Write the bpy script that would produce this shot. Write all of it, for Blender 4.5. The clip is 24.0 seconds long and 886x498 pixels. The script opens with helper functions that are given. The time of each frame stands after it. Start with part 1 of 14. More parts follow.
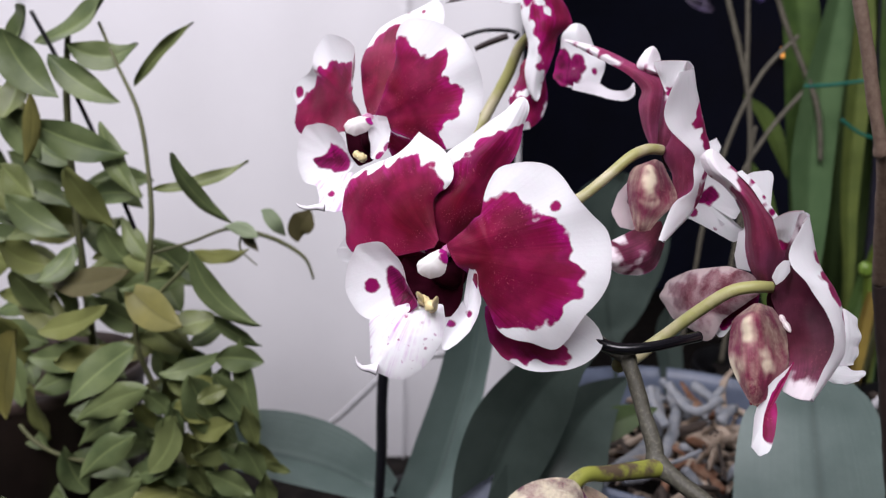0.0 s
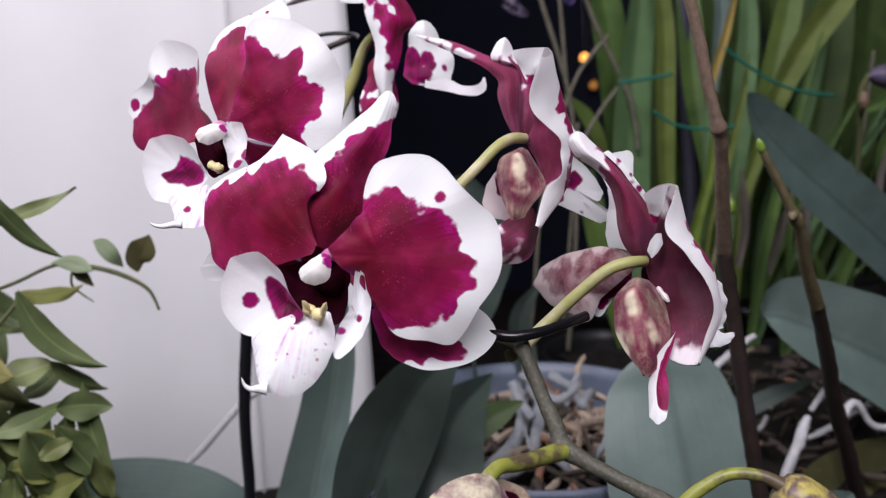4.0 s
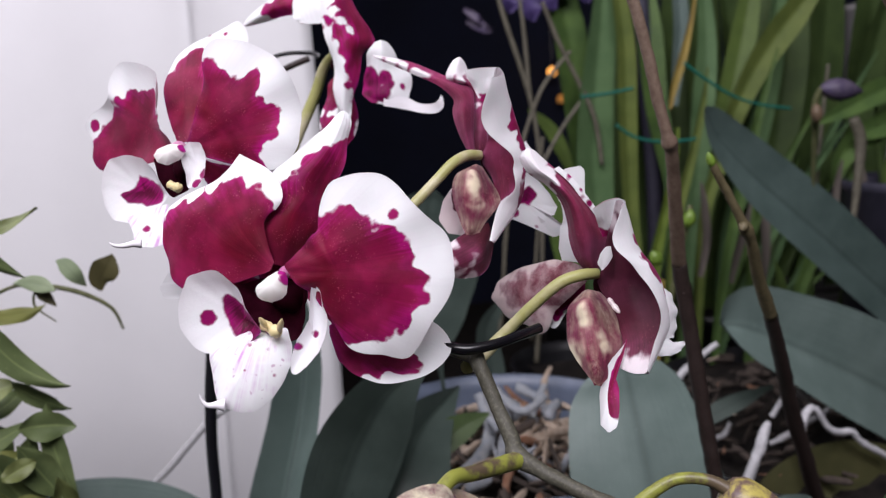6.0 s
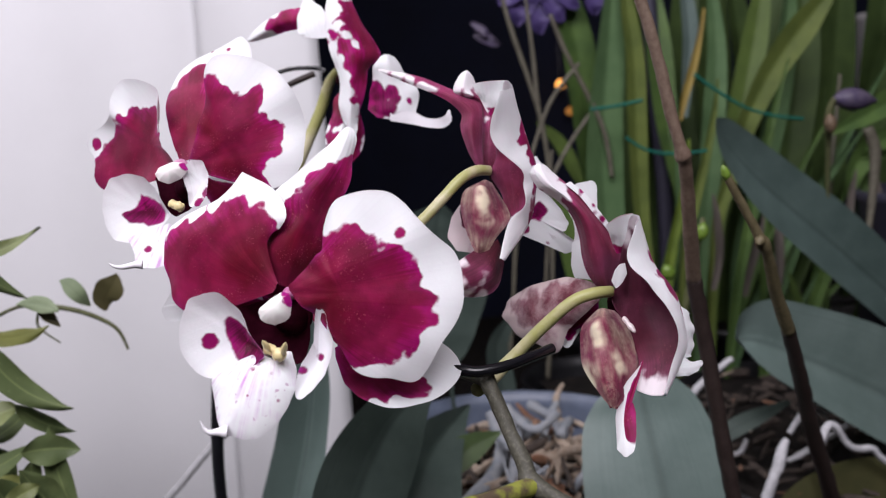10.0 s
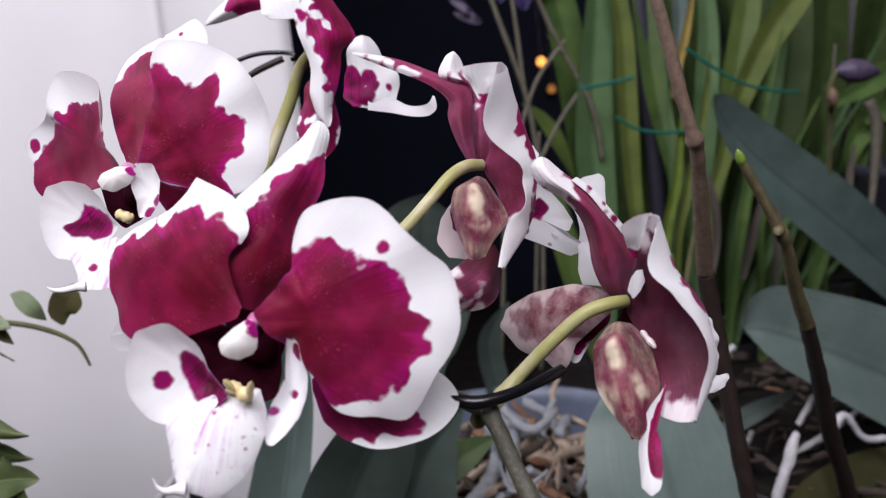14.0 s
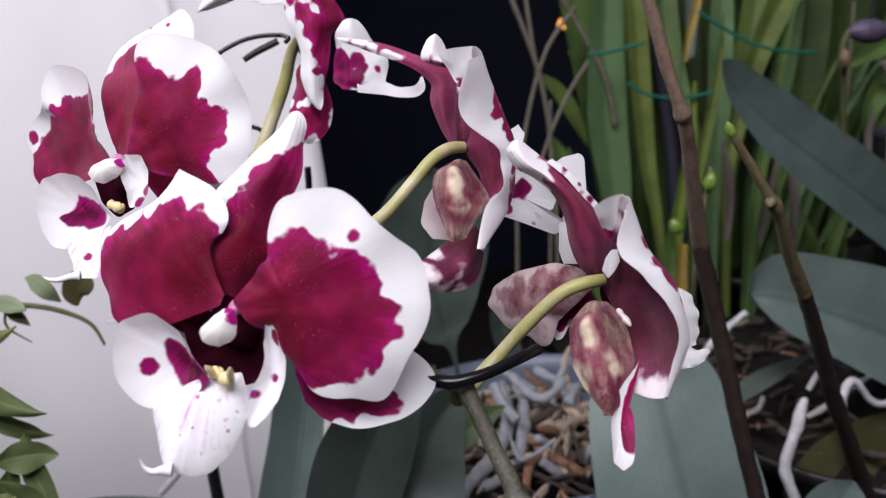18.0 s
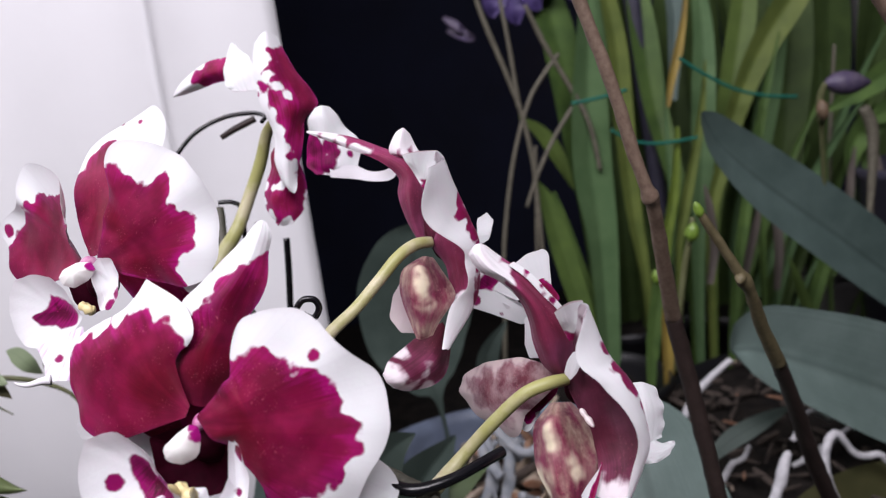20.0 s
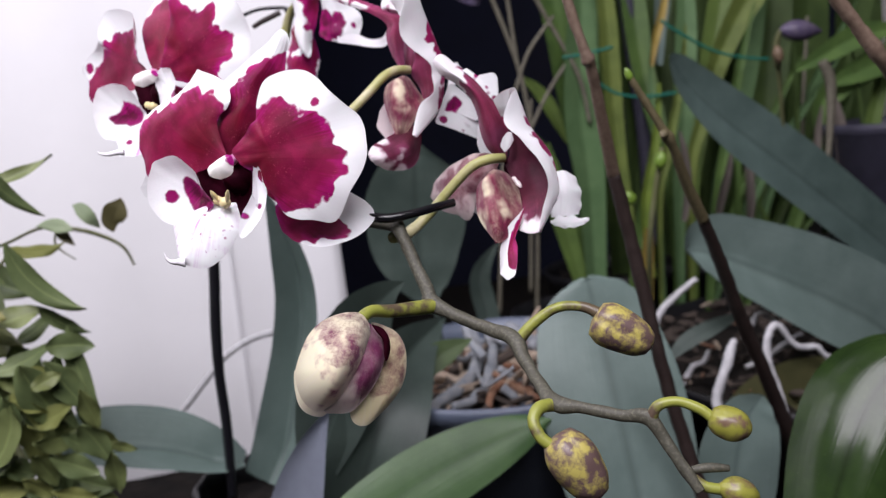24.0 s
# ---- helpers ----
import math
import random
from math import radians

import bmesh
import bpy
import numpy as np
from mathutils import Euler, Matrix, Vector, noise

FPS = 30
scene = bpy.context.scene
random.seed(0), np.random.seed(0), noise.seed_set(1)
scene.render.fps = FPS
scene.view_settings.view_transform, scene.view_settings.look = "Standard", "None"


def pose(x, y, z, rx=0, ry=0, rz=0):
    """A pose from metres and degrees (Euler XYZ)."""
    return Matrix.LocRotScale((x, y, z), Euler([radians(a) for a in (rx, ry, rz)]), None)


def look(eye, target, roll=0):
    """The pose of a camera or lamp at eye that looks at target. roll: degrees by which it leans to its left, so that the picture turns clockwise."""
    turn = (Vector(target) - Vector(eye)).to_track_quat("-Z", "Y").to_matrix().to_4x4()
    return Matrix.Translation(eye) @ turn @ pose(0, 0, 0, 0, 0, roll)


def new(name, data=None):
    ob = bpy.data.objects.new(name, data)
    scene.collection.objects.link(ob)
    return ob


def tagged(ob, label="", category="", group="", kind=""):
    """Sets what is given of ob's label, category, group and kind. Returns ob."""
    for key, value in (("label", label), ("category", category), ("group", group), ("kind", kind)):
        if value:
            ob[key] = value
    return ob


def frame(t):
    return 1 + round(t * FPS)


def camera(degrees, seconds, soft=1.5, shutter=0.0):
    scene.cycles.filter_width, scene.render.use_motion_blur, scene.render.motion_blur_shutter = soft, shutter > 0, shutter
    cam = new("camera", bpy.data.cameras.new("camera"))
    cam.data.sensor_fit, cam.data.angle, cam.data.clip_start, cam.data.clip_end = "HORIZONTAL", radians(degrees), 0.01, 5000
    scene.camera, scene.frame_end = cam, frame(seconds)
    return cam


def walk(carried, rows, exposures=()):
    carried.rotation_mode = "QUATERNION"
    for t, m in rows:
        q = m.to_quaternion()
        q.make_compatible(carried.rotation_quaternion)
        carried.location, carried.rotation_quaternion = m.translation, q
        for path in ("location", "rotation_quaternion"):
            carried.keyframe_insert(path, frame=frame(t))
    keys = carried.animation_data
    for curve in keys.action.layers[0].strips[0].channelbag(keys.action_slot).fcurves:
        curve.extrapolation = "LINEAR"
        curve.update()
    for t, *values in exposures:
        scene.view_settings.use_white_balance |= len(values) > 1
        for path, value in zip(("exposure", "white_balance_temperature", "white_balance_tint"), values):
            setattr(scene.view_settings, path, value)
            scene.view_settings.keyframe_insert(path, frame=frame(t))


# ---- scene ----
cam = camera(56.74, 24.0, 1.2)
PATH = [
    (0, (0.05165, 0.04278, 1.19414), (-0.0128, 1.998, 0.7782), 1.09),
    (0.5, (0.04548, 0.05316, 1.19755), (0.0831, 2.0091, 0.782), 0.29),
    (1, (0.03582, 0.05515, 1.19184), (0.1921, 2.0033, 0.7673), -0.12),
    (1.5, (0.03242, 0.05892, 1.19361), (0.2682, 1.9988, 0.7678), -0.57),
    (2, (0.02813, 0.05639, 1.19289), (0.3071, 1.9929, 0.7781), -1.32),
    (2.5, (0.02578, 0.04867, 1.19042), (0.3166, 1.9844, 0.7798), -1.77),
    (4.5, (0.0371, 0.05317, 1.18645), (0.415, 1.9831, 0.8226), -1.92),
    (5, (0.03545, 0.04287, 1.18864), (0.4293, 1.9711, 0.8325), -1.97),
    (5.5, (0.04019, 0.04233, 1.18944), (0.4464, 1.9698, 0.8432), -2.30),
    (6, (0.03993, 0.0456, 1.18808), (0.4599, 1.9703, 0.8428), -2.44),
    (6.5, (0.03859, 0.04444, 1.18177), (0.4673, 1.9691, 0.847), -2.71),
    (7, (0.04323, 0.04316, 1.17238), (0.4653, 1.9684, 0.833), -2.59),
    (7.5, (0.04296, 0.04576, 1.17764), (0.4603, 1.9718, 0.8368), -2.88),
    (8, (0.04012, 0.04456, 1.18189), (0.4483, 1.9731, 0.8443), -2.96),
    (8.5, (0.0436, 0.05067, 1.18281), (0.4479, 1.9813, 0.8526), -3.01),
    (9, (0.0391, 0.05407, 1.18153), (0.4485, 1.985, 0.8592), -2.79),
    (9.5, (0.04015, 0.0533, 1.18717), (0.4435, 1.9857, 0.866), -2.75),
    (10, (0.04187, 0.05334, 1.18834), (0.4425, 1.9878, 0.8763), -3.02),
    (10.5, (0.03992, 0.05652, 1.18103), (0.4408, 1.9898, 0.8621), -2.83),
    (12.5, (0.05192, 0.02915, 1.17049), (0.4734, 1.9521, 0.8176), -4.17),
    (13, (0.05754, 0.05309, 1.17526), (0.4711, 1.9794, 0.8312), -4.51),
    (13.5, (0.04748, 0.07102, 1.16397), (0.4714, 1.9949, 0.8192), -4.51),
    (14, (0.04785, 0.08813, 1.19107), (0.4825, 2.0066, 0.8299), -4.52),
    (14.5, (0.03349, 0.09696, 1.19383), (0.4674, 2.014, 0.8243), -4.63),
    (15, (0.03662, 0.09095, 1.19111), (0.4526, 2.0064, 0.7935), -4.57),
    (15.5, (0.05527, 0.07443, 1.18945), (0.443, 1.9932, 0.7796), -5.27),
    (16, (0.0584, 0.07468, 1.19038), (0.4256, 1.9931, 0.7603), -5.83),
    (16.5, (0.05775, 0.07272, 1.19287), (0.4068, 1.9921, 0.7523), -6.22),
    (17, (0.05896, 0.07877, 1.19242), (0.4023, 1.999, 0.7511), -6.07),
    (17.5, (0.06288, 0.08296, 1.19451), (0.4099, 2.0034, 0.7568), -6.04),
    (18, (0.06143, 0.08064, 1.19577), (0.4152, 2, 0.7589), -6.15),
    (18.5, (0.05926, 0.08156, 1.19171), (0.4161, 1.9999, 0.7529), -6.08),
    (19, (0.06374, 0.07536, 1.20148), (0.4202, 1.9951, 0.7683), -6.16),
    (19.5, (0.07301, 0.07973, 1.22438), (0.4253, 2.0037, 0.8072), -6.54),
    (21.5, (0.07425, 0.05446, 1.18857), (0.4925, 1.9828, 0.8624), -6.95),
    (22, (0.0645, 0.017, 1.18869), (0.4723, 1.9477, 0.8632), -6.52),
    (22.5, (0.05872, -0.00951, 1.16526), (0.4373, 1.9265, 0.8359), -5.98),
    (23, (0.06473, -0.00529, 1.175), (0.4149, 1.9363, 0.8466), -5.80),
    (23.5, (0.06305, -0.01099, 1.16222), (0.392, 1.9339, 0.8316), -5.66),
    (24, (0.06764, -0.01806, 1.1509), (0.3871, 1.9284, 0.8204), -5.55),
]
walk(cam, [(t, look(eye, target, roll)) for t, eye, target, roll in PATH],
     ((0, -0.07), (2, -0.08), (5, -0.08), (9, -0.11), (15, -0.11), (19, -0.05), (22, 0.03), (23, 0.08), (24, 0.18)))
cam.data.dof.use_dof, cam.data.dof.focus_distance, cam.data.dof.aperture_fstop = True, 0.258, 14.0

# ---- light ----
world = bpy.data.worlds.new("world")
scene.world = world
world.use_nodes = True
world.node_tree.nodes["Background"].inputs[0].default_value = (0.60, 0.66, 0.80, 1)
world.node_tree.nodes["Background"].inputs[1].default_value = 0.02
scene.view_settings.exposure = 0.0


def area_lamp(name, eye, target, size_x, size_y, watts, colour):
    data = bpy.data.lights.new(name, "AREA")
    data.shape, data.size, data.size_y, data.energy, data.color = "RECTANGLE", size_x, size_y, watts, colour
    ob = new(name, data)
    ob.matrix_world = look(eye, target)
    return tagged(ob, "unseen white lamp added over the plant bench", "lamp")


# inferred overhead lamp, out of view; hung low for stronger falloff behind
area_lamp("ceiling_lamp", (-0.20, -0.32, 2.02), (0.02, 0.33, 1.10), 1.3, 0.6, 26.0, (0.985, 0.930, 1.01))
# added fill with no known source; it only brightens the white panel
area_lamp("panel_fill_lamp", (-0.55, 0.55, 2.0), (-0.30, 0.80, 1.30), 0.3, 0.2, 3.2, (0.96, 0.91, 1.0))


# ---- materials ----
def material(name):
    m = bpy.data.materials.new(name)
    m.use_nodes = True
    t = m.node_tree
    return m, t, t.nodes["Principled BSDF"]


def link(t, a, b):
    t.links.new(a, b)


def node(t, kind, **values):
    n = t.nodes.new(kind)
    for key, value in values.items():
        n.inputs[key].default_value = value
    return n


def ramp(t, source, stops):
    n = t.nodes.new("ShaderNodeValToRGB")
    e = n.color_ramp.elements
    for i, (at, c) in enumerate(stops):
        if i > 1:
            e.new(at)
    for i, (at, c) in enumerate(stops):
        e[i].position, e[i].color = at, (*c, 1)
    link(t, source, n.inputs[0])
    return n.outputs[0]


def noise_of(t, scale, detail=4.0, rough=0.55, stretch=None, space="Object"):
    co = t.nodes.new("ShaderNodeTexCoord")
    source = co.outputs[space]
    if stretch:
        m = t.nodes.new("ShaderNodeMapping")
        m.inputs["Scale"].default_value = stretch
        link(t, source, m.inputs[0])
        source = m.outputs[0]
    n = node(t, "ShaderNodeTexNoise", Scale=scale, Detail=detail, Roughness=rough)
    link(t, source, n.inputs["Vector"])
    return n.outputs["Fac"]


def maths(t, op, a, b, c=None):
    n = t.nodes.new("ShaderNodeMath")
    n.operation = op
    for i, v in enumerate((a, b, c)):
        if v is None:
            continue
        if isinstance(v, (int, float)):
            n.inputs[i].default_value = v
        else:
            link(t, v, n.inputs[i])
    return n.outputs[0]


def mix(t, fac, a, b, kind="MIX"):
    n = t.nodes.new("ShaderNodeMix")
    n.data_type, n.blend_type = "RGBA", kind
    for slot, v in ((0, fac), (6, a), (7, b)):
        if isinstance(v, (int, float)):
            n.inputs[slot].default_value = v
        elif isinstance(v, tuple):
            n.inputs[slot].default_value = (*v, 1)
        else:
            link(t, v, n.inputs[slot])
    return n.outputs[2]


def bump(t, p, height, strength, distance):
    n = node(t, "ShaderNodeBump", Strength=strength, Distance=distance)
    link(t, height, n.inputs["Height"])
    link(t, n.outputs[0], p.inputs["Normal"])


def attribute(t, name):
    n = t.nodes.new("ShaderNodeAttribute")
    n.attribute_name = name
    return n.outputs["Fac"]


def stretch_of(t, value, low, high, smooth=False):
    n = t.nodes.new("ShaderNodeMapRange")
    n.interpolation_type = "SMOOTHSTEP" if smooth else "LINEAR"
    n.inputs["From Min"].default_value, n.inputs["From Max"].default_value = low, high
    link(t, value, n.inputs["Value"])
    return n.outputs[0]


def lines_of(t, value, times, detail=2.0):
    n = node(t, "ShaderNodeTexNoise", Scale=1.0, Detail=detail)
    n.noise_dimensions = "1D"
    link(t, maths(t, "MULTIPLY", value, times), n.inputs["W"])
    return n.outputs["Fac"]


def petal_material(name, pale, deep, edge, ragged=0.004, mottle=0.0, streak=0.0, veins=0.10, centred=False, soft=0.0007, haze=0.32, relief=0.13):
    """Orchid petal: a dyed field with a ragged border on a pale ground; dye is the signed distance to the border in metres."""
    m, t, p = material(name)
    ray, reach = attribute(t, "ray"), attribute(t, "reach")
    coarse, fine = noise_of(t, 190, 1.0), noise_of(t, 520, 2.0)
    vein, hair = lines_of(t, ray, 26.0, 3.0), lines_of(t, ray, 95.0, 2.0)
    wander = maths(t, "MULTIPLY_ADD", maths(t, "SUBTRACT", coarse, 0.5), ragged * 1.7, maths(t, "MULTIPLY", maths(t, "SUBTRACT", fine, 0.5), ragged * 0.3))
    wander = maths(t, "ADD", wander, maths(t, "MULTIPLY", maths(t, "SUBTRACT", hair, 0.5), ragged * 0.12))
    d = maths(t, "ADD", attribute(t, "dye"), wander)
    field = stretch_of(t, d, -0.0002 - 0.3 * soft, soft, True)
    speck = stretch_of(t, maths(t, "MULTIPLY_ADD", maths(t, "SUBTRACT", fine, 0.5), 0.0012, attribute(t, "spot")), -0.0003, 0.0004, True)
    away = stretch_of(t, reach, 0.002, 0.026)
    hue = ramp(t, away, ((0.0, (deep[0] * 0.55, deep[1] * 0.8, deep[2] * 0.55)), (0.55, deep), (1.0, tuple(0.85 * a + 0.15 * c for a, c in zip(deep, edge)))))
    rim = stretch_of(t, maths(t, "MULTIPLY_ADD", maths(t, "SUBTRACT", hair, 0.5), 0.005, d), 0.0002, 0.0058, True)
    tone = mix(t, rim, edge, hue)
    # paler rays fanning from the heart; mauve glow and darker clouds paint pigment with light
    tone = mix(t, maths(t, "MULTIPLY", ramp(t, vein, ((0.42, (0, 0, 0)), (0.70, (1, 1, 1)))), veins * 2.2), tone, (deep[0] * 1.9, deep[1] * 3, deep[2] * 2.4))
    tone = mix(t, maths(t, "MULTIPLY", ramp(t, hair, ((0.45, (0, 0, 0)), (0.75, (1, 1, 1)))), veins * 1.4), tone, tuple(c * 0.45 for c in deep))
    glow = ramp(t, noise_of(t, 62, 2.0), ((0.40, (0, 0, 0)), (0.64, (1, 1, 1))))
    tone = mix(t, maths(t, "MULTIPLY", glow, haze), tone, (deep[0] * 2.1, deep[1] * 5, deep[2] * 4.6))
    cloud = ramp(t, noise_of(t, 84, 3.0), ((0.42, (0, 0, 0)), (0.62, (1, 1, 1))))
    tone = mix(t, maths(t, "MULTIPLY", cloud, 0.55), tone, tuple(c * 0.5 for c in deep))
    # bright specks painted in for the glitter of the petal cells
    glints = ramp(t, noise_of(t, 1900, 1.0), ((0.63, (0, 0, 0)), (0.74, (1, 1, 1))))
    glints = maths(t, "MULTIPLY", glints, ramp(t, noise_of(t, 130, 2.0), ((0.48, (0, 0, 0)), (0.62, (1, 1, 1)))))
    tone = mix(t, maths(t, "MULTIPLY", glints, 0.50), tone, (min(1, deep[0] * 3.2), deep[0] * 0.8, deep[0] * 1.1))
    if mottle:
        spots = ramp(t, noise_of(t, 135, 6.0, 0.68), ((0.40, (0, 0, 0)), (0.63, (1, 1, 1))))
        if centred:
            middle = stretch_of(t, d, 0.0010, 0.0075)
            fibre = ramp(t, lines_of(t, ray, 30.0, 3.0), ((0.36, (0.6, 0.6, 0.6)), (0.64, (1, 1, 1))))
            spots = maths(t, "MULTIPLY", maths(t, "MULTIPLY", spots, middle), fibre)
        tone = mix(t, maths(t, "MULTIPLY", spots, mottle), tone, pale)
    ground = pale
    if streak:
        line = ramp(t, lines_of(t, ray, 64.0, 3.0), ((0.40, (0, 0, 0)), (0.72, (1, 1, 1))))
        dots = ramp(t, noise_of(t, 110, 3.0), ((0.46, (0, 0, 0)), (0.66, (1, 1, 1))))
        ground = mix(t, maths(t, "MULTIPLY", maths(t, "MULTIPLY", line, dots), streak), pale, (0.50, 0.22, 0.52))
        flecks = ramp(t, noise_of(t, 420, 1.0), ((0.70, (0, 0, 0)), (0.74, (1, 1, 1))))
        ground = mix(t, maths(t, "MULTIPLY", flecks, 0.5), ground, (0.30, 0.03, 0.22))
    ground = mix(t, maths(t, "MULTIPLY", noise_of(t, 60, 2.0), 0.10), ground, tuple(c * 0.8 for c in pale))
    ground = mix(t, maths(t, "MULTIPLY", ramp(t, hair, ((0.5, (0, 0, 0)), (0.7, (1, 1, 1)))), 0.06), ground, (0.62, 0.56, 0.68))
    stained = mix(t, speck, mix(t, field, ground, tone), tuple(0.6 * c + 0.5 * e for c, e in zip(deep, edge)))
    link(t, stained, p.inputs["Base Color"])
    p.inputs["Roughness"].default_value = 0.5
    p.inputs["Specular IOR Level"].default_value = 0.12
    p.inputs["Sheen Weight"].default_value = 0.10
    p.inputs["Sheen Roughness"].default_value = 0.45
    p.inputs["Sheen Tint"].default_value = (1.0, 0.72, 0.92, 1)
    p.inputs["Subsurface Weight"].default_value = 0.38
    p.inputs["Subsurface Scale"].default_value = 1.0
    p.inputs["Subsurface Radius"].default_value = (0.0034, 0.0026, 0.0030)
    height = maths(t, "ADD", maths(t, "MULTIPLY", vein, 0.9), maths(t, "MULTIPLY", hair, 0.35))
    bump(t, p, maths(t, "ADD", height, maths(t, "MULTIPLY", noise_of(t, 900, 3.0), 0.6)), relief, 0.0006)
    return m


def plain(name, c, rough=0.5, grain=120, vary=0.35, stretch=None, metal=0.0, depth=0.0005, strength=0.3, other=None, spec=0.5, low=0.35, high=0.65):
    m, t, p = material(name)
    n = noise_of(t, grain, 5.0, 0.6, stretch)
    other = other or tuple(v * (1 - vary) for v in c)
    tone = mix(t, ramp(t, n, ((low, (0, 0, 0)), (high, (1, 1, 1)))), c, other)
    big = noise_of(t, grain * 0.13, 2.0)
    tone = mix(t, maths(t, "MULTIPLY", big, vary * 0.8), tone, tuple(v * 0.6 for v in c))
    link(t, tone, p.inputs["Base Color"])
    p.inputs["Roughness"].default_value = rough
    p.inputs["Metallic"].default_value = metal
    p.inputs["Specular IOR Level"].default_value = spec
    bump(t, p, n, strength, depth)
    return m


def leaf_material(name, c, dark, rough=0.42, random_tone=0.0, rib=0.5, spec=0.4, second=None):
    """Leaf: colour drifts over the blade, fine length-wise veins and a midrib groove coloured darker (paler from rib
    0.6 up); across runs -1..1 over the blade.
    """
    m, t, p = material(name)
    across, along = attribute(t, "across"), attribute(t, "ray")
    n = noise_of(t, 45, 4.0)
    tone = mix(t, ramp(t, n, ((0.3, (0, 0, 0)), (0.7, (1, 1, 1)))), c, dark)
    lines = node(t, "ShaderNodeTexNoise", Scale=1.0, Detail=2.0)
    lines.noise_dimensions = "1D"
    link(t, maths(t, "MULTIPLY", across, 16.0), lines.inputs["W"])
    tone = mix(t, maths(t, "MULTIPLY", lines.outputs["Fac"], 0.35), tone, dark)
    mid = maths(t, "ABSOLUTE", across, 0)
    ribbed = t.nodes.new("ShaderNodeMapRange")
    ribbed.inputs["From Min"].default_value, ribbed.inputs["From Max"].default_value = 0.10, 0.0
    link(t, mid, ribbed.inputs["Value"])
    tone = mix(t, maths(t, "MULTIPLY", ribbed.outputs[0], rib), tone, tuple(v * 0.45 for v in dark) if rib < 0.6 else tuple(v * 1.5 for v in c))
    if random_tone:
        info = t.nodes.new("ShaderNodeObjectInfo")
        tone = mix(t, maths(t, "MULTIPLY", ramp(t, info.outputs["Random"], ((0.55, (0, 0, 0)), (1.0, (1, 1, 1)))), random_tone), tone, second or (0.30, 0.26, 0.05))
    specks = ramp(t, noise_of(t, 420, 2.0), ((0.70, (0, 0, 0)), (0.78, (1, 1, 1))))
    tone = mix(t, maths(t, "MULTIPLY", specks, 0.25), tone, tuple(min(1, v * 1.8 + 0.05) for v in c))
    link(t, tone, p.inputs["Base Color"])
    p.inputs["Roughness"].default_value = rough
    p.inputs["Specular IOR Level"].default_value = spec
    bump(t, p, maths(t, "ADD", lines.outputs["Fac"], maths(t, "MULTIPLY", noise_of(t, 300, 3.0), 0.5)), 0.22, 0.0008)
    return m


WHITE, WINE, MAGENTA = (0.82, 0.81, 0.845), (0.136, 0.0026, 0.0165), (0.350, 0.004, 0.150)
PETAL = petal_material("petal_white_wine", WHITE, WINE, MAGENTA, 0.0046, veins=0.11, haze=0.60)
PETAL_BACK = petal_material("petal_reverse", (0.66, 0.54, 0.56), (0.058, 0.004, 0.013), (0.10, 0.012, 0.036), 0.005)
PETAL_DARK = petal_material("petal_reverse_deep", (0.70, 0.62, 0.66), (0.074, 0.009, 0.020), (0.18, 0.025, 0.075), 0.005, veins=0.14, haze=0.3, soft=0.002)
SEPAL_MOTTLED = petal_material("sepal_mottled", (0.66, 0.57, 0.42), (0.125, 0.014, 0.034), (0.20, 0.020, 0.070), 0.0045, 0.5, veins=0.24, centred=True, soft=0.0034)
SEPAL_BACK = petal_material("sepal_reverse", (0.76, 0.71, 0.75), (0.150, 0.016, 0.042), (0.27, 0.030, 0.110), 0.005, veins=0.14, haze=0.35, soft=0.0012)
SEPAL_PALE = petal_material("sepal_pale", (0.62, 0.48, 0.48), (0.150, 0.038, 0.055), (0.26, 0.10, 0.13), 0.007, 0.38, soft=0.003)
LIP_PLAIN = petal_material("lip_lobe_white", WHITE, (0.062, 0.002, 0.014), MAGENTA, 0.002)
TIP = plain("petal_tip_white", (0.82, 0.80, 0.84), 0.5, 200, 0.05)
COLUMN_PINK = plain("column_pink", (0.42, 0.10, 0.26), 0.45, 200, 0.3, other=(0.70, 0.45, 0.58))
LIP = petal_material("lip_white", WHITE, (0.120, 0.004, 0.035), MAGENTA, 0.002, 0.0, 0.9)
THROAT = plain("throat_dark", (0.030, 0.0015, 0.008), 0.7, 300, 0.4, spec=0.05)
COLUMN = plain("column_cream", (0.90, 0.86, 0.82), 0.4, 200, 0.05, other=(0.86, 0.76, 0.76))
CALLUS = plain("callus_yellow", (0.78, 0.66, 0.34), 0.4, 300, 0.15)
CALLUS_BROWN = plain("node_tan", (0.17, 0.115, 0.070), 0.6, 200, 0.3)
PEDICEL = plain("pedicel_green", (0.34, 0.34, 0.125), 0.45, 70, 0.3, other=(0.50, 0.46, 0.30), low=0.42, high=0.62)
BUDSTALK = plain("bud_stalk_green", (0.25, 0.27, 0.050), 0.4, 110, 0.3, other=(0.085, 0.055, 0.045), low=0.47, high=0.60)
STEM = plain("stem_grey_green", (0.062, 0.060, 0.044), 0.62, 900, 0.3, other=(0.125, 0.120, 0.088), low=0.48, high=0.70)
BUD = plain("bud_mottled", (0.44, 0.38, 0.10), 0.42, 240, 0.35, other=(0.100, 0.055, 0.072), low=0.38, high=0.56)
BUD_GREEN = plain("bud_green", (0.25, 0.25, 0.042), 0.36, 260, 0.3, other=(0.13, 0.075, 0.060), low=0.44, high=0.62)
BUD_CREAM = petal_material("bud_cream", (0.72, 0.65, 0.47), (0.190, 0.060, 0.105), (0.42, 0.24, 0.25), 0.024, 0.80, soft=0.007, haze=0.0, relief=0.05)
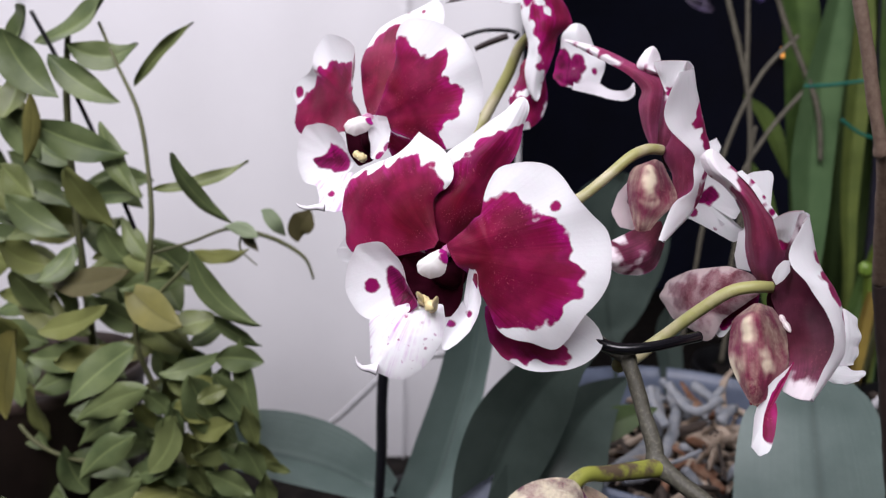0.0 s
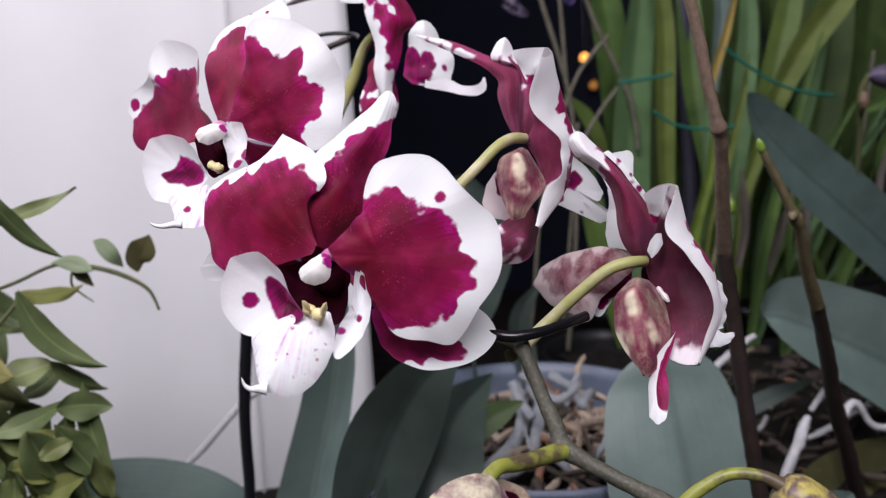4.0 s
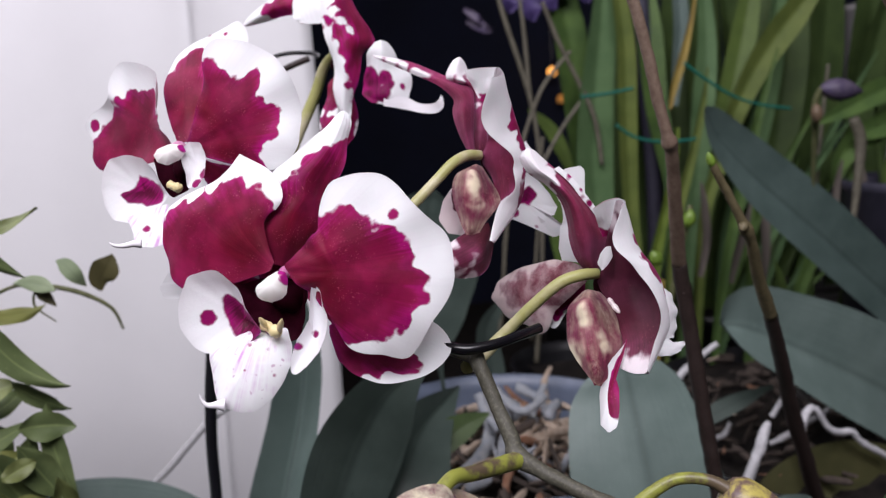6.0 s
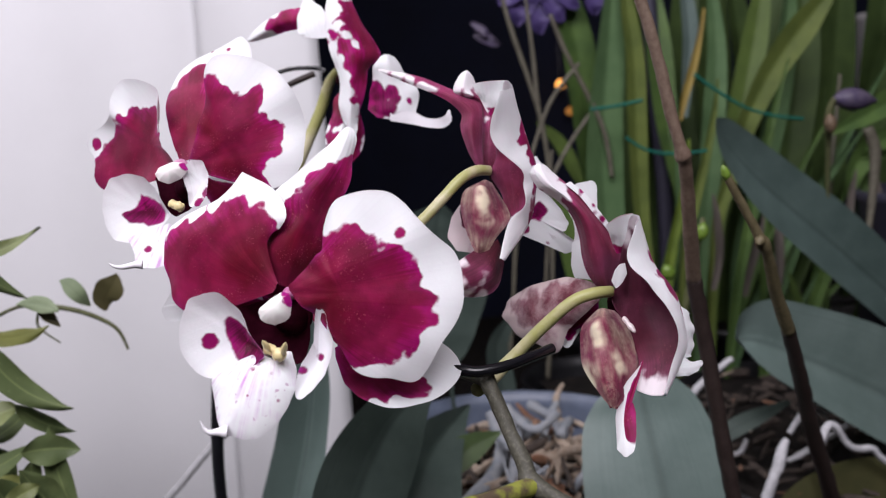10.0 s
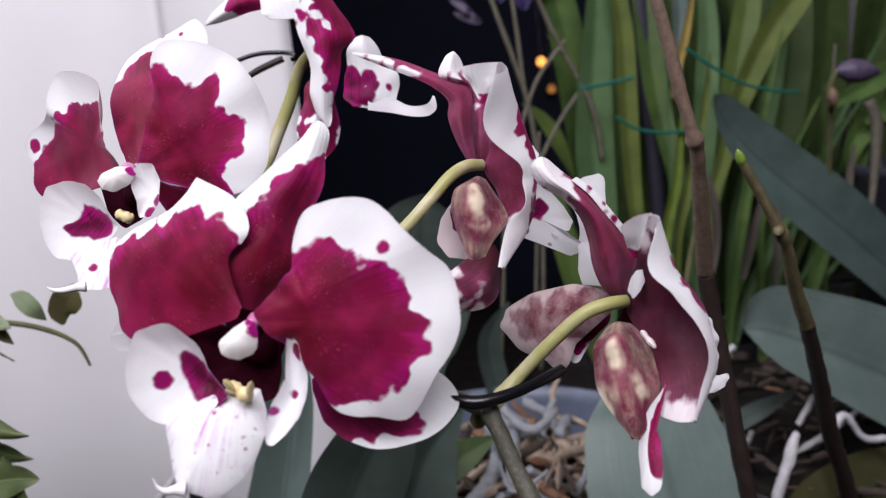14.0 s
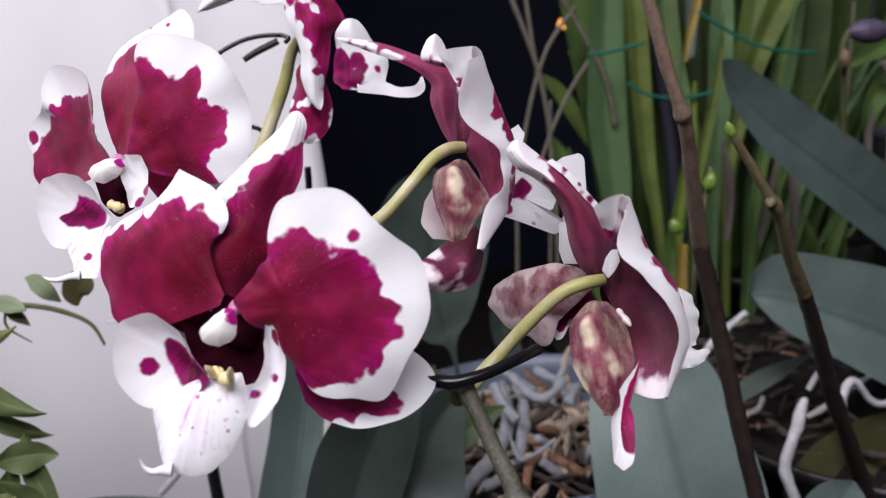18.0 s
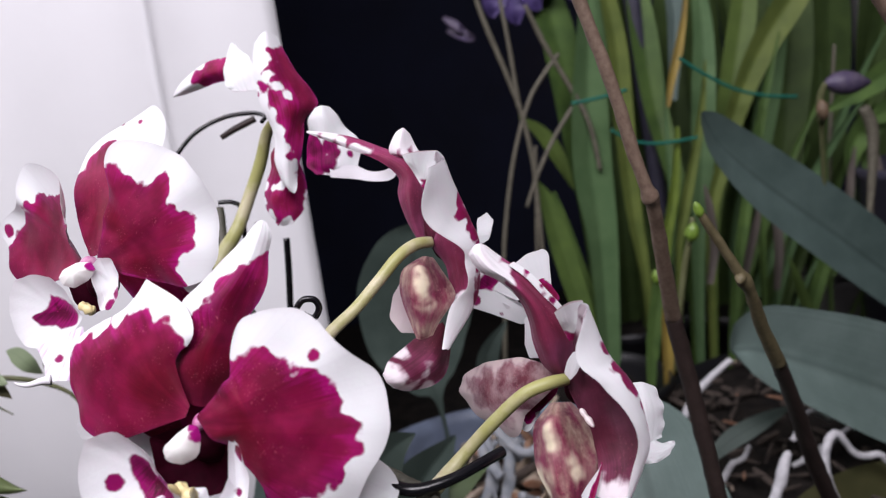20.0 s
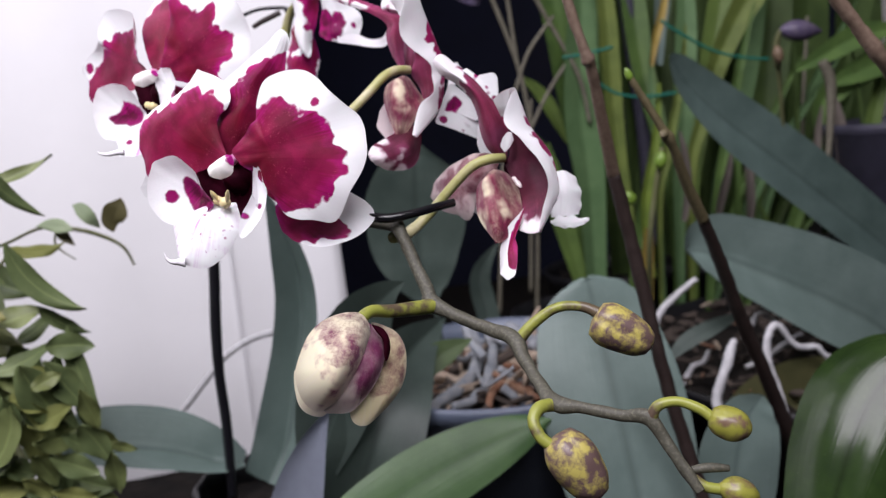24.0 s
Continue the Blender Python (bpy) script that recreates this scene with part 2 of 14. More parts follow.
BUD_INNER = petal_material("bud_inner", (0.60, 0.50, 0.46), (0.150, 0.022, 0.080), (0.30, 0.11, 0.20), 0.006, 0.22, soft=0.005, haze=0.0, relief=0.04)
BUD_OUTER = petal_material("bud_outer", (0.64, 0.55, 0.34), (0.170, 0.060, 0.080), (0.34, 0.18, 0.16), 0.018, 0.70, soft=0.006, haze=0.0, relief=0.05)
COLUMN_SKIN = petal_material("column_skin", (0.86, 0.82, 0.80), (0.250, 0.004, 0.150), MAGENTA, 0.002, relief=0.04)
WIRE = plain("black_wire", (0.006, 0.006, 0.008), 0.22, 200, 0.2)
ROD = plain("black_rod", (0.010, 0.010, 0.014), 0.4, 300, 0.3)
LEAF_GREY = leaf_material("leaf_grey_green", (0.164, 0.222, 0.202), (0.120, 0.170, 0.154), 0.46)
LEAF_MID = leaf_material("leaf_blue_green", (0.096, 0.140, 0.128), (0.064, 0.098, 0.088), 0.48)
TIP_GREEN = plain("tip_green", (0.17, 0.28, 0.04), 0.4, 200, 0.3)
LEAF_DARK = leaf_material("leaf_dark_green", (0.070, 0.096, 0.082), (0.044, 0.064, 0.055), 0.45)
LEAF_GLOSS = leaf_material("leaf_glossy_green", (0.085, 0.155, 0.060), (0.055, 0.110, 0.042), 0.34, rib=0.25, spec=0.3)
# darker green for one dim leaf behind; its shade is in the colour
LEAF_SHADE = leaf_material("leaf_shaded_green", (0.060, 0.100, 0.026), (0.038, 0.066, 0.018), 0.5, rib=0.2)
LEAF_GLOSS_DARK = leaf_material("leaf_glossy_dark", (0.026, 0.050, 0.012), (0.012, 0.025, 0.007), 0.2, rib=0.58, spec=0.3)
LEAF_VINE = leaf_material("leaf_vine", (0.168, 0.212, 0.084), (0.072, 0.104, 0.042), 0.45, 0.6, 0.62, second=(0.22, 0.215, 0.055))
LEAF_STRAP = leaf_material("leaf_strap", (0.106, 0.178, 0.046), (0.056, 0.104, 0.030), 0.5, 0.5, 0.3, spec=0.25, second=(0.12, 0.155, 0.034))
STRAP_BLUE = leaf_material("leaf_strap_blue_green", (0.120, 0.205, 0.090), (0.082, 0.150, 0.064), 0.5, rib=0.3, spec=0.25)
STRAP_LIME = leaf_material("leaf_strap_lime", (0.150, 0.190, 0.046), (0.092, 0.128, 0.032), 0.5, rib=0.3, spec=0.25)
# LEAF_STRAP darkened: shade put into the colour, mostly for rear and right leaves
STRAP_SHADED = leaf_material("leaf_strap_shaded", (0.066, 0.104, 0.030), (0.038, 0.064, 0.020), 0.5, rib=0.3, spec=0.25)
SHEATH = plain("dry_sheath", (0.17, 0.145, 0.125), 0.7, 160, 0.4, stretch=(1, 1, 0.2), other=(0.10, 0.085, 0.075))
LEAF_YELLOW = leaf_material("leaf_yellowed", (0.36, 0.27, 0.06), (0.24, 0.17, 0.045), 0.5)
LEAF_FADED = leaf_material("leaf_faded", (0.22, 0.20, 0.055), (0.13, 0.13, 0.040), 0.5)
VINE_STEM = plain("vine_stem", (0.13, 0.14, 0.06), 0.6, 300, 0.3)
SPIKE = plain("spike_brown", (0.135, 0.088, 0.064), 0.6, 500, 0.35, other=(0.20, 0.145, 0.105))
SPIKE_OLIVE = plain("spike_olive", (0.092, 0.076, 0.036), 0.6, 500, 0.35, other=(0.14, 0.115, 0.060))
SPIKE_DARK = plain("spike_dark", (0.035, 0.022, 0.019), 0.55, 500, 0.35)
ROOT = plain("root_silver", (0.60, 0.60, 0.62), 0.7, 260, 0.25, depth=0.001)
ROOT_BLUE = plain("root_blue_grey", (0.23, 0.255, 0.29), 0.65, 180, 0.35, other=(0.34, 0.35, 0.36), depth=0.001)
BARK = plain("bark_chip", (0.31, 0.23, 0.165), 0.85, 150, 0.45, other=(0.50, 0.42, 0.34), depth=0.002, strength=0.7)
BARK_RED = plain("bark_chip_red", (0.17, 0.068, 0.034), 0.85, 150, 0.5, other=(0.28, 0.17, 0.11), depth=0.002, strength=0.7)
BARK_DARK = plain("bark_chip_dark", (0.036, 0.027, 0.022), 0.9, 150, 0.5, other=(0.085, 0.065, 0.052), depth=0.002, strength=0.7)
POT = plain("pot_blue_grey", (0.13, 0.16, 0.225), 0.4, 60, 0.2)
POT_PURPLE = plain("pot_purple_grey", (0.050, 0.048, 0.075), 0.5, 60, 0.3)
POT_BLACK = plain("pot_black", (0.012, 0.012, 0.014), 0.4, 80, 0.2)
POT_PALE = plain("pot_pale_blue", (0.27, 0.30, 0.37), 0.35, 60, 0.15)
POT_WHITE = plain("pot_white", (0.55, 0.53, 0.53), 0.45, 40, 0.15)
TWINE = plain("twine_teal", (0.010, 0.16, 0.115), 0.5, 700, 0.3)
PANEL = plain("panel_white", (0.80, 0.80, 0.82), 0.55, 9, 0.04, depth=0.003, strength=0.1)
PANEL_EDGE = plain("panel_edge_grey", (0.70, 0.70, 0.72), 0.5, 9, 0.06)
# navy-black wall colour stands in for the unlit night beyond the bench
NIGHT = plain("night_wall", (0.0065, 0.0095, 0.034), 0.9, 6, 0.4)
SOIL = plain("bench_soil", (0.011, 0.010, 0.010), 0.9, 60, 0.6, other=(0.026, 0.022, 0.019), depth=0.006, strength=0.8, spec=0.08)
BENCH = plain("bench_grey", (0.035, 0.035, 0.038), 0.7, 25, 0.4)
VIOLET = plain("petal_violet", (0.050, 0.034, 0.125), 0.5, 120, 0.3, other=(0.090, 0.062, 0.19))
PURPLE_BUD = plain("bud_purple", (0.060, 0.045, 0.095), 0.5, 120, 0.3, other=(0.12, 0.10, 0.14))
SLAT = plain("crate_slat_grey", (0.10, 0.095, 0.095), 0.6, 40, 0.3)
BROWN_POT = plain("pot_brown", (0.075, 0.050, 0.040), 0.6, 40, 0.4)
TWIG = plain("twig_grey_brown", (0.16, 0.150, 0.110), 0.6, 300, 0.4, other=(0.09, 0.080, 0.060))
LEAF_YELLOW2 = leaf_material("leaf_yellow_green", (0.17, 0.24, 0.035), (0.10, 0.15, 0.025), 0.45)
OLIVE = leaf_material("leaf_olive", (0.115, 0.105, 0.045), (0.075, 0.066, 0.028), 0.5, rib=0.3)
LEAF_PALE = leaf_material("leaf_pale", (0.30, 0.36, 0.22), (0.20, 0.26, 0.15), 0.45, rib=0.3)
LEAF_OLIVE_DARK = leaf_material("leaf_olive_dark", (0.090, 0.086, 0.036), (0.052, 0.054, 0.022), 0.5, rib=0.3)


# ---- builders ----
ORIGIN = {}


def thing(name, at, label, category, group="", kind=""):
    ob = new(name)
    ob.location = at
    ob.empty_display_size = 0.01
    ORIGIN[ob] = Vector(at)
    return tagged(ob, label, category, group, kind)


def part(name, made, mats, parent, label=""):
    """Links a mesh given as vertices, faces and per-face slots, or a bmesh, as one part under a thing or part."""
    me = bpy.data.meshes.new(name)
    at = ORIGIN[parent] if parent else Vector((0, 0, 0))
    extra, slots = {}, None
    if isinstance(made, bmesh.types.BMesh):
        made.to_mesh(me)
        made.free()
        me.transform(Matrix.Translation(-at))
    else:
        verts, faces, slots, extra = made
        me.from_pydata([tuple(Vector(v) - at) for v in verts], [], faces)
    for m in mats if isinstance(mats, (list, tuple)) else [mats]:
        me.materials.append(m)
    if slots:
        me.polygons.foreach_set("material_index", slots)
    for key, values in extra.items():
        me.attributes.new(key, "FLOAT", "POINT").data.foreach_set("value", values)
    me.polygons.foreach_set("use_smooth", [True] * len(me.polygons))
    me.update()
    ob = new(name, me)
    if parent:
        ob.parent = parent
    ORIGIN[ob] = at
    if label:
        ob["label"] = label
    return ob


def ring_value(values, turn):
    """Smooth periodic curve through evenly spaced values; turn runs 0..1."""
    n = len(values)
    x = turn * n
    i, f = int(math.floor(x)), x - math.floor(x)
    a, b, c, d = (values[(i + k) % n] for k in (-1, 0, 1, 2))
    return b + 0.5 * f * (c - a + f * (2 * a - 5 * b + 4 * c - d + f * (3 * (b - c) + d - a)))


def spline(points, x):
    """Catmull-Rom through rows of numbers; x runs 0..1."""
    n = len(points) - 1
    i = min(int(x * n), n - 1)
    f = x * n - i
    rows = [points[max(0, min(n, i + k))] for k in (-1, 0, 1, 2)]
    return [b + 0.5 * f * (c - a + f * (2 * a - 5 * b + 4 * c - d + f * (3 * (b - c) + d - a))) for a, b, c, d in zip(*rows)]


def fan(name, parent, mats, heart, aim, face, length, width, rim, dye=(), spots=(), cup=0.0, wave=0.0, seed=0, root=(0, 0), pleat=0.0003, thick=0.0007, fine=(96, 18), label=""):
    """A petal spread round its heart in the plane across face: rim and dye give the outline and the border of the dyed field as shares of
    length and width at even turns from aim; cup lifts the rim, wave ruffles it."""
    heart, aim, face = Vector(heart), Vector(aim).normalized(), Vector(face).normalized()
    side = face.cross(aim).normalized()
    aim = side.cross(face)
    turns, rings = fine
    verts, dyes, rays, dots, reaches = [], [], [], [], []
    for skin in (0, 1):
        for j in range(rings + 1):
            for i in range(turns):
                s, a = j / rings, 2 * math.pi * i / turns
                s = s ** 0.85
                r = ring_value(rim, i / turns) * s
                flat = aim * (length * math.cos(a) * r) + side * (width * math.sin(a) * r)
                lift = cup * (s * s - 1) + wave * s ** 3 * (math.sin(5 * a + seed) + 0.6 * math.sin(9 * a + 2.3 * seed))
                lift += 0.0009 * noise.noise(Vector((flat.x * 70 + seed, flat.y * 70, flat.z * 70)))
                gap = thick * (1 - s ** 6) * skin
                verts.append(heart + flat + face * (lift - gap))
                reach = math.hypot(length * math.cos(a), width * math.sin(a))
                d = (ring_value(dye, i / turns) - r) * reach if dye else -0.02
                dyes.append(d)
                x, y = length * math.cos(a) * r, width * math.sin(a) * r
                dots.append(max([(sr * sr - (x - sx) ** 2 - (y - sy) ** 2) / (2 * sr) for sx, sy, sr in spots] + [-0.02]))
                rays.append(math.atan2(y - root[1], x - root[0]) / math.pi)
                reaches.append(math.hypot(x - root[0], y - root[1]))
                verts[-1] += face * (pleat * min(1, reaches[-1] * 60) * math.sin(rays[-1] * 34 + seed) * (0.6 + 0.4 * math.sin(rays[-1] * 11)))
    faces, slots, half = [], [], (rings + 1) * turns
    for j in range(rings):
        for i in range(turns):
            a, b, c, d = j * turns + i, j * turns + (i + 1) % turns, (j + 1) * turns + (i + 1) % turns, (j + 1) * turns + i
            faces += [(a, d, c, b), (half + a, half + b, half + c, half + d)]
            slots += [0, 1 if isinstance(mats, (list, tuple)) else 0]
    return part(name, (verts, faces, slots, {"dye": dyes, "ray": rays, "spot": dots, "reach": reaches}), mats, parent, label)


def sheet(name, parent, mats, rows, dye=(), bare=(), back=None, wave=0.0, seed=0, thick=0.0007, fine=(40, 60), label=""):
    """A petal drawn over cross-rows of 3 or 4 guide points from base to tip, so that it can cup, fold and roll. Blots of dye and of bare ground are
    (across 0..1, along 0..1, radius in mm); back gives the blots of the far side where they differ."""
    wide, steps = fine
    spots = {"front": (dye, bare), "back": (dye if back is None else back, bare)}
    grid = []
    for k in range(steps + 1):
        line = [spline([r[i] for r in rows], k / steps) for i in range(len(rows[0]))]
        grid.append([Vector(spline(line, i / wide)) for i in range(wide + 1)])
    pick = lambda a, b: grid[min(steps, max(0, round(b * steps)))][min(wide, max(0, round(a * wide)))]
    du = pick(0.3, 0.5) - pick(0.1, 0.5)
    dv = pick(0.2, 0.6) - pick(0.2, 0.4)
    turn = 1 if du.cross(dv).dot(Vector((-0.2, -1, 0.1))) > 0 else -1
    verts, dyes, rays, reaches = [], [], [], []
    root = pick(0.5, 0.0)
    for skin, (stain, clean) in enumerate((spots["front"], spots["back"])):
        stain = stain if stain == "all" else [(pick(a, b), r / 1000) for a, b, r in stain]
        clean = [(pick(a, b), r / 1000) for a, b, r in clean]
        for k in range(steps + 1):
            for i in range(wide + 1):
                p = grid[k][i]
                across = grid[k][min(wide, i + 1)] - grid[k][max(0, i - 1)]
                along = grid[min(steps, k + 1)][i] - grid[max(0, k - 1)][i]
                out = across.cross(along)
                out = out.normalized() * turn if out.length > 1e-12 else Vector((0, -1, 0))
                u, v = i / wide, k / steps
                rim = abs(2 * u - 1)
                lift = wave * rim ** 3 * math.sin(v * 19 + seed + (1.7 if u > 0.5 else 0)) + 0.0006 * noise.noise(p * 110 + Vector((seed, 0, 0)))
                lift += 0.00003 * math.sin(u * 46 + seed) * min(1, 3 * v)
                verts.append(p + out * (lift - skin * thick * (1 - rim ** 6)))
                d = 0.02 if stain == "all" else max([r - (p - c).length for c, r in stain] + [-0.02])
                for c, r in clean:
                    d = min(d, (p - c).length - r)
                dyes.append(d)
                rays.append(0.5 + (u - 0.5) * 0.3)
                reaches.append((p - root).length)
    faces, slots, half = [], [], (steps + 1) * (wide + 1)
    for k in range(steps):
        for i in range(wide):
            a = k * (wide + 1) + i
            b, c, d = a + 1, a + wide + 2, a + wide + 1
            pair = [(a, b, c, d), (half + a, half + d, half + c, half + b)]
            faces += pair if turn > 0 else [f[::-1] for f in pair]
            slots += [0, 1 if isinstance(mats, (list, tuple)) else 0]
    extra = {"dye": dyes, "ray": rays, "spot": [-0.02] * len(verts), "reach": reaches}
    return part(name, (verts, faces, slots, extra), mats, parent, label)


def ribbon(name, parent, mats, rows, face, keel=0.0, curl=0.0, dye=(), wave=0.0, seed=0, thick=0.0010, steps=36, label=""):
    """A leaf or narrow petal: rows of (x, y, z, half width on either side) from base to tip; keel sinks the midrib, curl bends the edges; face is the upper side at
    base and tip; dye gives, from base to tip, how far across (0..1) the dyed field reaches on either side."""
    first, last = (Vector(f).normalized() for f in (face if isinstance(face[0], (tuple, list)) else (face, face)))
    wide = 12
    verts, dyes, acrosses, rays = [], [], [], []
    mids = [Vector(spline(rows, k / steps)[:3]) for k in range(steps + 1)]
    for skin in (0, 1):
        for k in range(steps + 1):
            x = k / steps
            row = spline(rows, x)
            along = (mids[min(k + 1, steps)] - mids[max(k - 1, 0)]).normalized()
            up = first.lerp(last, x)
            side = along.cross(up).normalized()
            up = side.cross(along)
            for i in range(wide + 1):
                u = 2 * i / wide - 1
                w = row[3] if u < 0 else row[4]
                w = max(w, 0.00015)
                lift = keel * (abs(u) - 1) * min(1, w * 60) + curl * u * u + wave * abs(u) ** 2 * math.sin(x * 14 + seed + (2.0 if u > 0 else 0))
                verts.append(mids[k] + side * (u * w) + up * (lift - skin * thick * (1 - u ** 6)))
                if dye:
                    l, r = spline(dye, x)
                    dyes.append((u + l) * w if u < 0 else (r - u) * w)
                    if u == 0:
                        dyes[-1] = min(l, r) * w
                acrosses.append(u)
                rays.append(0.5 + u * 0.2)
    faces, slots, half = [], [], (steps + 1) * (wide + 1)
    for k in range(steps):
        for i in range(wide):
            a = k * (wide + 1) + i
            b, c, d = a + 1, a + wide + 2, a + wide + 1
            faces += [(a, b, c, d), (half + a, half + d, half + c, half + b)]
            slots += [0, 1 if isinstance(mats, (list, tuple)) else 0]
    extra = {"across": acrosses, "ray": rays}
    if dye:
        extra["dye"], extra["spot"], extra["reach"] = dyes, [-0.02] * len(verts), [0.02] * len(verts)
    return part(name, (verts, faces, slots, extra), mats, parent, label)


def tube(name, parent, mat, rows, sides=12, steps=10, rough=0.0, label=""):
    """A round stem, wire or root along rows of (x, y, z, radius)."""
    n = (len(rows) - 1) * steps
    mids = [spline(rows, k / n) for k in range(n + 1)]
    verts, faces = [], []
    up = Vector((0.3, -1, 0.2))
    for k, (x, y, z, r) in enumerate(mids):
        a, b = Vector(mids[max(k - 1, 0)][:3]), Vector(mids[min(k + 1, n)][:3])
        along = (b - a).normalized()
        side = along.cross(up).normalized()
        up = side.cross(along)
        for i in range(sides):
            q = 2 * math.pi * i / sides
            out = side * math.cos(q) + up * math.sin(q)
            bulge = 1 + rough * noise.noise(Vector((x, y, z)) * 160 + out * 0.8)
            verts.append(Vector((x, y, z)) + out * (r * bulge))
    for k in range(n):
        for i in range(sides):
            j = (i + 1) % sides
            faces.append((k * sides + i, k * sides + j, (k + 1) * sides + j, (k + 1) * sides + i))
    faces += [tuple(range(sides - 1, -1, -1)), tuple(range(n * sides, (n + 1) * sides))]
    return part(name, (verts, faces, None, {}), mat, parent, label)


def pod(name, parent, mat, a, b, radius, profile=(0.25, 0.75, 1.0, 0.95, 0.7, 0.2), lobes=3, groove=0.06, flat=1.0, seed=0, coarse=False, label=""):
    """A bud or cap from a to b, turned from its profile, with shallow lengthwise grooves."""
    a, b = Vector(a), Vector(b)
    axis = (b - a).normalized()
    side = axis.cross(Vector((0.2, -1, 0.1))).normalized()
    up = side.cross(axis)
    sides, rings = (10, 7) if coarse else (36, 22)
    verts, faces = [], []
    for k in range(rings + 1):
        x = k / rings
        r = radius * spline([(p,) for p in profile], x)[0]
        if k in (0, rings):
            r *= 0.35
        for i in range(sides):
            q = 2 * math.pi * i / sides
            rr = r * (1 - groove * max(0, math.cos(lobes * q + seed)) ** 6 + 0.03 * noise.noise(Vector((math.cos(q), math.sin(q), x * 3 + seed))))
            verts.append(a + (b - a) * x + side * (rr * math.cos(q)) + up * (rr * flat * math.sin(q)))
    for k in range(rings):
        for i in range(sides):
            j = (i + 1) % sides
            faces.append((k * sides + i, k * sides + j, (k + 1) * sides + j, (k + 1) * sides + i))
    faces += [tuple(range(sides - 1, -1, -1)), tuple(range(rings * sides, (rings + 1) * sides))]
    return part(name, (verts, faces, None, {}), mat, parent, label)


def box(name, parent, mat, lo, hi, bevel=0.002, label=""):
    bm = bmesh.new()
    bmesh.ops.create_cube(bm, size=1)
    lo, hi = Vector(lo), Vector(hi)
    for v in bm.verts:
        v.co = (lo + hi) / 2 + Vector([c * s for c, s in zip(v.co, hi - lo)])
    if bevel:
        bmesh.ops.bevel(bm, geom=bm.edges[:], offset=bevel, segments=2, affect="EDGES")
    ob = part(name, bm, mat, parent, label)
    for p in ob.data.polygons:
        p.use_smooth = False
    return ob


def vessel(name, parent, mat, centre, rim, foot, height, wall=0.002, lip=0.004, ribs=0.0, label=""):
    """A plastic pot: centre of the rim, radii of rim and foot, a rolled lip, open at the top."""
    cx, cy, cz = centre
    outline = [(foot * 0.05, -height), (foot, -height), (rim - lip * 0.6, -lip * 3), (rim, -lip * 2.6), (rim + lip * 0.3, -lip), (rim, 0.0),
               (rim - wall, 0.0), (rim - wall * 1.5, -lip * 3), (foot - wall, -height + wall), (foot * 0.05, -height + wall)]
    verts, faces, sides = [], [], 56
    for r, h in outline:
        for i in range(sides):
            q = 2 * math.pi * i / sides
            k = 1 + ribs * math.cos(q * 14)
            verts.append((cx + r * k * math.cos(q), cy + r * k * math.sin(q), cz + h))
    for j in range(len(outline) - 1):
        for i in range(sides):
            n = (i + 1) % sides
            faces.append((j * sides + i, j * sides + n, (j + 1) * sides + n, (j + 1) * sides + i))
    return part(name, (verts, faces, None, {}), mat, parent, label)


def mound(name, parent, mat, centre, radius, rough, label=""):
    """A round bed of soil or bark with an uneven top."""
    verts, faces, sides, rings = [], [], 40, 12
    for j in range(rings + 1):
        for i in range(sides):
            q, r = 2 * math.pi * i / sides, radius * j / rings
            x, y = centre[0] + r * math.cos(q), centre[1] + r * math.sin(q)
            verts.append((x, y, centre[2] + rough * noise.noise(Vector((x * 60, y * 60, 0))) + rough * 0.5 * noise.noise(Vector((x * 190, y * 190, 5)))))
    for j in range(rings):
        for i in range(sides):
            n = (i + 1) % sides
            faces.append((j * sides + i, j * sides + n, (j + 1) * sides + n, (j + 1) * sides + i))
    return part(name, (verts, faces, None, {}), mat, parent, label)




# ---- the place ----
def wall(name, lo, hi, mat):
    return tagged(box(name, None, mat, lo, hi, 0.0), kind="structure")


def panel_sheet():
    """White sheet wall with soft upright folds, standing behind the plants."""
    verts, faces, xs = [], [], 90
    for skin in (0, 1):
        for j in range(13):
            for i in range(xs + 1):
                x = -0.95 + (0.097 + 0.95) * i / xs
                z = 0.80 + 1.5 * j / 12
                y = 0.80 + 0.004 * noise.noise(Vector((x * 9, z * 0.5, 3))) + 0.002 * math.sin(x * 60)
                verts.append((x - 0.02 * (z - 1.1) * (x > 0), y + 0.012 * skin, z))
    half = 13 * (xs + 1)
    for j in range(12):
        for i in range(xs):
            a = j * (xs + 1) + i
            faces += [(a, a + 1, a + xs + 2, a + xs + 1), (half + a, half + a + xs + 1, half + a + xs + 2, half + a + 1)]
    for j in range(12):
        a = j * (xs + 1) + xs
        faces.append((a, half + a, half + a + xs + 1, a + xs + 1))
    return tagged(part("wall_panel", (verts, faces, None, {}), PANEL, None), kind="structure")


panel_sheet()
for x in (-0.0095, -0.36):
    wall("trim", (x, 0.794, 0.82), (x + 0.0015, 0.7965, 2.3), PANEL_EDGE)
wall("ground", (-3.0, -3.0, -0.06), (3.0, 3.0, 0.0), BENCH)
wall("wall_back", (-3.0, 2.2, 0.0), (3.0, 2.3, 2.6), NIGHT)
wall("wall_left", (-3.1, -3.0, 0.0), (-3.0, 2.2, 2.6), PANEL)
wall("wall_right", (3.0, -3.0, 0.0), (3.1, 2.2, 2.6), NIGHT)
wall("wall_front", (-3.0, -3.1, 0.0), (3.0, -3.0, 2.6), PANEL)
wall("ceiling", (-3.1, -3.1, 2.6), (3.1, 2.3, 2.7), PANEL)
bench = thing("plant_bench", (0.3, 0.9, 0.0), "dark grey bench covered with soil and litter", "bench")
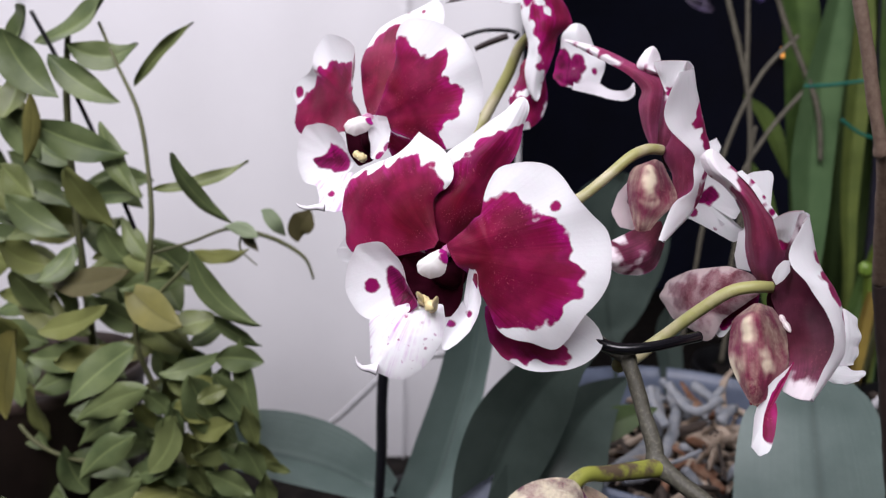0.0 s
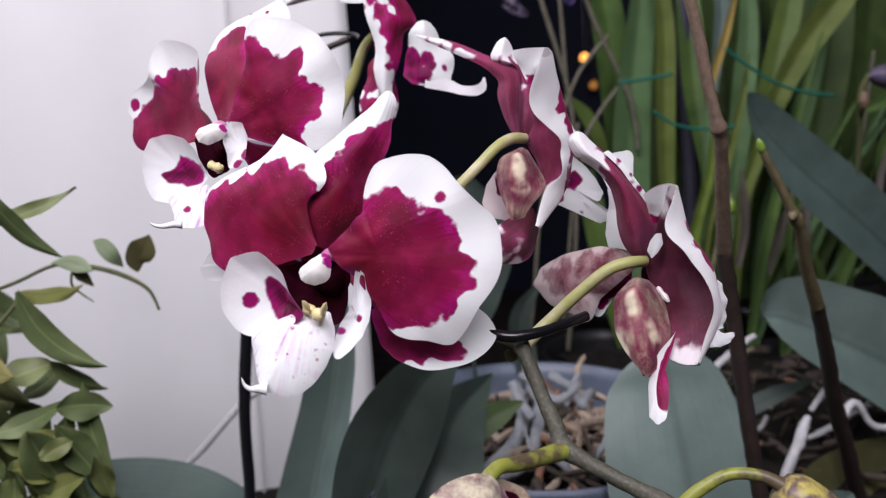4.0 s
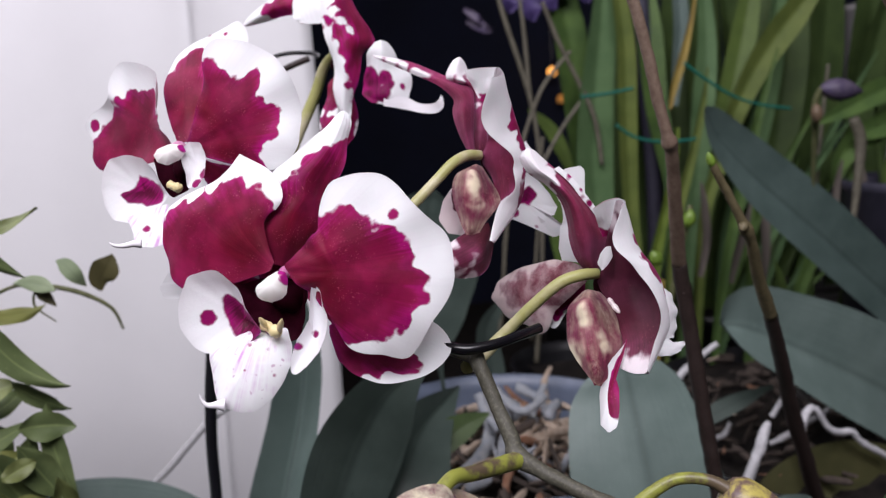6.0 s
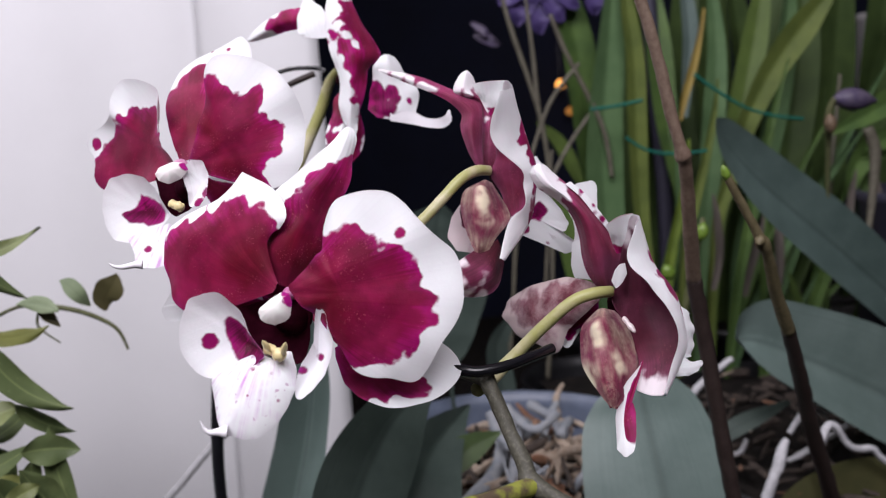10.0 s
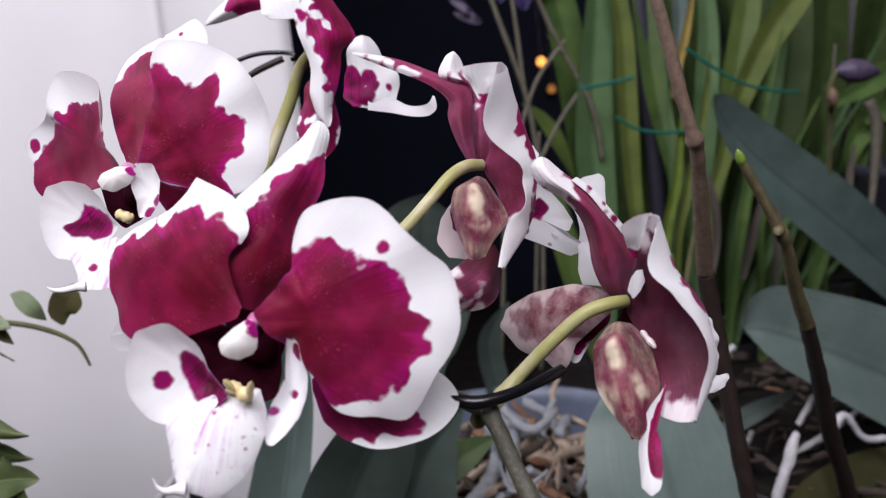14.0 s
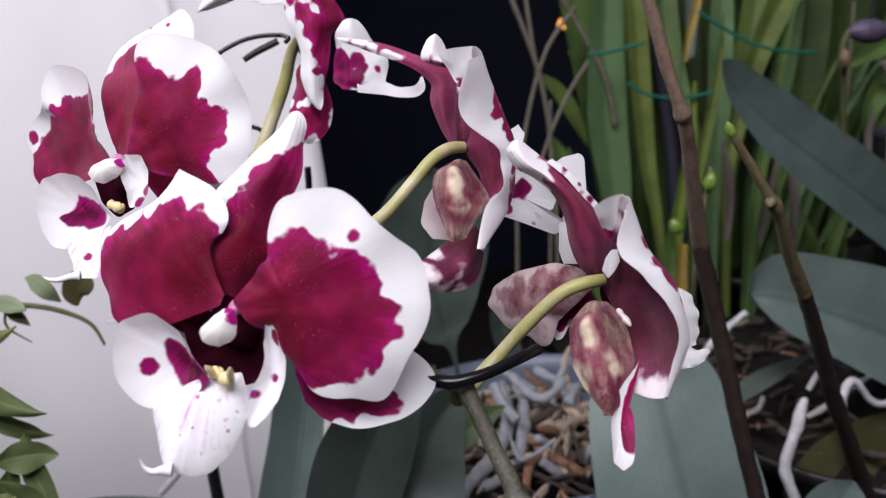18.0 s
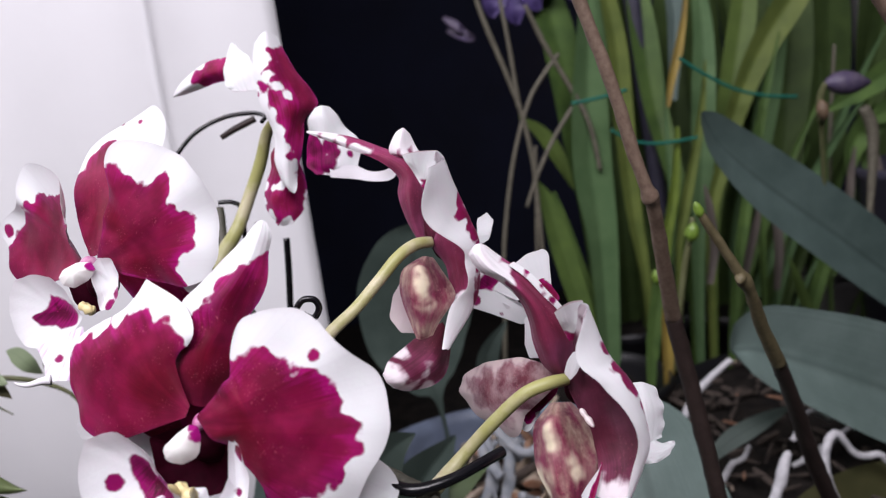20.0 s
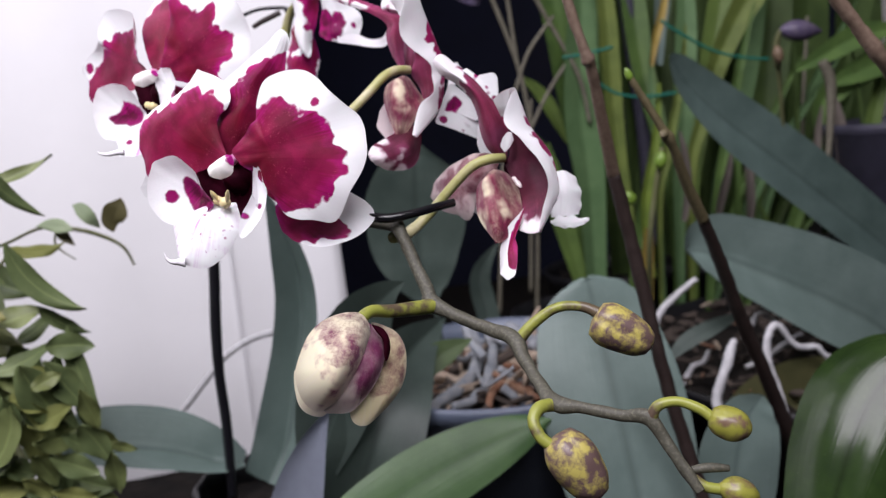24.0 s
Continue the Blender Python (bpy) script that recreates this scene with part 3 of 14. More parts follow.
box("bench_top", bench, SOIL, (-1.2, 0.30, 0.78), (1.8, 1.5, 0.82), 0.004)
for x in (-1.1, 1.7):
    for y in (0.38, 1.42):
        box("leg", bench, BENCH, (x - 0.03, y - 0.03, 0.0), (x + 0.03, y + 0.03, 0.782), 0.003)

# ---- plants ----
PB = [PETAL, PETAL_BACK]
orchid = thing("orchid_plant", (0.1, 0.46, 0.9), "moth orchid with wine-and-white flowers, buds and leaves", "orchid")
bloom = pod("flower", orchid, THROAT, (0.05, 0.3, 1.1315), (0.0406, 0.29, 1.1347), 0.0058, lobes=2, groove=0.2, label='open white orchid flower with wine-red centre facing the room')
sheet("sepal", bloom, PB, [[(0.0404, 0.301, 1.1426), (0.0434, 0.3, 1.1413), (0.0471, 0.301, 1.1405)], [(0.0383, 0.303, 1.1512), (0.0453, 0.2985, 1.15), (0.0532, 0.3035, 1.145)], [(0.0399, 0.304, 1.1571), (0.0474, 0.299, 1.1563), (0.0572, 0.305, 1.1531)], [(0.0421, 0.305, 1.1623), (0.0514, 0.3, 1.1617), (0.0599, 0.306, 1.1608)], [(0.0433, 0.3065, 1.1694), (0.0527, 0.3015, 1.1677), (0.064, 0.3075, 1.1659)], [(0.0497, 0.308, 1.1739), (0.0576, 0.304, 1.1729), (0.0664, 0.309, 1.171)], [(0.0571, 0.31, 1.1796), (0.0627, 0.3075, 1.1786), (0.0682, 0.311, 1.1774)], [(0.0627, 0.312, 1.1843), (0.0659, 0.3105, 1.1839), (0.0694, 0.3125, 1.1826)], [(0.0661, 0.313, 1.1871), (0.0677, 0.313, 1.1874), (0.0691, 0.313, 1.1864)]], dye="all", bare=((0.5, 1.0, 6.6), (0.15, 0.88, 6.4), (0.1, 0.78, 6.0), (0.3, 0.70, 2.2), (0.0, 0.68, 4.6), (0.02, 0.58, 6.0), (0.0, 0.48, 4.6), (0.22, 0.52, 2.8), (0.0, 0.38, 2.4), (1.0, 0.92, 2.0), (1.0, 0.82, 1.4), (0.95, 0.74, 0.8)), wave=0.0006, fine=(72, 110), seed=1)
sheet("petal", bloom, PB, [[(0.0404, 0.2957, 1.1406), (0.0407, 0.2957, 1.1412), (0.0411, 0.2958, 1.1418), (0.0414, 0.2959, 1.1425), (0.0418, 0.2959, 1.1432)], [(0.0237, 0.3043, 1.1347), (0.0283, 0.3021, 1.144), (0.0324, 0.3004, 1.1489), (0.0364, 0.2995, 1.1527), (0.0398, 0.3003, 1.1548)], [(0.0159, 0.3079, 1.1333), (0.0209, 0.3065, 1.147), (0.0276, 0.3041, 1.1541), (0.0363, 0.3012, 1.1588), (0.0436, 0.2985, 1.159)], [(0.0111, 0.3126, 1.1365), (0.016, 0.3117, 1.1511), (0.0246, 0.3075, 1.1583), (0.0355, 0.3045, 1.1649), (0.0462, 0.2985, 1.163)], [(0.0085, 0.3175, 1.1436), (0.0118, 0.3173, 1.1549), (0.0222, 0.312, 1.1612), (0.033, 0.31, 1.1707), (0.0434, 0.3046, 1.1699)], [(0.0081, 0.3202, 1.1489), (0.0095, 0.3235, 1.1585), (0.0192, 0.3196, 1.1645), (0.0268, 0.3162, 1.1682), (0.0339, 0.3147, 1.1757)]], dye="all", bare=((0.22, 1.0, 1.6), (0.32, 1.0, 3.0), (0.5, 1.0, 4.0), (0.75, 1.0, 5.6), (0.95, 1.0, 8.0), (1.0, 0.85, 7.0), (0.97, 0.72, 4.6), (1.0, 0.6, 3.6), (1.0, 0.5, 2.0)), wave=0.0004, fine=(90, 110), seed=2)
fan("petal", bloom, PB, (0.06, 0.2795, 1.1424), (0.939, -0.329, -0.096), (-0.32, -0.943, 0.094), 0.0336, 0.0290,
    [1.000, 0.996, 1.003, 0.998, 0.956, 0.942, 0.956, 0.999, 1.027, 0.993, 0.935, 0.863, 0.666, 0.447, 0.417, 0.399, 0.392, 0.397, 0.413, 0.441, 0.486, 0.449, 0.413, 0.389, 0.369, 0.360, 0.362, 0.380, 0.410, 0.462, 0.562, 0.767, 0.861, 0.923, 1.049, 1.019, 0.969, 0.944, 0.960, 0.984],
    [0.81, 0.66, 0.68, 0.68, 0.70, 0.70, 0.57, 0.58, 0.62, 0.67, 0.69, 0.62, 0.52, 0.58, 0.54, 0.52, 0.51, 0.52, 0.54, 0.57, 0.63, 0.58, 0.54, 0.51, 0.48, 0.47, 0.47, 0.49, 0.53, 0.60, 0.73, 0.70, 0.75, 0.78, 0.78, 0.79, 0.79, 0.77, 0.81, 0.77], spots=[(0.0151, 0.0173, 0.0017)], cup=-0.003, wave=0.001, fine=(176, 30), seed=3, root=(-0.0179, -0.0024))
fan("sepal", bloom, PB, (0.066, 0.29, 1.1183), (0.931, -0.339, -0.132), (-0.192, -0.766, 0.613), 0.0283, 0.0191,
    [1.000, 0.983, 0.932, 0.858, 0.802, 0.774, 0.777, 0.812, 0.852, 0.929, 1.068, 1.093, 1.129, 0.471, 0.403, 0.363, 0.341, 0.324, 0.320, 0.328, 0.351, 0.393, 0.457, 0.509, 0.601, 0.671, 0.756, 0.803, 0.839, 0.897, 0.940, 0.974],
    [0.52, 0.42, 0.42, 0.43, 0.46, 0.51, 0.61, 1.06, 1.11, 1.21, 1.39, 1.42, 1.47, 0.61, 0.52, 0.47, 0.44, 0.42, 0.42, 0.43, 0.46, 0.51, 0.59, 0.66, 0.78, 0.59, 0.63, 0.64, 0.71, 0.82, 0.75, 0.65], cup=0.002, fine=(176, 30), seed=4, root=(-0.0308, 0.0185))
fan("sepal", bloom, PB, (0.0217, 0.317, 1.1323), (0.848, -0.519, 0.107), (-0.513, -0.854, -0.085), 0.0229, 0.0118,
    [1.000, 0.885, 0.822, 0.796, 0.801, 0.839, 0.918, 0.916, 0.900, 0.920, 0.980, 0.947, 0.905, 0.875, 0.867, 0.894, 0.871, 0.853, 0.614, 0.576, 0.563, 0.571, 0.604, 0.667, 0.779, 0.981, 0.915, 0.837, 0.799, 0.794, 0.821, 0.884],
    [1.30, 0.82, 0.72, 0.66, 0.00, 0.00, 0.00, 0.00, 0.00, 0.00, 0.00, 0.00, 0.00, 0.00, 0.00, 0.00, 0.00, 0.00, 0.00, 0.00, 0.00, 0.00, 0.00, 0.00, 0.00, 0.00, 0.00, 0.00, 0.73, 0.74, 0.78, 1.15], cup=0.001, fine=(176, 30), seed=5, root=(0.0256, 0.003))
fan("lip_lobe", bloom, [LIP_PLAIN, LIP_PLAIN], (0.0307, 0.2815, 1.1293), (-0.677, 0.239, 0.696), (-0.241, -0.966, 0.097), 0.0194, 0.0142,
    [1.000, 0.976, 0.986, 1.006, 1.034, 1.069, 1.048, 1.015, 0.880, 0.609, 0.466, 0.401, 0.364, 0.346, 0.342, 0.346, 0.340, 0.347, 0.368, 0.343, 0.294, 0.267, 0.255, 0.255, 0.267, 0.291, 0.369, 0.580, 0.706, 0.883, 0.925, 0.950],
    [0.42, 0.38, 0.34, 0.32, 0.31, 0.30, 0.31, 0.32, 0.35, 0.35, 0.36, 0.52, 0.47, 0.45, 0.44, 0.45, 0.44, 0.45, 0.48, 0.45, 0.38, 0.35, 0.33, 0.33, 0.25, 0.25, 0.27, 0.31, 0.37, 0.44, 0.50, 0.46], spots=[(0.0078, 0.006, 0.0024)], cup=0.005, fine=(176, 30), seed=6, root=(0.0008, -0.0183))
fan("lip", bloom, [LIP, LIP], (0.033, 0.2785, 1.1164), (0.732, 0.271, 0.625), (-0.087, -0.873, 0.48), 0.0151, 0.0122,
    [1.000, 0.940, 0.902, 0.880, 0.875, 0.848, 0.818, 0.804, 0.804, 0.818, 0.818, 0.822, 0.840, 0.905, 1.011, 0.961, 0.880, 0.825, 0.790, 0.773, 0.770, 0.780, 0.804, 0.832, 0.875, 0.902, 0.884, 0.882, 0.894, 0.920, 0.924, 0.945, 0.938, 0.909, 0.898, 0.880, 0.852, 0.840, 0.834, 0.823, 0.827, 0.845, 0.840, 0.851, 0.876, 0.899, 0.914, 0.947], spots=[(0.0043, 0.004, 0.0007), (0.0069, -0.0007, 0.0005), (-0.0019, -0.0001, 0.0003), (0.0024, -0.0071, 0.0005)], cup=-0.004, fine=(176, 30), seed=7, root=(0.0258, 0.0132))
fan("lip_lobe", bloom, [LIP_PLAIN, LIP_PLAIN], (0.0499, 0.2775, 1.1245), (0.194, 0.21, 0.958), (-0.358, -0.894, 0.268), 0.0143, 0.0053,
    [1.000, 0.938, 0.354, 0.329, 0.319, 0.322, 0.338, 0.379, 0.468, 0.646, 0.810, 0.968, 1.062, 0.975, 0.846, 0.729, 0.663, 0.630, 0.606, 0.606, 0.629, 0.681, 0.774, 0.835, 0.945, 0.992, 1.009, 0.922, 0.860, 0.887, 0.967, 0.987], spots=[(0.0005, -0.0008, 0.0011), (-0.0035, 0.0037, 0.0013)], cup=0.004, fine=(176, 30), seed=8, root=(0.0169, 0.0112))
# wine filler sheet set behind to close the gap in view between sepal and petal
fan("petal_gap_fill", bloom, PB, (0.0427, 0.3065, 1.1432), (0.828, -0.054, 0.558), (-0.192, -0.962, 0.192), 0.0142, 0.0125,
    [1.000, 0.927, 0.896, 0.900, 0.941, 0.974, 0.952, 0.967, 0.913, 0.719, 0.612, 0.551, 0.519, 0.510, 0.509, 0.509, 0.529, 0.574, 0.655, 0.748, 0.724, 0.729, 0.763, 0.834, 0.857, 0.779, 0.739, 0.730, 0.728, 0.738, 0.778, 0.859],
    [1.30, 1.20, 1.16, 1.17, 1.22, 1.27, 1.24, 1.26, 1.19, 0.93, 0.80, 0.72, 0.68, 0.66, 0.66, 0.66, 0.69, 0.75, 0.85, 0.97, 0.94, 0.95, 0.99, 1.08, 1.11, 1.01, 0.96, 0.95, 0.95, 0.96, 1.01, 1.12], fine=(64, 12), root=(-0.0027, -0.0049))
fan("throat", bloom, THROAT, (0.0404, 0.2925, 1.1282), (-0.725, 0.145, 0.673), (-0.196, -0.981, 0), 0.0134, 0.0123,
    [1.000, 0.875, 0.805, 0.773, 0.772, 0.737, 0.724, 0.740, 0.786, 0.734, 0.703, 0.700, 0.725, 0.740, 0.750, 0.792, 0.799, 0.753, 0.738, 0.752, 0.767, 0.802, 0.877, 1.009, 0.981, 0.980, 0.910, 0.868, 0.862, 0.868, 0.873, 0.914], fine=(64, 10), cup=0.004, root=(0.0062, -0.0108))
tube("lip_tail", bloom, TIP, [(0.02526, 0.2725, 1.10818, 0.00183), (0.02321, 0.2725, 1.10846, 0.00122), (0.02092, 0.272, 1.10879, 0.00076), (0.01944, 0.272, 1.1101, 0.00048), (0.01877, 0.272, 1.11225, 0.00015)], sides=8)
pod("column_base", bloom, COLUMN_PINK, (0.0454, 0.292, 1.1419), (0.0438, 0.288, 1.1398), 0.0018, profile=(0.5, 0.9, 1.0, 1.0, 0.9, 0.5), lobes=2, groove=0.05)
fan("column", bloom, [COLUMN_SKIN, COLUMN_SKIN], (0.0403, 0.281, 1.1387), (0.743, 0.275, 0.611), (0, -0.912, 0.41), 0.0061, 0.0047,
    [1.000, 0.962, 0.949, 0.905, 0.797, 0.728, 0.685, 0.663, 0.635, 0.625, 0.629, 0.650, 0.690, 0.755, 0.778, 0.792, 0.758, 0.744, 0.749, 0.750, 0.728, 0.725, 0.731, 0.731, 0.749, 0.788, 0.854, 0.864, 0.891, 0.943, 0.998, 1.003, 0.993, 0.934, 0.902, 0.894, 0.908, 0.920, 0.922, 0.948], spots=[(0.0044, -0.0015, 0.0019), (0.0057, 0.0007, 0.0017)], cup=-0.0035, wave=0, pleat=0.0, seed=9, root=(0.0046, 0.0012))
pod("callus", bloom, CALLUS, (0.0371, 0.284, 1.1274), (0.0418, 0.276, 1.1263), 0.0021, profile=(0.4, 0.9, 0.7, 0.75, 1.0, 0.4), lobes=2, groove=0.3)
pod("callus_tooth", bloom, CALLUS, (0.0415, 0.277, 1.1264), (0.0427, 0.272, 1.1314), 0.0009)
pod("callus_tooth", bloom, CALLUS, (0.0383, 0.279, 1.1275), (0.0365, 0.276, 1.1315), 0.0009)
bloom = pod("flower", orchid, THROAT, (0.0162, 0.356, 1.1695), (0.0131, 0.347, 1.1693), 0.0052, lobes=2, groove=0.2, label='open white orchid flower with wine-red centre and spotted lip')
fan("sepal", bloom, PB, (0.0181, 0.3645, 1.1963), (0.488, 0.476, 0.732), (-0.223, -0.743, 0.631), 0.0363, 0.0146,
    [1.000, 0.921, 0.885, 0.894, 0.944, 1.020, 1.080, 0.982, 0.845, 0.667, 0.543, 0.474, 0.433, 0.411, 0.406, 0.416, 0.445, 0.496, 0.575, 0.715, 0.798, 0.886, 0.811, 0.768, 0.759, 0.792, 0.864, 0.927, 0.980, 1.003, 0.999, 1.000],
    [0.33, 0.38, 0.47, 0.65, 0.80, 0.86, 0.81, 0.88, 1.10, 0.87, 0.71, 0.62, 0.56, 0.53, 0.53, 0.54, 0.58, 0.64, 0.75, 0.93, 1.04, 1.15, 1.05, 1.00, 0.70, 0.50, 0.40, 0.35, 0.32, 0.30, 0.30, 0.31], spots=[(0.0287, 0.0007, 0.0011), (0.027, 0.0072, 0.0009)], cup=-0.003, fine=(176, 30), seed=11, root=(-0.0235, -0.009))
fan("petal", bloom, PB, (-0.0017, 0.366, 1.1853), (-0.61, 0.792, -0.006), (-0.787, -0.605, 0.121), 0.0403, 0.0237,
    [1.000, 0.908, 0.901, 0.967, 0.989, 0.866, 0.760, 0.701, 0.652, 0.623, 0.619, 0.640, 0.656, 0.668, 0.557, 0.377, 0.332, 0.307, 0.296, 0.308, 0.391, 0.565, 0.801, 0.871, 0.939, 1.018, 1.075, 0.913, 0.707, 0.716, 0.819, 0.945],
    [0.75, 0.83, 1.17, 1.26, 1.29, 1.13, 0.99, 0.91, 0.85, 0.81, 0.80, 0.83, 0.85, 0.87, 0.72, 0.49, 0.43, 0.40, 0.39, 0.29, 0.32, 0.42, 0.55, 0.59, 0.58, 0.57, 0.63, 0.64, 0.63, 0.55, 0.56, 0.65], spots=[(0.0344, -0.0009, 0.0027)], cup=0.003, wave=0.0008, fine=(176, 30), seed=12, root=(-0.0283, 0.0085))
fan("petal", bloom, PB, (0.0309, 0.3385, 1.1848), (-0.003, 0.101, 0.995), (-0.424, -0.901, 0.09), 0.0290, 0.0262,
    [1.000, 0.986, 0.866, 0.644, 0.581, 0.544, 0.524, 0.508, 0.502, 0.509, 0.529, 0.578, 0.667, 0.617, 0.567, 0.520, 0.486, 0.467, 0.461, 0.464, 0.480, 0.510, 0.559, 0.625, 0.727, 0.814, 0.907, 0.952, 0.988, 0.982, 0.997, 1.012, 1.023, 1.035, 1.022, 1.015, 0.991, 0.983, 0.984, 0.985],
    [0.67, 0.73, 0.76, 0.84, 0.75, 0.71, 0.68, 0.66, 0.65, 0.66, 0.69, 0.75, 0.87, 0.80, 0.74, 0.68, 0.63, 0.61, 0.60, 0.60, 0.62, 0.66, 0.73, 0.81, 0.94, 0.63, 0.61, 0.59, 0.67, 0.67, 0.79, 0.75, 0.63, 0.57, 0.59, 0.73, 0.77, 0.59, 0.56, 0.61], cup=-0.002, wave=0.0009, fine=(176, 30), seed=13, root=(-0.0072, 0.018))
fan("sepal", bloom, PB, (0.0399, 0.356, 1.1597), (-0.867, 0.13, 0.481), (-0.148, -0.989, 0), 0.0284, 0.0132,
    [1.000, 0.892, 0.833, 0.811, 0.821, 0.865, 0.953, 0.938, 0.958, 1.018, 0.844, 0.739, 0.680, 0.654, 0.651, 0.610, 0.596, 0.604, 0.638, 0.705, 0.822, 0.828, 0.858, 0.886, 0.736, 0.651, 0.604, 0.585, 0.589, 0.619, 0.683, 0.796],
    [1.30, 1.16, 1.08, 1.05, 1.07, 1.12, 1.24, 0.83, 0.76, 0.73, 0.25, 0.15, 0.11, 0.09, 0.08, 0.07, 0.07, 0.07, 0.07, 0.08, 0.09, 0.09, 0.09, 0.09, 0.10, 0.12, 0.14, 0.19, 0.31, 0.51, 0.58, 0.72], fine=(176, 30), seed=14, root=(0.0316, -0.0016))
fan("lip_lobe", bloom, [LIP_PLAIN, LIP_PLAIN], (-0.0019, 0.35, 1.1624), (-0.608, 0.316, 0.728), (-0.37, -0.925, 0.092), 0.0160, 0.0139,
    [1.000, 0.972, 0.974, 0.951, 0.965, 0.957, 0.985, 0.993, 0.998, 0.888, 0.807, 0.673, 0.597, 0.556, 0.540, 0.544, 0.551, 0.562, 0.595, 0.661, 0.715, 0.652, 0.621, 0.620, 0.647, 0.695, 0.733, 0.809, 0.824, 0.867, 0.905, 0.932],
    [0.28, 0.26, 0.27, 0.31, 0.40, 0.57, 0.52, 0.49, 0.44, 0.40, 0.37, 0.36, 0.37, 0.39, 0.39, 0.40, 0.43, 0.48, 0.54, 0.56, 0.56, 0.52, 0.50, 0.45, 0.41, 0.38, 0.38, 0.38, 0.40, 0.44, 0.36, 0.31], cup=0.004, fine=(176, 30), seed=15, root=(-0.0011, -0.0225))
fan("lip", bloom, [LIP, LIP], (0.001, 0.34, 1.1507), (0.562, 0.517, 0.646), (0, -0.781, 0.625), 0.0115, 0.0087,
    [1.000, 0.878, 0.800, 0.752, 0.726, 0.718, 0.727, 0.756, 0.808, 0.892, 0.962, 0.767, 0.652, 0.579, 0.532, 0.504, 0.506, 0.524, 0.556, 0.610, 0.693, 0.697, 0.687, 0.693, 0.717, 0.763, 0.837, 0.883, 0.956, 0.954, 0.907, 0.885, 0.885, 0.859, 0.811, 0.787, 0.783, 0.798, 0.835, 0.899], spots=[(-0.0004, 0.0004, 0.0013)], fine=(176, 30), seed=16, root=(0.0339, 0.0083))
fan("lip_lobe", bloom, [LIP_PLAIN, LIP_PLAIN], (0.0182, 0.339, 1.1715), (-0.153, 0.326, 0.933), (-0.276, -0.921, 0.276), 0.0084, 0.0047,
    [1.000, 0.950, 0.940, 0.966, 1.035, 0.957, 0.897, 0.860, 0.812, 0.798, 0.835, 1.005, 1.180, 1.062, 1.000, 0.943, 0.830, 0.768, 0.741, 0.743, 0.762, 0.740, 0.746, 0.783, 0.859, 0.993, 1.025, 1.058, 1.138, 1.063, 1.001, 0.981], spots=[(-0.0036, -0.0019, 0.0019), (-0.0064, 0.0007, 0.0019)], cup=0.003, fine=(176, 30), seed=17, root=(0.0066, 0.0025))
fan("throat", bloom, THROAT, (0.0099, 0.3525, 1.1672), (-0.712, 0.142, 0.688), (-0.196, -0.981, 0), 0.0091, 0.0079,
    [1.000, 0.846, 0.759, 0.713, 0.697, 0.709, 0.750, 0.761, 0.766, 0.801, 0.876, 0.934, 0.833, 0.779, 0.758, 0.768, 0.762, 0.685, 0.645, 0.633, 0.645, 0.685, 0.760, 0.809, 0.862, 0.963, 0.984, 0.889, 0.839, 0.825, 0.843, 0.897], fine=(64, 10), root=(0.0035, -0.0097))
tube("lip_tail", bloom, TIP, [(-0.00049, 0.331, 1.14695, 0.00165), (-0.00293, 0.331, 1.14698, 0.0011), (-0.00646, 0.331, 1.14655, 0.00082), (-0.00901, 0.331, 1.14696, 0.00055), (-0.01061, 0.331, 1.14803, 0.00018)], sides=8)
pod("column_base", bloom, COLUMN_PINK, (0.0147, 0.349, 1.1775), (0.011, 0.343, 1.1761), 0.0029, lobes=2)
fan("column", bloom, [COLUMN_SKIN, COLUMN_SKIN], (0.0102, 0.34, 1.1755), (0.99, 0.059, 0.131), (0, -0.912, 0.41), 0.0057, 0.0040,
    [1.000, 0.981, 0.986, 1.017, 1.077, 1.015, 0.959, 0.932, 0.928, 0.914, 0.851, 0.816, 0.802, 0.809, 0.836, 0.857, 0.831, 0.826, 0.841, 0.879, 0.854, 0.838, 0.842, 0.867, 0.915, 0.897, 0.901, 0.929, 0.983, 0.980, 0.906, 0.862, 0.841, 0.842, 0.864, 0.852, 0.835, 0.840, 0.866, 0.917], spots=[(0.005, 0.0012, 0.0018)], cup=-0.003, pleat=0.0, seed=9, root=(0.005, 0.001))
pod("callus", bloom, CALLUS, (0.0086, 0.345, 1.165), (0.0128, 0.339, 1.1637), 0.0019, profile=(0.4, 0.9, 0.7, 0.75, 1.0, 0.4), lobes=2, groove=0.3)
bloom = pod("flower", orchid, THROAT, (0.1197, 0.338, 1.1698), (0.1292, 0.345, 1.1594), 0.0032, lobes=2, label='orchid flower turned away, wine-red backs with white edges')
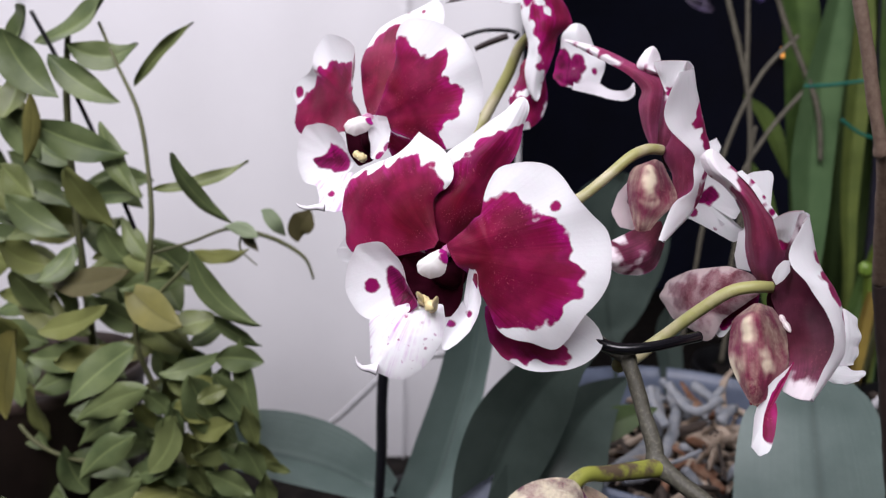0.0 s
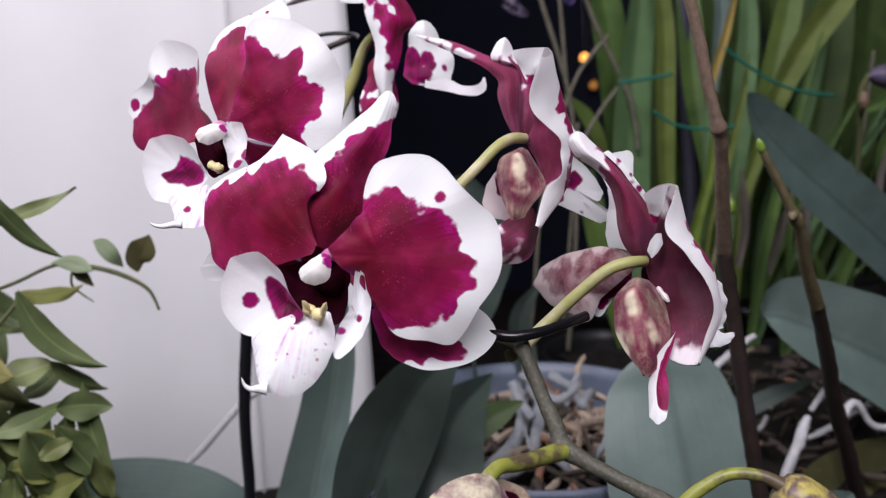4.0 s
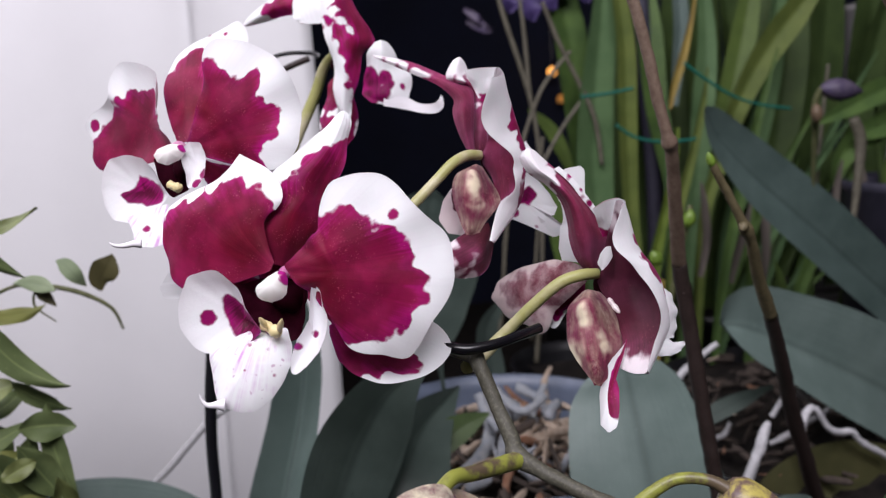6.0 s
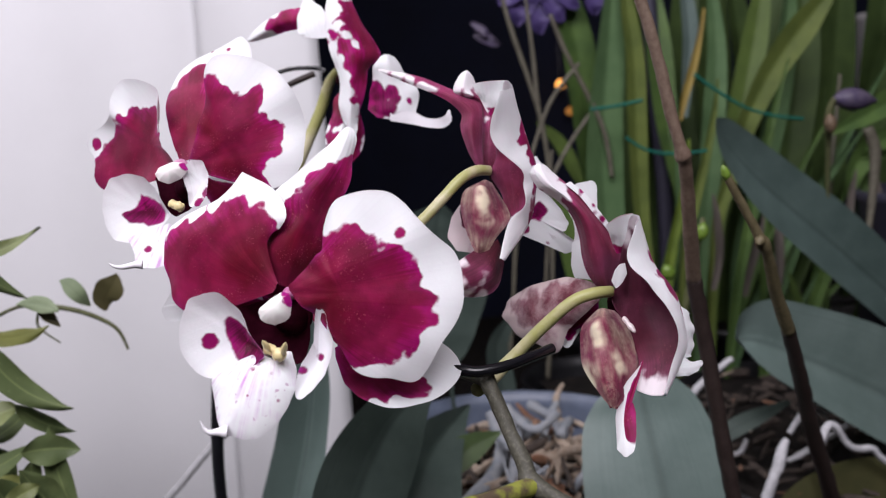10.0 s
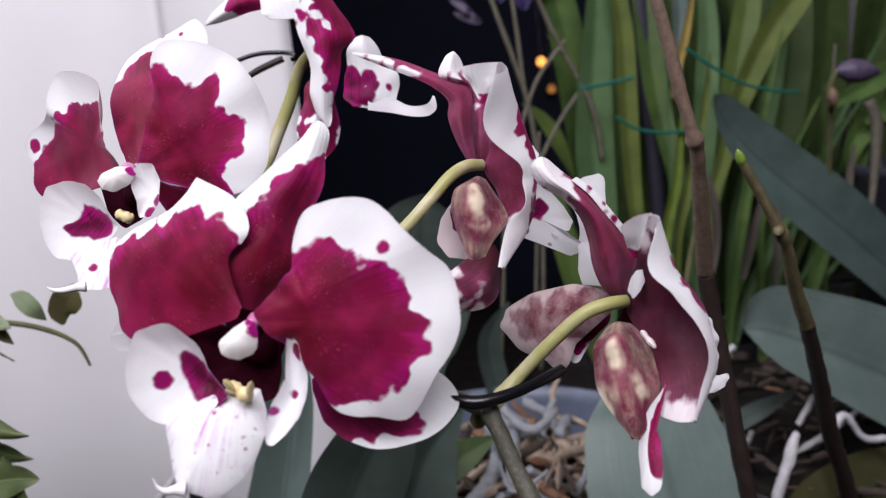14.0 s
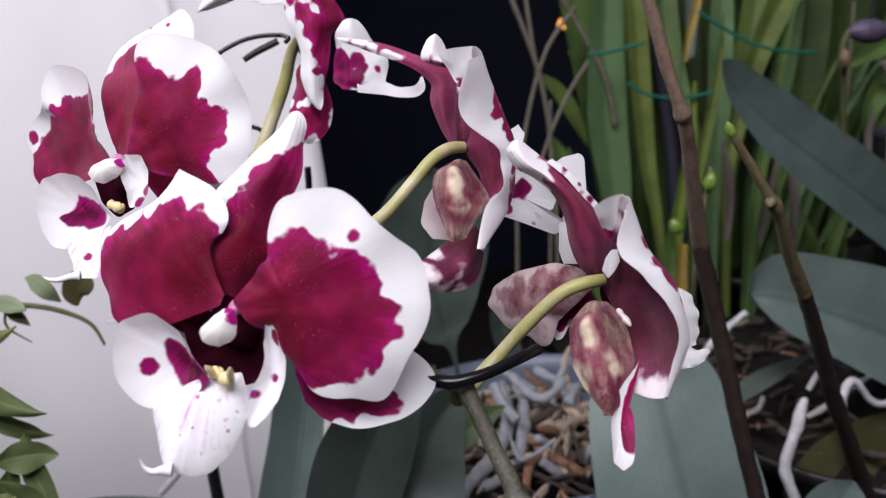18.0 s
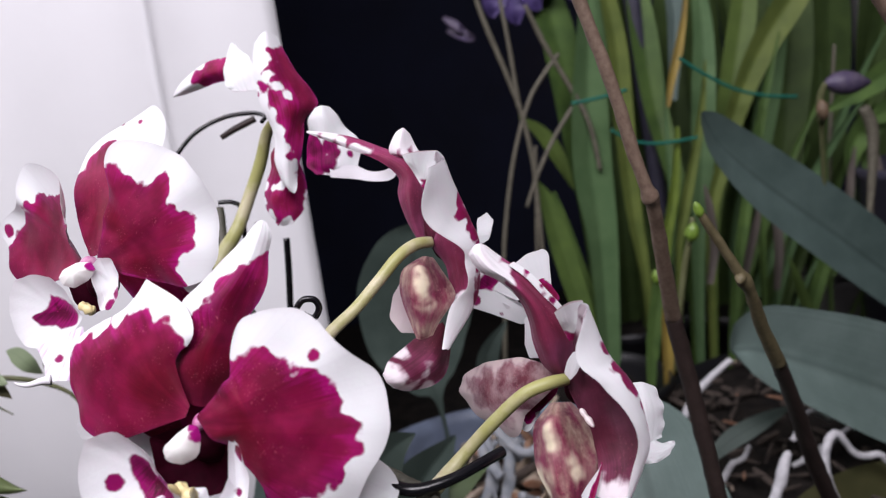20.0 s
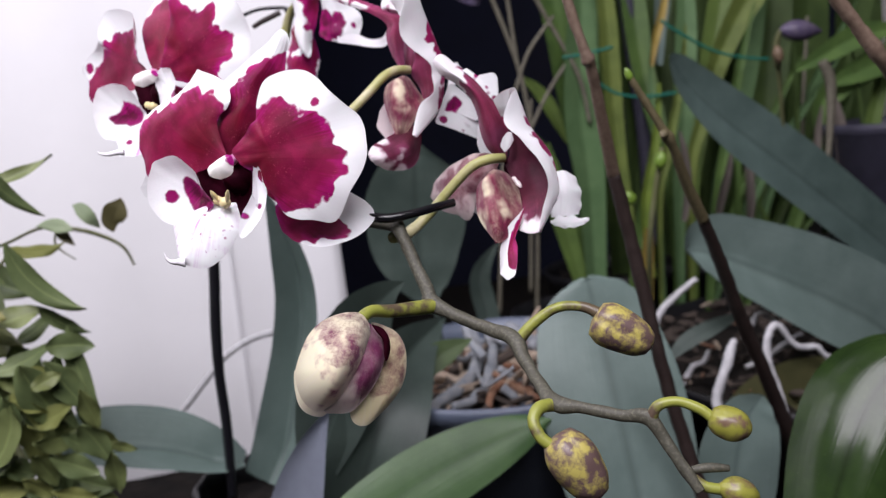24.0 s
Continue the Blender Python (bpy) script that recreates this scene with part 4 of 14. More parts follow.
sheet("sepal", bloom, [SEPAL_BACK, PETAL], [[(0.1148, 0.339, 1.1713), (0.1156, 0.338, 1.1708), (0.1172, 0.339, 1.1702)], [(0.1124, 0.343, 1.1778), (0.1141, 0.339, 1.1774), (0.1182, 0.342, 1.1777)], [(0.1118, 0.348, 1.1853), (0.1142, 0.343, 1.1854), (0.1197, 0.347, 1.1862)], [(0.1131, 0.352, 1.19), (0.1157, 0.348, 1.1912), (0.1208, 0.352, 1.1932)], [(0.1091, 0.357, 1.1952), (0.1117, 0.355, 1.1962), (0.1158, 0.357, 1.1971)], [(0.1011, 0.362, 1.1998), (0.1023, 0.361, 1.2014), (0.1043, 0.363, 1.2034)], [(0.0933, 0.367, 1.2039), (0.0938, 0.366, 1.2052), (0.0951, 0.368, 1.2067)], [(0.0859, 0.371, 1.2079), (0.0861, 0.371, 1.2083), (0.0863, 0.371, 1.2084)]], dye="all", bare=((0.35, 0.66, 1.3), (0.3, 0.73, 1.9), (0.3, 0.80, 2.0), (0.35, 0.88, 2.6), (0.5, 0.98, 5.0)), seed=21)
sheet("petal", bloom, [SEPAL_BACK, PETAL], [[(0.1185, 0.343, 1.1708), (0.1201, 0.343, 1.1685), (0.1222, 0.343, 1.1694)], [(0.1192, 0.35, 1.1787), (0.1206, 0.345, 1.1756), (0.1264, 0.346, 1.1761)], [(0.1206, 0.354, 1.1868), (0.1226, 0.349, 1.1855), (0.1275, 0.35, 1.184)], [(0.1196, 0.356, 1.1938), (0.1207, 0.352, 1.1945), (0.1247, 0.354, 1.1923)], [(0.112, 0.357, 1.198), (0.1154, 0.354, 1.1984), (0.1216, 0.357, 1.1988)], [(0.1144, 0.358, 1.2037), (0.1166, 0.356, 1.204), (0.1199, 0.358, 1.2036)], [(0.1169, 0.358, 1.2057), (0.1177, 0.358, 1.2059), (0.1184, 0.358, 1.2055)]], dye="all", bare=((0.4, 0.88, 6.5), (0.1, 0.68, 3.6), (0.55, 0.66, 2.4), (0.95, 0.66, 2.4), (0.42, 0.36, 0.5)), seed=22)
sheet("petal", bloom, PB, [[(0.1111, 0.325, 1.1995), (0.1158, 0.322, 1.2), (0.1209, 0.318, 1.1999)], [(0.112, 0.325, 1.1971), (0.1161, 0.323, 1.1965), (0.1204, 0.319, 1.1968)], [(0.1142, 0.326, 1.1934), (0.1166, 0.324, 1.1928), (0.1189, 0.321, 1.1934)], [(0.1162, 0.325, 1.1891), (0.1175, 0.325, 1.1884), (0.1189, 0.325, 1.1886)]], dye=((0.5, 1.05, 2.6), (0.35, 0.8, 1.2), (0.0, 0.95, 1.4)), seed=212)
sheet("petal", bloom, [SEPAL_BACK, PETAL], [[(0.1148, 0.311, 1.1432), (0.1147, 0.31, 1.1426), (0.1148, 0.309, 1.1422), (0.113, 0.308, 1.1426)], [(0.1219, 0.325, 1.1501), (0.1234, 0.321, 1.1508), (0.1248, 0.317, 1.1509), (0.1181, 0.311, 1.1541)], [(0.1223, 0.333, 1.159), (0.125, 0.327, 1.1581), (0.1289, 0.32, 1.1565), (0.1241, 0.314, 1.159)], [(0.1213, 0.337, 1.1637), (0.1251, 0.329, 1.164), (0.1302, 0.321, 1.1641), (0.1251, 0.3155, 1.1649)], [(0.1201, 0.338, 1.1688), (0.125, 0.33, 1.1709), (0.1302, 0.321, 1.1717), (0.1238, 0.315, 1.1701)], [(0.1213, 0.336, 1.1748), (0.1258, 0.329, 1.1772), (0.128, 0.32, 1.1787), (0.1151, 0.3125, 1.1784)], [(0.1205, 0.331, 1.1815), (0.1233, 0.326, 1.185), (0.1248, 0.318, 1.1858), (0.1129, 0.311, 1.1865)], [(0.1194, 0.318, 1.1986), (0.1201, 0.316, 1.1995), (0.1208, 0.314, 1.1973), (0.1157, 0.31, 1.1962)]], dye=((0.1, 0.6, 16), (0.3, 0.45, 12), (0.2, 0.3, 7)), back=((0.1, 0.55, 12), (0.69, 0.82, 3.0), (0.72, 0.75, 2.8), (0.67, 0.68, 2.6), (0.74, 0.62, 3.6), (0.72, 0.52, 3.0), (0.72, 0.42, 2.8), (0.74, 0.32, 2.6), (0.68, 0.2, 2.6)), wave=0.0005, fine=(72, 90), seed=23)
sheet("sepal", bloom, [SEPAL_MOTTLED, PETAL], [[(0.1139, 0.331, 1.1661), (0.1149, 0.328, 1.1668), (0.118, 0.331, 1.1654)], [(0.1077, 0.329, 1.164), (0.1116, 0.321, 1.1649), (0.1199, 0.329, 1.1619)], [(0.1057, 0.328, 1.1591), (0.1106, 0.318, 1.1598), (0.1225, 0.327, 1.1568)], [(0.1057, 0.326, 1.1532), (0.1099, 0.317, 1.1535), (0.1223, 0.325, 1.1525)], [(0.1071, 0.323, 1.1476), (0.1095, 0.317, 1.1475), (0.1165, 0.322, 1.1475)], [(0.1077, 0.319, 1.1437), (0.1095, 0.319, 1.1424), (0.1124, 0.319, 1.1431)]], dye="all", bare=((0.53, 0.24, 0.3), (0.54, 0.30, 0.7), (0.55, 0.36, 0.8), (0.56, 0.42, 0.8), (0.58, 0.48, 0.7), (0.6, 0.54, 0.5), (0.62, 0.6, 0.3)), seed=25)
sheet("lip_tail", bloom, [TIP, TIP], [[(0.1408, 0.337, 1.1453), (0.1415, 0.337, 1.1433), (0.1426, 0.337, 1.1417)], [(0.1446, 0.337, 1.1426), (0.1455, 0.337, 1.141), (0.1468, 0.337, 1.1393)], [(0.1485, 0.337, 1.141), (0.1496, 0.337, 1.1392), (0.1508, 0.337, 1.1375)], [(0.1504, 0.337, 1.1423), (0.1525, 0.337, 1.1409), (0.1545, 0.337, 1.1396)], [(0.1507, 0.337, 1.1456), (0.1527, 0.337, 1.1451), (0.1547, 0.337, 1.1445)], [(0.15, 0.337, 1.1495), (0.151, 0.337, 1.1495), (0.152, 0.337, 1.1492)]], seed=28)
fan("sepal", bloom, [PETAL_BACK, PETAL], (0.1089, 0.337, 1.1503), (0.376, 0.266, 0.887), (0, -0.958, 0.287), 0.0141, 0.0094,
    [1.000, 0.805, 0.697, 0.635, 0.600, 0.569, 0.562, 0.577, 0.560, 0.563, 0.588, 0.642, 0.644, 0.621, 0.622, 0.649, 0.684, 0.681, 0.706, 0.762, 0.864, 0.925, 1.003, 0.907, 0.756, 0.670, 0.623, 0.604, 0.609, 0.638, 0.699, 0.807],
    [1.30, 0.76, 0.63, 0.55, 0.51, 0.16, 0.09, 0.06, 0.05, 0.04, 0.03, 0.02, 0.02, 0.02, 0.02, 0.02, 0.02, 0.02, 0.02, 0.02, 0.03, 0.04, 0.09, 0.71, 0.61, 0.55, 0.53, 0.52, 0.53, 0.57, 0.64, 1.05], seed=26, root=(0.0214, -0.0041))
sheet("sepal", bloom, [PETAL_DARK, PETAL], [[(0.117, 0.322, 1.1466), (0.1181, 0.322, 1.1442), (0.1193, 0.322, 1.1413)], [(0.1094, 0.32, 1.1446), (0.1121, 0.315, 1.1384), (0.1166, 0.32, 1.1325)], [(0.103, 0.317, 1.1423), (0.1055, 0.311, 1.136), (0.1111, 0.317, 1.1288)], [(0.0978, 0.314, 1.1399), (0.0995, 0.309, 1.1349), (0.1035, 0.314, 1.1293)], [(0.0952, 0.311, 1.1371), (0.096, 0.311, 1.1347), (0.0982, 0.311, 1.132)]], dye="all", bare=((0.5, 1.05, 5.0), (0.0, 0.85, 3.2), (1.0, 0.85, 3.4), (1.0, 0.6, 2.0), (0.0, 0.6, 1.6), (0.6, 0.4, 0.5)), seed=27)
fan("lip", bloom, [LIP_PLAIN, LIP_PLAIN], (0.1361, 0.337, 1.1513), (0.789, -0.139, -0.598), (-0.099, -0.99, 0.099), 0.0208, 0.0092,
    [1.000, 0.558, 0.597, 0.628, 0.679, 0.756, 0.768, 0.801, 0.857, 0.899, 0.970, 0.999, 1.018, 0.687, 0.500, 0.401, 0.341, 0.304, 0.280, 0.266, 0.259, 0.258, 0.265, 0.278, 0.301, 0.336, 0.393, 0.486, 0.658, 0.984, 0.898, 0.845, 0.819, 0.821, 0.845, 0.892, 0.963, 0.936, 0.933, 0.954],
    [0.09, 0.09, 0.09, 0.10, 0.11, 0.13, 0.16, 0.22, 0.35, 0.49, 0.59, 0.63, 0.44, 0.34, 0.28, 0.25, 0.23, 0.21, 0.21, 0.19, 0.18, 0.18, 0.17, 0.18, 0.18, 0.20, 0.22, 0.25, 0.20, 0.15, 0.13, 0.11, 0.10, 0.09, 0.09, 0.09, 0.09, 0.09, 0.09, 0.09], spots=[(-0.0012, -0.0057, 0.0019), (0.0087, -0.0054, 0.0008)], cup=0.002, seed=28, root=(-0.023, 0.0037))
fan("petal", bloom, PB, (0.1433, 0.36, 1.1672), (-0.556, -0.269, -0.786), (0.192, -0.962, 0.192), 0.0079, 0.0043,
    [1.000, 0.880, 0.813, 0.784, 0.786, 0.820, 0.741, 0.635, 0.575, 0.545, 0.537, 0.551, 0.588, 0.588, 0.555, 0.546, 0.558, 0.594, 0.663, 0.782, 0.781, 0.805, 0.865, 0.975, 0.869, 0.755, 0.692, 0.661, 0.657, 0.680, 0.733, 0.830], seed=29, root=(0.0117, -0.0151))
pod("column", bloom, COLUMN, (0.1261, 0.34, 1.1569), (0.1265, 0.336, 1.1536), 0.0016)
tube("pedicel", orchid, PEDICEL, [(0.11899, 0.337, 1.16944, 0.00181), (0.11349, 0.335, 1.1697, 0.002), (0.10711, 0.332, 1.1673, 0.00197), (0.10033, 0.33, 1.16162, 0.00195), (0.09139, 0.327, 1.15437, 0.00193), (0.07944, 0.322, 1.14671, 0.00208), (0.06828, 0.315, 1.13375, 0.00202)])
bloom = pod("flower", orchid, THROAT, (0.1485, 0.3, 1.1294), (0.1557, 0.303, 1.118), 0.0037, lobes=2, label='orchid flower seen from behind, mottled wine-red with white edges')
sheet("sepal", bloom, [SEPAL_BACK, PETAL], [[(0.146, 0.3, 1.1294), (0.1474, 0.3, 1.1291), (0.1488, 0.3, 1.129)], [(0.1417, 0.301, 1.1348), (0.1436, 0.2965, 1.1361), (0.1504, 0.301, 1.135)], [(0.1396, 0.303, 1.1416), (0.1418, 0.295, 1.1434), (0.1532, 0.302, 1.1414)], [(0.1393, 0.304, 1.148), (0.1408, 0.296, 1.1494), (0.1515, 0.3025, 1.1465)], [(0.1366, 0.304, 1.1552), (0.1385, 0.297, 1.1558), (0.1469, 0.3025, 1.1529)], [(0.1321, 0.305, 1.161), (0.1342, 0.299, 1.1615), (0.142, 0.3035, 1.1592)], [(0.1266, 0.306, 1.165), (0.1291, 0.301, 1.1661), (0.1364, 0.305, 1.1651)], [(0.1243, 0.307, 1.1693), (0.1266, 0.3035, 1.1702), (0.1319, 0.306, 1.1695)], [(0.1249, 0.306, 1.1719), (0.1273, 0.306, 1.1727), (0.1296, 0.306, 1.1718)]], dye="all", bare=((0.4, 0.97, 7.5), (0.3, 0.82, 5.2), (0.15, 0.68, 4.2), (0.55, 0.66, 1.4), (0.0, 0.6, 2.2)), fine=(60, 80), seed=31)
sheet("sepal_edge", bloom, PB, [[(0.1348, 0.303, 1.1657), (0.1355, 0.303, 1.1661), (0.1365, 0.303, 1.1665)], [(0.1392, 0.302, 1.1614), (0.1401, 0.302, 1.1617), (0.1413, 0.302, 1.1621)], [(0.1431, 0.301, 1.1561), (0.1441, 0.301, 1.1563), (0.1455, 0.301, 1.1563)], [(0.1478, 0.301, 1.1503), (0.1486, 0.301, 1.1505), (0.1497, 0.301, 1.1506)], [(0.1522, 0.302, 1.1436), (0.1526, 0.302, 1.1438), (0.1531, 0.302, 1.1441)]], dye=((0.75, 0.2, 1.2), (0.8, 0.4, 1.4), (0.7, 0.6, 1.5), (0.8, 0.8, 1.3), (0.6, 0.5, 1.0)), seed=311)
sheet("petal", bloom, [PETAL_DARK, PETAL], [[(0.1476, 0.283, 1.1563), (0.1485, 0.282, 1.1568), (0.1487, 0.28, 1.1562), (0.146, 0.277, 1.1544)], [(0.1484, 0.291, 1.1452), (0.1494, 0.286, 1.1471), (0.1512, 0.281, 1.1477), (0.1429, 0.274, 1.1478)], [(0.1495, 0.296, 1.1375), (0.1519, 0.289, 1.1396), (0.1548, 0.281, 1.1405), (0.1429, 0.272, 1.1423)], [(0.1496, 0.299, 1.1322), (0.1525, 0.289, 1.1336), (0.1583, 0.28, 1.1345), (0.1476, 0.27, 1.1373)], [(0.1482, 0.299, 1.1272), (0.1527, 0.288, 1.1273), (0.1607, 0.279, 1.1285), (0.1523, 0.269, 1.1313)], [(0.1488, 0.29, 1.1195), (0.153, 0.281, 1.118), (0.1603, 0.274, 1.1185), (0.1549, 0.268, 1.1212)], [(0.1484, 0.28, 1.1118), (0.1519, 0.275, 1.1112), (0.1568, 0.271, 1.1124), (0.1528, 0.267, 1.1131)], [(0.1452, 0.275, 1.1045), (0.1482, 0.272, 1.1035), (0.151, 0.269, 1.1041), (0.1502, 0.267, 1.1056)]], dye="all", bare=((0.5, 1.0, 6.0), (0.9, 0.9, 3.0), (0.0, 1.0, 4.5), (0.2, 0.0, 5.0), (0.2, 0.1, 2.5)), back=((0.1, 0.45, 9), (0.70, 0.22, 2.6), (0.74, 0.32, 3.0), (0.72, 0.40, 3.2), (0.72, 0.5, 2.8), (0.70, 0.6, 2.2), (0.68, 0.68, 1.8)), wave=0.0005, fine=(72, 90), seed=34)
sheet("petal", bloom, PB, [[(0.1429, 0.29, 1.1533), (0.1459, 0.287, 1.1556), (0.1493, 0.284, 1.1568)], [(0.1444, 0.291, 1.15), (0.1472, 0.289, 1.1514), (0.1492, 0.286, 1.1523)], [(0.1462, 0.293, 1.1467), (0.1483, 0.291, 1.1477), (0.1493, 0.288, 1.1477)], [(0.1475, 0.293, 1.1434), (0.1492, 0.293, 1.1436), (0.1509, 0.293, 1.1429)]], dye=((0.5, 1.1, 2.9), (0.8, 0.8, 1.5), (0.2, 0.95, 1.6)), seed=352)
sheet("lip", bloom, [LIP_PLAIN, LIP_PLAIN], [[(0.169, 0.305, 1.1219), (0.1734, 0.303, 1.1225), (0.1779, 0.305, 1.1195)], [(0.1679, 0.304, 1.1164), (0.173, 0.301, 1.1164), (0.1795, 0.304, 1.1144)], [(0.1667, 0.303, 1.11), (0.1727, 0.3, 1.1104), (0.1796, 0.303, 1.1084)], [(0.1656, 0.301, 1.1042), (0.1716, 0.299, 1.1042), (0.1778, 0.301, 1.1041)]], dye=((0.05, 0.6, 2.2),), wave=0.0004, seed=36)
sheet("lip_frill", bloom, [LIP_PLAIN, LIP_PLAIN], [[(0.1646, 0.299, 1.1032), (0.1646, 0.298, 1.1023), (0.1653, 0.297, 1.1013)], [(0.1696, 0.3, 1.1043), (0.1685, 0.296, 1.103), (0.1686, 0.294, 1.1004)], [(0.1757, 0.3, 1.1035), (0.1743, 0.296, 1.1022), (0.1734, 0.294, 1.1001)], [(0.1819, 0.301, 1.1018), (0.1814, 0.3, 1.1013), (0.18, 0.299, 1.1004)]], wave=0.0006, seed=361)
sheet("sepal", bloom, [SEPAL_MOTTLED, PETAL], [[(0.1403, 0.294, 1.1252), (0.1411, 0.29, 1.1269), (0.1463, 0.293, 1.1249)], [(0.1347, 0.291, 1.122), (0.1366, 0.281, 1.1248), (0.1494, 0.29, 1.1202)], [(0.1327, 0.288, 1.1167), (0.1363, 0.278, 1.1192), (0.1527, 0.287, 1.114)], [(0.132, 0.285, 1.1113), (0.1361, 0.275, 1.1136), (0.1521, 0.283, 1.1091)], [(0.1325, 0.28, 1.1072), (0.1355, 0.272, 1.109), (0.1478, 0.279, 1.1054)], [(0.1335, 0.275, 1.1045), (0.1352, 0.27, 1.1052), (0.1427, 0.275, 1.1036)], [(0.1344, 0.27, 1.1023), (0.1356, 0.27, 1.1016), (0.1369, 0.27, 1.1018)]], dye="all", bare=((0.0, 0.6, 1.6), (0.05, 0.68, 1.2), (0.36, 0.20, 0.2), (0.38, 0.26, 0.3), (0.40, 0.32, 0.2), (0.62, 0.44, 0.3), (0.64, 0.50, 0.3), (0.66, 0.56, 0.2), (0.25, 0.56, 0.2)), fine=(60, 70), seed=38)
fan("petal", bloom, PB, (0.1482, 0.3205, 1.1551), (-0.839, -0.03, 0.543), (0.099, -0.99, 0.099), 0.0122, 0.0109,
    [1.000, 0.781, 0.662, 0.594, 0.558, 0.546, 0.539, 0.545, 0.574, 0.632, 0.734, 0.866, 0.822, 0.813, 0.835, 0.792, 0.534, 0.434, 0.416, 0.415, 0.431, 0.466, 0.530, 0.643, 0.859, 0.931, 0.856, 0.821, 0.807, 0.777, 0.777, 0.818],
    [0.00, 0.00, 0.00, 0.00, 0.00, 0.00, 0.00, 0.00, 0.00, 0.00, 0.00, 1.13, 1.07, 1.06, 1.09, 1.03, 0.69, 0.36, 0.29, 0.25, 0.22, 0.00, 0.00, 0.00, 0.00, 0.00, 0.00, 0.00, 0.00, 0.00, 0.00, 0.00], seed=32, root=(-0.0247, 0.0222))
fan("petal", bloom, PB, (0.1457, 0.318, 1.1377), (0.377, 0.254, 0.891), (0.192, -0.962, 0.192), 0.0083, 0.0066,
    [1.000, 0.926, 0.893, 0.897, 0.936, 0.979, 0.817, 0.725, 0.675, 0.655, 0.661, 0.694, 0.697, 0.722, 0.781, 0.853, 0.809, 0.799, 0.820, 0.876, 0.982, 1.157, 1.052, 1.000, 0.989, 1.017, 0.937, 0.854, 0.812, 0.805, 0.828, 0.889], seed=33, root=(-0.0089, -0.0157))
fan("sepal", bloom, [SEPAL_PALE, PETAL], (0.1362, 0.322, 1.1197), (-0.42, 0.879, -0.227), (-0.907, -0.412, 0.082), 0.0290, 0.0160,
    [1.000, 0.908, 0.862, 0.851, 0.821, 0.805, 0.820, 0.954, 0.892, 0.642, 0.503, 0.471, 0.463, 0.473, 0.503, 0.560, 0.649, 0.807, 0.865, 0.854, 0.814, 0.766, 0.750, 0.697, 0.667, 0.664, 0.688, 0.718, 0.748, 0.814, 0.904, 0.932],
    [0.68, 0.64, 0.63, 0.61, 0.57, 0.55, 0.55, 0.58, 0.60, 0.51, 0.46, 0.44, 0.60, 0.61, 0.65, 0.73, 0.84, 1.05, 1.12, 1.11, 1.06, 0.72, 0.68, 0.62, 0.59, 0.58, 0.60, 0.64, 0.65, 0.68, 0.75, 0.75], cup=-0.004, seed=37, root=(-0.0283, -0.0021))
fan("sepal", bloom, PB, (0.1408, 0.318, 1.114), (0.608, -0.343, 0.717), (-0.617, -0.772, 0.154), 0.0144, 0.0056,
    [1.000, 0.878, 0.810, 0.780, 0.781, 0.813, 0.884, 1.010, 0.746, 0.601, 0.519, 0.473, 0.451, 0.447, 0.460, 0.471, 0.461, 0.468, 0.495, 0.548, 0.640, 0.808, 0.877, 0.710, 0.616, 0.564, 0.538, 0.595, 0.697, 0.884, 0.931, 0.946],
    [1.30, 1.14, 1.05, 1.01, 1.02, 1.06, 1.15, 1.31, 0.97, 0.56, 0.48, 0.43, 0.41, 0.38, 0.34, 0.32, 0.32, 0.33, 0.35, 0.40, 0.47, 0.62, 0.65, 0.58, 0.54, 0.53, 0.70, 0.77, 0.91, 1.15, 1.21, 1.23], seed=371, root=(0.0184, -0.003))
fan("sepal", bloom, PB, (0.1385, 0.2685, 1.0971), (0.492, 0.428, 0.758), (0.089, -0.891, 0.445), 0.0203, 0.0047,
    [1.000, 0.926, 0.882, 0.862, 0.864, 0.888, 0.909, 0.942, 0.922, 0.811, 0.727, 0.601, 0.524, 0.474, 0.443, 0.426, 0.420, 0.424, 0.435, 0.425, 0.425, 0.436, 0.459, 0.498, 0.559, 0.656, 0.775, 0.889, 1.044, 0.921, 0.771, 0.649, 0.573, 0.515, 0.453, 0.414, 0.389, 0.376, 0.373, 0.379],
    [1.30, 0.79, 0.67, 0.59, 0.54, 0.31, 0.20, 0.11, 0.04, 0.03, 0.02, 0.02, 0.01, 0.01, 0.01, 0.01, 0.01, 0.01, 0.01, 0.01, 0.01, 0.01, 0.02, 0.02, 0.03, 0.05, 0.19, 0.52, 0.84, 1.20, 1.00, 0.84, 0.75, 0.67, 0.59, 0.54, 0.51, 0.49, 0.49, 0.49], cup=0.001, seed=39, root=(0.0354, 0.015))
fan("lip_lobe", bloom, [LIP_PLAIN, LIP_PLAIN], (0.1472, 0.29, 1.1369), (0.498, 0.086, 0.863), (0, -0.995, 0.1), 0.0043, 0.0024,
    [1.000, 0.958, 0.954, 0.988, 0.971, 0.936, 0.937, 0.976, 0.977, 0.957, 0.974, 1.032, 0.994, 0.914, 0.877, 0.874, 0.907, 0.982, 0.917, 0.833, 0.791, 0.782, 0.767, 0.748, 0.758, 0.799, 0.882, 0.852, 0.811, 0.803, 0.828, 0.888], seed=40, root=(-0.0072, -0.001))
pod("column", bloom, COLUMN, (0.1484, 0.291, 1.1232), (0.1502, 0.286, 1.1192), 0.0010, profile=(0.6, 0.9, 0.7, 1.0, 0.8, 0.4), lobes=2, groove=0.25)
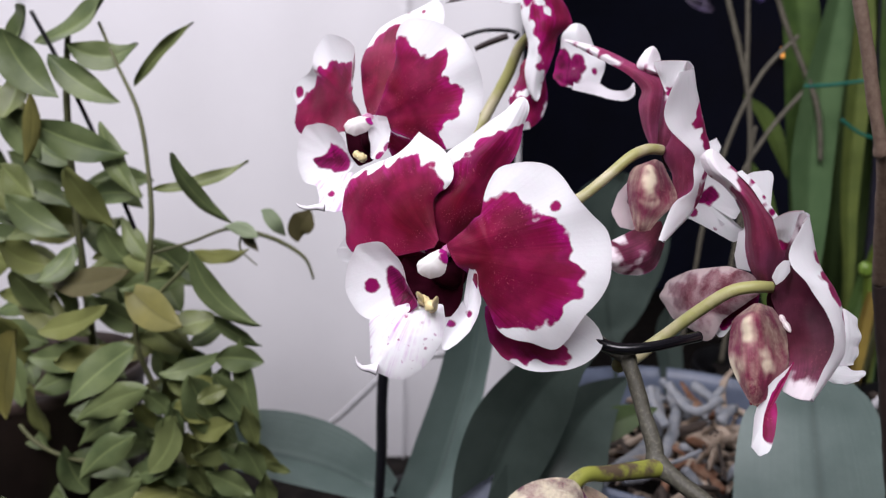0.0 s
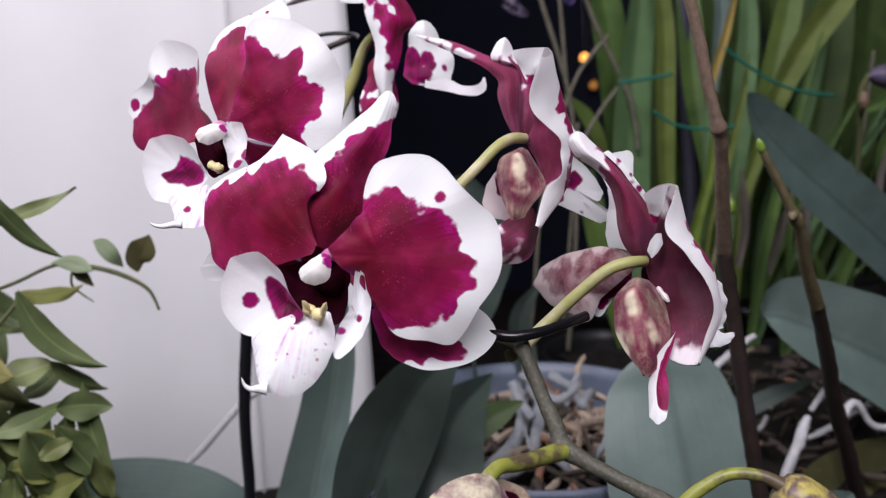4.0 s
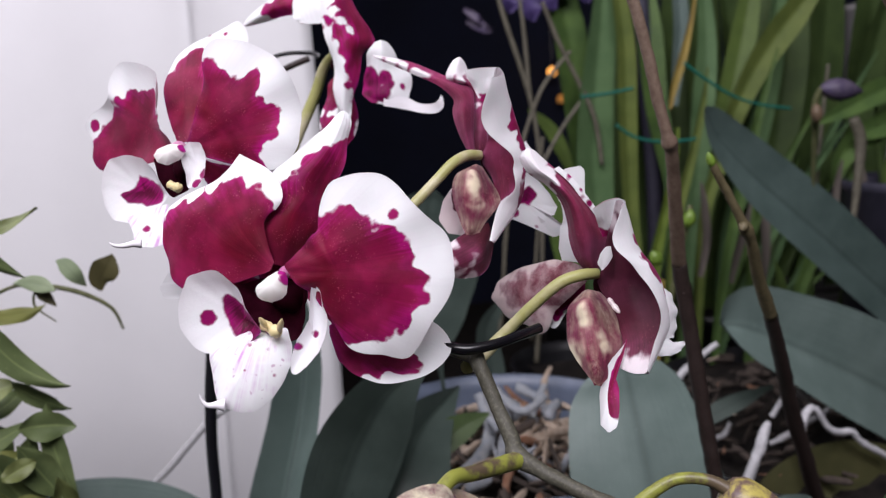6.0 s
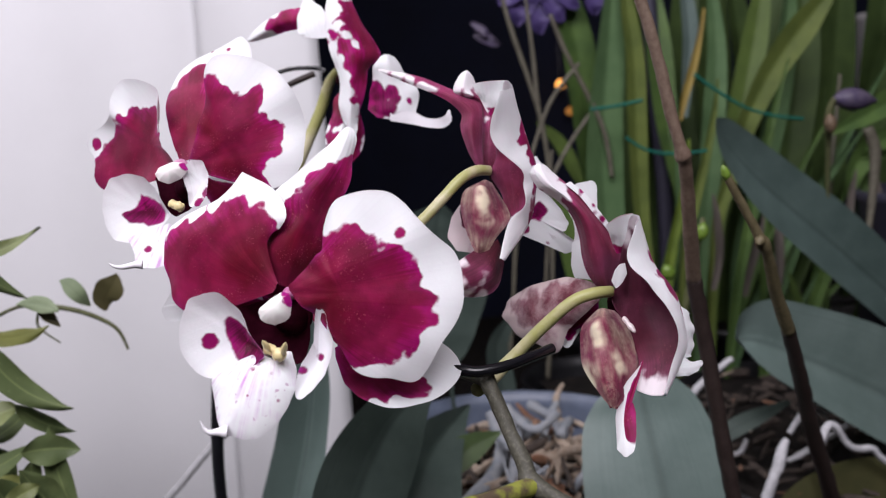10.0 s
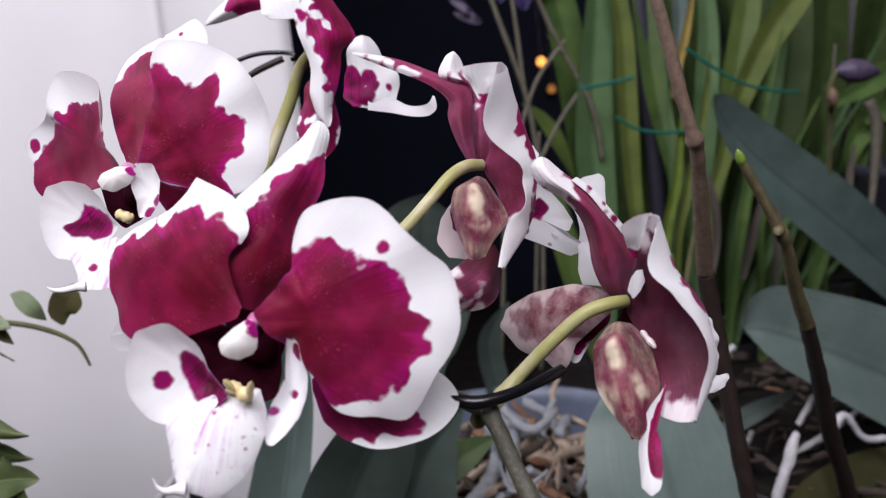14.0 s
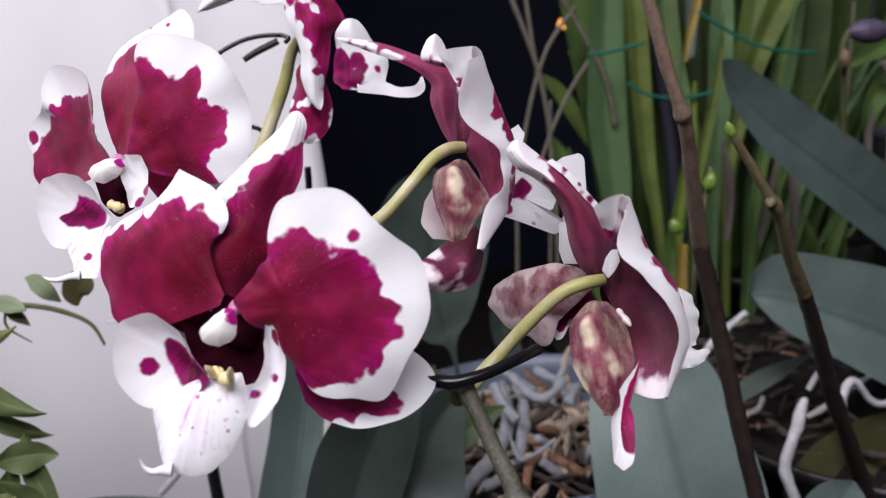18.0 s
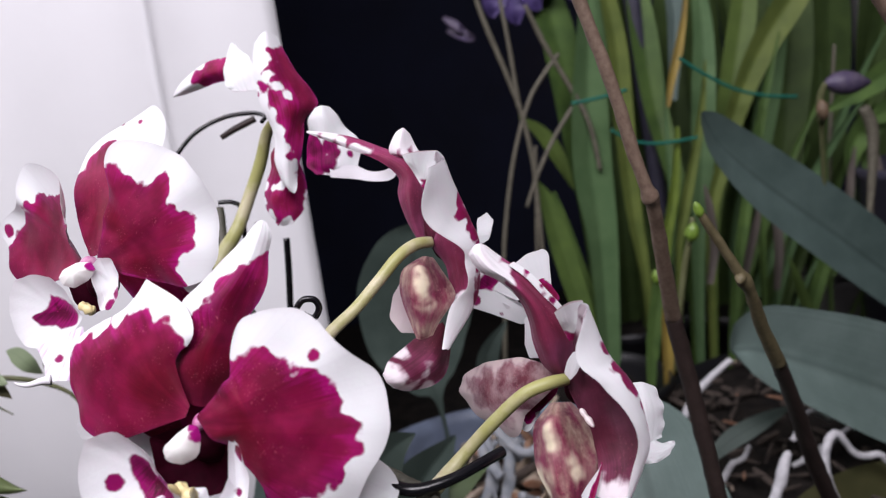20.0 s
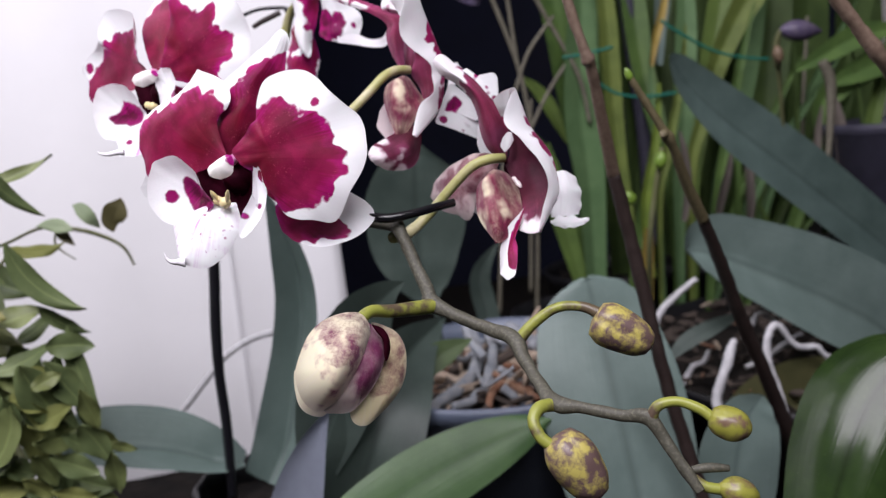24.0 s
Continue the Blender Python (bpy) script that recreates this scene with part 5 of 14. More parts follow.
tube("pedicel", orchid, PEDICEL, [(0.14724, 0.297, 1.13048, 0.00183), (0.14059, 0.296, 1.13057, 0.002), (0.1336, 0.297, 1.12826, 0.002), (0.12478, 0.301, 1.11982, 0.00202), (0.11574, 0.304, 1.11049, 0.00204), (0.1063, 0.3, 1.10475, 0.00237), (0.0994, 0.29, 1.10539, 0.00227)])
bloom = pod("flower", orchid, THROAT, (0.0752, 0.43, 1.2066), (0.0828, 0.424, 1.2117), 0.0033, lobes=2, label='orchid flower at the top of the spray seen from the side')
sheet("petal", bloom, PB, [[(0.0731, 0.418, 1.2428), (0.0777, 0.417, 1.2471), (0.082, 0.42, 1.2447)], [(0.0712, 0.416, 1.2364), (0.0776, 0.413, 1.2357), (0.0864, 0.42, 1.2339)], [(0.0707, 0.414, 1.2289), (0.0791, 0.41, 1.2268), (0.0923, 0.419, 1.222)], [(0.0715, 0.413, 1.2211), (0.0811, 0.408, 1.219), (0.0939, 0.417, 1.2162)], [(0.0733, 0.412, 1.2132), (0.0811, 0.407, 1.2118), (0.0882, 0.414, 1.2114)], [(0.0748, 0.411, 1.2053), (0.079, 0.407, 1.2046), (0.0857, 0.412, 1.2039)], [(0.0741, 0.411, 1.1965), (0.0781, 0.407, 1.1958), (0.0831, 0.411, 1.1941)], [(0.0749, 0.41, 1.1885), (0.0775, 0.408, 1.1873), (0.081, 0.41, 1.1877)], [(0.0786, 0.409, 1.1838), (0.0793, 0.409, 1.1835), (0.08, 0.409, 1.1839)]], dye="all", bare=((0.2, 0.0, 6.2), (0.95, 0.0, 4.0), (0.2, 0.12, 5.4), (0.38, 0.2, 2.4), (0.48, 0.26, 1.9), (0.56, 0.32, 1.3), (0.0, 0.22, 3.6), (0.0, 0.3, 2.0), (0.0, 0.42, 4.2), (0.0, 0.5, 5.2), (0.1, 0.58, 4.8), (0.0, 0.68, 6.6), (0.25, 0.8, 6.0), (0.5, 0.95, 7.0)), wave=0.0006, fine=(60, 80), seed=51)
sheet("petal", bloom, PB, [[(0.0639, 0.424, 1.2441), (0.0644, 0.424, 1.2445), (0.0651, 0.424, 1.2435)], [(0.0602, 0.422, 1.2367), (0.0648, 0.42, 1.2381), (0.0703, 0.418, 1.2379)], [(0.0592, 0.42, 1.2291), (0.0655, 0.417, 1.2306), (0.0726, 0.415, 1.2315)], [(0.0616, 0.418, 1.226), (0.0668, 0.416, 1.2252), (0.0734, 0.414, 1.2253)]], wave=0.0004, seed=56)
sheet("petal", bloom, PB, [[(0.0756, 0.424, 1.2309), (0.0789, 0.421, 1.2304), (0.0838, 0.418, 1.2277)], [(0.0753, 0.425, 1.2232), (0.0783, 0.422, 1.2231), (0.082, 0.419, 1.2218)], [(0.077, 0.424, 1.2161), (0.0799, 0.423, 1.2157), (0.0833, 0.421, 1.2142)], [(0.0806, 0.423, 1.2117), (0.0824, 0.423, 1.2114), (0.0841, 0.423, 1.2104)]], dye="all", seed=52)
sheet("sepal", bloom, PB, [[(0.0767, 0.424, 1.2114), (0.0804, 0.421, 1.2118), (0.085, 0.423, 1.2099)], [(0.078, 0.423, 1.2056), (0.0807, 0.418, 1.2052), (0.0843, 0.422, 1.2043)], [(0.0728, 0.422, 1.1994), (0.0772, 0.415, 1.1989), (0.083, 0.421, 1.1978)], [(0.0714, 0.421, 1.1934), (0.0764, 0.413, 1.1929), (0.084, 0.42, 1.1924)], [(0.0688, 0.419, 1.1874), (0.075, 0.412, 1.1865), (0.0848, 0.419, 1.1866)], [(0.0672, 0.418, 1.1817), (0.0725, 0.411, 1.1807), (0.0846, 0.418, 1.1809)], [(0.0677, 0.416, 1.1762), (0.0728, 0.411, 1.1746), (0.082, 0.416, 1.1754)], [(0.0709, 0.413, 1.1717), (0.0735, 0.413, 1.1705), (0.0776, 0.413, 1.1715)]], dye="all", bare=((0.05, 0.56, 2.0), (0.3, 0.58, 1.3), (0.45, 0.56, 1.2), (0.0, 0.72, 1.8), (0.1, 0.9, 3.6), (0.6, 1.0, 3.0), (1.0, 0.8, 2.2), (1.0, 0.7, 1.6)), seed=55)
sheet("lip", bloom, [LIP_PLAIN, LIP_PLAIN], [[(0.0914, 0.402, 1.2155), (0.0942, 0.4, 1.2163), (0.0977, 0.402, 1.2155)], [(0.0888, 0.404, 1.2115), (0.094, 0.399, 1.2118), (0.101, 0.403, 1.2096)], [(0.0877, 0.406, 1.2055), (0.0942, 0.399, 1.2049), (0.1061, 0.403, 1.2031)], [(0.0867, 0.406, 1.1993), (0.0954, 0.399, 1.1987), (0.1074, 0.402, 1.1975)], [(0.0855, 0.404, 1.1941), (0.0947, 0.398, 1.1929), (0.1053, 0.401, 1.1926)], [(0.0884, 0.4, 1.1909), (0.0965, 0.4, 1.189), (0.1052, 0.4, 1.1892)]], dye=((0.12, 0.5, 4.6), (0.2, 0.62, 5.4), (0.16, 0.78, 5.6), (0.5, 0.54, 3.4), (0.45, 0.75, 3.6), (0.55, 0.64, 2.6), (0.78, 0.64, 1.5)), wave=0.0004, seed=54)
sheet("lip_tail", bloom, [TIP, TIP], [[(0.0939, 0.3985, 1.1921), (0.0937, 0.3985, 1.1905), (0.0936, 0.3985, 1.1888)], [(0.1028, 0.398, 1.1923), (0.1031, 0.398, 1.1896), (0.1033, 0.398, 1.1868)], [(0.1089, 0.397, 1.1893), (0.109, 0.397, 1.1872), (0.109, 0.397, 1.1853)], [(0.1141, 0.396, 1.1889), (0.1149, 0.396, 1.1867), (0.1156, 0.396, 1.1848)], [(0.1166, 0.395, 1.1901), (0.1178, 0.395, 1.1888), (0.1191, 0.395, 1.1874)], [(0.1179, 0.395, 1.1921), (0.1183, 0.395, 1.1921), (0.1187, 0.395, 1.1921)]], seed=541)
sheet("sepal", bloom, PB, [[(0.0622, 0.424, 1.2392), (0.0615, 0.422, 1.2344), (0.0603, 0.424, 1.2301)], [(0.0542, 0.428, 1.2385), (0.0536, 0.425, 1.2338), (0.0543, 0.428, 1.2295)], [(0.0479, 0.431, 1.2357), (0.0479, 0.428, 1.2316), (0.0494, 0.431, 1.2283)], [(0.0414, 0.434, 1.2313), (0.0423, 0.432, 1.2289), (0.0436, 0.434, 1.2271)], [(0.0372, 0.436, 1.2267), (0.0376, 0.436, 1.2264), (0.0382, 0.436, 1.2268)]], dye=((0.4, 0.0, 6.5), (0.4, 0.2, 6.0), (0.5, 0.36, 4.8), (0.4, 0.5, 2.6)), seed=53)
tube("pedicel", orchid, PEDICEL, [(0.0761, 0.43, 1.2123, 0.00211), (0.07202, 0.434, 1.20675, 0.00237), (0.06764, 0.437, 1.19514, 0.00264), (0.06072, 0.438, 1.18135, 0.00266), (0.0541, 0.435, 1.16919, 0.00289), (0.04846, 0.43, 1.16231, 0.00309), (0.04277, 0.425, 1.15445, 0.00306)])
tube("spike_stem", orchid, STEM, [(0.04571, 0.46, 1.17567, 0.0024), (0.04754, 0.44, 1.14748, 0.00256), (0.05944, 0.4, 1.12994, 0.00259), (0.07348, 0.345, 1.1189, 0.00228), (0.08541, 0.312, 1.11237, 0.0023), (0.09392, 0.295, 1.11105, 0.00219), (0.1, 0.2868, 1.11006, 0.0022), (0.10133, 0.285, 1.10984, 0.0026), (0.10224, 0.28308, 1.10665, 0.0024), (0.10514, 0.277, 1.09656, 0.00235), (0.10788, 0.27124, 1.087, 0.0026), (0.10895, 0.269, 1.08328, 0.00309), (0.11494, 0.264, 1.07938, 0.00239), (0.12494, 0.255, 1.07495, 0.00234), (0.13156, 0.246, 1.07265, 0.00291), (0.1335, 0.237, 1.06653, 0.00222), (0.13497, 0.227, 1.06165, 0.00215), (0.1369, 0.218, 1.05795, 0.00266), (0.14361, 0.212, 1.0575, 0.00204), (0.15386, 0.206, 1.05564, 0.00186), (0.1601, 0.2005, 1.05555, 0.0024), (0.1638, 0.197, 1.04851, 0.00181), (0.16766, 0.193, 1.0407, 0.0018), (0.17029, 0.19, 1.03542, 0.00151)], rough=0.25)
tube("spike_tip", orchid, STEM, [(0.16992, 0.194, 1.04039, 0.00116), (0.17477, 0.193, 1.04068, 0.00149), (0.18046, 0.192, 1.03994, 0.001)])
tube("bud_stalk", orchid, BUDSTALK, [(0.1093, 0.268, 1.08219, 0.00286), (0.10196, 0.264, 1.08304, 0.00261), (0.09233, 0.258, 1.08471, 0.00234), (0.08521, 0.253, 1.08663, 0.0021), (0.08024, 0.249, 1.08435, 0.00226)])
tube("bud_stalk", orchid, BUDSTALK, [(0.13407, 0.246, 1.07148, 0.00213), (0.13963, 0.245, 1.07694, 0.00193), (0.14739, 0.243, 1.08168, 0.00172), (0.15537, 0.24, 1.08165, 0.00171), (0.16047, 0.237, 1.07907, 0.00208)])
tube("bud_stalk", orchid, BUDSTALK, [(0.13724, 0.218, 1.05753, 0.00212), (0.13108, 0.215, 1.05847, 0.00208), (0.12799, 0.212, 1.05586, 0.00189), (0.12923, 0.209, 1.05137, 0.00187), (0.13312, 0.207, 1.04791, 0.00187)])
tube("bud_stalk", orchid, BUDSTALK, [(0.16058, 0.2, 1.05548, 0.00184), (0.16268, 0.199, 1.05972, 0.00166), (0.16799, 0.197, 1.06079, 0.00149), (0.17345, 0.194, 1.05853, 0.00164), (0.17616, 0.192, 1.05587, 0.00164)])
tube("bud_stalk", orchid, BUDSTALK, [(0.16983, 0.193, 1.03801, 0.00166), (0.17261, 0.191, 1.03595, 0.00165), (0.17647, 0.19, 1.03501, 0.00165)])
# near-black core colour makes the slits between the sepals look deep
bud = pod("bud", orchid, THROAT, (0.0842, 0.262, 1.0794), (0.0722, 0.258, 1.0542), 0.0103, profile=(0.4, 0.9, 1.0, 1.0, 0.8, 0.3), lobes=3, groove=0.05, label='large opening cream bud with wine mottling')
fan("bud_sepal", bud, [BUD_OUTER, BUD_INNER], (0.0865, 0.2495, 1.059), (-0.015, 0.239, 0.971), (0.209, -0.949, 0.237), 0.0239, 0.0127,
    [1.000, 0.982, 0.685, 0.615, 0.575, 0.551, 0.536, 0.528, 0.526, 0.529, 0.536, 0.548, 0.565, 0.589, 0.622, 0.665, 0.719, 0.795, 0.898, 0.980, 1.015, 1.021, 0.988, 0.912, 0.813, 0.711, 0.601, 0.499, 0.424, 0.372, 0.333, 0.303, 0.279, 0.261, 0.246, 0.235, 0.226, 0.220, 0.215, 0.211, 0.210, 0.209, 0.211, 0.214, 0.219, 0.225, 0.234, 0.246, 0.260, 0.279, 0.302, 0.332, 0.369, 0.416, 0.472, 0.535, 0.608, 0.685, 0.759, 0.831, 0.900, 0.959, 0.989, 1.003, 1.008, 1.003, 0.993, 0.983, 0.977, 0.976, 0.980, 0.989],
    [1.30, 1.28, 0.89, 0.80, 0.75, 0.72, 0.70, 0.69, 0.68, 0.69, 0.70, 0.71, 0.74, 0.77, 0.81, 0.86, 0.94, 0.73, 0.51, 0.33, 0.19, 0.13, 0.10, 0.08, 0.07, 0.06, 0.05, 0.05, 0.04, 0.04, 0.04, 0.04, 0.04, 0.04, 0.03, 0.03, 0.03, 0.03, 0.03, 0.03, 0.04, 0.04, 0.04, 0.04, 0.04, 0.05, 0.05, 0.05, 0.06, 0.07, 0.09, 0.10, 0.13, 0.17, 0.22, 0.28, 0.37, 0.50, 0.65, 0.73, 0.81, 0.88, 1.29, 1.30, 1.31, 1.30, 1.29, 1.28, 1.27, 1.27, 1.27, 1.29], cup=-0.0035, fine=(128, 24), pleat=0.0, seed=61, root=(0.0293, 0.0018))
fan("bud_petal", bud, [BUD_INNER, BUD_INNER], (0.0791, 0.245, 1.0679), (0.252, 0.226, 0.941), (0.146, -0.97, 0.194), 0.0175, 0.0112,
    [1.000, 0.988, 0.954, 0.919, 0.888, 0.860, 0.837, 0.819, 0.804, 0.793, 0.780, 0.771, 0.760, 0.754, 0.752, 0.755, 0.766, 0.785, 0.816, 0.858, 0.912, 0.976, 1.043, 1.101, 1.144, 1.174, 1.173, 1.100, 1.006, 0.938, 0.881, 0.833, 0.793, 0.755, 0.715, 0.675, 0.636, 0.599, 0.568, 0.543, 0.523, 0.508, 0.495, 0.486, 0.479, 0.476, 0.474, 0.476, 0.480, 0.486, 0.496, 0.509, 0.525, 0.544, 0.568, 0.594, 0.625, 0.657, 0.694, 0.736, 0.779, 0.821, 0.853, 0.872, 0.882, 0.892, 0.902, 0.911, 0.921, 0.932, 0.953, 0.982],
    [1.30, 1.28, 1.24, 1.20, 1.15, 1.12, 0.78, 0.75, 0.71, 0.66, 0.61, 0.57, 0.53, 0.51, 0.49, 0.47, 0.47, 0.47, 0.47, 0.49, 0.50, 0.52, 0.54, 0.56, 0.57, 0.58, 0.59, 0.60, 0.59, 0.59, 0.60, 0.61, 0.63, 0.63, 0.62, 0.61, 0.60, 0.78, 0.74, 0.71, 0.68, 0.66, 0.64, 0.63, 0.62, 0.62, 0.62, 0.62, 0.62, 0.63, 0.65, 0.66, 0.68, 0.71, 0.74, 0.77, 0.81, 0.85, 0.90, 0.96, 1.01, 1.07, 1.11, 1.13, 1.15, 1.16, 1.17, 1.18, 1.20, 1.21, 1.24, 1.28], cup=-0.0075, fine=(128, 24), pleat=0.0, seed=62, root=(0.0221, 0.0009))
fan("bud_sepal", bud, [BUD_CREAM, BUD_INNER], (0.0626, 0.248, 1.0632), (-0.416, 0.125, 0.901), (-0.287, -0.958, 0), 0.0095, 0.0061,
    [1.000, 0.974, 0.906, 0.850, 0.817, 0.812, 0.831, 0.875, 0.944, 1.020, 1.051, 1.035, 1.004, 0.982, 0.965, 0.946, 0.922, 0.910, 0.915, 0.928, 0.911, 0.837, 0.760, 0.704, 0.671, 0.661, 0.673, 0.702, 0.751, 0.816, 0.884, 0.949], cup=-0.002, pleat=0.0, seed=63, root=(0.0154, -0.0315))
fan("bud_sepal", bud, [BUD_CREAM, BUD_INNER], (0.0708, 0.244, 1.0738), (0.621, 0.124, 0.774), (0.05, -0.992, 0.119), 0.0180, 0.0115,
    [1.000, 0.999, 0.993, 0.986, 0.980, 0.977, 0.976, 0.979, 0.984, 0.993, 1.003, 1.014, 1.025, 1.030, 1.031, 1.026, 1.015, 0.996, 0.974, 0.955, 0.940, 0.930, 0.926, 0.924, 0.918, 0.908, 0.896, 0.885, 0.877, 0.872, 0.872, 0.873, 0.877, 0.884, 0.892, 0.904, 0.918, 0.935, 0.956, 0.979, 0.999, 1.006, 1.002, 0.996, 0.991, 0.978, 0.955, 0.927, 0.897, 0.870, 0.843, 0.820, 0.802, 0.789, 0.781, 0.779, 0.783, 0.790, 0.799, 0.808, 0.820, 0.836, 0.854, 0.873, 0.894, 0.917, 0.939, 0.958, 0.971, 0.980, 0.988, 0.995],
    [1.30, 1.30, 1.29, 1.28, 1.27, 1.27, 1.27, 1.27, 1.28, 1.29, 1.30, 1.32, 1.33, 1.34, 1.34, 0.93, 0.84, 0.73, 0.62, 0.28, 0.26, 0.24, 0.24, 0.24, 0.24, 0.24, 0.25, 0.25, 0.26, 0.26, 0.27, 0.27, 0.28, 0.29, 0.31, 0.33, 0.34, 0.37, 0.38, 0.41, 0.41, 0.42, 0.43, 0.43, 0.44, 0.44, 0.45, 0.46, 0.46, 0.47, 0.48, 0.49, 0.50, 0.52, 0.53, 0.55, 0.56, 0.58, 0.60, 0.63, 0.67, 0.72, 0.77, 0.82, 1.16, 1.19, 1.22, 1.25, 1.26, 1.27, 1.28, 1.29], cup=-0.0135, fine=(144, 30), pleat=0.0, seed=64, root=(0.0206, -0.0))
# dark wine sheet painted in for the shaded opening between two sepals
fan("bud_gap_sheet", bud, THROAT, (0.0887, 0.2455, 1.0777), (-0.52, -0.156, 0.84), (0.287, -0.958, 0), 0.0076, 0.0043,
    [1.000, 0.282, 0.232, 0.207, 0.194, 0.190, 0.198, 0.214, 0.244, 0.315, 0.523, 1.186, 0.953, 0.665, 0.505, 0.410, 0.348, 0.310, 0.285, 0.274, 0.273, 0.277, 0.293, 0.323, 0.361, 0.424, 0.506, 0.603, 0.700, 0.774, 0.839, 0.918], cup=-0.001, fine=(64, 10), pleat=0.0, root=(0.0134, -0.0023))
pod("bud", orchid, BUD, (0.1582, 0.2375, 1.0781), (0.1754, 0.23, 1.0678), 0.0076, profile=(0.72, 0.98, 1.0, 0.92, 0.78, 0.45), lobes=3, groove=0.1, seed=2, label='closed green-yellow bud with brown mottling')
pod("bud", orchid, BUD, (0.1335, 0.208, 1.0516), (0.1443, 0.203, 1.0323), 0.0080, profile=(0.62, 0.92, 1.0, 0.92, 0.78, 0.42), lobes=3, groove=0.09, seed=1, label='closed green-yellow bud with brown mottling')
pod("bud", orchid, BUD_GREEN, (0.175, 0.192, 1.0568), (0.1852, 0.187, 1.0525), 0.0049, profile=(0.55, 0.9, 1.0, 1.0, 0.8, 0.35))
pod("bud", orchid, BUD_GREEN, (0.1756, 0.19, 1.0359), (0.1871, 0.187, 1.032), 0.0043)
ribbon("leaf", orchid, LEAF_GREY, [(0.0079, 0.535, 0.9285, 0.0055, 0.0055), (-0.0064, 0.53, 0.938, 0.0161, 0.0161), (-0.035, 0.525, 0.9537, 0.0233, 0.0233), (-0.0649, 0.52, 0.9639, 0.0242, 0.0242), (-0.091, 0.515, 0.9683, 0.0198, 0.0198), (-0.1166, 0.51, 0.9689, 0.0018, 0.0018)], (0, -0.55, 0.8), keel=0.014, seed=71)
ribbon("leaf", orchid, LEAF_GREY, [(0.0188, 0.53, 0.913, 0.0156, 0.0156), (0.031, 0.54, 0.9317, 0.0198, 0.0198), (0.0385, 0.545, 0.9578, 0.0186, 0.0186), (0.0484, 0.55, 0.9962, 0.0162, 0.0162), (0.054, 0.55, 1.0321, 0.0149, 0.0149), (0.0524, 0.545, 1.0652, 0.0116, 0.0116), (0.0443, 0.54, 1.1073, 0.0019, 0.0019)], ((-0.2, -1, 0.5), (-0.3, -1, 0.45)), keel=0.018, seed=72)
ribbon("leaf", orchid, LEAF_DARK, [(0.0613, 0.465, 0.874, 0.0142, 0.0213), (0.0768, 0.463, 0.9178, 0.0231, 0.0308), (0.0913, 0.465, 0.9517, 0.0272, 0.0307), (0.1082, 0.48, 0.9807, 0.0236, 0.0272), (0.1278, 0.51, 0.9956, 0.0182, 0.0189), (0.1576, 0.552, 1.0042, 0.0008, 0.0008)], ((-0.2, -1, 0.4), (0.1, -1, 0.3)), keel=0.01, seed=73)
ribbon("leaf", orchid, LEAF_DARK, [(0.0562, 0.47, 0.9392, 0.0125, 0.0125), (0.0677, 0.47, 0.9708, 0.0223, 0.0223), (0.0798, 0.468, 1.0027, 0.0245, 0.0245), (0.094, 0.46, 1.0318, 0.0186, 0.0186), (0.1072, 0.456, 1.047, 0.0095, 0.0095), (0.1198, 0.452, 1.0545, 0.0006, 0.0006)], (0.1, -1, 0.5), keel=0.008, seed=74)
ribbon("leaf", orchid, LEAF_YELLOW2, [(0.058, 0.5, 0.9556, 0.0052, 0.0052), (0.0662, 0.5, 0.9783, 0.0058, 0.0058), (0.0752, 0.5, 0.9972, 0.0045, 0.0045), (0.0861, 0.5, 1.0106, 0.0006, 0.0006)], (0.1, -1, 0.4), keel=0.004, steps=20, label='yellow-green leaf edge')
pot = thing("plastic_pot", (0.007, 0.53, 0.9109), "black plastic pot with a pale blue liner flap holding the orchid", "flower pot")
vessel("pot_wall", pot, POT_BLACK, (0.0186, 0.535, 0.9129), 0.048, 0.036, 0.0929, ribs=0.02)
ribbon("pot_flap", pot, POT_PALE, [(0.0344, 0.46, 0.8973, 0.018, 0.018), (0.0437, 0.455, 0.9314, 0.0156, 0.0156), (0.0528, 0.452, 0.9564, 0.0107, 0.0107), (0.0611, 0.45, 0.9735, 0.0053, 0.0053), (0.068, 0.45, 0.9843, 0.0003, 0.0003)], (-0.2, -1, 0.2), curl=0.004, seed=5)
box("potting_mix", pot, SOIL, (-0.0114, 0.5050, 0.8529), (0.0486, 0.5650, 0.9009), 0.006)
stake = thing("plant_stake", (-0.0045, 0.525, 0.9071), "black plastic stake with wires tied to the orchid spike", "plant stake")
tube("stake_rod", stake, ROD, [(0.0095, 0.515, 1.1186, 0.00378), (0.0068, 0.518, 1.0714, 0.00360), (0.0019, 0.52, 1.0267, 0.00367), (-0.0003, 0.521, 0.9959, 0.00342), (-0.0008, 0.523, 0.9559, 0.00342), (-0.0038, 0.525, 0.907, 0.00317)], label='black plastic rod')
tube("wire", stake, WIRE, [(0.03209, 0.462, 1.20229, 0.00101), (0.04124, 0.463, 1.21041, 0.00101), (0.05446, 0.463, 1.21559, 0.00101), (0.06703, 0.463, 1.21609, 0.00102), (0.07226, 0.455, 1.21417, 0.001), (0.07095, 0.448, 1.21207, 0.00098)])
tube("wire_end", stake, SPIKE_DARK, [(0.05196, 0.465, 1.20694, 0.00128), (0.05851, 0.464, 1.20999, 0.00153), (0.06788, 0.463, 1.21346, 0.00153)])
tube("wire", stake, WIRE, [(0.04537, 0.47, 1.17738, 0.00105), (0.05172, 0.47, 1.17675, 0.00105), (0.05548, 0.47, 1.17273, 0.00106), (0.05467, 0.47, 1.15931, 0.00106)])
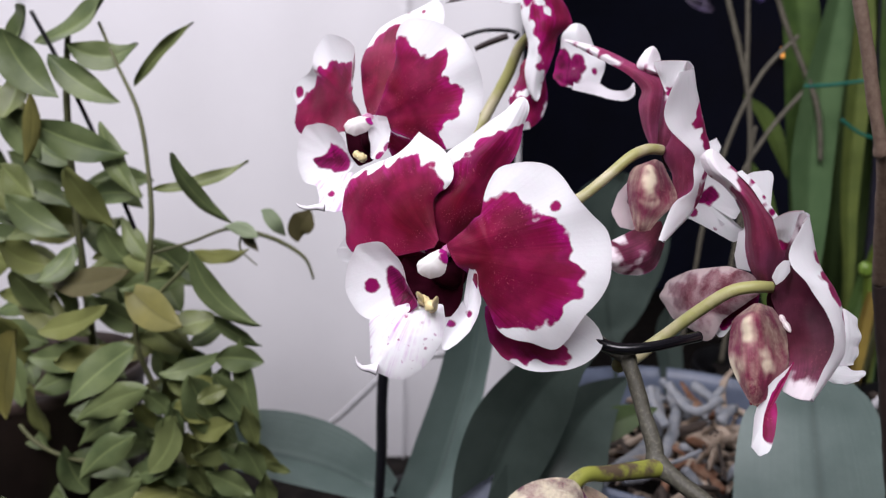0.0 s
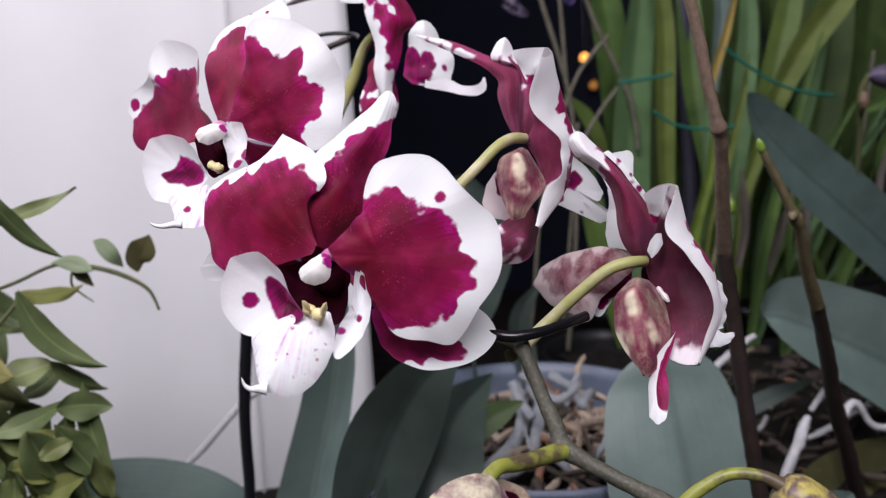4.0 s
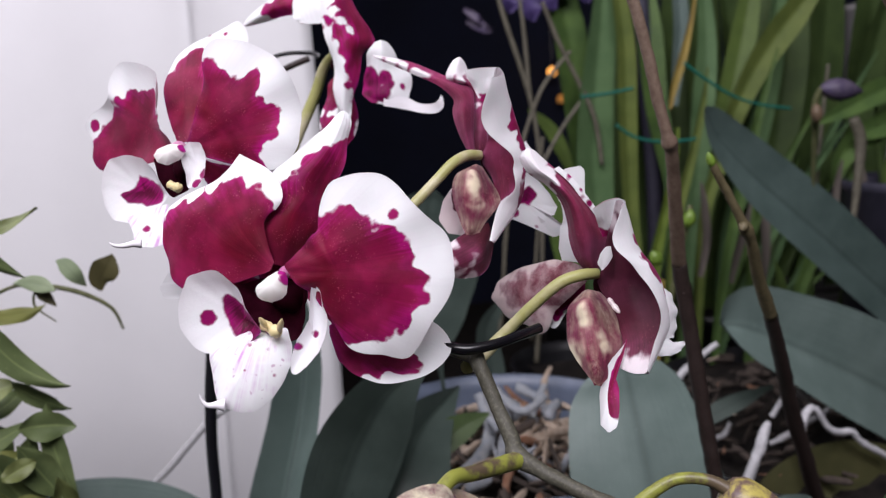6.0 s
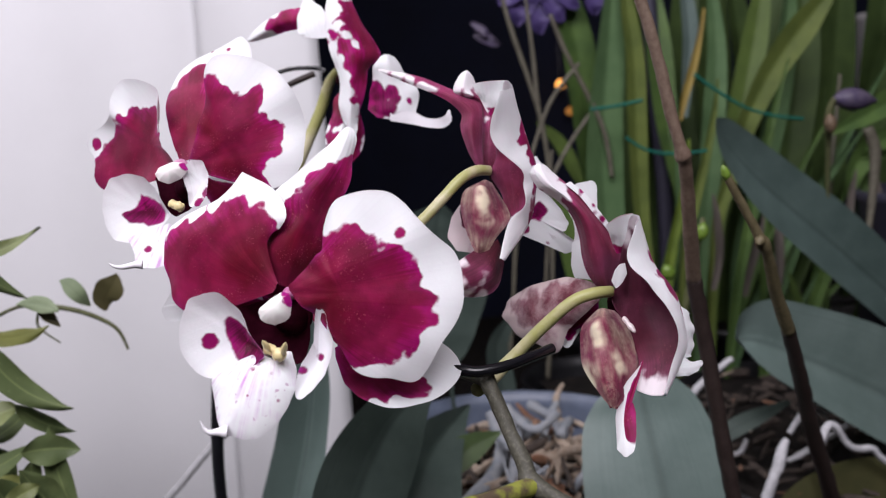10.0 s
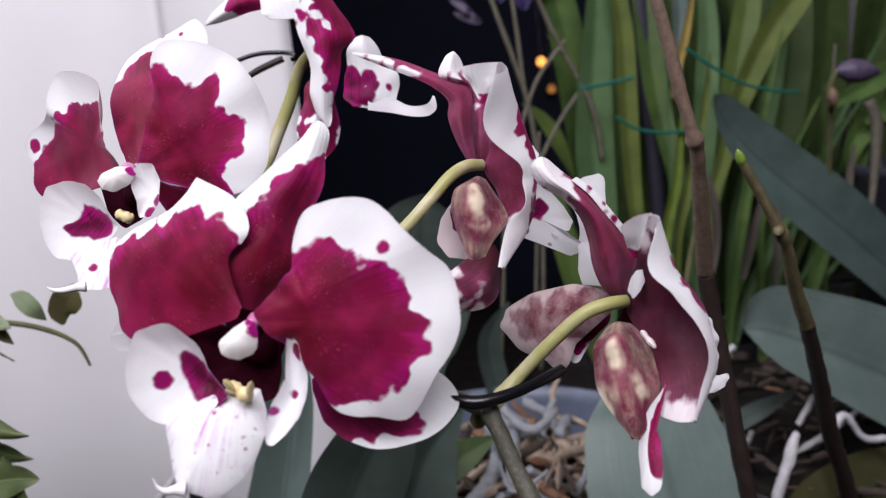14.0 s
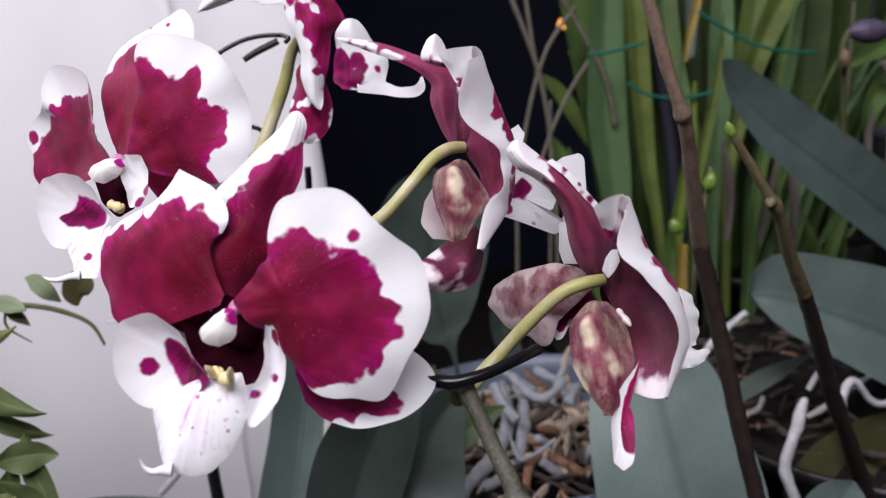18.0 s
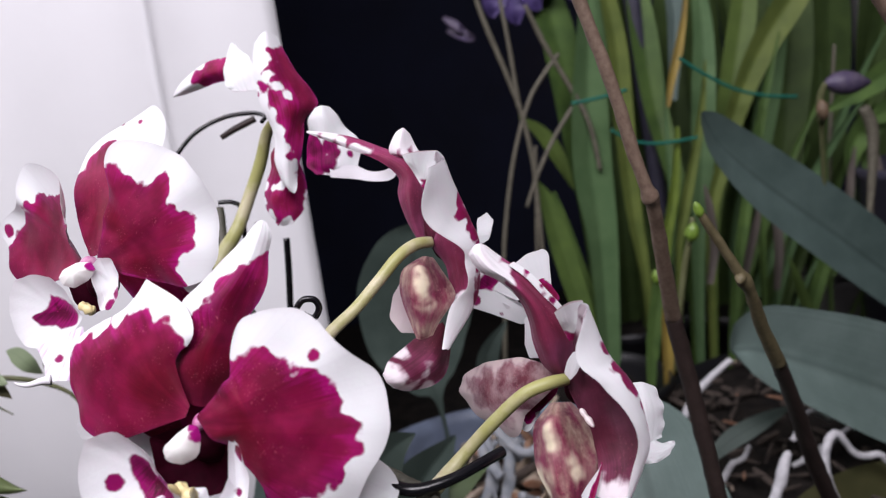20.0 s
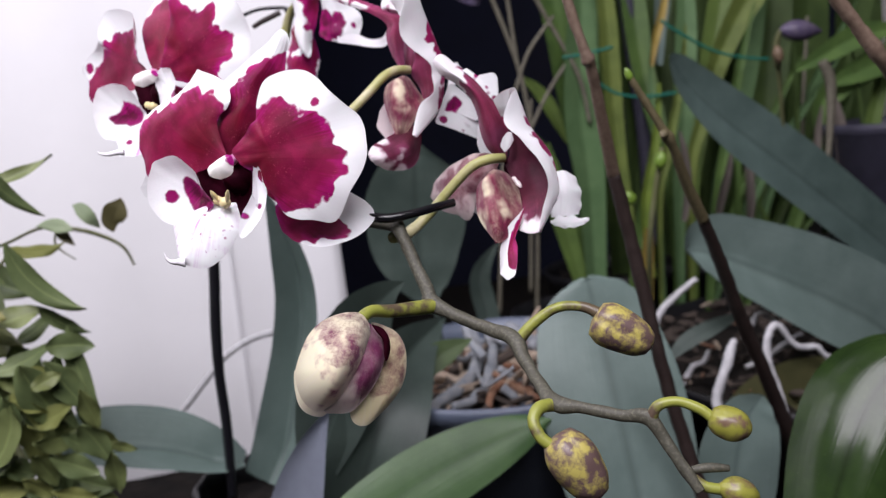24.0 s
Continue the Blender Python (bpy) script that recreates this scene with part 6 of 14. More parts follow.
tube("wire", stake, WIRE, [(0.07356, 0.48, 1.15472, 0.00165), (0.07216, 0.48, 1.13785, 0.00167), (0.06962, 0.48, 1.11502, 0.00168), (0.06702, 0.48, 1.0917, 0.0017)])
tube("wire", stake, WIRE, [(0.07324, 0.33, 1.15652, 0.00105), (0.07568, 0.33, 1.15886, 0.00105), (0.07911, 0.33, 1.15828, 0.00106), (0.08011, 0.33, 1.15535, 0.00106), (0.07795, 0.33, 1.15257, 0.00106), (0.07503, 0.33, 1.15437, 0.00106)])
tube("wire", stake, WIRE, [(0.07935, 0.298, 1.11959, 0.00165), (0.0863, 0.289, 1.11659, 0.00161), (0.09269, 0.283, 1.11476, 0.00178), (0.0982, 0.281, 1.114, 0.00178), (0.10724, 0.282, 1.11458, 0.0016), (0.11536, 0.285, 1.11546, 0.00162), (0.12371, 0.289, 1.11615, 0.00166)])
vine = thing("climbing_plant", (-0.2124, 0.55, 0.9552), "climbing plant with small green and yellowing leaves in a brown pot", "plant")
vessel("pot", vine, BROWN_POT, (-0.2428, 0.57, 0.9953), 0.070, 0.052, 0.1753, label="brown pot")
tube("wire_support", vine, WIRE, [(-0.19125, 0.5, 1.22385, 0.00124), (-0.17365, 0.5, 1.18787, 0.00126), (-0.15226, 0.495, 1.14179, 0.00127), (-0.13224, 0.49, 1.0932, 0.00128)], label='black wire')
tube("stem", vine, VINE_STEM, [(-0.15401, 0.5, 1.2185, 0.00093), (-0.14165, 0.49, 1.19748, 0.00091), (-0.12681, 0.48, 1.17111, 0.00121), (-0.12133, 0.475, 1.14158, 0.00121), (-0.11921, 0.47, 1.11181, 0.00152), (-0.12409, 0.47, 1.08039, 0.00154), (-0.13165, 0.47, 1.04792, 0.00156), (-0.12188, 0.48, 1.00404, 0.00163)])
tube("stem", vine, VINE_STEM, [(-0.17664, 0.51, 1.21261, 0.00159), (-0.18021, 0.51, 1.17507, 0.00193), (-0.17999, 0.51, 1.1264, 0.00198), (-0.17753, 0.51, 1.0687, 0.00236), (-0.18384, 0.53, 1.01152, 0.00252)])
tube("stem", vine, VINE_STEM, [(-0.12303, 0.475, 1.09509, 0.00093), (-0.10449, 0.49, 1.09947, 0.00095), (-0.08799, 0.5, 1.10515, 0.00097), (-0.07226, 0.502, 1.10319, 0.0013), (-0.05648, 0.504, 1.09723, 0.00131), (-0.04368, 0.505, 1.08797, 0.00099), (-0.03889, 0.505, 1.07591, 0.00066)])
tube("stem", vine, VINE_STEM, [(-0.12383, 0.5, 0.97728, 0.0024), (-0.11679, 0.49, 0.96399, 0.0027), (-0.11354, 0.49, 0.93823, 0.00273)])
tube("stem", vine, VINE_STEM, [(-0.24232, 0.52, 0.99069, 0.00143), (-0.21161, 0.5, 0.97043, 0.00138), (-0.17926, 0.49, 0.9635, 0.00136), (-0.1538, 0.48, 0.97048, 0.00132)])
tube("stem", vine, VINE_STEM, [(-0.13087, 0.47, 1.06096, 0.00124), (-0.09941, 0.465, 1.09171, 0.00091), (-0.096, 0.465, 1.09954, 0.0009)])
tube("stem", vine, VINE_STEM, [(-0.07823, 0.5, 1.10408, 0.00065), (-0.08019, 0.5, 1.0941, 0.00065), (-0.07064, 0.5, 1.08435, 0.00033)])
ribbon("leaf", vine, LEAF_VINE, [(-0.1449, 0.4888, 1.2324, 0.0006, 0.0006), (-0.1506, 0.4922, 1.2287, 0.0056, 0.0056), (-0.1612, 0.4966, 1.222, 0.0104, 0.0104), (-0.1755, 0.5034, 1.2153, 0.0096, 0.0096), (-0.1892, 0.509, 1.2102, 0.0045, 0.0045), (-0.1971, 0.5112, 1.2077, 0.0002, 0.0002)], (0.05, -1, 0.88), keel=0.0045, wave=0.0010, curl=-0.0001, seed=50, steps=18)
ribbon("leaf", vine, LEAF_VINE, [(-0.1668, 0.4877, 1.2064, 0.0006, 0.0006), (-0.1626, 0.4884, 1.2038, 0.0043, 0.0043), (-0.1544, 0.4893, 1.2009, 0.0079, 0.0079), (-0.1446, 0.4907, 1.201, 0.0071, 0.0071), (-0.1356, 0.4919, 1.2044, 0.0033, 0.0033), (-0.1302, 0.4923, 1.2078, 0.0002, 0.0002)], (-0.36, -1, 0.20), keel=0.0045, wave=0.0010, curl=-0.0002, seed=57, steps=18)
ribbon("leaf", vine, LEAF_VINE, [(-0.1794, 0.4916, 1.201, 0.0006, 0.0006), (-0.1755, 0.4911, 1.1968, 0.0044, 0.0044), (-0.1676, 0.4905, 1.1898, 0.008, 0.008), (-0.1571, 0.4895, 1.183, 0.0072, 0.0072), (-0.1466, 0.4887, 1.1783, 0.0034, 0.0034), (-0.1402, 0.4884, 1.1762, 0.0002, 0.0002)], (0.28, -1, 0.18), keel=0.0045, wave=0.0010, curl=0.0005, seed=3, steps=18)
ribbon("leaf", vine, LEAF_VINE, [(-0.1909, 0.4675, 1.2131, 0.0006, 0.0006), (-0.1895, 0.4683, 1.208, 0.0057, 0.0057), (-0.1855, 0.4693, 1.1989, 0.0105, 0.0105), (-0.179, 0.4707, 1.1895, 0.0095, 0.0095), (-0.1713, 0.472, 1.1824, 0.0045, 0.0045), (-0.1659, 0.4725, 1.1788, 0.0001, 0.0001)], (-0.11, -1, 0.73), keel=0.0045, wave=0.0010, curl=-0.0005, seed=56, steps=18)
ribbon("leaf", vine, LEAF_VINE, [(-0.1346, 0.4959, 1.185, 0.0006, 0.0006), (-0.1299, 0.4927, 1.1899, 0.0019, 0.0019), (-0.1211, 0.4883, 1.1985, 0.0033, 0.0033), (-0.1097, 0.4817, 1.2074, 0.0029, 0.0029), (-0.0992, 0.4762, 1.2143, 0.0014, 0.0014), (-0.0931, 0.4741, 1.2179, 0.0001, 0.0001)], (0.46, -1, 0.39), keel=0.0045, wave=0.0010, curl=0.0008, seed=87, steps=18)
ribbon("leaf", vine, LEAF_VINE, [(-0.0979, 0.4443, 1.1526, 0.0006, 0.0006), (-0.0967, 0.4475, 1.147, 0.0023, 0.0023), (-0.0926, 0.4518, 1.1373, 0.0043, 0.0043), (-0.0863, 0.4582, 1.1269, 0.0039, 0.0039), (-0.0787, 0.4635, 1.1189, 0.0019, 0.0019), (-0.0732, 0.4657, 1.115, 0.0001, 0.0001)], (-0.05, -1, 0.40), keel=0.0045, wave=0.0010, curl=-0.0027, seed=28, steps=18)
ribbon("leaf", vine, LEAF_VINE, [(-0.1108, 0.4532, 1.1341, 0.0006, 0.0006), (-0.1055, 0.4559, 1.1343, 0.0021, 0.0021), (-0.0947, 0.4594, 1.136, 0.0038, 0.0038), (-0.0826, 0.4646, 1.1395, 0.0035, 0.0035), (-0.072, 0.469, 1.1442, 0.0016, 0.0016), (-0.0657, 0.4708, 1.1478, 0.0001, 0.0001)], (0.34, -1, 0.83), keel=0.0045, wave=0.0010, curl=0.0005, seed=50, steps=18)
ribbon("leaf", vine, LEAF_VINE, [(-0.1814, 0.4695, 1.1661, 0.0006, 0.0006), (-0.1758, 0.4696, 1.1629, 0.0052, 0.0052), (-0.1647, 0.4698, 1.1577, 0.0095, 0.0095), (-0.1508, 0.4702, 1.1533, 0.0086, 0.0086), (-0.1378, 0.4704, 1.1509, 0.004, 0.004), (-0.1299, 0.4705, 1.1503, 0.0001, 0.0001)], (-0.39, -1, 0.14), keel=0.0045, wave=0.0010, curl=-0.0008, seed=23, steps=18)
ribbon("leaf", vine, LEAF_VINE, [(-0.1498, 0.4827, 1.166, 0.0006, 0.0006), (-0.1478, 0.4804, 1.1605, 0.0037, 0.0037), (-0.1435, 0.4773, 1.1504, 0.0067, 0.0067), (-0.1361, 0.4727, 1.1398, 0.006, 0.006), (-0.128, 0.4689, 1.1314, 0.0028, 0.0028), (-0.1228, 0.4673, 1.1268, 0.0001, 0.0001)], (-0.18, -1, 0.22), keel=0.0045, wave=0.0010, curl=-0.0015, seed=56, steps=18)
ribbon("leaf", vine, LEAF_FADED, [(-0.1756, 0.462, 1.1801, 0.0006, 0.0006), (-0.176, 0.4629, 1.1757, 0.0024, 0.0024), (-0.1771, 0.4641, 1.1674, 0.0044, 0.0044), (-0.1797, 0.4659, 1.1574, 0.004, 0.004), (-0.1829, 0.4674, 1.1485, 0.0019, 0.0019), (-0.185, 0.468, 1.1433, 0.0001, 0.0001)], (0.27, -1, 0.16), keel=0.003, curl=-0.0015, seed=55, steps=18)
ribbon("leaf", vine, LEAF_VINE, [(-0.2024, 0.4808, 1.1725, 0.0006, 0.0006), (-0.2, 0.4805, 1.1692, 0.006, 0.006), (-0.1954, 0.4802, 1.1627, 0.011, 0.011), (-0.19, 0.4798, 1.1551, 0.0099, 0.0099), (-0.1852, 0.4794, 1.1483, 0.0046, 0.0046), (-0.1824, 0.4792, 1.1443, 0.0002, 0.0002)], (-0.14, -1, 0.07), keel=0.0045, wave=0.0010, curl=-0.002, seed=59, steps=18)
ribbon("leaf", vine, LEAF_VINE, [(-0.1652, 0.4705, 1.1411, 0.0006, 0.0006), (-0.1644, 0.4734, 1.1363, 0.0043, 0.0043), (-0.1611, 0.4772, 1.1277, 0.008, 0.008), (-0.1567, 0.4828, 1.118, 0.0073, 0.0073), (-0.1514, 0.4876, 1.1101, 0.0035, 0.0035), (-0.1474, 0.4895, 1.1059, 0.0002, 0.0002)], (-0.14, -1, 0.57), keel=0.0045, wave=0.0010, curl=-0.0022, seed=54, steps=18)
ribbon("leaf", vine, LEAF_VINE, [(-0.1604, 0.4926, 1.1244, 0.0006, 0.0006), (-0.1559, 0.4903, 1.1257, 0.0042, 0.0042), (-0.1481, 0.4873, 1.1273, 0.0075, 0.0075), (-0.1386, 0.4827, 1.1282, 0.0067, 0.0067), (-0.1305, 0.4789, 1.128, 0.0031, 0.0031), (-0.1262, 0.4774, 1.1274, 0.0002, 0.0002)], (0.42, -1, 0.39), keel=0.0045, wave=0.0010, curl=0.0003, seed=31, steps=18)
ribbon("leaf", vine, LEAF_VINE, [(-0.2005, 0.4752, 1.1259, 0.0006, 0.0006), (-0.198, 0.4767, 1.1221, 0.0047, 0.0047), (-0.1921, 0.4786, 1.1157, 0.0087, 0.0087), (-0.1844, 0.4814, 1.1093, 0.0079, 0.0079), (-0.1764, 0.4838, 1.1049, 0.0037, 0.0037), (-0.1711, 0.4848, 1.103, 0.0002, 0.0002)], (-0.14, -1, 0.81), keel=0.0045, wave=0.0010, curl=-0.0015, seed=59, steps=18)
ribbon("leaf", vine, LEAF_VINE, [(-0.0901, 0.4464, 1.1034, 0.0006, 0.0006), (-0.0887, 0.4481, 1.0964, 0.0035, 0.0035), (-0.084, 0.4503, 1.0845, 0.0064, 0.0064), (-0.0756, 0.4537, 1.073, 0.0059, 0.0059), (-0.0652, 0.4565, 1.0651, 0.0028, 0.0028), (-0.0578, 0.4576, 1.0618, 0.0002, 0.0002)], (0.20, -1, 0.60), keel=0.0045, wave=0.0010, curl=-0.0027, seed=67, steps=18)
ribbon("leaf", vine, OLIVE, [(-0.1827, 0.4811, 1.0759, 0.0006, 0.0006), (-0.1763, 0.4793, 1.0763, 0.0049, 0.0049), (-0.1646, 0.4768, 1.0777, 0.0088, 0.0088), (-0.1509, 0.4732, 1.0808, 0.0078, 0.0078), (-0.1391, 0.4701, 1.0847, 0.0036, 0.0036), (-0.1326, 0.4689, 1.0874, 0.0002, 0.0002)], (0.23, -1, 0.81), keel=0.003, curl=-0.0009, seed=60, steps=18)
ribbon("leaf", vine, LEAF_VINE, [(-0.1054, 0.4804, 1.0783, 0.0006, 0.0006), (-0.1089, 0.4773, 1.0797, 0.0038, 0.0038), (-0.116, 0.4731, 1.0809, 0.0068, 0.0068), (-0.1235, 0.4669, 1.0811, 0.0061, 0.0061), (-0.13, 0.4616, 1.0798, 0.0028, 0.0028), (-0.1341, 0.4596, 1.0781, 0.0002, 0.0002)], (0.04, -1, 0.12), keel=0.0045, wave=0.0010, curl=-0.0005, seed=7, steps=18)
ribbon("leaf", vine, LEAF_FADED, [(-0.1336, 0.4658, 1.0796, 0.0006, 0.0006), (-0.1295, 0.4626, 1.0768, 0.0057, 0.0057), (-0.1218, 0.4583, 1.0718, 0.0102, 0.0102), (-0.1114, 0.4517, 1.0678, 0.0091, 0.0091), (-0.1015, 0.4463, 1.0654, 0.0042, 0.0042), (-0.0958, 0.4442, 1.0643, 0.0001, 0.0001)], (-0.39, -1, 0.62), keel=0.003, curl=-0.0009, seed=87, steps=18)
ribbon("leaf", vine, LEAF_VINE, [(-0.1864, 0.4689, 1.0515, 0.0006, 0.0006), (-0.1797, 0.4662, 1.0531, 0.0041, 0.0041), (-0.1681, 0.4627, 1.0565, 0.0074, 0.0074), (-0.1546, 0.4573, 1.0623, 0.0065, 0.0065), (-0.1433, 0.4529, 1.0686, 0.003, 0.003), (-0.1375, 0.4511, 1.0726, 0.0001, 0.0001)], (0.33, -1, 0.71), keel=0.0045, wave=0.0010, curl=-0.0002, seed=35, steps=18)
ribbon("leaf", vine, LEAF_FADED, [(-0.1781, 0.4345, 1.0627, 0.0006, 0.0006), (-0.183, 0.4377, 1.056, 0.0064, 0.0064), (-0.1899, 0.4419, 1.0435, 0.0118, 0.0118), (-0.1965, 0.4481, 1.0275, 0.0109, 0.0109), (-0.1998, 0.4534, 1.0128, 0.0052, 0.0052), (-0.2001, 0.4555, 1.0044, 0.0002, 0.0002)], (-0.26, -1, 0.43), keel=0.003, curl=0.0007, seed=7, steps=18)
ribbon("leaf", vine, LEAF_VINE, [(-0.1254, 0.4536, 1.0497, 0.0006, 0.0006), (-0.1305, 0.4525, 1.0469, 0.006, 0.006), (-0.14, 0.4511, 1.0405, 0.0108, 0.0108), (-0.1499, 0.4489, 1.032, 0.0098, 0.0098), (-0.1579, 0.4471, 1.0232, 0.0046, 0.0046), (-0.1624, 0.4464, 1.0175, 0.0002, 0.0002)], (-0.31, -1, 0.43), keel=0.0045, wave=0.0010, curl=-0.0014, seed=3, steps=18)
ribbon("leaf", vine, LEAF_VINE, [(-0.1161, 0.4439, 1.029, 0.0006, 0.0006), (-0.1214, 0.4442, 1.0274, 0.0044, 0.0044), (-0.1312, 0.4447, 1.0238, 0.0081, 0.0081), (-0.1424, 0.4453, 1.0182, 0.0073, 0.0073), (-0.152, 0.4459, 1.0121, 0.0034, 0.0034), (-0.1574, 0.4461, 1.0081, 0.0002, 0.0002)], (-0.13, -1, 0.12), keel=0.0045, wave=0.0010, curl=-0.0025, seed=75, steps=18)
ribbon("leaf", vine, LEAF_VINE, [(-0.1251, 0.4403, 1.0159, 0.0006, 0.0006), (-0.1304, 0.4432, 1.0134, 0.004, 0.004), (-0.1395, 0.4471, 1.0084, 0.0073, 0.0073), (-0.1502, 0.4529, 1.0005, 0.0067, 0.0067), (-0.1591, 0.4577, 0.9921, 0.0032, 0.0032), (-0.1637, 0.4597, 0.987, 0.0002, 0.0002)], (0.48, -1, 0.56), keel=0.0045, wave=0.0010, curl=-0.0027, seed=73, steps=18)
ribbon("leaf", vine, LEAF_VINE, [(-0.1248, 0.4449, 1.002, 0.0006, 0.0006), (-0.1294, 0.445, 0.9997, 0.0045, 0.0045), (-0.1377, 0.445, 0.9946, 0.0082, 0.0082), (-0.1466, 0.445, 0.9872, 0.0074, 0.0074), (-0.1538, 0.4451, 0.9794, 0.0035, 0.0035), (-0.1576, 0.4451, 0.9743, 0.0002, 0.0002)], (0.25, -1, 0.44), keel=0.0045, wave=0.0010, curl=-0.003, seed=19, steps=18)
ribbon("leaf", vine, LEAF_VINE, [(-0.0998, 0.4373, 1.0181, 0.0006, 0.0006), (-0.1011, 0.4381, 1.0133, 0.006, 0.006), (-0.104, 0.4392, 1.0047, 0.011, 0.011), (-0.1088, 0.4408, 0.9948, 0.01, 0.01), (-0.1142, 0.4421, 0.9864, 0.0047, 0.0047), (-0.1177, 0.4427, 0.9817, 0.0002, 0.0002)], (-0.38, -1, 0.68), keel=0.0045, wave=0.0010, curl=0.0002, seed=76, steps=18)
ribbon("leaf", vine, LEAF_VINE, [(-0.0918, 0.44, 1.0382, 0.0006, 0.0006), (-0.091, 0.443, 1.0317, 0.0059, 0.0059), (-0.088, 0.447, 1.0204, 0.0108, 0.0108), (-0.0832, 0.453, 1.0074, 0.0099, 0.0099), (-0.0772, 0.458, 0.9968, 0.0047, 0.0047), (-0.0727, 0.46, 0.9915, 0.0002, 0.0002)], (0.43, -1, 0.08), keel=0.0045, wave=0.0010, curl=-0.0022, seed=51, steps=18)
ribbon("leaf", vine, LEAF_VINE, [(-0.1028, 0.4457, 1.0191, 0.0006, 0.0006), (-0.1004, 0.4476, 1.0185, 0.0043, 0.0043), (-0.0956, 0.4501, 1.0169, 0.0079, 0.0079), (-0.0906, 0.4539, 1.0134, 0.0072, 0.0072), (-0.0864, 0.457, 1.0091, 0.0034, 0.0034), (-0.0839, 0.4583, 1.0062, 0.0002, 0.0002)], (0.25, -1, 0.88), keel=0.0045, wave=0.0010, curl=0.0009, seed=3, steps=18)
ribbon("leaf", vine, LEAF_VINE, [(-0.0743, 0.4616, 0.9934, 0.0006, 0.0006), (-0.076, 0.4581, 0.9925, 0.0041, 0.0041), (-0.0801, 0.4535, 0.991, 0.0074, 0.0074), (-0.0848, 0.4465, 0.9916, 0.0066, 0.0066), (-0.0892, 0.4407, 0.9934, 0.003, 0.003), (-0.0923, 0.4384, 0.9946, 0.0001, 0.0001)], (0.04, -1, 0.03), keel=0.0045, wave=0.0010, curl=-0.0004, seed=57, steps=18)
ribbon("leaf", vine, LEAF_VINE, [(-0.0717, 0.4649, 1.0514, 0.0006, 0.0006), (-0.072, 0.4649, 1.0448, 0.0031, 0.0031), (-0.0714, 0.465, 1.0323, 0.0056, 0.0056), (-0.0689, 0.465, 1.0179, 0.0051, 0.0051), (-0.0649, 0.4651, 1.0054, 0.0024, 0.0024), (-0.0618, 0.4651, 0.9983, 0.0002, 0.0002)], (0.11, -1, 0.12), keel=0.0045, wave=0.0010, curl=-0.0011, seed=28, steps=18)
ribbon("leaf", vine, LEAF_VINE, [(-0.1169, 0.4622, 1.0309, 0.0006, 0.0006), (-0.1121, 0.4621, 1.0316, 0.0031, 0.0031), (-0.1031, 0.4621, 1.0337, 0.0056, 0.0056), (-0.0929, 0.4619, 1.0375, 0.005, 0.005), (-0.0843, 0.4618, 1.042, 0.0023, 0.0023), (-0.0794, 0.4618, 1.0452, 0.0002, 0.0002)], (0.43, -1, 0.84), keel=0.0045, wave=0.0010, curl=-0.001, seed=21, steps=18)
ribbon("leaf", vine, LEAF_VINE, [(-0.0713, 0.4732, 0.988, 0.0006, 0.0006), (-0.0701, 0.4753, 0.9846, 0.0025, 0.0025), (-0.0669, 0.478, 0.9791, 0.0046, 0.0046), (-0.0629, 0.482, 0.9728, 0.0042, 0.0042), (-0.0587, 0.4854, 0.9679, 0.002, 0.002), (-0.0558, 0.4868, 0.9657, 0.0002, 0.0002)], (-0.15, -1, 0.83), keel=0.0045, wave=0.0010, curl=-0.0001, seed=8, steps=18)
ribbon("leaf", vine, LEAF_VINE, [(-0.1019, 0.4404, 0.9877, 0.0006, 0.0006), (-0.107, 0.4433, 0.9859, 0.0037, 0.0037), (-0.1161, 0.4471, 0.9822, 0.0067, 0.0067), (-0.1271, 0.4529, 0.9756, 0.0062, 0.0062), (-0.1365, 0.4576, 0.9683, 0.0029, 0.0029), (-0.1414, 0.4596, 0.9639, 0.0002, 0.0002)], (-0.36, -1, 0.66), keel=0.0045, wave=0.0010, curl=-0.0007, seed=66, steps=18)
ribbon("leaf", vine, LEAF_VINE, [(-0.1038, 0.4602, 0.9629, 0.0006, 0.0006), (-0.107, 0.4572, 0.9644, 0.0045, 0.0045), (-0.1134, 0.4531, 0.9655, 0.0081, 0.0081), (-0.1199, 0.4469, 0.9662, 0.0072, 0.0072), (-0.1255, 0.4418, 0.9655, 0.0033, 0.0033), (-0.129, 0.4398, 0.964, 0.0002, 0.0002)], (-0.37, -1, 0.67), keel=0.0045, wave=0.0010, curl=0.0003, seed=23, steps=18)
ribbon("leaf", vine, LEAF_VINE, [(-0.083, 0.4581, 1.0659, 0.0006, 0.0006), (-0.0812, 0.4605, 1.0626, 0.0023, 0.0023), (-0.077, 0.4636, 1.0571, 0.0043, 0.0043), (-0.0715, 0.4684, 1.0512, 0.0039, 0.0039), (-0.0659, 0.4723, 1.0468, 0.0018, 0.0018), (-0.0621, 0.4739, 1.0448, 0.0002, 0.0002)], (0.29, -1, 0.62), keel=0.0045, wave=0.0010, curl=-0.0016, seed=49, steps=18)
ribbon("leaf", vine, LEAF_VINE, [(-0.1098, 0.4681, 1.0907, 0.0006, 0.0006), (-0.1149, 0.4716, 1.0897, 0.0034, 0.0034), (-0.124, 0.4764, 1.0889, 0.0062, 0.0062), (-0.135, 0.4836, 1.0891, 0.0057, 0.0057), (-0.1444, 0.4896, 1.0906, 0.0027, 0.0027), (-0.1493, 0.4919, 1.0923, 0.0002, 0.0002)], (-0.21, -1, 0.60), keel=0.0045, wave=0.0010, curl=-0.0019, seed=54, steps=18)
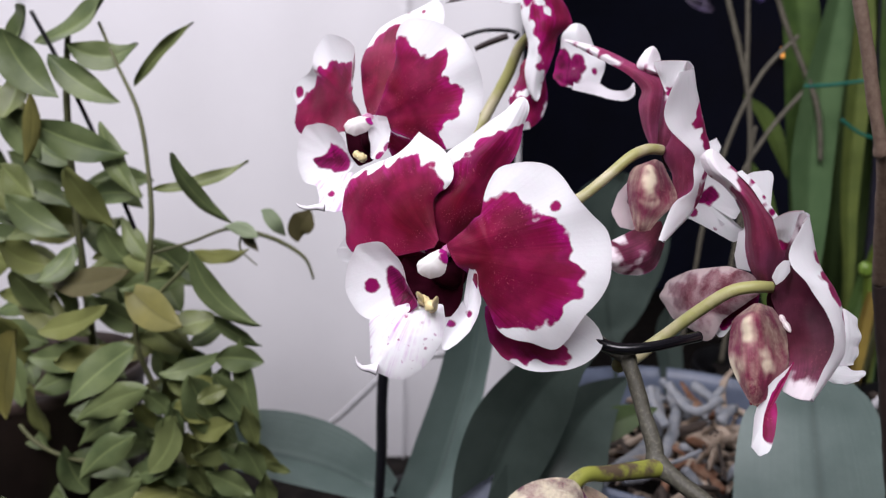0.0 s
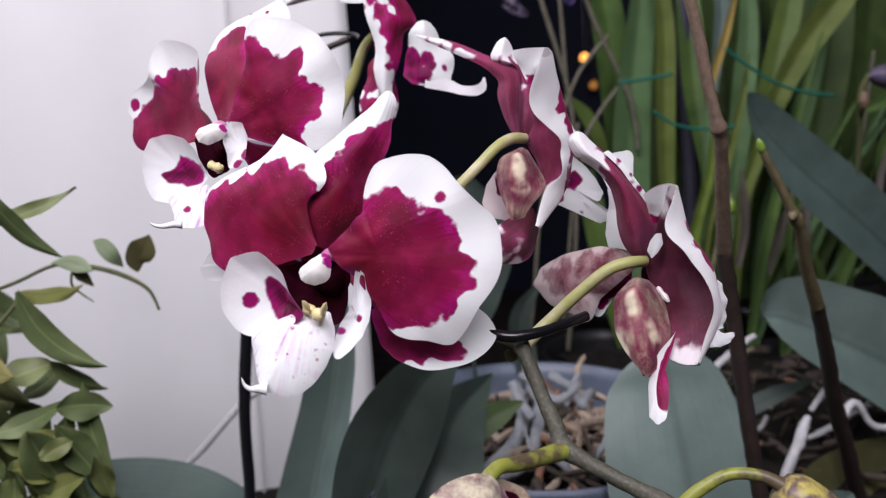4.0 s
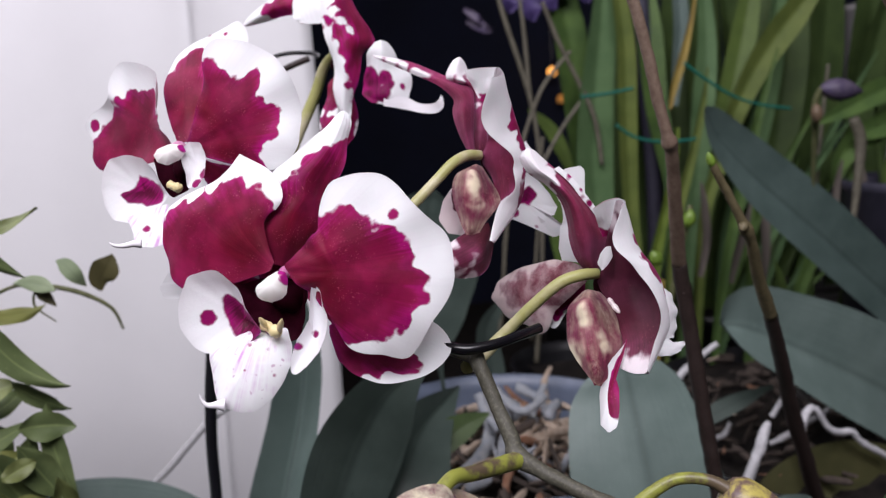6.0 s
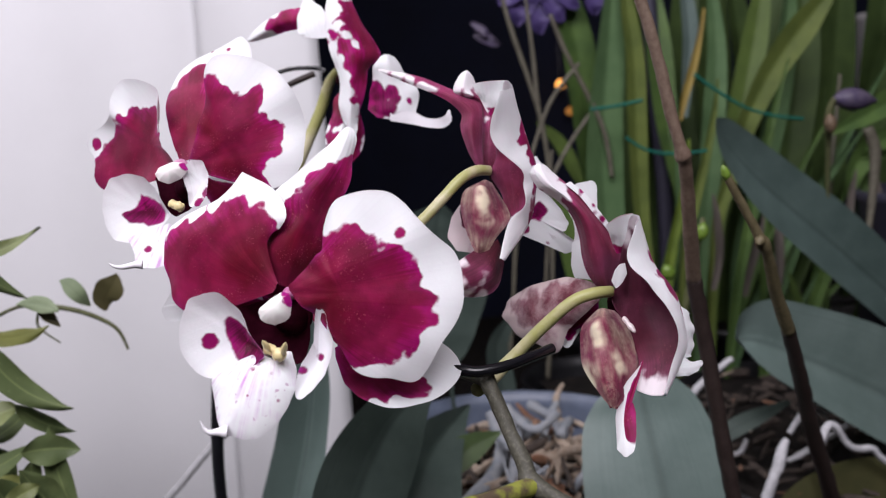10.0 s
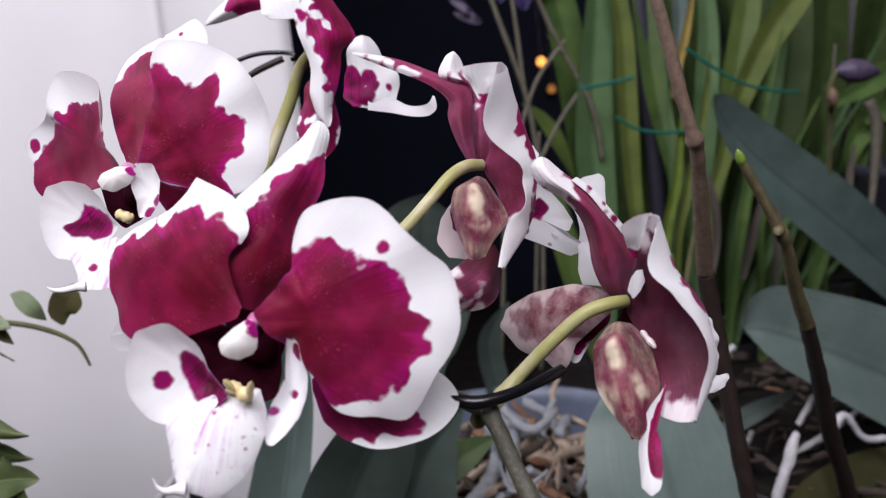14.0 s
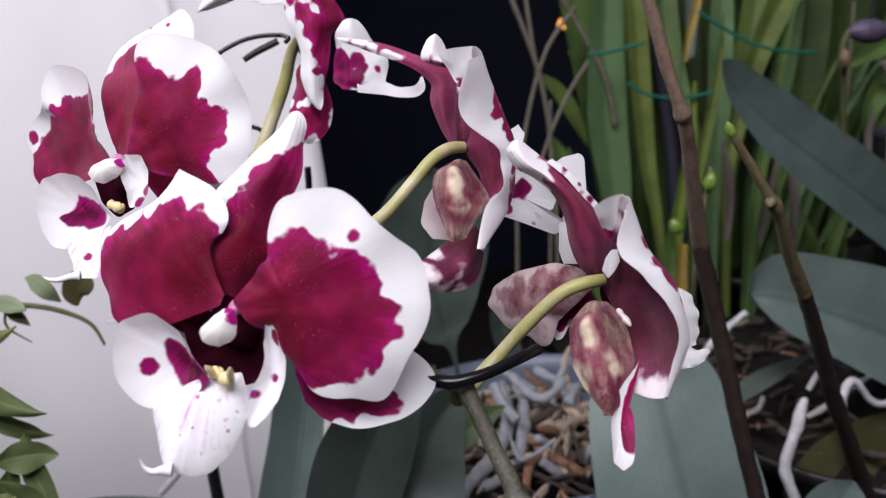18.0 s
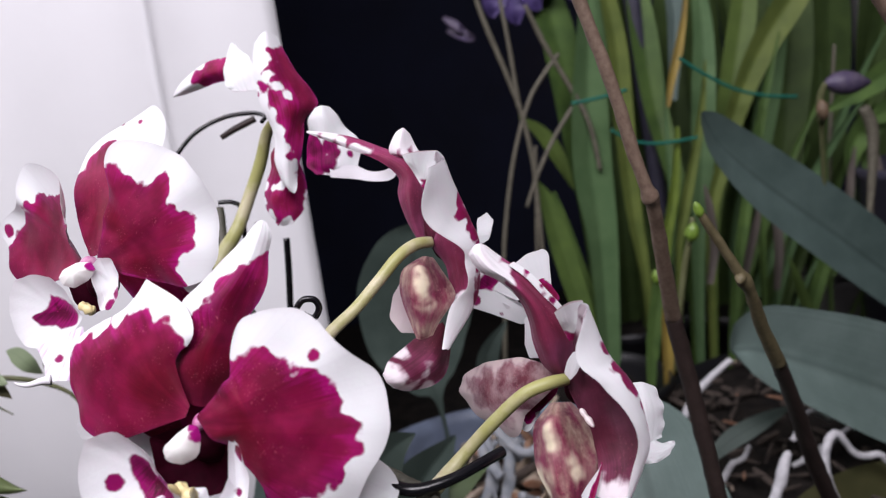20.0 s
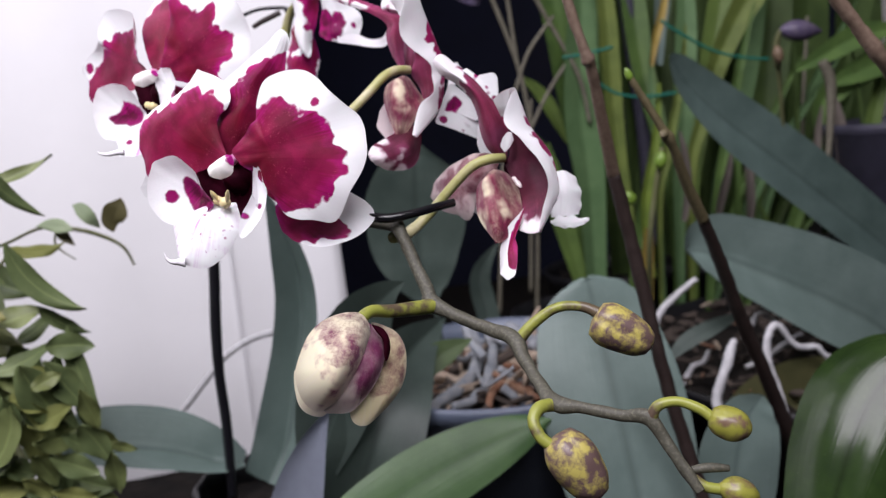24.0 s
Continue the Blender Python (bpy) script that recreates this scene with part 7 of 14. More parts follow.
ribbon("leaf", vine, LEAF_VINE, [(-0.2028, 0.4696, 1.1004, 0.0006, 0.0006), (-0.2017, 0.4727, 1.0973, 0.0051, 0.0051), (-0.1981, 0.4769, 1.0924, 0.0094, 0.0094), (-0.1938, 0.4831, 1.0876, 0.0086, 0.0086), (-0.1889, 0.4884, 1.0845, 0.004, 0.004), (-0.1853, 0.4904, 1.0834, 0.0002, 0.0002)], (0.42, -1, 0.87), keel=0.0045, wave=0.0010, curl=0.0002, seed=2, steps=18)
ribbon("leaf", vine, LEAF_VINE, [(-0.1507, 0.4795, 1.1093, 0.0006, 0.0006), (-0.1504, 0.4812, 1.1055, 0.0038, 0.0038), (-0.1486, 0.4834, 1.099, 0.0069, 0.0069), (-0.1453, 0.4866, 1.0922, 0.0063, 0.0063), (-0.1411, 0.4894, 1.0871, 0.003, 0.003), (-0.1378, 0.4905, 1.0847, 0.0002, 0.0002)], (0.19, -1, 0.41), keel=0.0045, wave=0.0010, curl=-0.0011, seed=42, steps=18)
ribbon("leaf", vine, LEAF_VINE, [(-0.1785, 0.4692, 1.0336, 0.0006, 0.0006), (-0.1758, 0.4724, 1.0326, 0.0042, 0.0042), (-0.1698, 0.4767, 1.0323, 0.0077, 0.0077), (-0.1636, 0.4833, 1.0328, 0.007, 0.007), (-0.1579, 0.4887, 1.0348, 0.0033, 0.0033), (-0.1542, 0.4908, 1.0369, 0.0002, 0.0002)], (-0.48, -1, 0.28), keel=0.0045, wave=0.0010, curl=0.001, seed=20, steps=18)
ribbon("leaf", vine, LEAF_VINE, [(-0.2141, 0.4958, 1.1403, 0.0006, 0.0006), (-0.2117, 0.4941, 1.1377, 0.0052, 0.0052), (-0.207, 0.4918, 1.1329, 0.0095, 0.0095), (-0.2003, 0.4882, 1.1284, 0.0085, 0.0085), (-0.1938, 0.4853, 1.125, 0.0039, 0.0039), (-0.1899, 0.4842, 1.1233, 0.0002, 0.0002)], (-0.19, -1, 0.11), keel=0.0045, wave=0.0010, curl=-0.0015, seed=76, steps=18)
ribbon("leaf", vine, LEAF_VINE, [(-0.1687, 0.4823, 1.0987, 0.0006, 0.0006), (-0.1698, 0.4801, 1.0957, 0.0041, 0.0041), (-0.173, 0.4772, 1.0902, 0.0075, 0.0075), (-0.1771, 0.4728, 1.085, 0.0067, 0.0067), (-0.1816, 0.4691, 1.0812, 0.0031, 0.0031), (-0.185, 0.4677, 1.0793, 0.0002, 0.0002)], (-0.11, -1, 0.71), keel=0.0045, wave=0.0010, curl=-0.0026, seed=28, steps=18)
ribbon("leaf", vine, LEAF_VINE, [(-0.0959, 0.4646, 1.0996, 0.0006, 0.0006), (-0.0933, 0.4677, 1.098, 0.0025, 0.0025), (-0.0875, 0.4719, 1.0961, 0.0046, 0.0046), (-0.0811, 0.4781, 1.0952, 0.0042, 0.0042), (-0.0751, 0.4833, 1.0961, 0.002, 0.002), (-0.0712, 0.4854, 1.0974, 0.0002, 0.0002)], (0.23, -1, 0.74), keel=0.0045, wave=0.0010, curl=-0.0017, seed=87, steps=18)
ribbon("leaf", vine, LEAF_VINE, [(-0.1261, 0.4826, 1.064, 0.0006, 0.0006), (-0.1233, 0.4803, 1.0608, 0.003, 0.003), (-0.1179, 0.4773, 1.0549, 0.0054, 0.0054), (-0.1101, 0.4727, 1.0494, 0.0048, 0.0048), (-0.1024, 0.469, 1.0454, 0.0022, 0.0022), (-0.0978, 0.4674, 1.0433, 0.0002, 0.0002)], (-0.09, -1, 0.66), keel=0.0045, wave=0.0010, curl=-0.0017, seed=58, steps=18)
ribbon("leaf", vine, LEAF_VINE, [(-0.0805, 0.4613, 1.0363, 0.0006, 0.0006), (-0.0824, 0.4639, 1.0313, 0.0034, 0.0034), (-0.0862, 0.4674, 1.0226, 0.0063, 0.0063), (-0.0921, 0.4726, 1.0121, 0.0057, 0.0057), (-0.0982, 0.4769, 1.0031, 0.0027, 0.0027), (-0.1019, 0.4787, 0.9984, 0.0002, 0.0002)], (-0.33, -1, 0.21), keel=0.0045, wave=0.0010, curl=-0.0028, seed=46, steps=18)
ribbon("leaf", vine, LEAF_VINE, [(-0.1941, 0.4855, 1.1905, 0.0006, 0.0006), (-0.194, 0.4839, 1.1875, 0.0043, 0.0043), (-0.1948, 0.4817, 1.1818, 0.0079, 0.0079), (-0.1959, 0.4783, 1.1754, 0.0071, 0.0071), (-0.1977, 0.4756, 1.17, 0.0033, 0.0033), (-0.1993, 0.4745, 1.1669, 0.0002, 0.0002)], (-0.04, -1, 0.38), keel=0.0045, wave=0.0010, curl=0.0, seed=23, steps=18)
ribbon("leaf", vine, LEAF_VINE, [(-0.1154, 0.456, 0.9878, 0.0006, 0.0006), (-0.117, 0.4557, 0.9855, 0.0031, 0.0031), (-0.1206, 0.4553, 0.9815, 0.0056, 0.0056), (-0.1253, 0.4547, 0.9775, 0.0051, 0.0051), (-0.1299, 0.4542, 0.9745, 0.0024, 0.0024), (-0.1328, 0.454, 0.973, 0.0002, 0.0002)], (-0.27, -1, 0.51), keel=0.0045, wave=0.0010, curl=-0.0022, seed=38, steps=18)
ribbon("leaf", vine, LEAF_VINE, [(-0.0737, 0.4739, 1.0184, 0.0006, 0.0006), (-0.0744, 0.4742, 1.0136, 0.0032, 0.0032), (-0.0748, 0.4747, 1.0046, 0.0058, 0.0058), (-0.0739, 0.4753, 0.9941, 0.0052, 0.0052), (-0.0719, 0.4759, 0.9849, 0.0025, 0.0025), (-0.07, 0.4761, 0.9797, 0.0002, 0.0002)], (-0.24, -1, 0.17), keel=0.0045, wave=0.0010, curl=-0.0026, seed=28, steps=18)
ribbon("leaf", vine, LEAF_VINE, [(-0.1061, 0.4776, 1.0429, 0.0006, 0.0006), (-0.1029, 0.4783, 1.044, 0.0026, 0.0026), (-0.097, 0.4793, 1.0468, 0.0048, 0.0048), (-0.0907, 0.4807, 1.051, 0.0043, 0.0043), (-0.0856, 0.4819, 1.0556, 0.002, 0.002), (-0.0828, 0.4824, 1.0587, 0.0002, 0.0002)], (0.46, -1, 0.83), keel=0.0045, wave=0.0010, curl=-0.001, seed=10, steps=18)
ribbon("leaf", vine, LEAF_VINE, [(-0.1452, 0.4927, 1.1119, 0.0006, 0.0006), (-0.1428, 0.4904, 1.1085, 0.0031, 0.0031), (-0.1383, 0.4873, 1.1023, 0.0057, 0.0057), (-0.1316, 0.4827, 1.096, 0.0051, 0.0051), (-0.1251, 0.4789, 1.091, 0.0024, 0.0024), (-0.1212, 0.4773, 1.0882, 0.0002, 0.0002)], (0.14, -1, 0.09), keel=0.0045, wave=0.0010, curl=-0.0013, seed=43, steps=18)
ribbon("leaf", vine, LEAF_VINE, [(-0.1966, 0.4671, 1.0854, 0.0006, 0.0006), (-0.1961, 0.4695, 1.0812, 0.0048, 0.0048), (-0.1938, 0.4726, 1.0739, 0.0087, 0.0087), (-0.1906, 0.4774, 1.0656, 0.008, 0.008), (-0.1867, 0.4813, 1.059, 0.0038, 0.0038), (-0.1837, 0.4829, 1.0555, 0.0002, 0.0002)], (-0.11, -1, 0.10), keel=0.0045, wave=0.0010, curl=-0.0008, seed=73, steps=18)
ribbon("leaf", vine, LEAF_VINE, [(-0.2077, 0.4981, 1.0043, 0.0007, 0.0007), (-0.2037, 0.4987, 1.0055, 0.0045, 0.0045), (-0.1961, 0.4994, 1.0087, 0.0081, 0.0081), (-0.1879, 0.5006, 1.0133, 0.0073, 0.0073), (-0.181, 0.5015, 1.0184, 0.0034, 0.0034), (-0.1771, 0.5019, 1.0219, 0.0002, 0.0002)], (-0.22, -1, 0.11), keel=0.0045, wave=0.0010, curl=-0.0021, seed=83, steps=18)
ribbon("leaf", vine, LEAF_VINE, [(-0.1653, 0.4655, 0.9499, 0.0006, 0.0006), (-0.1593, 0.4623, 0.9527, 0.005, 0.005), (-0.1493, 0.4581, 0.9576, 0.0089, 0.0089), (-0.1374, 0.4519, 0.9651, 0.0079, 0.0079), (-0.1275, 0.4466, 0.9725, 0.0036, 0.0036), (-0.1224, 0.4445, 0.9766, 0.0002, 0.0002)], (-0.30, -1, 0.41), keel=0.0045, wave=0.0010, curl=-0.0016, seed=56, steps=18)
ribbon("leaf", vine, LEAF_VINE, [(-0.0903, 0.4685, 0.9652, 0.0006, 0.0006), (-0.0869, 0.4675, 0.963, 0.0043, 0.0043), (-0.0804, 0.4661, 0.959, 0.0077, 0.0077), (-0.0721, 0.4639, 0.9557, 0.0069, 0.0069), (-0.0642, 0.4622, 0.9537, 0.0032, 0.0032), (-0.0596, 0.4615, 0.9528, 0.0002, 0.0002)], (-0.33, -1, 0.26), keel=0.0045, wave=0.0010, curl=-0.0, seed=8, steps=18)
ribbon("leaf", vine, LEAF_VINE, [(-0.184, 0.4783, 1.2252, 0.0006, 0.0006), (-0.1869, 0.4818, 1.2224, 0.0049, 0.0049), (-0.1919, 0.4865, 1.2169, 0.009, 0.009), (-0.1996, 0.4935, 1.2107, 0.0083, 0.0083), (-0.2073, 0.4993, 1.2055, 0.0039, 0.0039), (-0.2116, 0.5017, 1.2025, 0.0002, 0.0002)], (-0.40, -1, 0.38), keel=0.0045, wave=0.0010, curl=0.0005, seed=72, steps=18)
ribbon("leaf", vine, LEAF_PALE, [(-0.068, 0.4918, 1.1027, 0.0006, 0.0006), (-0.0703, 0.4928, 1.104, 0.0023, 0.0023), (-0.0747, 0.494, 1.1059, 0.0042, 0.0042), (-0.0804, 0.496, 1.1071, 0.0038, 0.0038), (-0.0858, 0.4975, 1.1071, 0.0018, 0.0018), (-0.089, 0.4982, 1.1068, 0.0002, 0.0002)], (0.04, -1, 0.26), keel=0.003, curl=-0.0007, seed=39, steps=18)
ribbon("leaf", vine, LEAF_VINE, [(-0.259, 0.5342, 0.988, 0.0007, 0.0007), (-0.2554, 0.5349, 0.9877, 0.0036, 0.0036), (-0.2485, 0.5358, 0.9885, 0.0065, 0.0065), (-0.2412, 0.5372, 0.9912, 0.0059, 0.0059), (-0.235, 0.5383, 0.9953, 0.0027, 0.0027), (-0.2315, 0.5387, 0.9985, 0.0002, 0.0002)], (-0.46, -1, 0.58), keel=0.0045, wave=0.0010, curl=-0.0006, seed=0, steps=18)
ribbon("leaf", vine, LEAF_VINE, [(-0.1935, 0.5454, 0.9414, 0.0008, 0.0008), (-0.1883, 0.5447, 0.9441, 0.0058, 0.0058), (-0.1786, 0.5438, 0.9481, 0.0105, 0.0105), (-0.1669, 0.5425, 0.9511, 0.0094, 0.0094), (-0.1565, 0.5413, 0.9522, 0.0044, 0.0044), (-0.1505, 0.5409, 0.9521, 0.0002, 0.0002)], (0.37, -1, 0.66), keel=0.0045, wave=0.0010, curl=-0.0006, seed=24, steps=18)
ribbon("leaf", vine, LEAF_VINE, [(-0.16, 0.5446, 1.0765, 0.0007, 0.0007), (-0.1556, 0.5442, 1.0732, 0.0066, 0.0066), (-0.148, 0.5436, 1.0661, 0.012, 0.012), (-0.1402, 0.5429, 1.0567, 0.0108, 0.0108), (-0.1344, 0.5422, 1.0473, 0.0051, 0.0051), (-0.1316, 0.5419, 1.0414, 0.0002, 0.0002)], (0.34, -1, 0.18), keel=0.0045, wave=0.0010, curl=-0.0012, seed=78, steps=18)
ribbon("leaf", vine, LEAF_VINE, [(-0.2325, 0.5364, 1.11, 0.0007, 0.0007), (-0.2292, 0.5393, 1.1099, 0.0044, 0.0044), (-0.2221, 0.5431, 1.1092, 0.0081, 0.0081), (-0.2148, 0.5489, 1.1065, 0.0074, 0.0074), (-0.2082, 0.5537, 1.1028, 0.0035, 0.0035), (-0.2041, 0.5556, 1.1001, 0.0002, 0.0002)], (0.28, -1, 0.00), keel=0.0045, wave=0.0010, curl=0.0007, seed=21, steps=18)
ribbon("leaf", vine, LEAF_VINE, [(-0.1474, 0.5353, 1.0218, 0.0007, 0.0007), (-0.145, 0.5343, 1.0178, 0.0052, 0.0052), (-0.14, 0.533, 1.0109, 0.0094, 0.0094), (-0.1324, 0.531, 1.0044, 0.0085, 0.0085), (-0.1246, 0.5294, 0.9999, 0.0039, 0.0039), (-0.1195, 0.5288, 0.9978, 0.0002, 0.0002)], (0.08, -1, 0.37), keel=0.0045, wave=0.0010, curl=0.0005, seed=1, steps=18)
ribbon("leaf", vine, LEAF_VINE, [(-0.2052, 0.5034, 0.9638, 0.0007, 0.0007), (-0.2099, 0.5058, 0.9663, 0.0052, 0.0052), (-0.2174, 0.509, 0.9726, 0.0094, 0.0094), (-0.2254, 0.5138, 0.9804, 0.0085, 0.0085), (-0.2311, 0.5178, 0.9884, 0.004, 0.004), (-0.2335, 0.5194, 0.9938, 0.0002, 0.0002)], (-0.07, -1, 0.17), keel=0.0045, wave=0.0010, curl=-0.0004, seed=23, steps=18)
ribbon("leaf", vine, LEAF_VINE, [(-0.2356, 0.5376, 1.1237, 0.0007, 0.0007), (-0.241, 0.5401, 1.1249, 0.0048, 0.0048), (-0.2498, 0.5434, 1.1281, 0.0088, 0.0088), (-0.2598, 0.5483, 1.133, 0.008, 0.008), (-0.2677, 0.5524, 1.1387, 0.0038, 0.0038), (-0.2714, 0.554, 1.1425, 0.0002, 0.0002)], (0.35, -1, 0.88), keel=0.0045, wave=0.0010, curl=-0.0021, seed=29, steps=18)
ribbon("leaf", vine, LEAF_VINE, [(-0.2193, 0.5108, 1.0671, 0.0007, 0.0007), (-0.214, 0.5081, 1.0643, 0.0058, 0.0058), (-0.2055, 0.5045, 1.0582, 0.0106, 0.0106), (-0.1962, 0.499, 1.0505, 0.0094, 0.0094), (-0.1894, 0.4945, 1.0428, 0.0044, 0.0044), (-0.1863, 0.4927, 1.0377, 0.0002, 0.0002)], (0.41, -1, 0.61), keel=0.0045, wave=0.0010, curl=-0.0017, seed=28, steps=18)
ribbon("leaf", vine, LEAF_VINE, [(-0.1323, 0.5065, 1.0928, 0.0007, 0.0007), (-0.1365, 0.5057, 1.0901, 0.0059, 0.0059), (-0.1449, 0.5045, 1.0858, 0.0108, 0.0108), (-0.1551, 0.5028, 1.0822, 0.0097, 0.0097), (-0.1644, 0.5013, 1.0803, 0.0045, 0.0045), (-0.1701, 0.5007, 1.0796, 0.0002, 0.0002)], (-0.39, -1, 0.04), keel=0.0045, wave=0.0010, curl=-0.0022, seed=41, steps=18)
ribbon("leaf", vine, LEAF_VINE, [(-0.2447, 0.5554, 1.0793, 0.0007, 0.0007), (-0.2401, 0.5554, 1.0776, 0.0051, 0.0051), (-0.232, 0.5553, 1.0734, 0.0093, 0.0093), (-0.2234, 0.5552, 1.0672, 0.0084, 0.0084), (-0.2168, 0.5551, 1.0604, 0.0039, 0.0039), (-0.2133, 0.555, 1.0559, 0.0002, 0.0002)], (0.48, -1, 0.59), keel=0.0045, wave=0.0010, curl=-0.0019, seed=87, steps=18)
ribbon("leaf", vine, LEAF_VINE, [(-0.2079, 0.493, 1.1126, 0.0006, 0.0006), (-0.2088, 0.4928, 1.1158, 0.0037, 0.0037), (-0.2113, 0.4926, 1.1214, 0.0068, 0.0068), (-0.2156, 0.4923, 1.1267, 0.0061, 0.0061), (-0.2206, 0.492, 1.1303, 0.0028, 0.0028), (-0.2241, 0.4919, 1.132, 0.0002, 0.0002)], (0.45, -1, 0.78), keel=0.0045, wave=0.0010, curl=-0.0019, seed=64, steps=18)
ribbon("leaf", vine, LEAF_VINE, [(-0.1882, 0.4998, 0.9882, 0.0007, 0.0007), (-0.1834, 0.5, 0.9884, 0.0053, 0.0053), (-0.1743, 0.5003, 0.9899, 0.0096, 0.0096), (-0.1642, 0.5008, 0.9934, 0.0086, 0.0086), (-0.1555, 0.5011, 0.9981, 0.004, 0.004), (-0.1507, 0.5013, 1.0016, 0.0002, 0.0002)], (-0.50, -1, 0.49), keel=0.0045, wave=0.0010, curl=-0.0016, seed=38, steps=18)
ribbon("leaf", vine, LEAF_VINE, [(-0.2534, 0.5363, 0.9089, 0.0008, 0.0008), (-0.2545, 0.5378, 0.9135, 0.0058, 0.0058), (-0.2573, 0.5398, 0.9222, 0.0106, 0.0106), (-0.2629, 0.5428, 0.9311, 0.0095, 0.0095), (-0.2695, 0.5453, 0.9383, 0.0045, 0.0045), (-0.2738, 0.5463, 0.9423, 0.0002, 0.0002)], (0.01, -1, 0.02), keel=0.0045, wave=0.0010, curl=-0.0007, seed=68, steps=18)
ribbon("leaf", vine, LEAF_VINE, [(-0.1676, 0.5324, 1.0599, 0.0007, 0.0007), (-0.1655, 0.5347, 1.0564, 0.0047, 0.0047), (-0.1604, 0.5378, 1.051, 0.0086, 0.0086), (-0.1538, 0.5424, 1.0462, 0.0078, 0.0078), (-0.147, 0.5462, 1.0436, 0.0037, 0.0037), (-0.1424, 0.5478, 1.043, 0.0002, 0.0002)], (-0.13, -1, 0.37), keel=0.0045, wave=0.0010, curl=0.001, seed=9, steps=18)
ribbon("leaf", vine, LEAF_VINE, [(-0.1696, 0.554, 0.9777, 0.0008, 0.0008), (-0.1652, 0.5542, 0.9791, 0.0052, 0.0052), (-0.1568, 0.5545, 0.9807, 0.0095, 0.0095), (-0.1471, 0.555, 0.9809, 0.0085, 0.0085), (-0.1385, 0.5554, 0.9794, 0.004, 0.004), (-0.1336, 0.5555, 0.9779, 0.0002, 0.0002)], (0.44, -1, 0.27), keel=0.0045, wave=0.0010, curl=-0.0027, seed=45, steps=18)
ribbon("leaf", vine, LEAF_VINE, [(-0.2189, 0.5034, 1.095, 0.0007, 0.0007), (-0.2152, 0.5033, 1.0969, 0.0034, 0.0034), (-0.208, 0.5032, 1.0998, 0.0062, 0.0062), (-0.1994, 0.5031, 1.1018, 0.0055, 0.0055), (-0.1917, 0.503, 1.1022, 0.0026, 0.0026), (-0.1871, 0.503, 1.1019, 0.0002, 0.0002)], (0.41, -1, 0.82), keel=0.0045, wave=0.0010, curl=-0.0001, seed=40, steps=18)
ribbon("leaf", vine, LEAF_VINE, [(-0.1544, 0.4994, 1.0574, 0.0007, 0.0007), (-0.1516, 0.5012, 1.0574, 0.0033, 0.0033), (-0.1459, 0.5035, 1.0568, 0.006, 0.006), (-0.1398, 0.507, 1.0545, 0.0054, 0.0054), (-0.1346, 0.51, 1.0511, 0.0025, 0.0025), (-0.1314, 0.5112, 1.0487, 0.0002, 0.0002)], (-0.30, -1, 0.89), keel=0.0045, wave=0.0010, curl=-0.0014, seed=40, steps=18)
ribbon("leaf", vine, LEAF_VINE, [(-0.2208, 0.5579, 1.1072, 0.0007, 0.0007), (-0.2251, 0.5564, 1.1064, 0.0055, 0.0055), (-0.2334, 0.5544, 1.1058, 0.0099, 0.0099), (-0.2426, 0.5513, 1.1069, 0.0089, 0.0089), (-0.2504, 0.5488, 1.1091, 0.0041, 0.0041), (-0.2551, 0.5478, 1.111, 0.0002, 0.0002)], (0.25, -1, 0.50), keel=0.0045, wave=0.0010, curl=-0.0016, seed=2, steps=18)
ribbon("leaf", vine, LEAF_VINE, [(-0.1786, 0.4976, 0.9385, 0.0007, 0.0007), (-0.1806, 0.4961, 0.9423, 0.0046, 0.0046), (-0.1838, 0.494, 0.9494, 0.0084, 0.0084), (-0.1858, 0.4909, 0.9588, 0.0075, 0.0075), (-0.1864, 0.4884, 0.9678, 0.0035, 0.0035), (-0.1865, 0.4873, 0.973, 0.0002, 0.0002)], (0.20, -1, 0.86), keel=0.0045, wave=0.0010, curl=-0.0008, seed=32, steps=18)
ribbon("leaf", vine, LEAF_VINE, [(-0.1347, 0.5297, 0.9778, 0.0007, 0.0007), (-0.1326, 0.5261, 0.9841, 0.0051, 0.0051), (-0.1304, 0.5213, 0.9948, 0.0092, 0.0092), (-0.129, 0.5141, 1.0072, 0.0081, 0.0081), (-0.1296, 0.5081, 1.0173, 0.0037, 0.0037), (-0.131, 0.5057, 1.0226, 0.0002, 0.0002)], (0.49, -1, 0.78), keel=0.0045, wave=0.0010, curl=0.0009, seed=75, steps=18)
ribbon("leaf", vine, LEAF_VINE, [(-0.2411, 0.5197, 0.9841, 0.0007, 0.0007), (-0.2459, 0.5215, 0.9806, 0.0042, 0.0042), (-0.2548, 0.5239, 0.9753, 0.0078, 0.0078), (-0.2663, 0.5276, 0.9702, 0.007, 0.007), (-0.2768, 0.5306, 0.9671, 0.0033, 0.0033), (-0.2827, 0.5318, 0.9662, 0.0002, 0.0002)], (-0.37, -1, 0.83), keel=0.0045, wave=0.0010, curl=-0.0018, seed=13, steps=18)
ribbon("leaf", vine, LEAF_VINE, [(-0.1769, 0.5087, 1.0368, 0.0007, 0.0007), (-0.1819, 0.5122, 1.0383, 0.0046, 0.0046), (-0.1912, 0.5168, 1.0409, 0.0084, 0.0084), (-0.2038, 0.5238, 1.0417, 0.0076, 0.0076), (-0.2156, 0.5296, 1.041, 0.0036, 0.0036), (-0.2224, 0.5319, 1.0402, 0.0002, 0.0002)], (-0.48, -1, 0.47), keel=0.0045, wave=0.0010, curl=-0.0011, seed=73, steps=18)
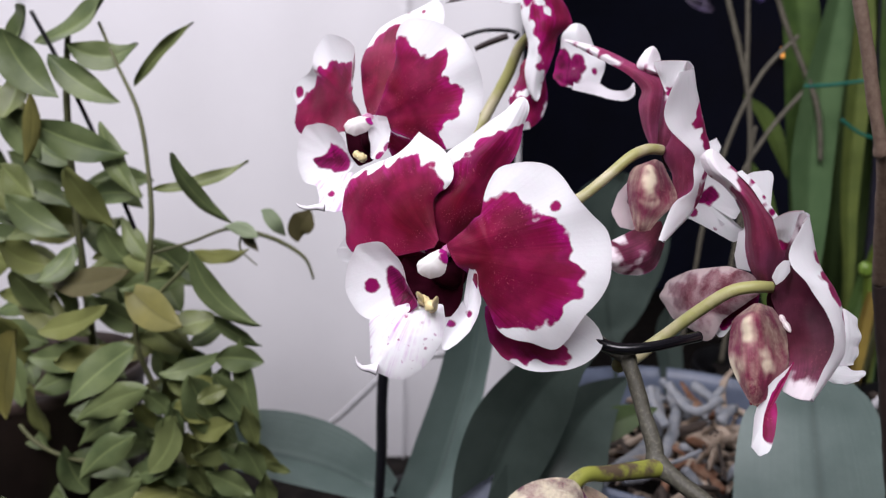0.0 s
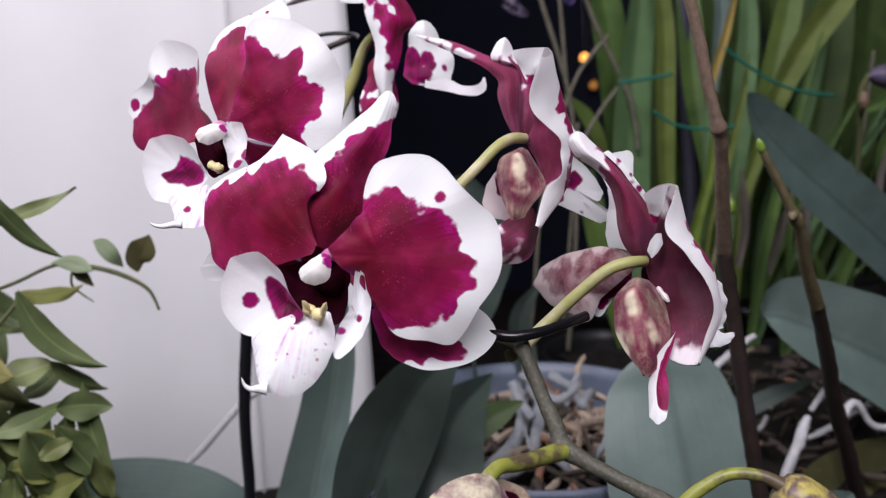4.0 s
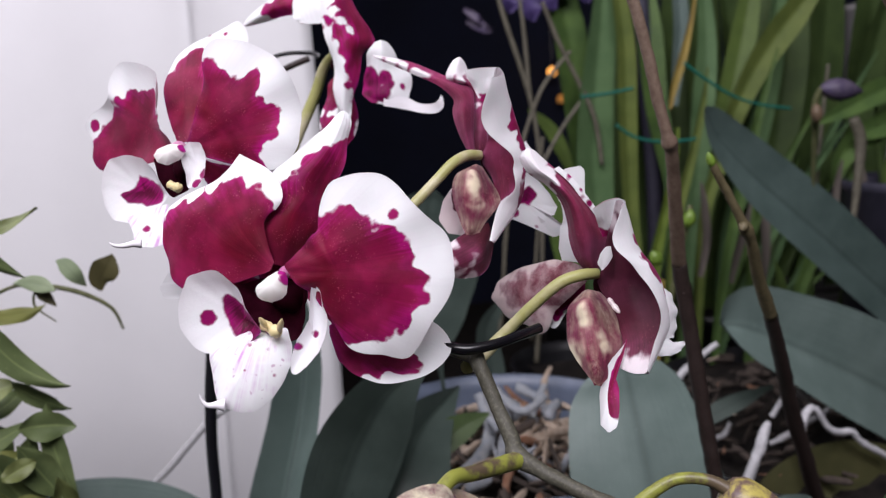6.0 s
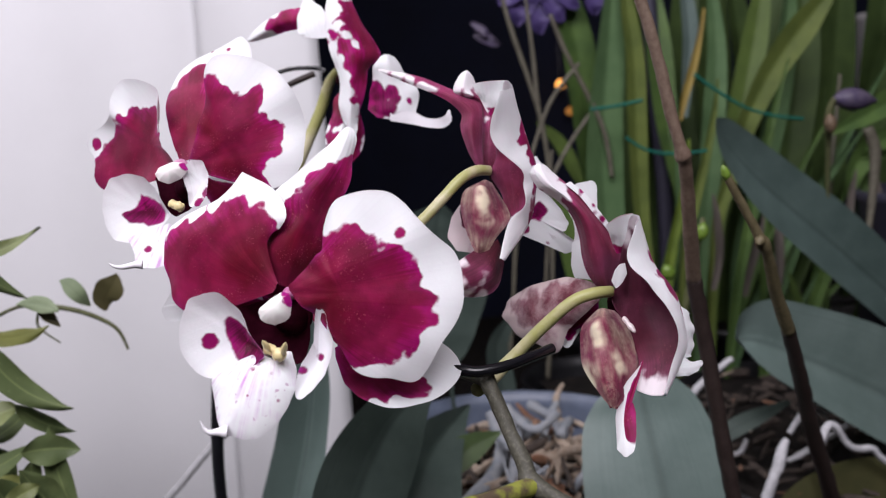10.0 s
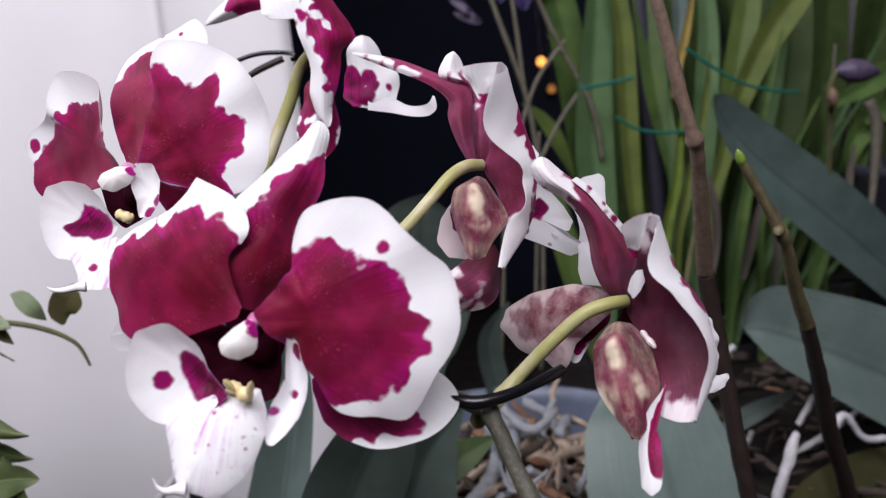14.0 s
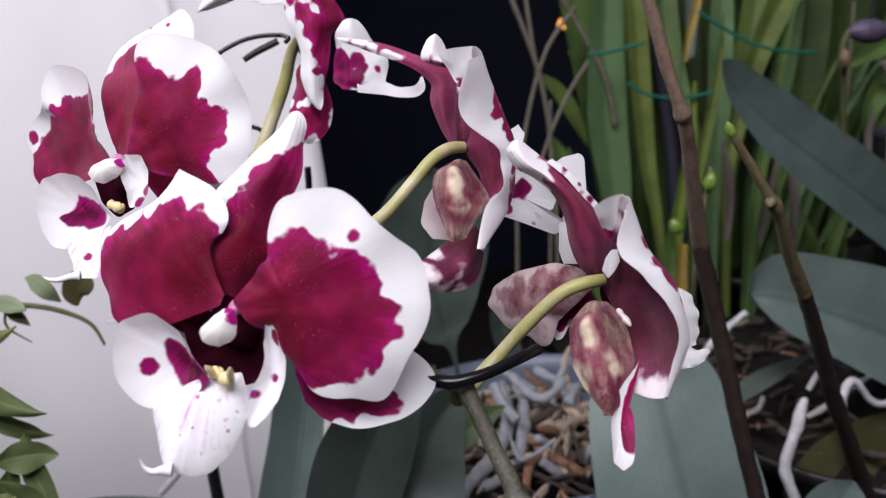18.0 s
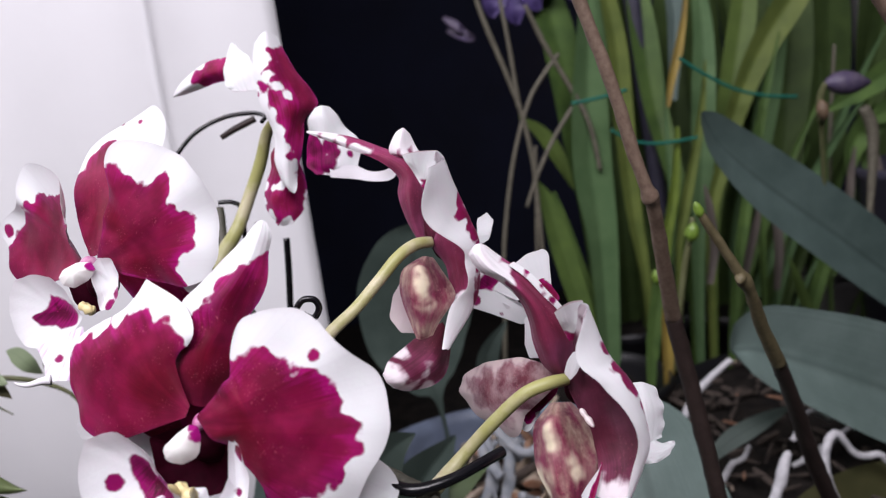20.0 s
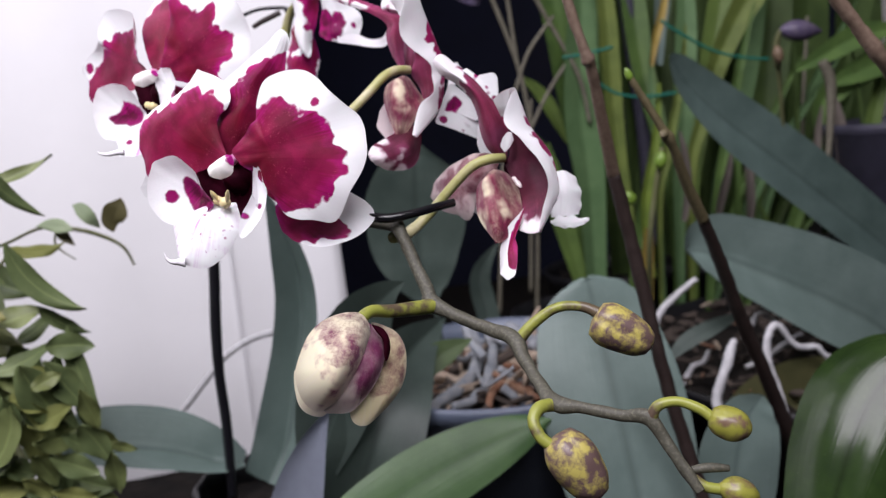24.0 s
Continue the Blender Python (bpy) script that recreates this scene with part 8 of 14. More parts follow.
ribbon("leaf", vine, LEAF_VINE, [(-0.2468, 0.5382, 1.1503, 0.0007, 0.0007), (-0.2475, 0.5407, 1.1467, 0.003, 0.003), (-0.2471, 0.5439, 1.1404, 0.0056, 0.0056), (-0.2456, 0.5489, 1.1341, 0.0051, 0.0051), (-0.2426, 0.553, 1.1294, 0.0024, 0.0024), (-0.2398, 0.5546, 1.1273, 0.0002, 0.0002)], (0.28, -1, 0.48), keel=0.0045, wave=0.0010, curl=-0.0015, seed=23, steps=18)
ribbon("leaf", vine, LEAF_VINE, [(-0.1694, 0.5142, 1.1289, 0.0007, 0.0007), (-0.1648, 0.5126, 1.1283, 0.0038, 0.0038), (-0.1569, 0.5105, 1.1263, 0.007, 0.007), (-0.1482, 0.5073, 1.1228, 0.0062, 0.0062), (-0.1413, 0.5047, 1.1185, 0.0029, 0.0029), (-0.1378, 0.5037, 1.1155, 0.0002, 0.0002)], (-0.05, -1, 0.15), keel=0.0045, wave=0.0010, curl=-0.0018, seed=21, steps=18)
ribbon("leaf", vine, LEAF_VINE, [(-0.2461, 0.5544, 0.9587, 0.0008, 0.0008), (-0.2428, 0.5535, 0.9555, 0.0048, 0.0048), (-0.2361, 0.5522, 0.9502, 0.0087, 0.0087), (-0.2269, 0.5504, 0.9461, 0.0078, 0.0078), (-0.2177, 0.5489, 0.9441, 0.0036, 0.0036), (-0.2121, 0.5483, 0.9436, 0.0002, 0.0002)], (0.30, -1, 0.63), keel=0.0045, wave=0.0010, curl=-0.001, seed=46, steps=18)
ribbon("leaf", vine, LEAF_VINE, [(-0.2131, 0.4835, 1.1744, 0.0006, 0.0006), (-0.2152, 0.4868, 1.1781, 0.0037, 0.0037), (-0.219, 0.4911, 1.185, 0.0068, 0.0068), (-0.2259, 0.4975, 1.1924, 0.0061, 0.0061), (-0.2333, 0.5029, 1.1985, 0.0029, 0.0029), (-0.2376, 0.5051, 1.2018, 0.0002, 0.0002)], (0.14, -1, 0.57), keel=0.0045, wave=0.0010, curl=-0.0015, seed=46, steps=18)
ribbon("leaf", vine, LEAF_VINE, [(-0.1883, 0.5342, 0.9312, 0.0007, 0.0007), (-0.1937, 0.5369, 0.9298, 0.0046, 0.0046), (-0.203, 0.5404, 0.9268, 0.0084, 0.0084), (-0.2142, 0.5458, 0.9206, 0.0076, 0.0076), (-0.2237, 0.5503, 0.9134, 0.0036, 0.0036), (-0.2286, 0.5521, 0.9087, 0.0002, 0.0002)], (-0.19, -1, 0.29), keel=0.0045, wave=0.0010, curl=-0.0003, seed=50, steps=18)
ribbon("leaf", vine, LEAF_VINE, [(-0.212, 0.5622, 0.9723, 0.0008, 0.0008), (-0.2077, 0.5592, 0.9687, 0.0064, 0.0064), (-0.2014, 0.5551, 0.9607, 0.0116, 0.0116), (-0.1951, 0.5491, 0.9514, 0.0104, 0.0104), (-0.1912, 0.5441, 0.9426, 0.0048, 0.0048), (-0.1899, 0.5421, 0.9367, 0.0002, 0.0002)], (-0.21, -1, 0.63), keel=0.0045, wave=0.0010, curl=-0.001, seed=17, steps=18)
ribbon("leaf", vine, LEAF_VINE, [(-0.2011, 0.5585, 1.1243, 0.0007, 0.0007), (-0.2064, 0.5572, 1.1253, 0.0065, 0.0065), (-0.2163, 0.5555, 1.1281, 0.0118, 0.0118), (-0.2269, 0.553, 1.1328, 0.0105, 0.0105), (-0.2356, 0.5509, 1.1383, 0.0049, 0.0049), (-0.2406, 0.55, 1.142, 0.0002, 0.0002)], (-0.44, -1, 0.61), keel=0.0045, wave=0.0010, curl=-0.0008, seed=49, steps=18)
ribbon("leaf", vine, LEAF_VINE, [(-0.195, 0.5405, 1.137, 0.0007, 0.0007), (-0.2006, 0.5438, 1.1377, 0.0044, 0.0044), (-0.21, 0.5483, 1.14, 0.0081, 0.0081), (-0.221, 0.5549, 1.144, 0.0074, 0.0074), (-0.2299, 0.5605, 1.1489, 0.0035, 0.0035), (-0.2341, 0.5627, 1.1524, 0.0002, 0.0002)], (0.19, -1, 0.72), keel=0.0045, wave=0.0010, curl=0.0, seed=71, steps=18)
ribbon("leaf", vine, LEAF_VINE, [(-0.1738, 0.5226, 1.1014, 0.0007, 0.0007), (-0.174, 0.52, 1.1052, 0.003, 0.003), (-0.1759, 0.5166, 1.1111, 0.0053, 0.0053), (-0.1787, 0.5116, 1.1169, 0.0048, 0.0048), (-0.1824, 0.5073, 1.1206, 0.0022, 0.0022), (-0.1854, 0.5056, 1.1221, 0.0002, 0.0002)], (0.29, -1, 0.46), keel=0.0045, wave=0.0010, curl=-0.0007, seed=41, steps=18)
ribbon("leaf", vine, LEAF_VINE, [(-0.2144, 0.5346, 1.1083, 0.0007, 0.0007), (-0.2208, 0.5379, 1.107, 0.0045, 0.0045), (-0.2317, 0.5424, 1.1059, 0.0083, 0.0083), (-0.2453, 0.549, 1.1058, 0.0075, 0.0075), (-0.257, 0.5546, 1.1073, 0.0036, 0.0036), (-0.2631, 0.5568, 1.109, 0.0002, 0.0002)], (-0.03, -1, 0.11), keel=0.0045, wave=0.0010, curl=-0.0026, seed=11, steps=18)
ribbon("leaf", vine, LEAF_VINE, [(-0.2615, 0.5454, 1.0899, 0.0007, 0.0007), (-0.2567, 0.5459, 1.089, 0.0053, 0.0053), (-0.2478, 0.5466, 1.0865, 0.0096, 0.0096), (-0.2382, 0.5477, 1.0819, 0.0087, 0.0087), (-0.2303, 0.5486, 1.0765, 0.0041, 0.0041), (-0.2259, 0.5489, 1.0727, 0.0002, 0.0002)], (-0.26, -1, 0.52), keel=0.0045, wave=0.0010, curl=0.0007, seed=80, steps=18)
ribbon("leaf", vine, LEAF_VINE, [(-0.2418, 0.5489, 0.9685, 0.0008, 0.0008), (-0.2414, 0.5469, 0.9651, 0.0039, 0.0039), (-0.2401, 0.5441, 0.9583, 0.007, 0.007), (-0.2362, 0.54, 0.9515, 0.0063, 0.0063), (-0.231, 0.5366, 0.946, 0.0029, 0.0029), (-0.2276, 0.5352, 0.9428, 0.0002, 0.0002)], (-0.27, -1, 0.80), keel=0.0045, wave=0.0010, curl=-0.0028, seed=84, steps=18)
ribbon("leaf", vine, LEAF_VINE, [(-0.1586, 0.4926, 1.0315, 0.0007, 0.0007), (-0.1553, 0.495, 1.031, 0.0042, 0.0042), (-0.1484, 0.4983, 1.0315, 0.0076, 0.0076), (-0.1412, 0.5032, 1.0335, 0.0069, 0.0069), (-0.1351, 0.5073, 1.037, 0.0033, 0.0033), (-0.1314, 0.5089, 1.0399, 0.0002, 0.0002)], (0.15, -1, 0.73), keel=0.0045, wave=0.0010, curl=-0.0018, seed=0, steps=18)
ribbon("leaf", vine, LEAF_VINE, [(-0.2289, 0.5081, 1.1763, 0.0006, 0.0006), (-0.2325, 0.5052, 1.176, 0.0052, 0.0052), (-0.24, 0.5014, 1.1762, 0.0093, 0.0093), (-0.2475, 0.4956, 1.1778, 0.0083, 0.0083), (-0.2538, 0.4909, 1.1803, 0.0038, 0.0038), (-0.2578, 0.489, 1.1823, 0.0002, 0.0002)], (0.49, -1, 0.73), keel=0.0045, wave=0.0010, curl=-0.0029, seed=54, steps=18)
ribbon("leaf", vine, LEAF_VINE, [(-0.2023, 0.4814, 1.1659, 0.0006, 0.0006), (-0.2012, 0.484, 1.1634, 0.0031, 0.0031), (-0.1978, 0.4875, 1.1596, 0.0056, 0.0056), (-0.1936, 0.4927, 1.1565, 0.0051, 0.0051), (-0.1888, 0.497, 1.1551, 0.0024, 0.0024), (-0.1853, 0.4987, 1.155, 0.0002, 0.0002)], (-0.28, -1, 0.17), keel=0.0045, wave=0.0010, curl=-0.0028, seed=14, steps=18)
ribbon("leaf", vine, LEAF_VINE, [(-0.1923, 0.5565, 0.9867, 0.0008, 0.0008), (-0.1952, 0.5564, 0.99, 0.0039, 0.0039), (-0.2014, 0.5562, 0.9949, 0.0072, 0.0072), (-0.2096, 0.556, 0.9988, 0.0064, 0.0064), (-0.2177, 0.5558, 1.0006, 0.003, 0.003), (-0.2228, 0.5557, 1.0008, 0.0002, 0.0002)], (-0.46, -1, 0.80), keel=0.0045, wave=0.0010, curl=-0.0014, seed=24, steps=18)
ribbon("leaf", vine, LEAF_VINE, [(-0.2334, 0.5669, 0.93, 0.0008, 0.0008), (-0.2321, 0.564, 0.9267, 0.0045, 0.0045), (-0.2294, 0.5603, 0.92, 0.0082, 0.0082), (-0.2237, 0.5546, 0.9139, 0.0073, 0.0073), (-0.217, 0.5499, 0.9093, 0.0034, 0.0034), (-0.2127, 0.5481, 0.9065, 0.0002, 0.0002)], (-0.23, -1, 0.58), keel=0.0045, wave=0.0010, curl=-0.0002, seed=15, steps=18)
ribbon("leaf", vine, LEAF_VINE, [(-0.1924, 0.55, 1.096, 0.0007, 0.0007), (-0.1968, 0.5466, 1.0971, 0.007, 0.007), (-0.2059, 0.5422, 1.0977, 0.0125, 0.0125), (-0.2155, 0.5354, 1.0969, 0.0112, 0.0112), (-0.2238, 0.5298, 1.0946, 0.0052, 0.0052), (-0.2292, 0.5276, 1.0923, 0.0002, 0.0002)], (-0.40, -1, 0.21), keel=0.0045, wave=0.0010, curl=0.0001, seed=62, steps=18)
ribbon("leaf", vine, LEAF_VINE, [(-0.2228, 0.5486, 0.9733, 0.0008, 0.0008), (-0.2263, 0.5472, 0.9709, 0.0045, 0.0045), (-0.2335, 0.5453, 0.9669, 0.0081, 0.0081), (-0.2421, 0.5425, 0.9641, 0.0073, 0.0073), (-0.2501, 0.5402, 0.963, 0.0034, 0.0034), (-0.2551, 0.5392, 0.9628, 0.0002, 0.0002)], (0.26, -1, 0.41), keel=0.0045, wave=0.0010, curl=0.0001, seed=54, steps=18)
ribbon("leaf", vine, LEAF_VINE, [(-0.1471, 0.5479, 0.9364, 0.0008, 0.0008), (-0.1513, 0.5514, 0.9383, 0.0042, 0.0042), (-0.1592, 0.556, 0.942, 0.0077, 0.0077), (-0.1704, 0.563, 0.9438, 0.007, 0.007), (-0.1814, 0.5688, 0.944, 0.0033, 0.0033), (-0.1879, 0.5711, 0.9438, 0.0002, 0.0002)], (0.42, -1, 0.23), keel=0.0045, wave=0.0010, curl=-0.0027, seed=46, steps=18)
ribbon("leaf", vine, LEAF_VINE, [(-0.2347, 0.5326, 1.0746, 0.0007, 0.0007), (-0.2424, 0.5355, 1.0741, 0.0068, 0.0068), (-0.2563, 0.5395, 1.0724, 0.0124, 0.0124), (-0.2735, 0.5454, 1.0683, 0.0113, 0.0113), (-0.2888, 0.5504, 1.0629, 0.0054, 0.0054), (-0.2971, 0.5524, 1.0591, 0.0002, 0.0002)], (0.09, -1, 0.26), keel=0.0045, wave=0.0010, curl=-0.0029, seed=69, steps=18)
ribbon("leaf", vine, LEAF_VINE, [(-0.2592, 0.5365, 0.971, 0.0007, 0.0007), (-0.2649, 0.5371, 0.9731, 0.0072, 0.0072), (-0.2752, 0.5378, 0.9782, 0.0131, 0.0131), (-0.2863, 0.5389, 0.9856, 0.0118, 0.0118), (-0.2951, 0.5398, 0.9934, 0.0055, 0.0055), (-0.2997, 0.5401, 0.9986, 0.0002, 0.0002)], (-0.20, -1, 0.30), keel=0.0045, wave=0.0010, curl=-0.001, seed=68, steps=18)
ribbon("leaf", vine, LEAF_VINE, [(-0.1666, 0.5447, 0.9708, 0.0007, 0.0007), (-0.1638, 0.5469, 0.9661, 0.005, 0.005), (-0.1571, 0.5498, 0.9587, 0.0091, 0.0091), (-0.1484, 0.5541, 0.9514, 0.0083, 0.0083), (-0.1396, 0.5577, 0.9468, 0.0039, 0.0039), (-0.1338, 0.5591, 0.9451, 0.0002, 0.0002)], (0.11, -1, 0.88), keel=0.0045, wave=0.0010, curl=-0.0013, seed=28, steps=18)
ribbon("leaf", vine, LEAF_VINE, [(-0.1878, 0.5422, 1.0226, 0.0007, 0.0007), (-0.1863, 0.5408, 1.0189, 0.0035, 0.0035), (-0.1828, 0.5389, 1.0124, 0.0064, 0.0064), (-0.1768, 0.536, 1.0062, 0.0057, 0.0057), (-0.1701, 0.5336, 1.0019, 0.0027, 0.0027), (-0.1658, 0.5326, 0.9996, 0.0002, 0.0002)], (-0.12, -1, 0.56), keel=0.0045, wave=0.0010, curl=-0.0012, seed=14, steps=18)
ribbon("leaf", vine, LEAF_VINE, [(-0.1605, 0.4968, 1.0237, 0.0007, 0.0007), (-0.1673, 0.4997, 1.0213, 0.005, 0.005), (-0.1796, 0.5036, 1.0181, 0.0091, 0.0091), (-0.1948, 0.5094, 1.0155, 0.0083, 0.0083), (-0.2083, 0.5143, 1.0147, 0.0039, 0.0039), (-0.2157, 0.5162, 1.0152, 0.0002, 0.0002)], (0.21, -1, 0.41), keel=0.0045, wave=0.0010, curl=0.0008, seed=1, steps=18)
ribbon("leaf", vine, LEAF_VINE, [(-0.2042, 0.5111, 1.0294, 0.0007, 0.0007), (-0.2097, 0.5125, 1.0309, 0.0052, 0.0052), (-0.2202, 0.5142, 1.0329, 0.0095, 0.0095), (-0.2333, 0.5169, 1.0333, 0.0086, 0.0086), (-0.2453, 0.5191, 1.0319, 0.004, 0.004), (-0.2523, 0.52, 1.0305, 0.0002, 0.0002)], (0.09, -1, 0.26), keel=0.0045, wave=0.0010, curl=-0.0015, seed=73, steps=18)
ribbon("leaf", vine, LEAF_VINE, [(-0.2561, 0.5501, 1.1028, 0.0007, 0.0007), (-0.2512, 0.5514, 1.1024, 0.0066, 0.0066), (-0.2414, 0.553, 1.1029, 0.0121, 0.0121), (-0.2305, 0.5555, 1.1053, 0.0109, 0.0109), (-0.2208, 0.5576, 1.1092, 0.0051, 0.0051), (-0.2151, 0.5584, 1.1122, 0.0002, 0.0002)], (0.31, -1, 0.02), keel=0.0045, wave=0.0010, curl=-0.0005, seed=70, steps=18)
ribbon("leaf", vine, LEAF_VINE, [(-0.1601, 0.5128, 1.0662, 0.0007, 0.0007), (-0.1565, 0.5136, 1.0652, 0.0043, 0.0043), (-0.1497, 0.5146, 1.0627, 0.0079, 0.0079), (-0.1427, 0.5162, 1.0583, 0.0071, 0.0071), (-0.137, 0.5175, 1.0532, 0.0033, 0.0033), (-0.1339, 0.518, 1.0496, 0.0002, 0.0002)], (0.45, -1, 0.84), keel=0.0045, wave=0.0010, curl=0.0009, seed=16, steps=18)
ribbon("leaf", vine, LEAF_VINE, [(-0.2159, 0.5012, 1.0792, 0.0007, 0.0007), (-0.2105, 0.4999, 1.0791, 0.0042, 0.0042), (-0.2009, 0.4981, 1.078, 0.0076, 0.0076), (-0.1901, 0.4955, 1.0754, 0.0068, 0.0068), (-0.1811, 0.4933, 1.0719, 0.0032, 0.0032), (-0.1764, 0.4925, 1.0692, 0.0002, 0.0002)], (-0.18, -1, 0.27), keel=0.0045, wave=0.0010, curl=0.0004, seed=82, steps=18)
ribbon("leaf", vine, LEAF_VINE, [(-0.1561, 0.5443, 0.9839, 0.0007, 0.0007), (-0.1511, 0.5471, 0.9839, 0.0068, 0.0068), (-0.1407, 0.5507, 0.9837, 0.0125, 0.0125), (-0.1289, 0.5562, 0.9812, 0.0114, 0.0114), (-0.1183, 0.5607, 0.9775, 0.0054, 0.0054), (-0.1118, 0.5625, 0.975, 0.0002, 0.0002)], (0.16, -1, 0.72), keel=0.0045, wave=0.0010, curl=-0.0022, seed=66, steps=18)
ribbon("leaf", vine, LEAF_VINE, [(-0.2082, 0.558, 0.9311, 0.0008, 0.0008), (-0.2118, 0.5548, 0.9293, 0.0067, 0.0067), (-0.2198, 0.5506, 0.926, 0.0122, 0.0122), (-0.2287, 0.5442, 0.9247, 0.0108, 0.0108), (-0.2369, 0.5388, 0.925, 0.005, 0.005), (-0.2423, 0.5367, 0.9253, 0.0002, 0.0002)], (-0.23, -1, 0.22), keel=0.0045, wave=0.0010, curl=-0.0012, seed=32, steps=18)
ribbon("leaf", vine, LEAF_VINE, [(-0.1833, 0.5211, 0.9215, 0.0007, 0.0007), (-0.1818, 0.5233, 0.915, 0.0048, 0.0048), (-0.1774, 0.5264, 0.9042, 0.0088, 0.0088), (-0.171, 0.5309, 0.8922, 0.008, 0.008), (-0.1637, 0.5347, 0.883, 0.0038, 0.0038), (-0.1584, 0.5362, 0.8786, 0.0002, 0.0002)], (-0.41, -1, 0.76), keel=0.0045, wave=0.0010, curl=0.0004, seed=47, steps=18)
ribbon("leaf", vine, LEAF_VINE, [(-0.2293, 0.5302, 0.9446, 0.0007, 0.0007), (-0.2292, 0.5286, 0.9389, 0.006, 0.006), (-0.2285, 0.5263, 0.9278, 0.0109, 0.0109), (-0.2253, 0.523, 0.9156, 0.0098, 0.0098), (-0.2208, 0.5203, 0.9052, 0.0046, 0.0046), (-0.2177, 0.5192, 0.899, 0.0002, 0.0002)], (0.08, -1, 0.06), keel=0.0045, wave=0.0010, curl=-0.0027, seed=17, steps=18)
ribbon("leaf", vine, LEAF_VINE, [(-0.1865, 0.5417, 1.0532, 0.0007, 0.0007), (-0.1815, 0.5436, 1.0535, 0.0063, 0.0063), (-0.1714, 0.5463, 1.0534, 0.0115, 0.0115), (-0.1601, 0.5502, 1.0514, 0.0104, 0.0104), (-0.1501, 0.5535, 1.0482, 0.0049, 0.0049), (-0.144, 0.5548, 1.0458, 0.0002, 0.0002)], (-0.44, -1, 0.68), keel=0.0045, wave=0.0010, curl=0.0002, seed=4, steps=18)
ribbon("leaf", vine, LEAF_VINE, [(-0.1529, 0.5054, 1.0463, 0.0007, 0.0007), (-0.1465, 0.5019, 1.0461, 0.0047, 0.0047), (-0.1357, 0.4973, 1.0443, 0.0085, 0.0085), (-0.1235, 0.4903, 1.0413, 0.0075, 0.0075), (-0.1136, 0.4846, 1.0376, 0.0035, 0.0035), (-0.1087, 0.4823, 1.0345, 0.0002, 0.0002)], (0.43, -1, 0.23), keel=0.0045, wave=0.0010, curl=-0.003, seed=76, steps=18)
ribbon("leaf", vine, LEAF_VINE, [(-0.1674, 0.4927, 1.0336, 0.0007, 0.0007), (-0.1728, 0.4944, 1.031, 0.0051, 0.0051), (-0.1829, 0.4966, 1.0273, 0.0093, 0.0093), (-0.1954, 0.4999, 1.024, 0.0085, 0.0085), (-0.2066, 0.5026, 1.0226, 0.004, 0.004), (-0.213, 0.5037, 1.0225, 0.0002, 0.0002)], (0.33, -1, 0.44), keel=0.0045, wave=0.0010, curl=-0.0001, seed=33, steps=18)
ribbon("leaf", vine, LEAF_VINE, [(-0.2143, 0.5119, 1.002, 0.0007, 0.0007), (-0.2165, 0.5143, 1.0048, 0.0041, 0.0041), (-0.2208, 0.5176, 1.0102, 0.0076, 0.0076), (-0.228, 0.5226, 1.015, 0.0069, 0.0069), (-0.2358, 0.5267, 1.0183, 0.0032, 0.0032), (-0.2406, 0.5284, 1.02, 0.0002, 0.0002)], (0.41, -1, 0.71), keel=0.0045, wave=0.0010, curl=0.0003, seed=49, steps=18)
ribbon("leaf", vine, LEAF_VINE, [(-0.2529, 0.5531, 0.9377, 0.0008, 0.0008), (-0.2551, 0.5541, 0.9416, 0.0049, 0.0049), (-0.2601, 0.5555, 0.9485, 0.0088, 0.0088), (-0.2677, 0.5575, 0.9548, 0.008, 0.008), (-0.2759, 0.5592, 0.959, 0.0037, 0.0037), (-0.2811, 0.5598, 0.9609, 0.0002, 0.0002)], (0.13, -1, 0.01), keel=0.0045, wave=0.0010, curl=0.001, seed=7, steps=18)
ribbon("leaf", vine, LEAF_VINE, [(-0.2513, 0.5286, 0.9138, 0.0007, 0.0007), (-0.2481, 0.5322, 0.9132, 0.0058, 0.0058), (-0.2408, 0.537, 0.9123, 0.0106, 0.0106), (-0.233, 0.5442, 0.9085, 0.0097, 0.0097), (-0.2257, 0.5501, 0.9038, 0.0046, 0.0046), (-0.2209, 0.5525, 0.9009, 0.0002, 0.0002)], (0.06, -1, 0.13), keel=0.0045, wave=0.0010, curl=-0.0025, seed=6, steps=18)
ribbon("leaf", vine, LEAF_VINE, [(-0.2295, 0.4981, 1.0271, 0.0007, 0.0007), (-0.2267, 0.4977, 1.0237, 0.0052, 0.0052), (-0.2221, 0.4973, 1.0166, 0.0096, 0.0096), (-0.2181, 0.4967, 1.0077, 0.0086, 0.0086), (-0.2158, 0.4962, 0.999, 0.004, 0.004), (-0.215, 0.496, 0.9936, 0.0002, 0.0002)], (-0.30, -1, 0.77), keel=0.0045, wave=0.0010, curl=-0.0007, seed=0, steps=18)
ribbon("leaf", vine, LEAF_VINE, [(-0.1911, 0.4857, 1.1643, 0.0006, 0.0006), (-0.1957, 0.4873, 1.1666, 0.0053, 0.0053), (-0.2033, 0.4893, 1.1716, 0.0096, 0.0096), (-0.2116, 0.4924, 1.1784, 0.0087, 0.0087), (-0.2179, 0.4949, 1.1853, 0.0041, 0.0041), (-0.2209, 0.4959, 1.1897, 0.0002, 0.0002)], (0.48, -1, 0.39), keel=0.0045, wave=0.0010, curl=-0.0027, seed=18, steps=18)
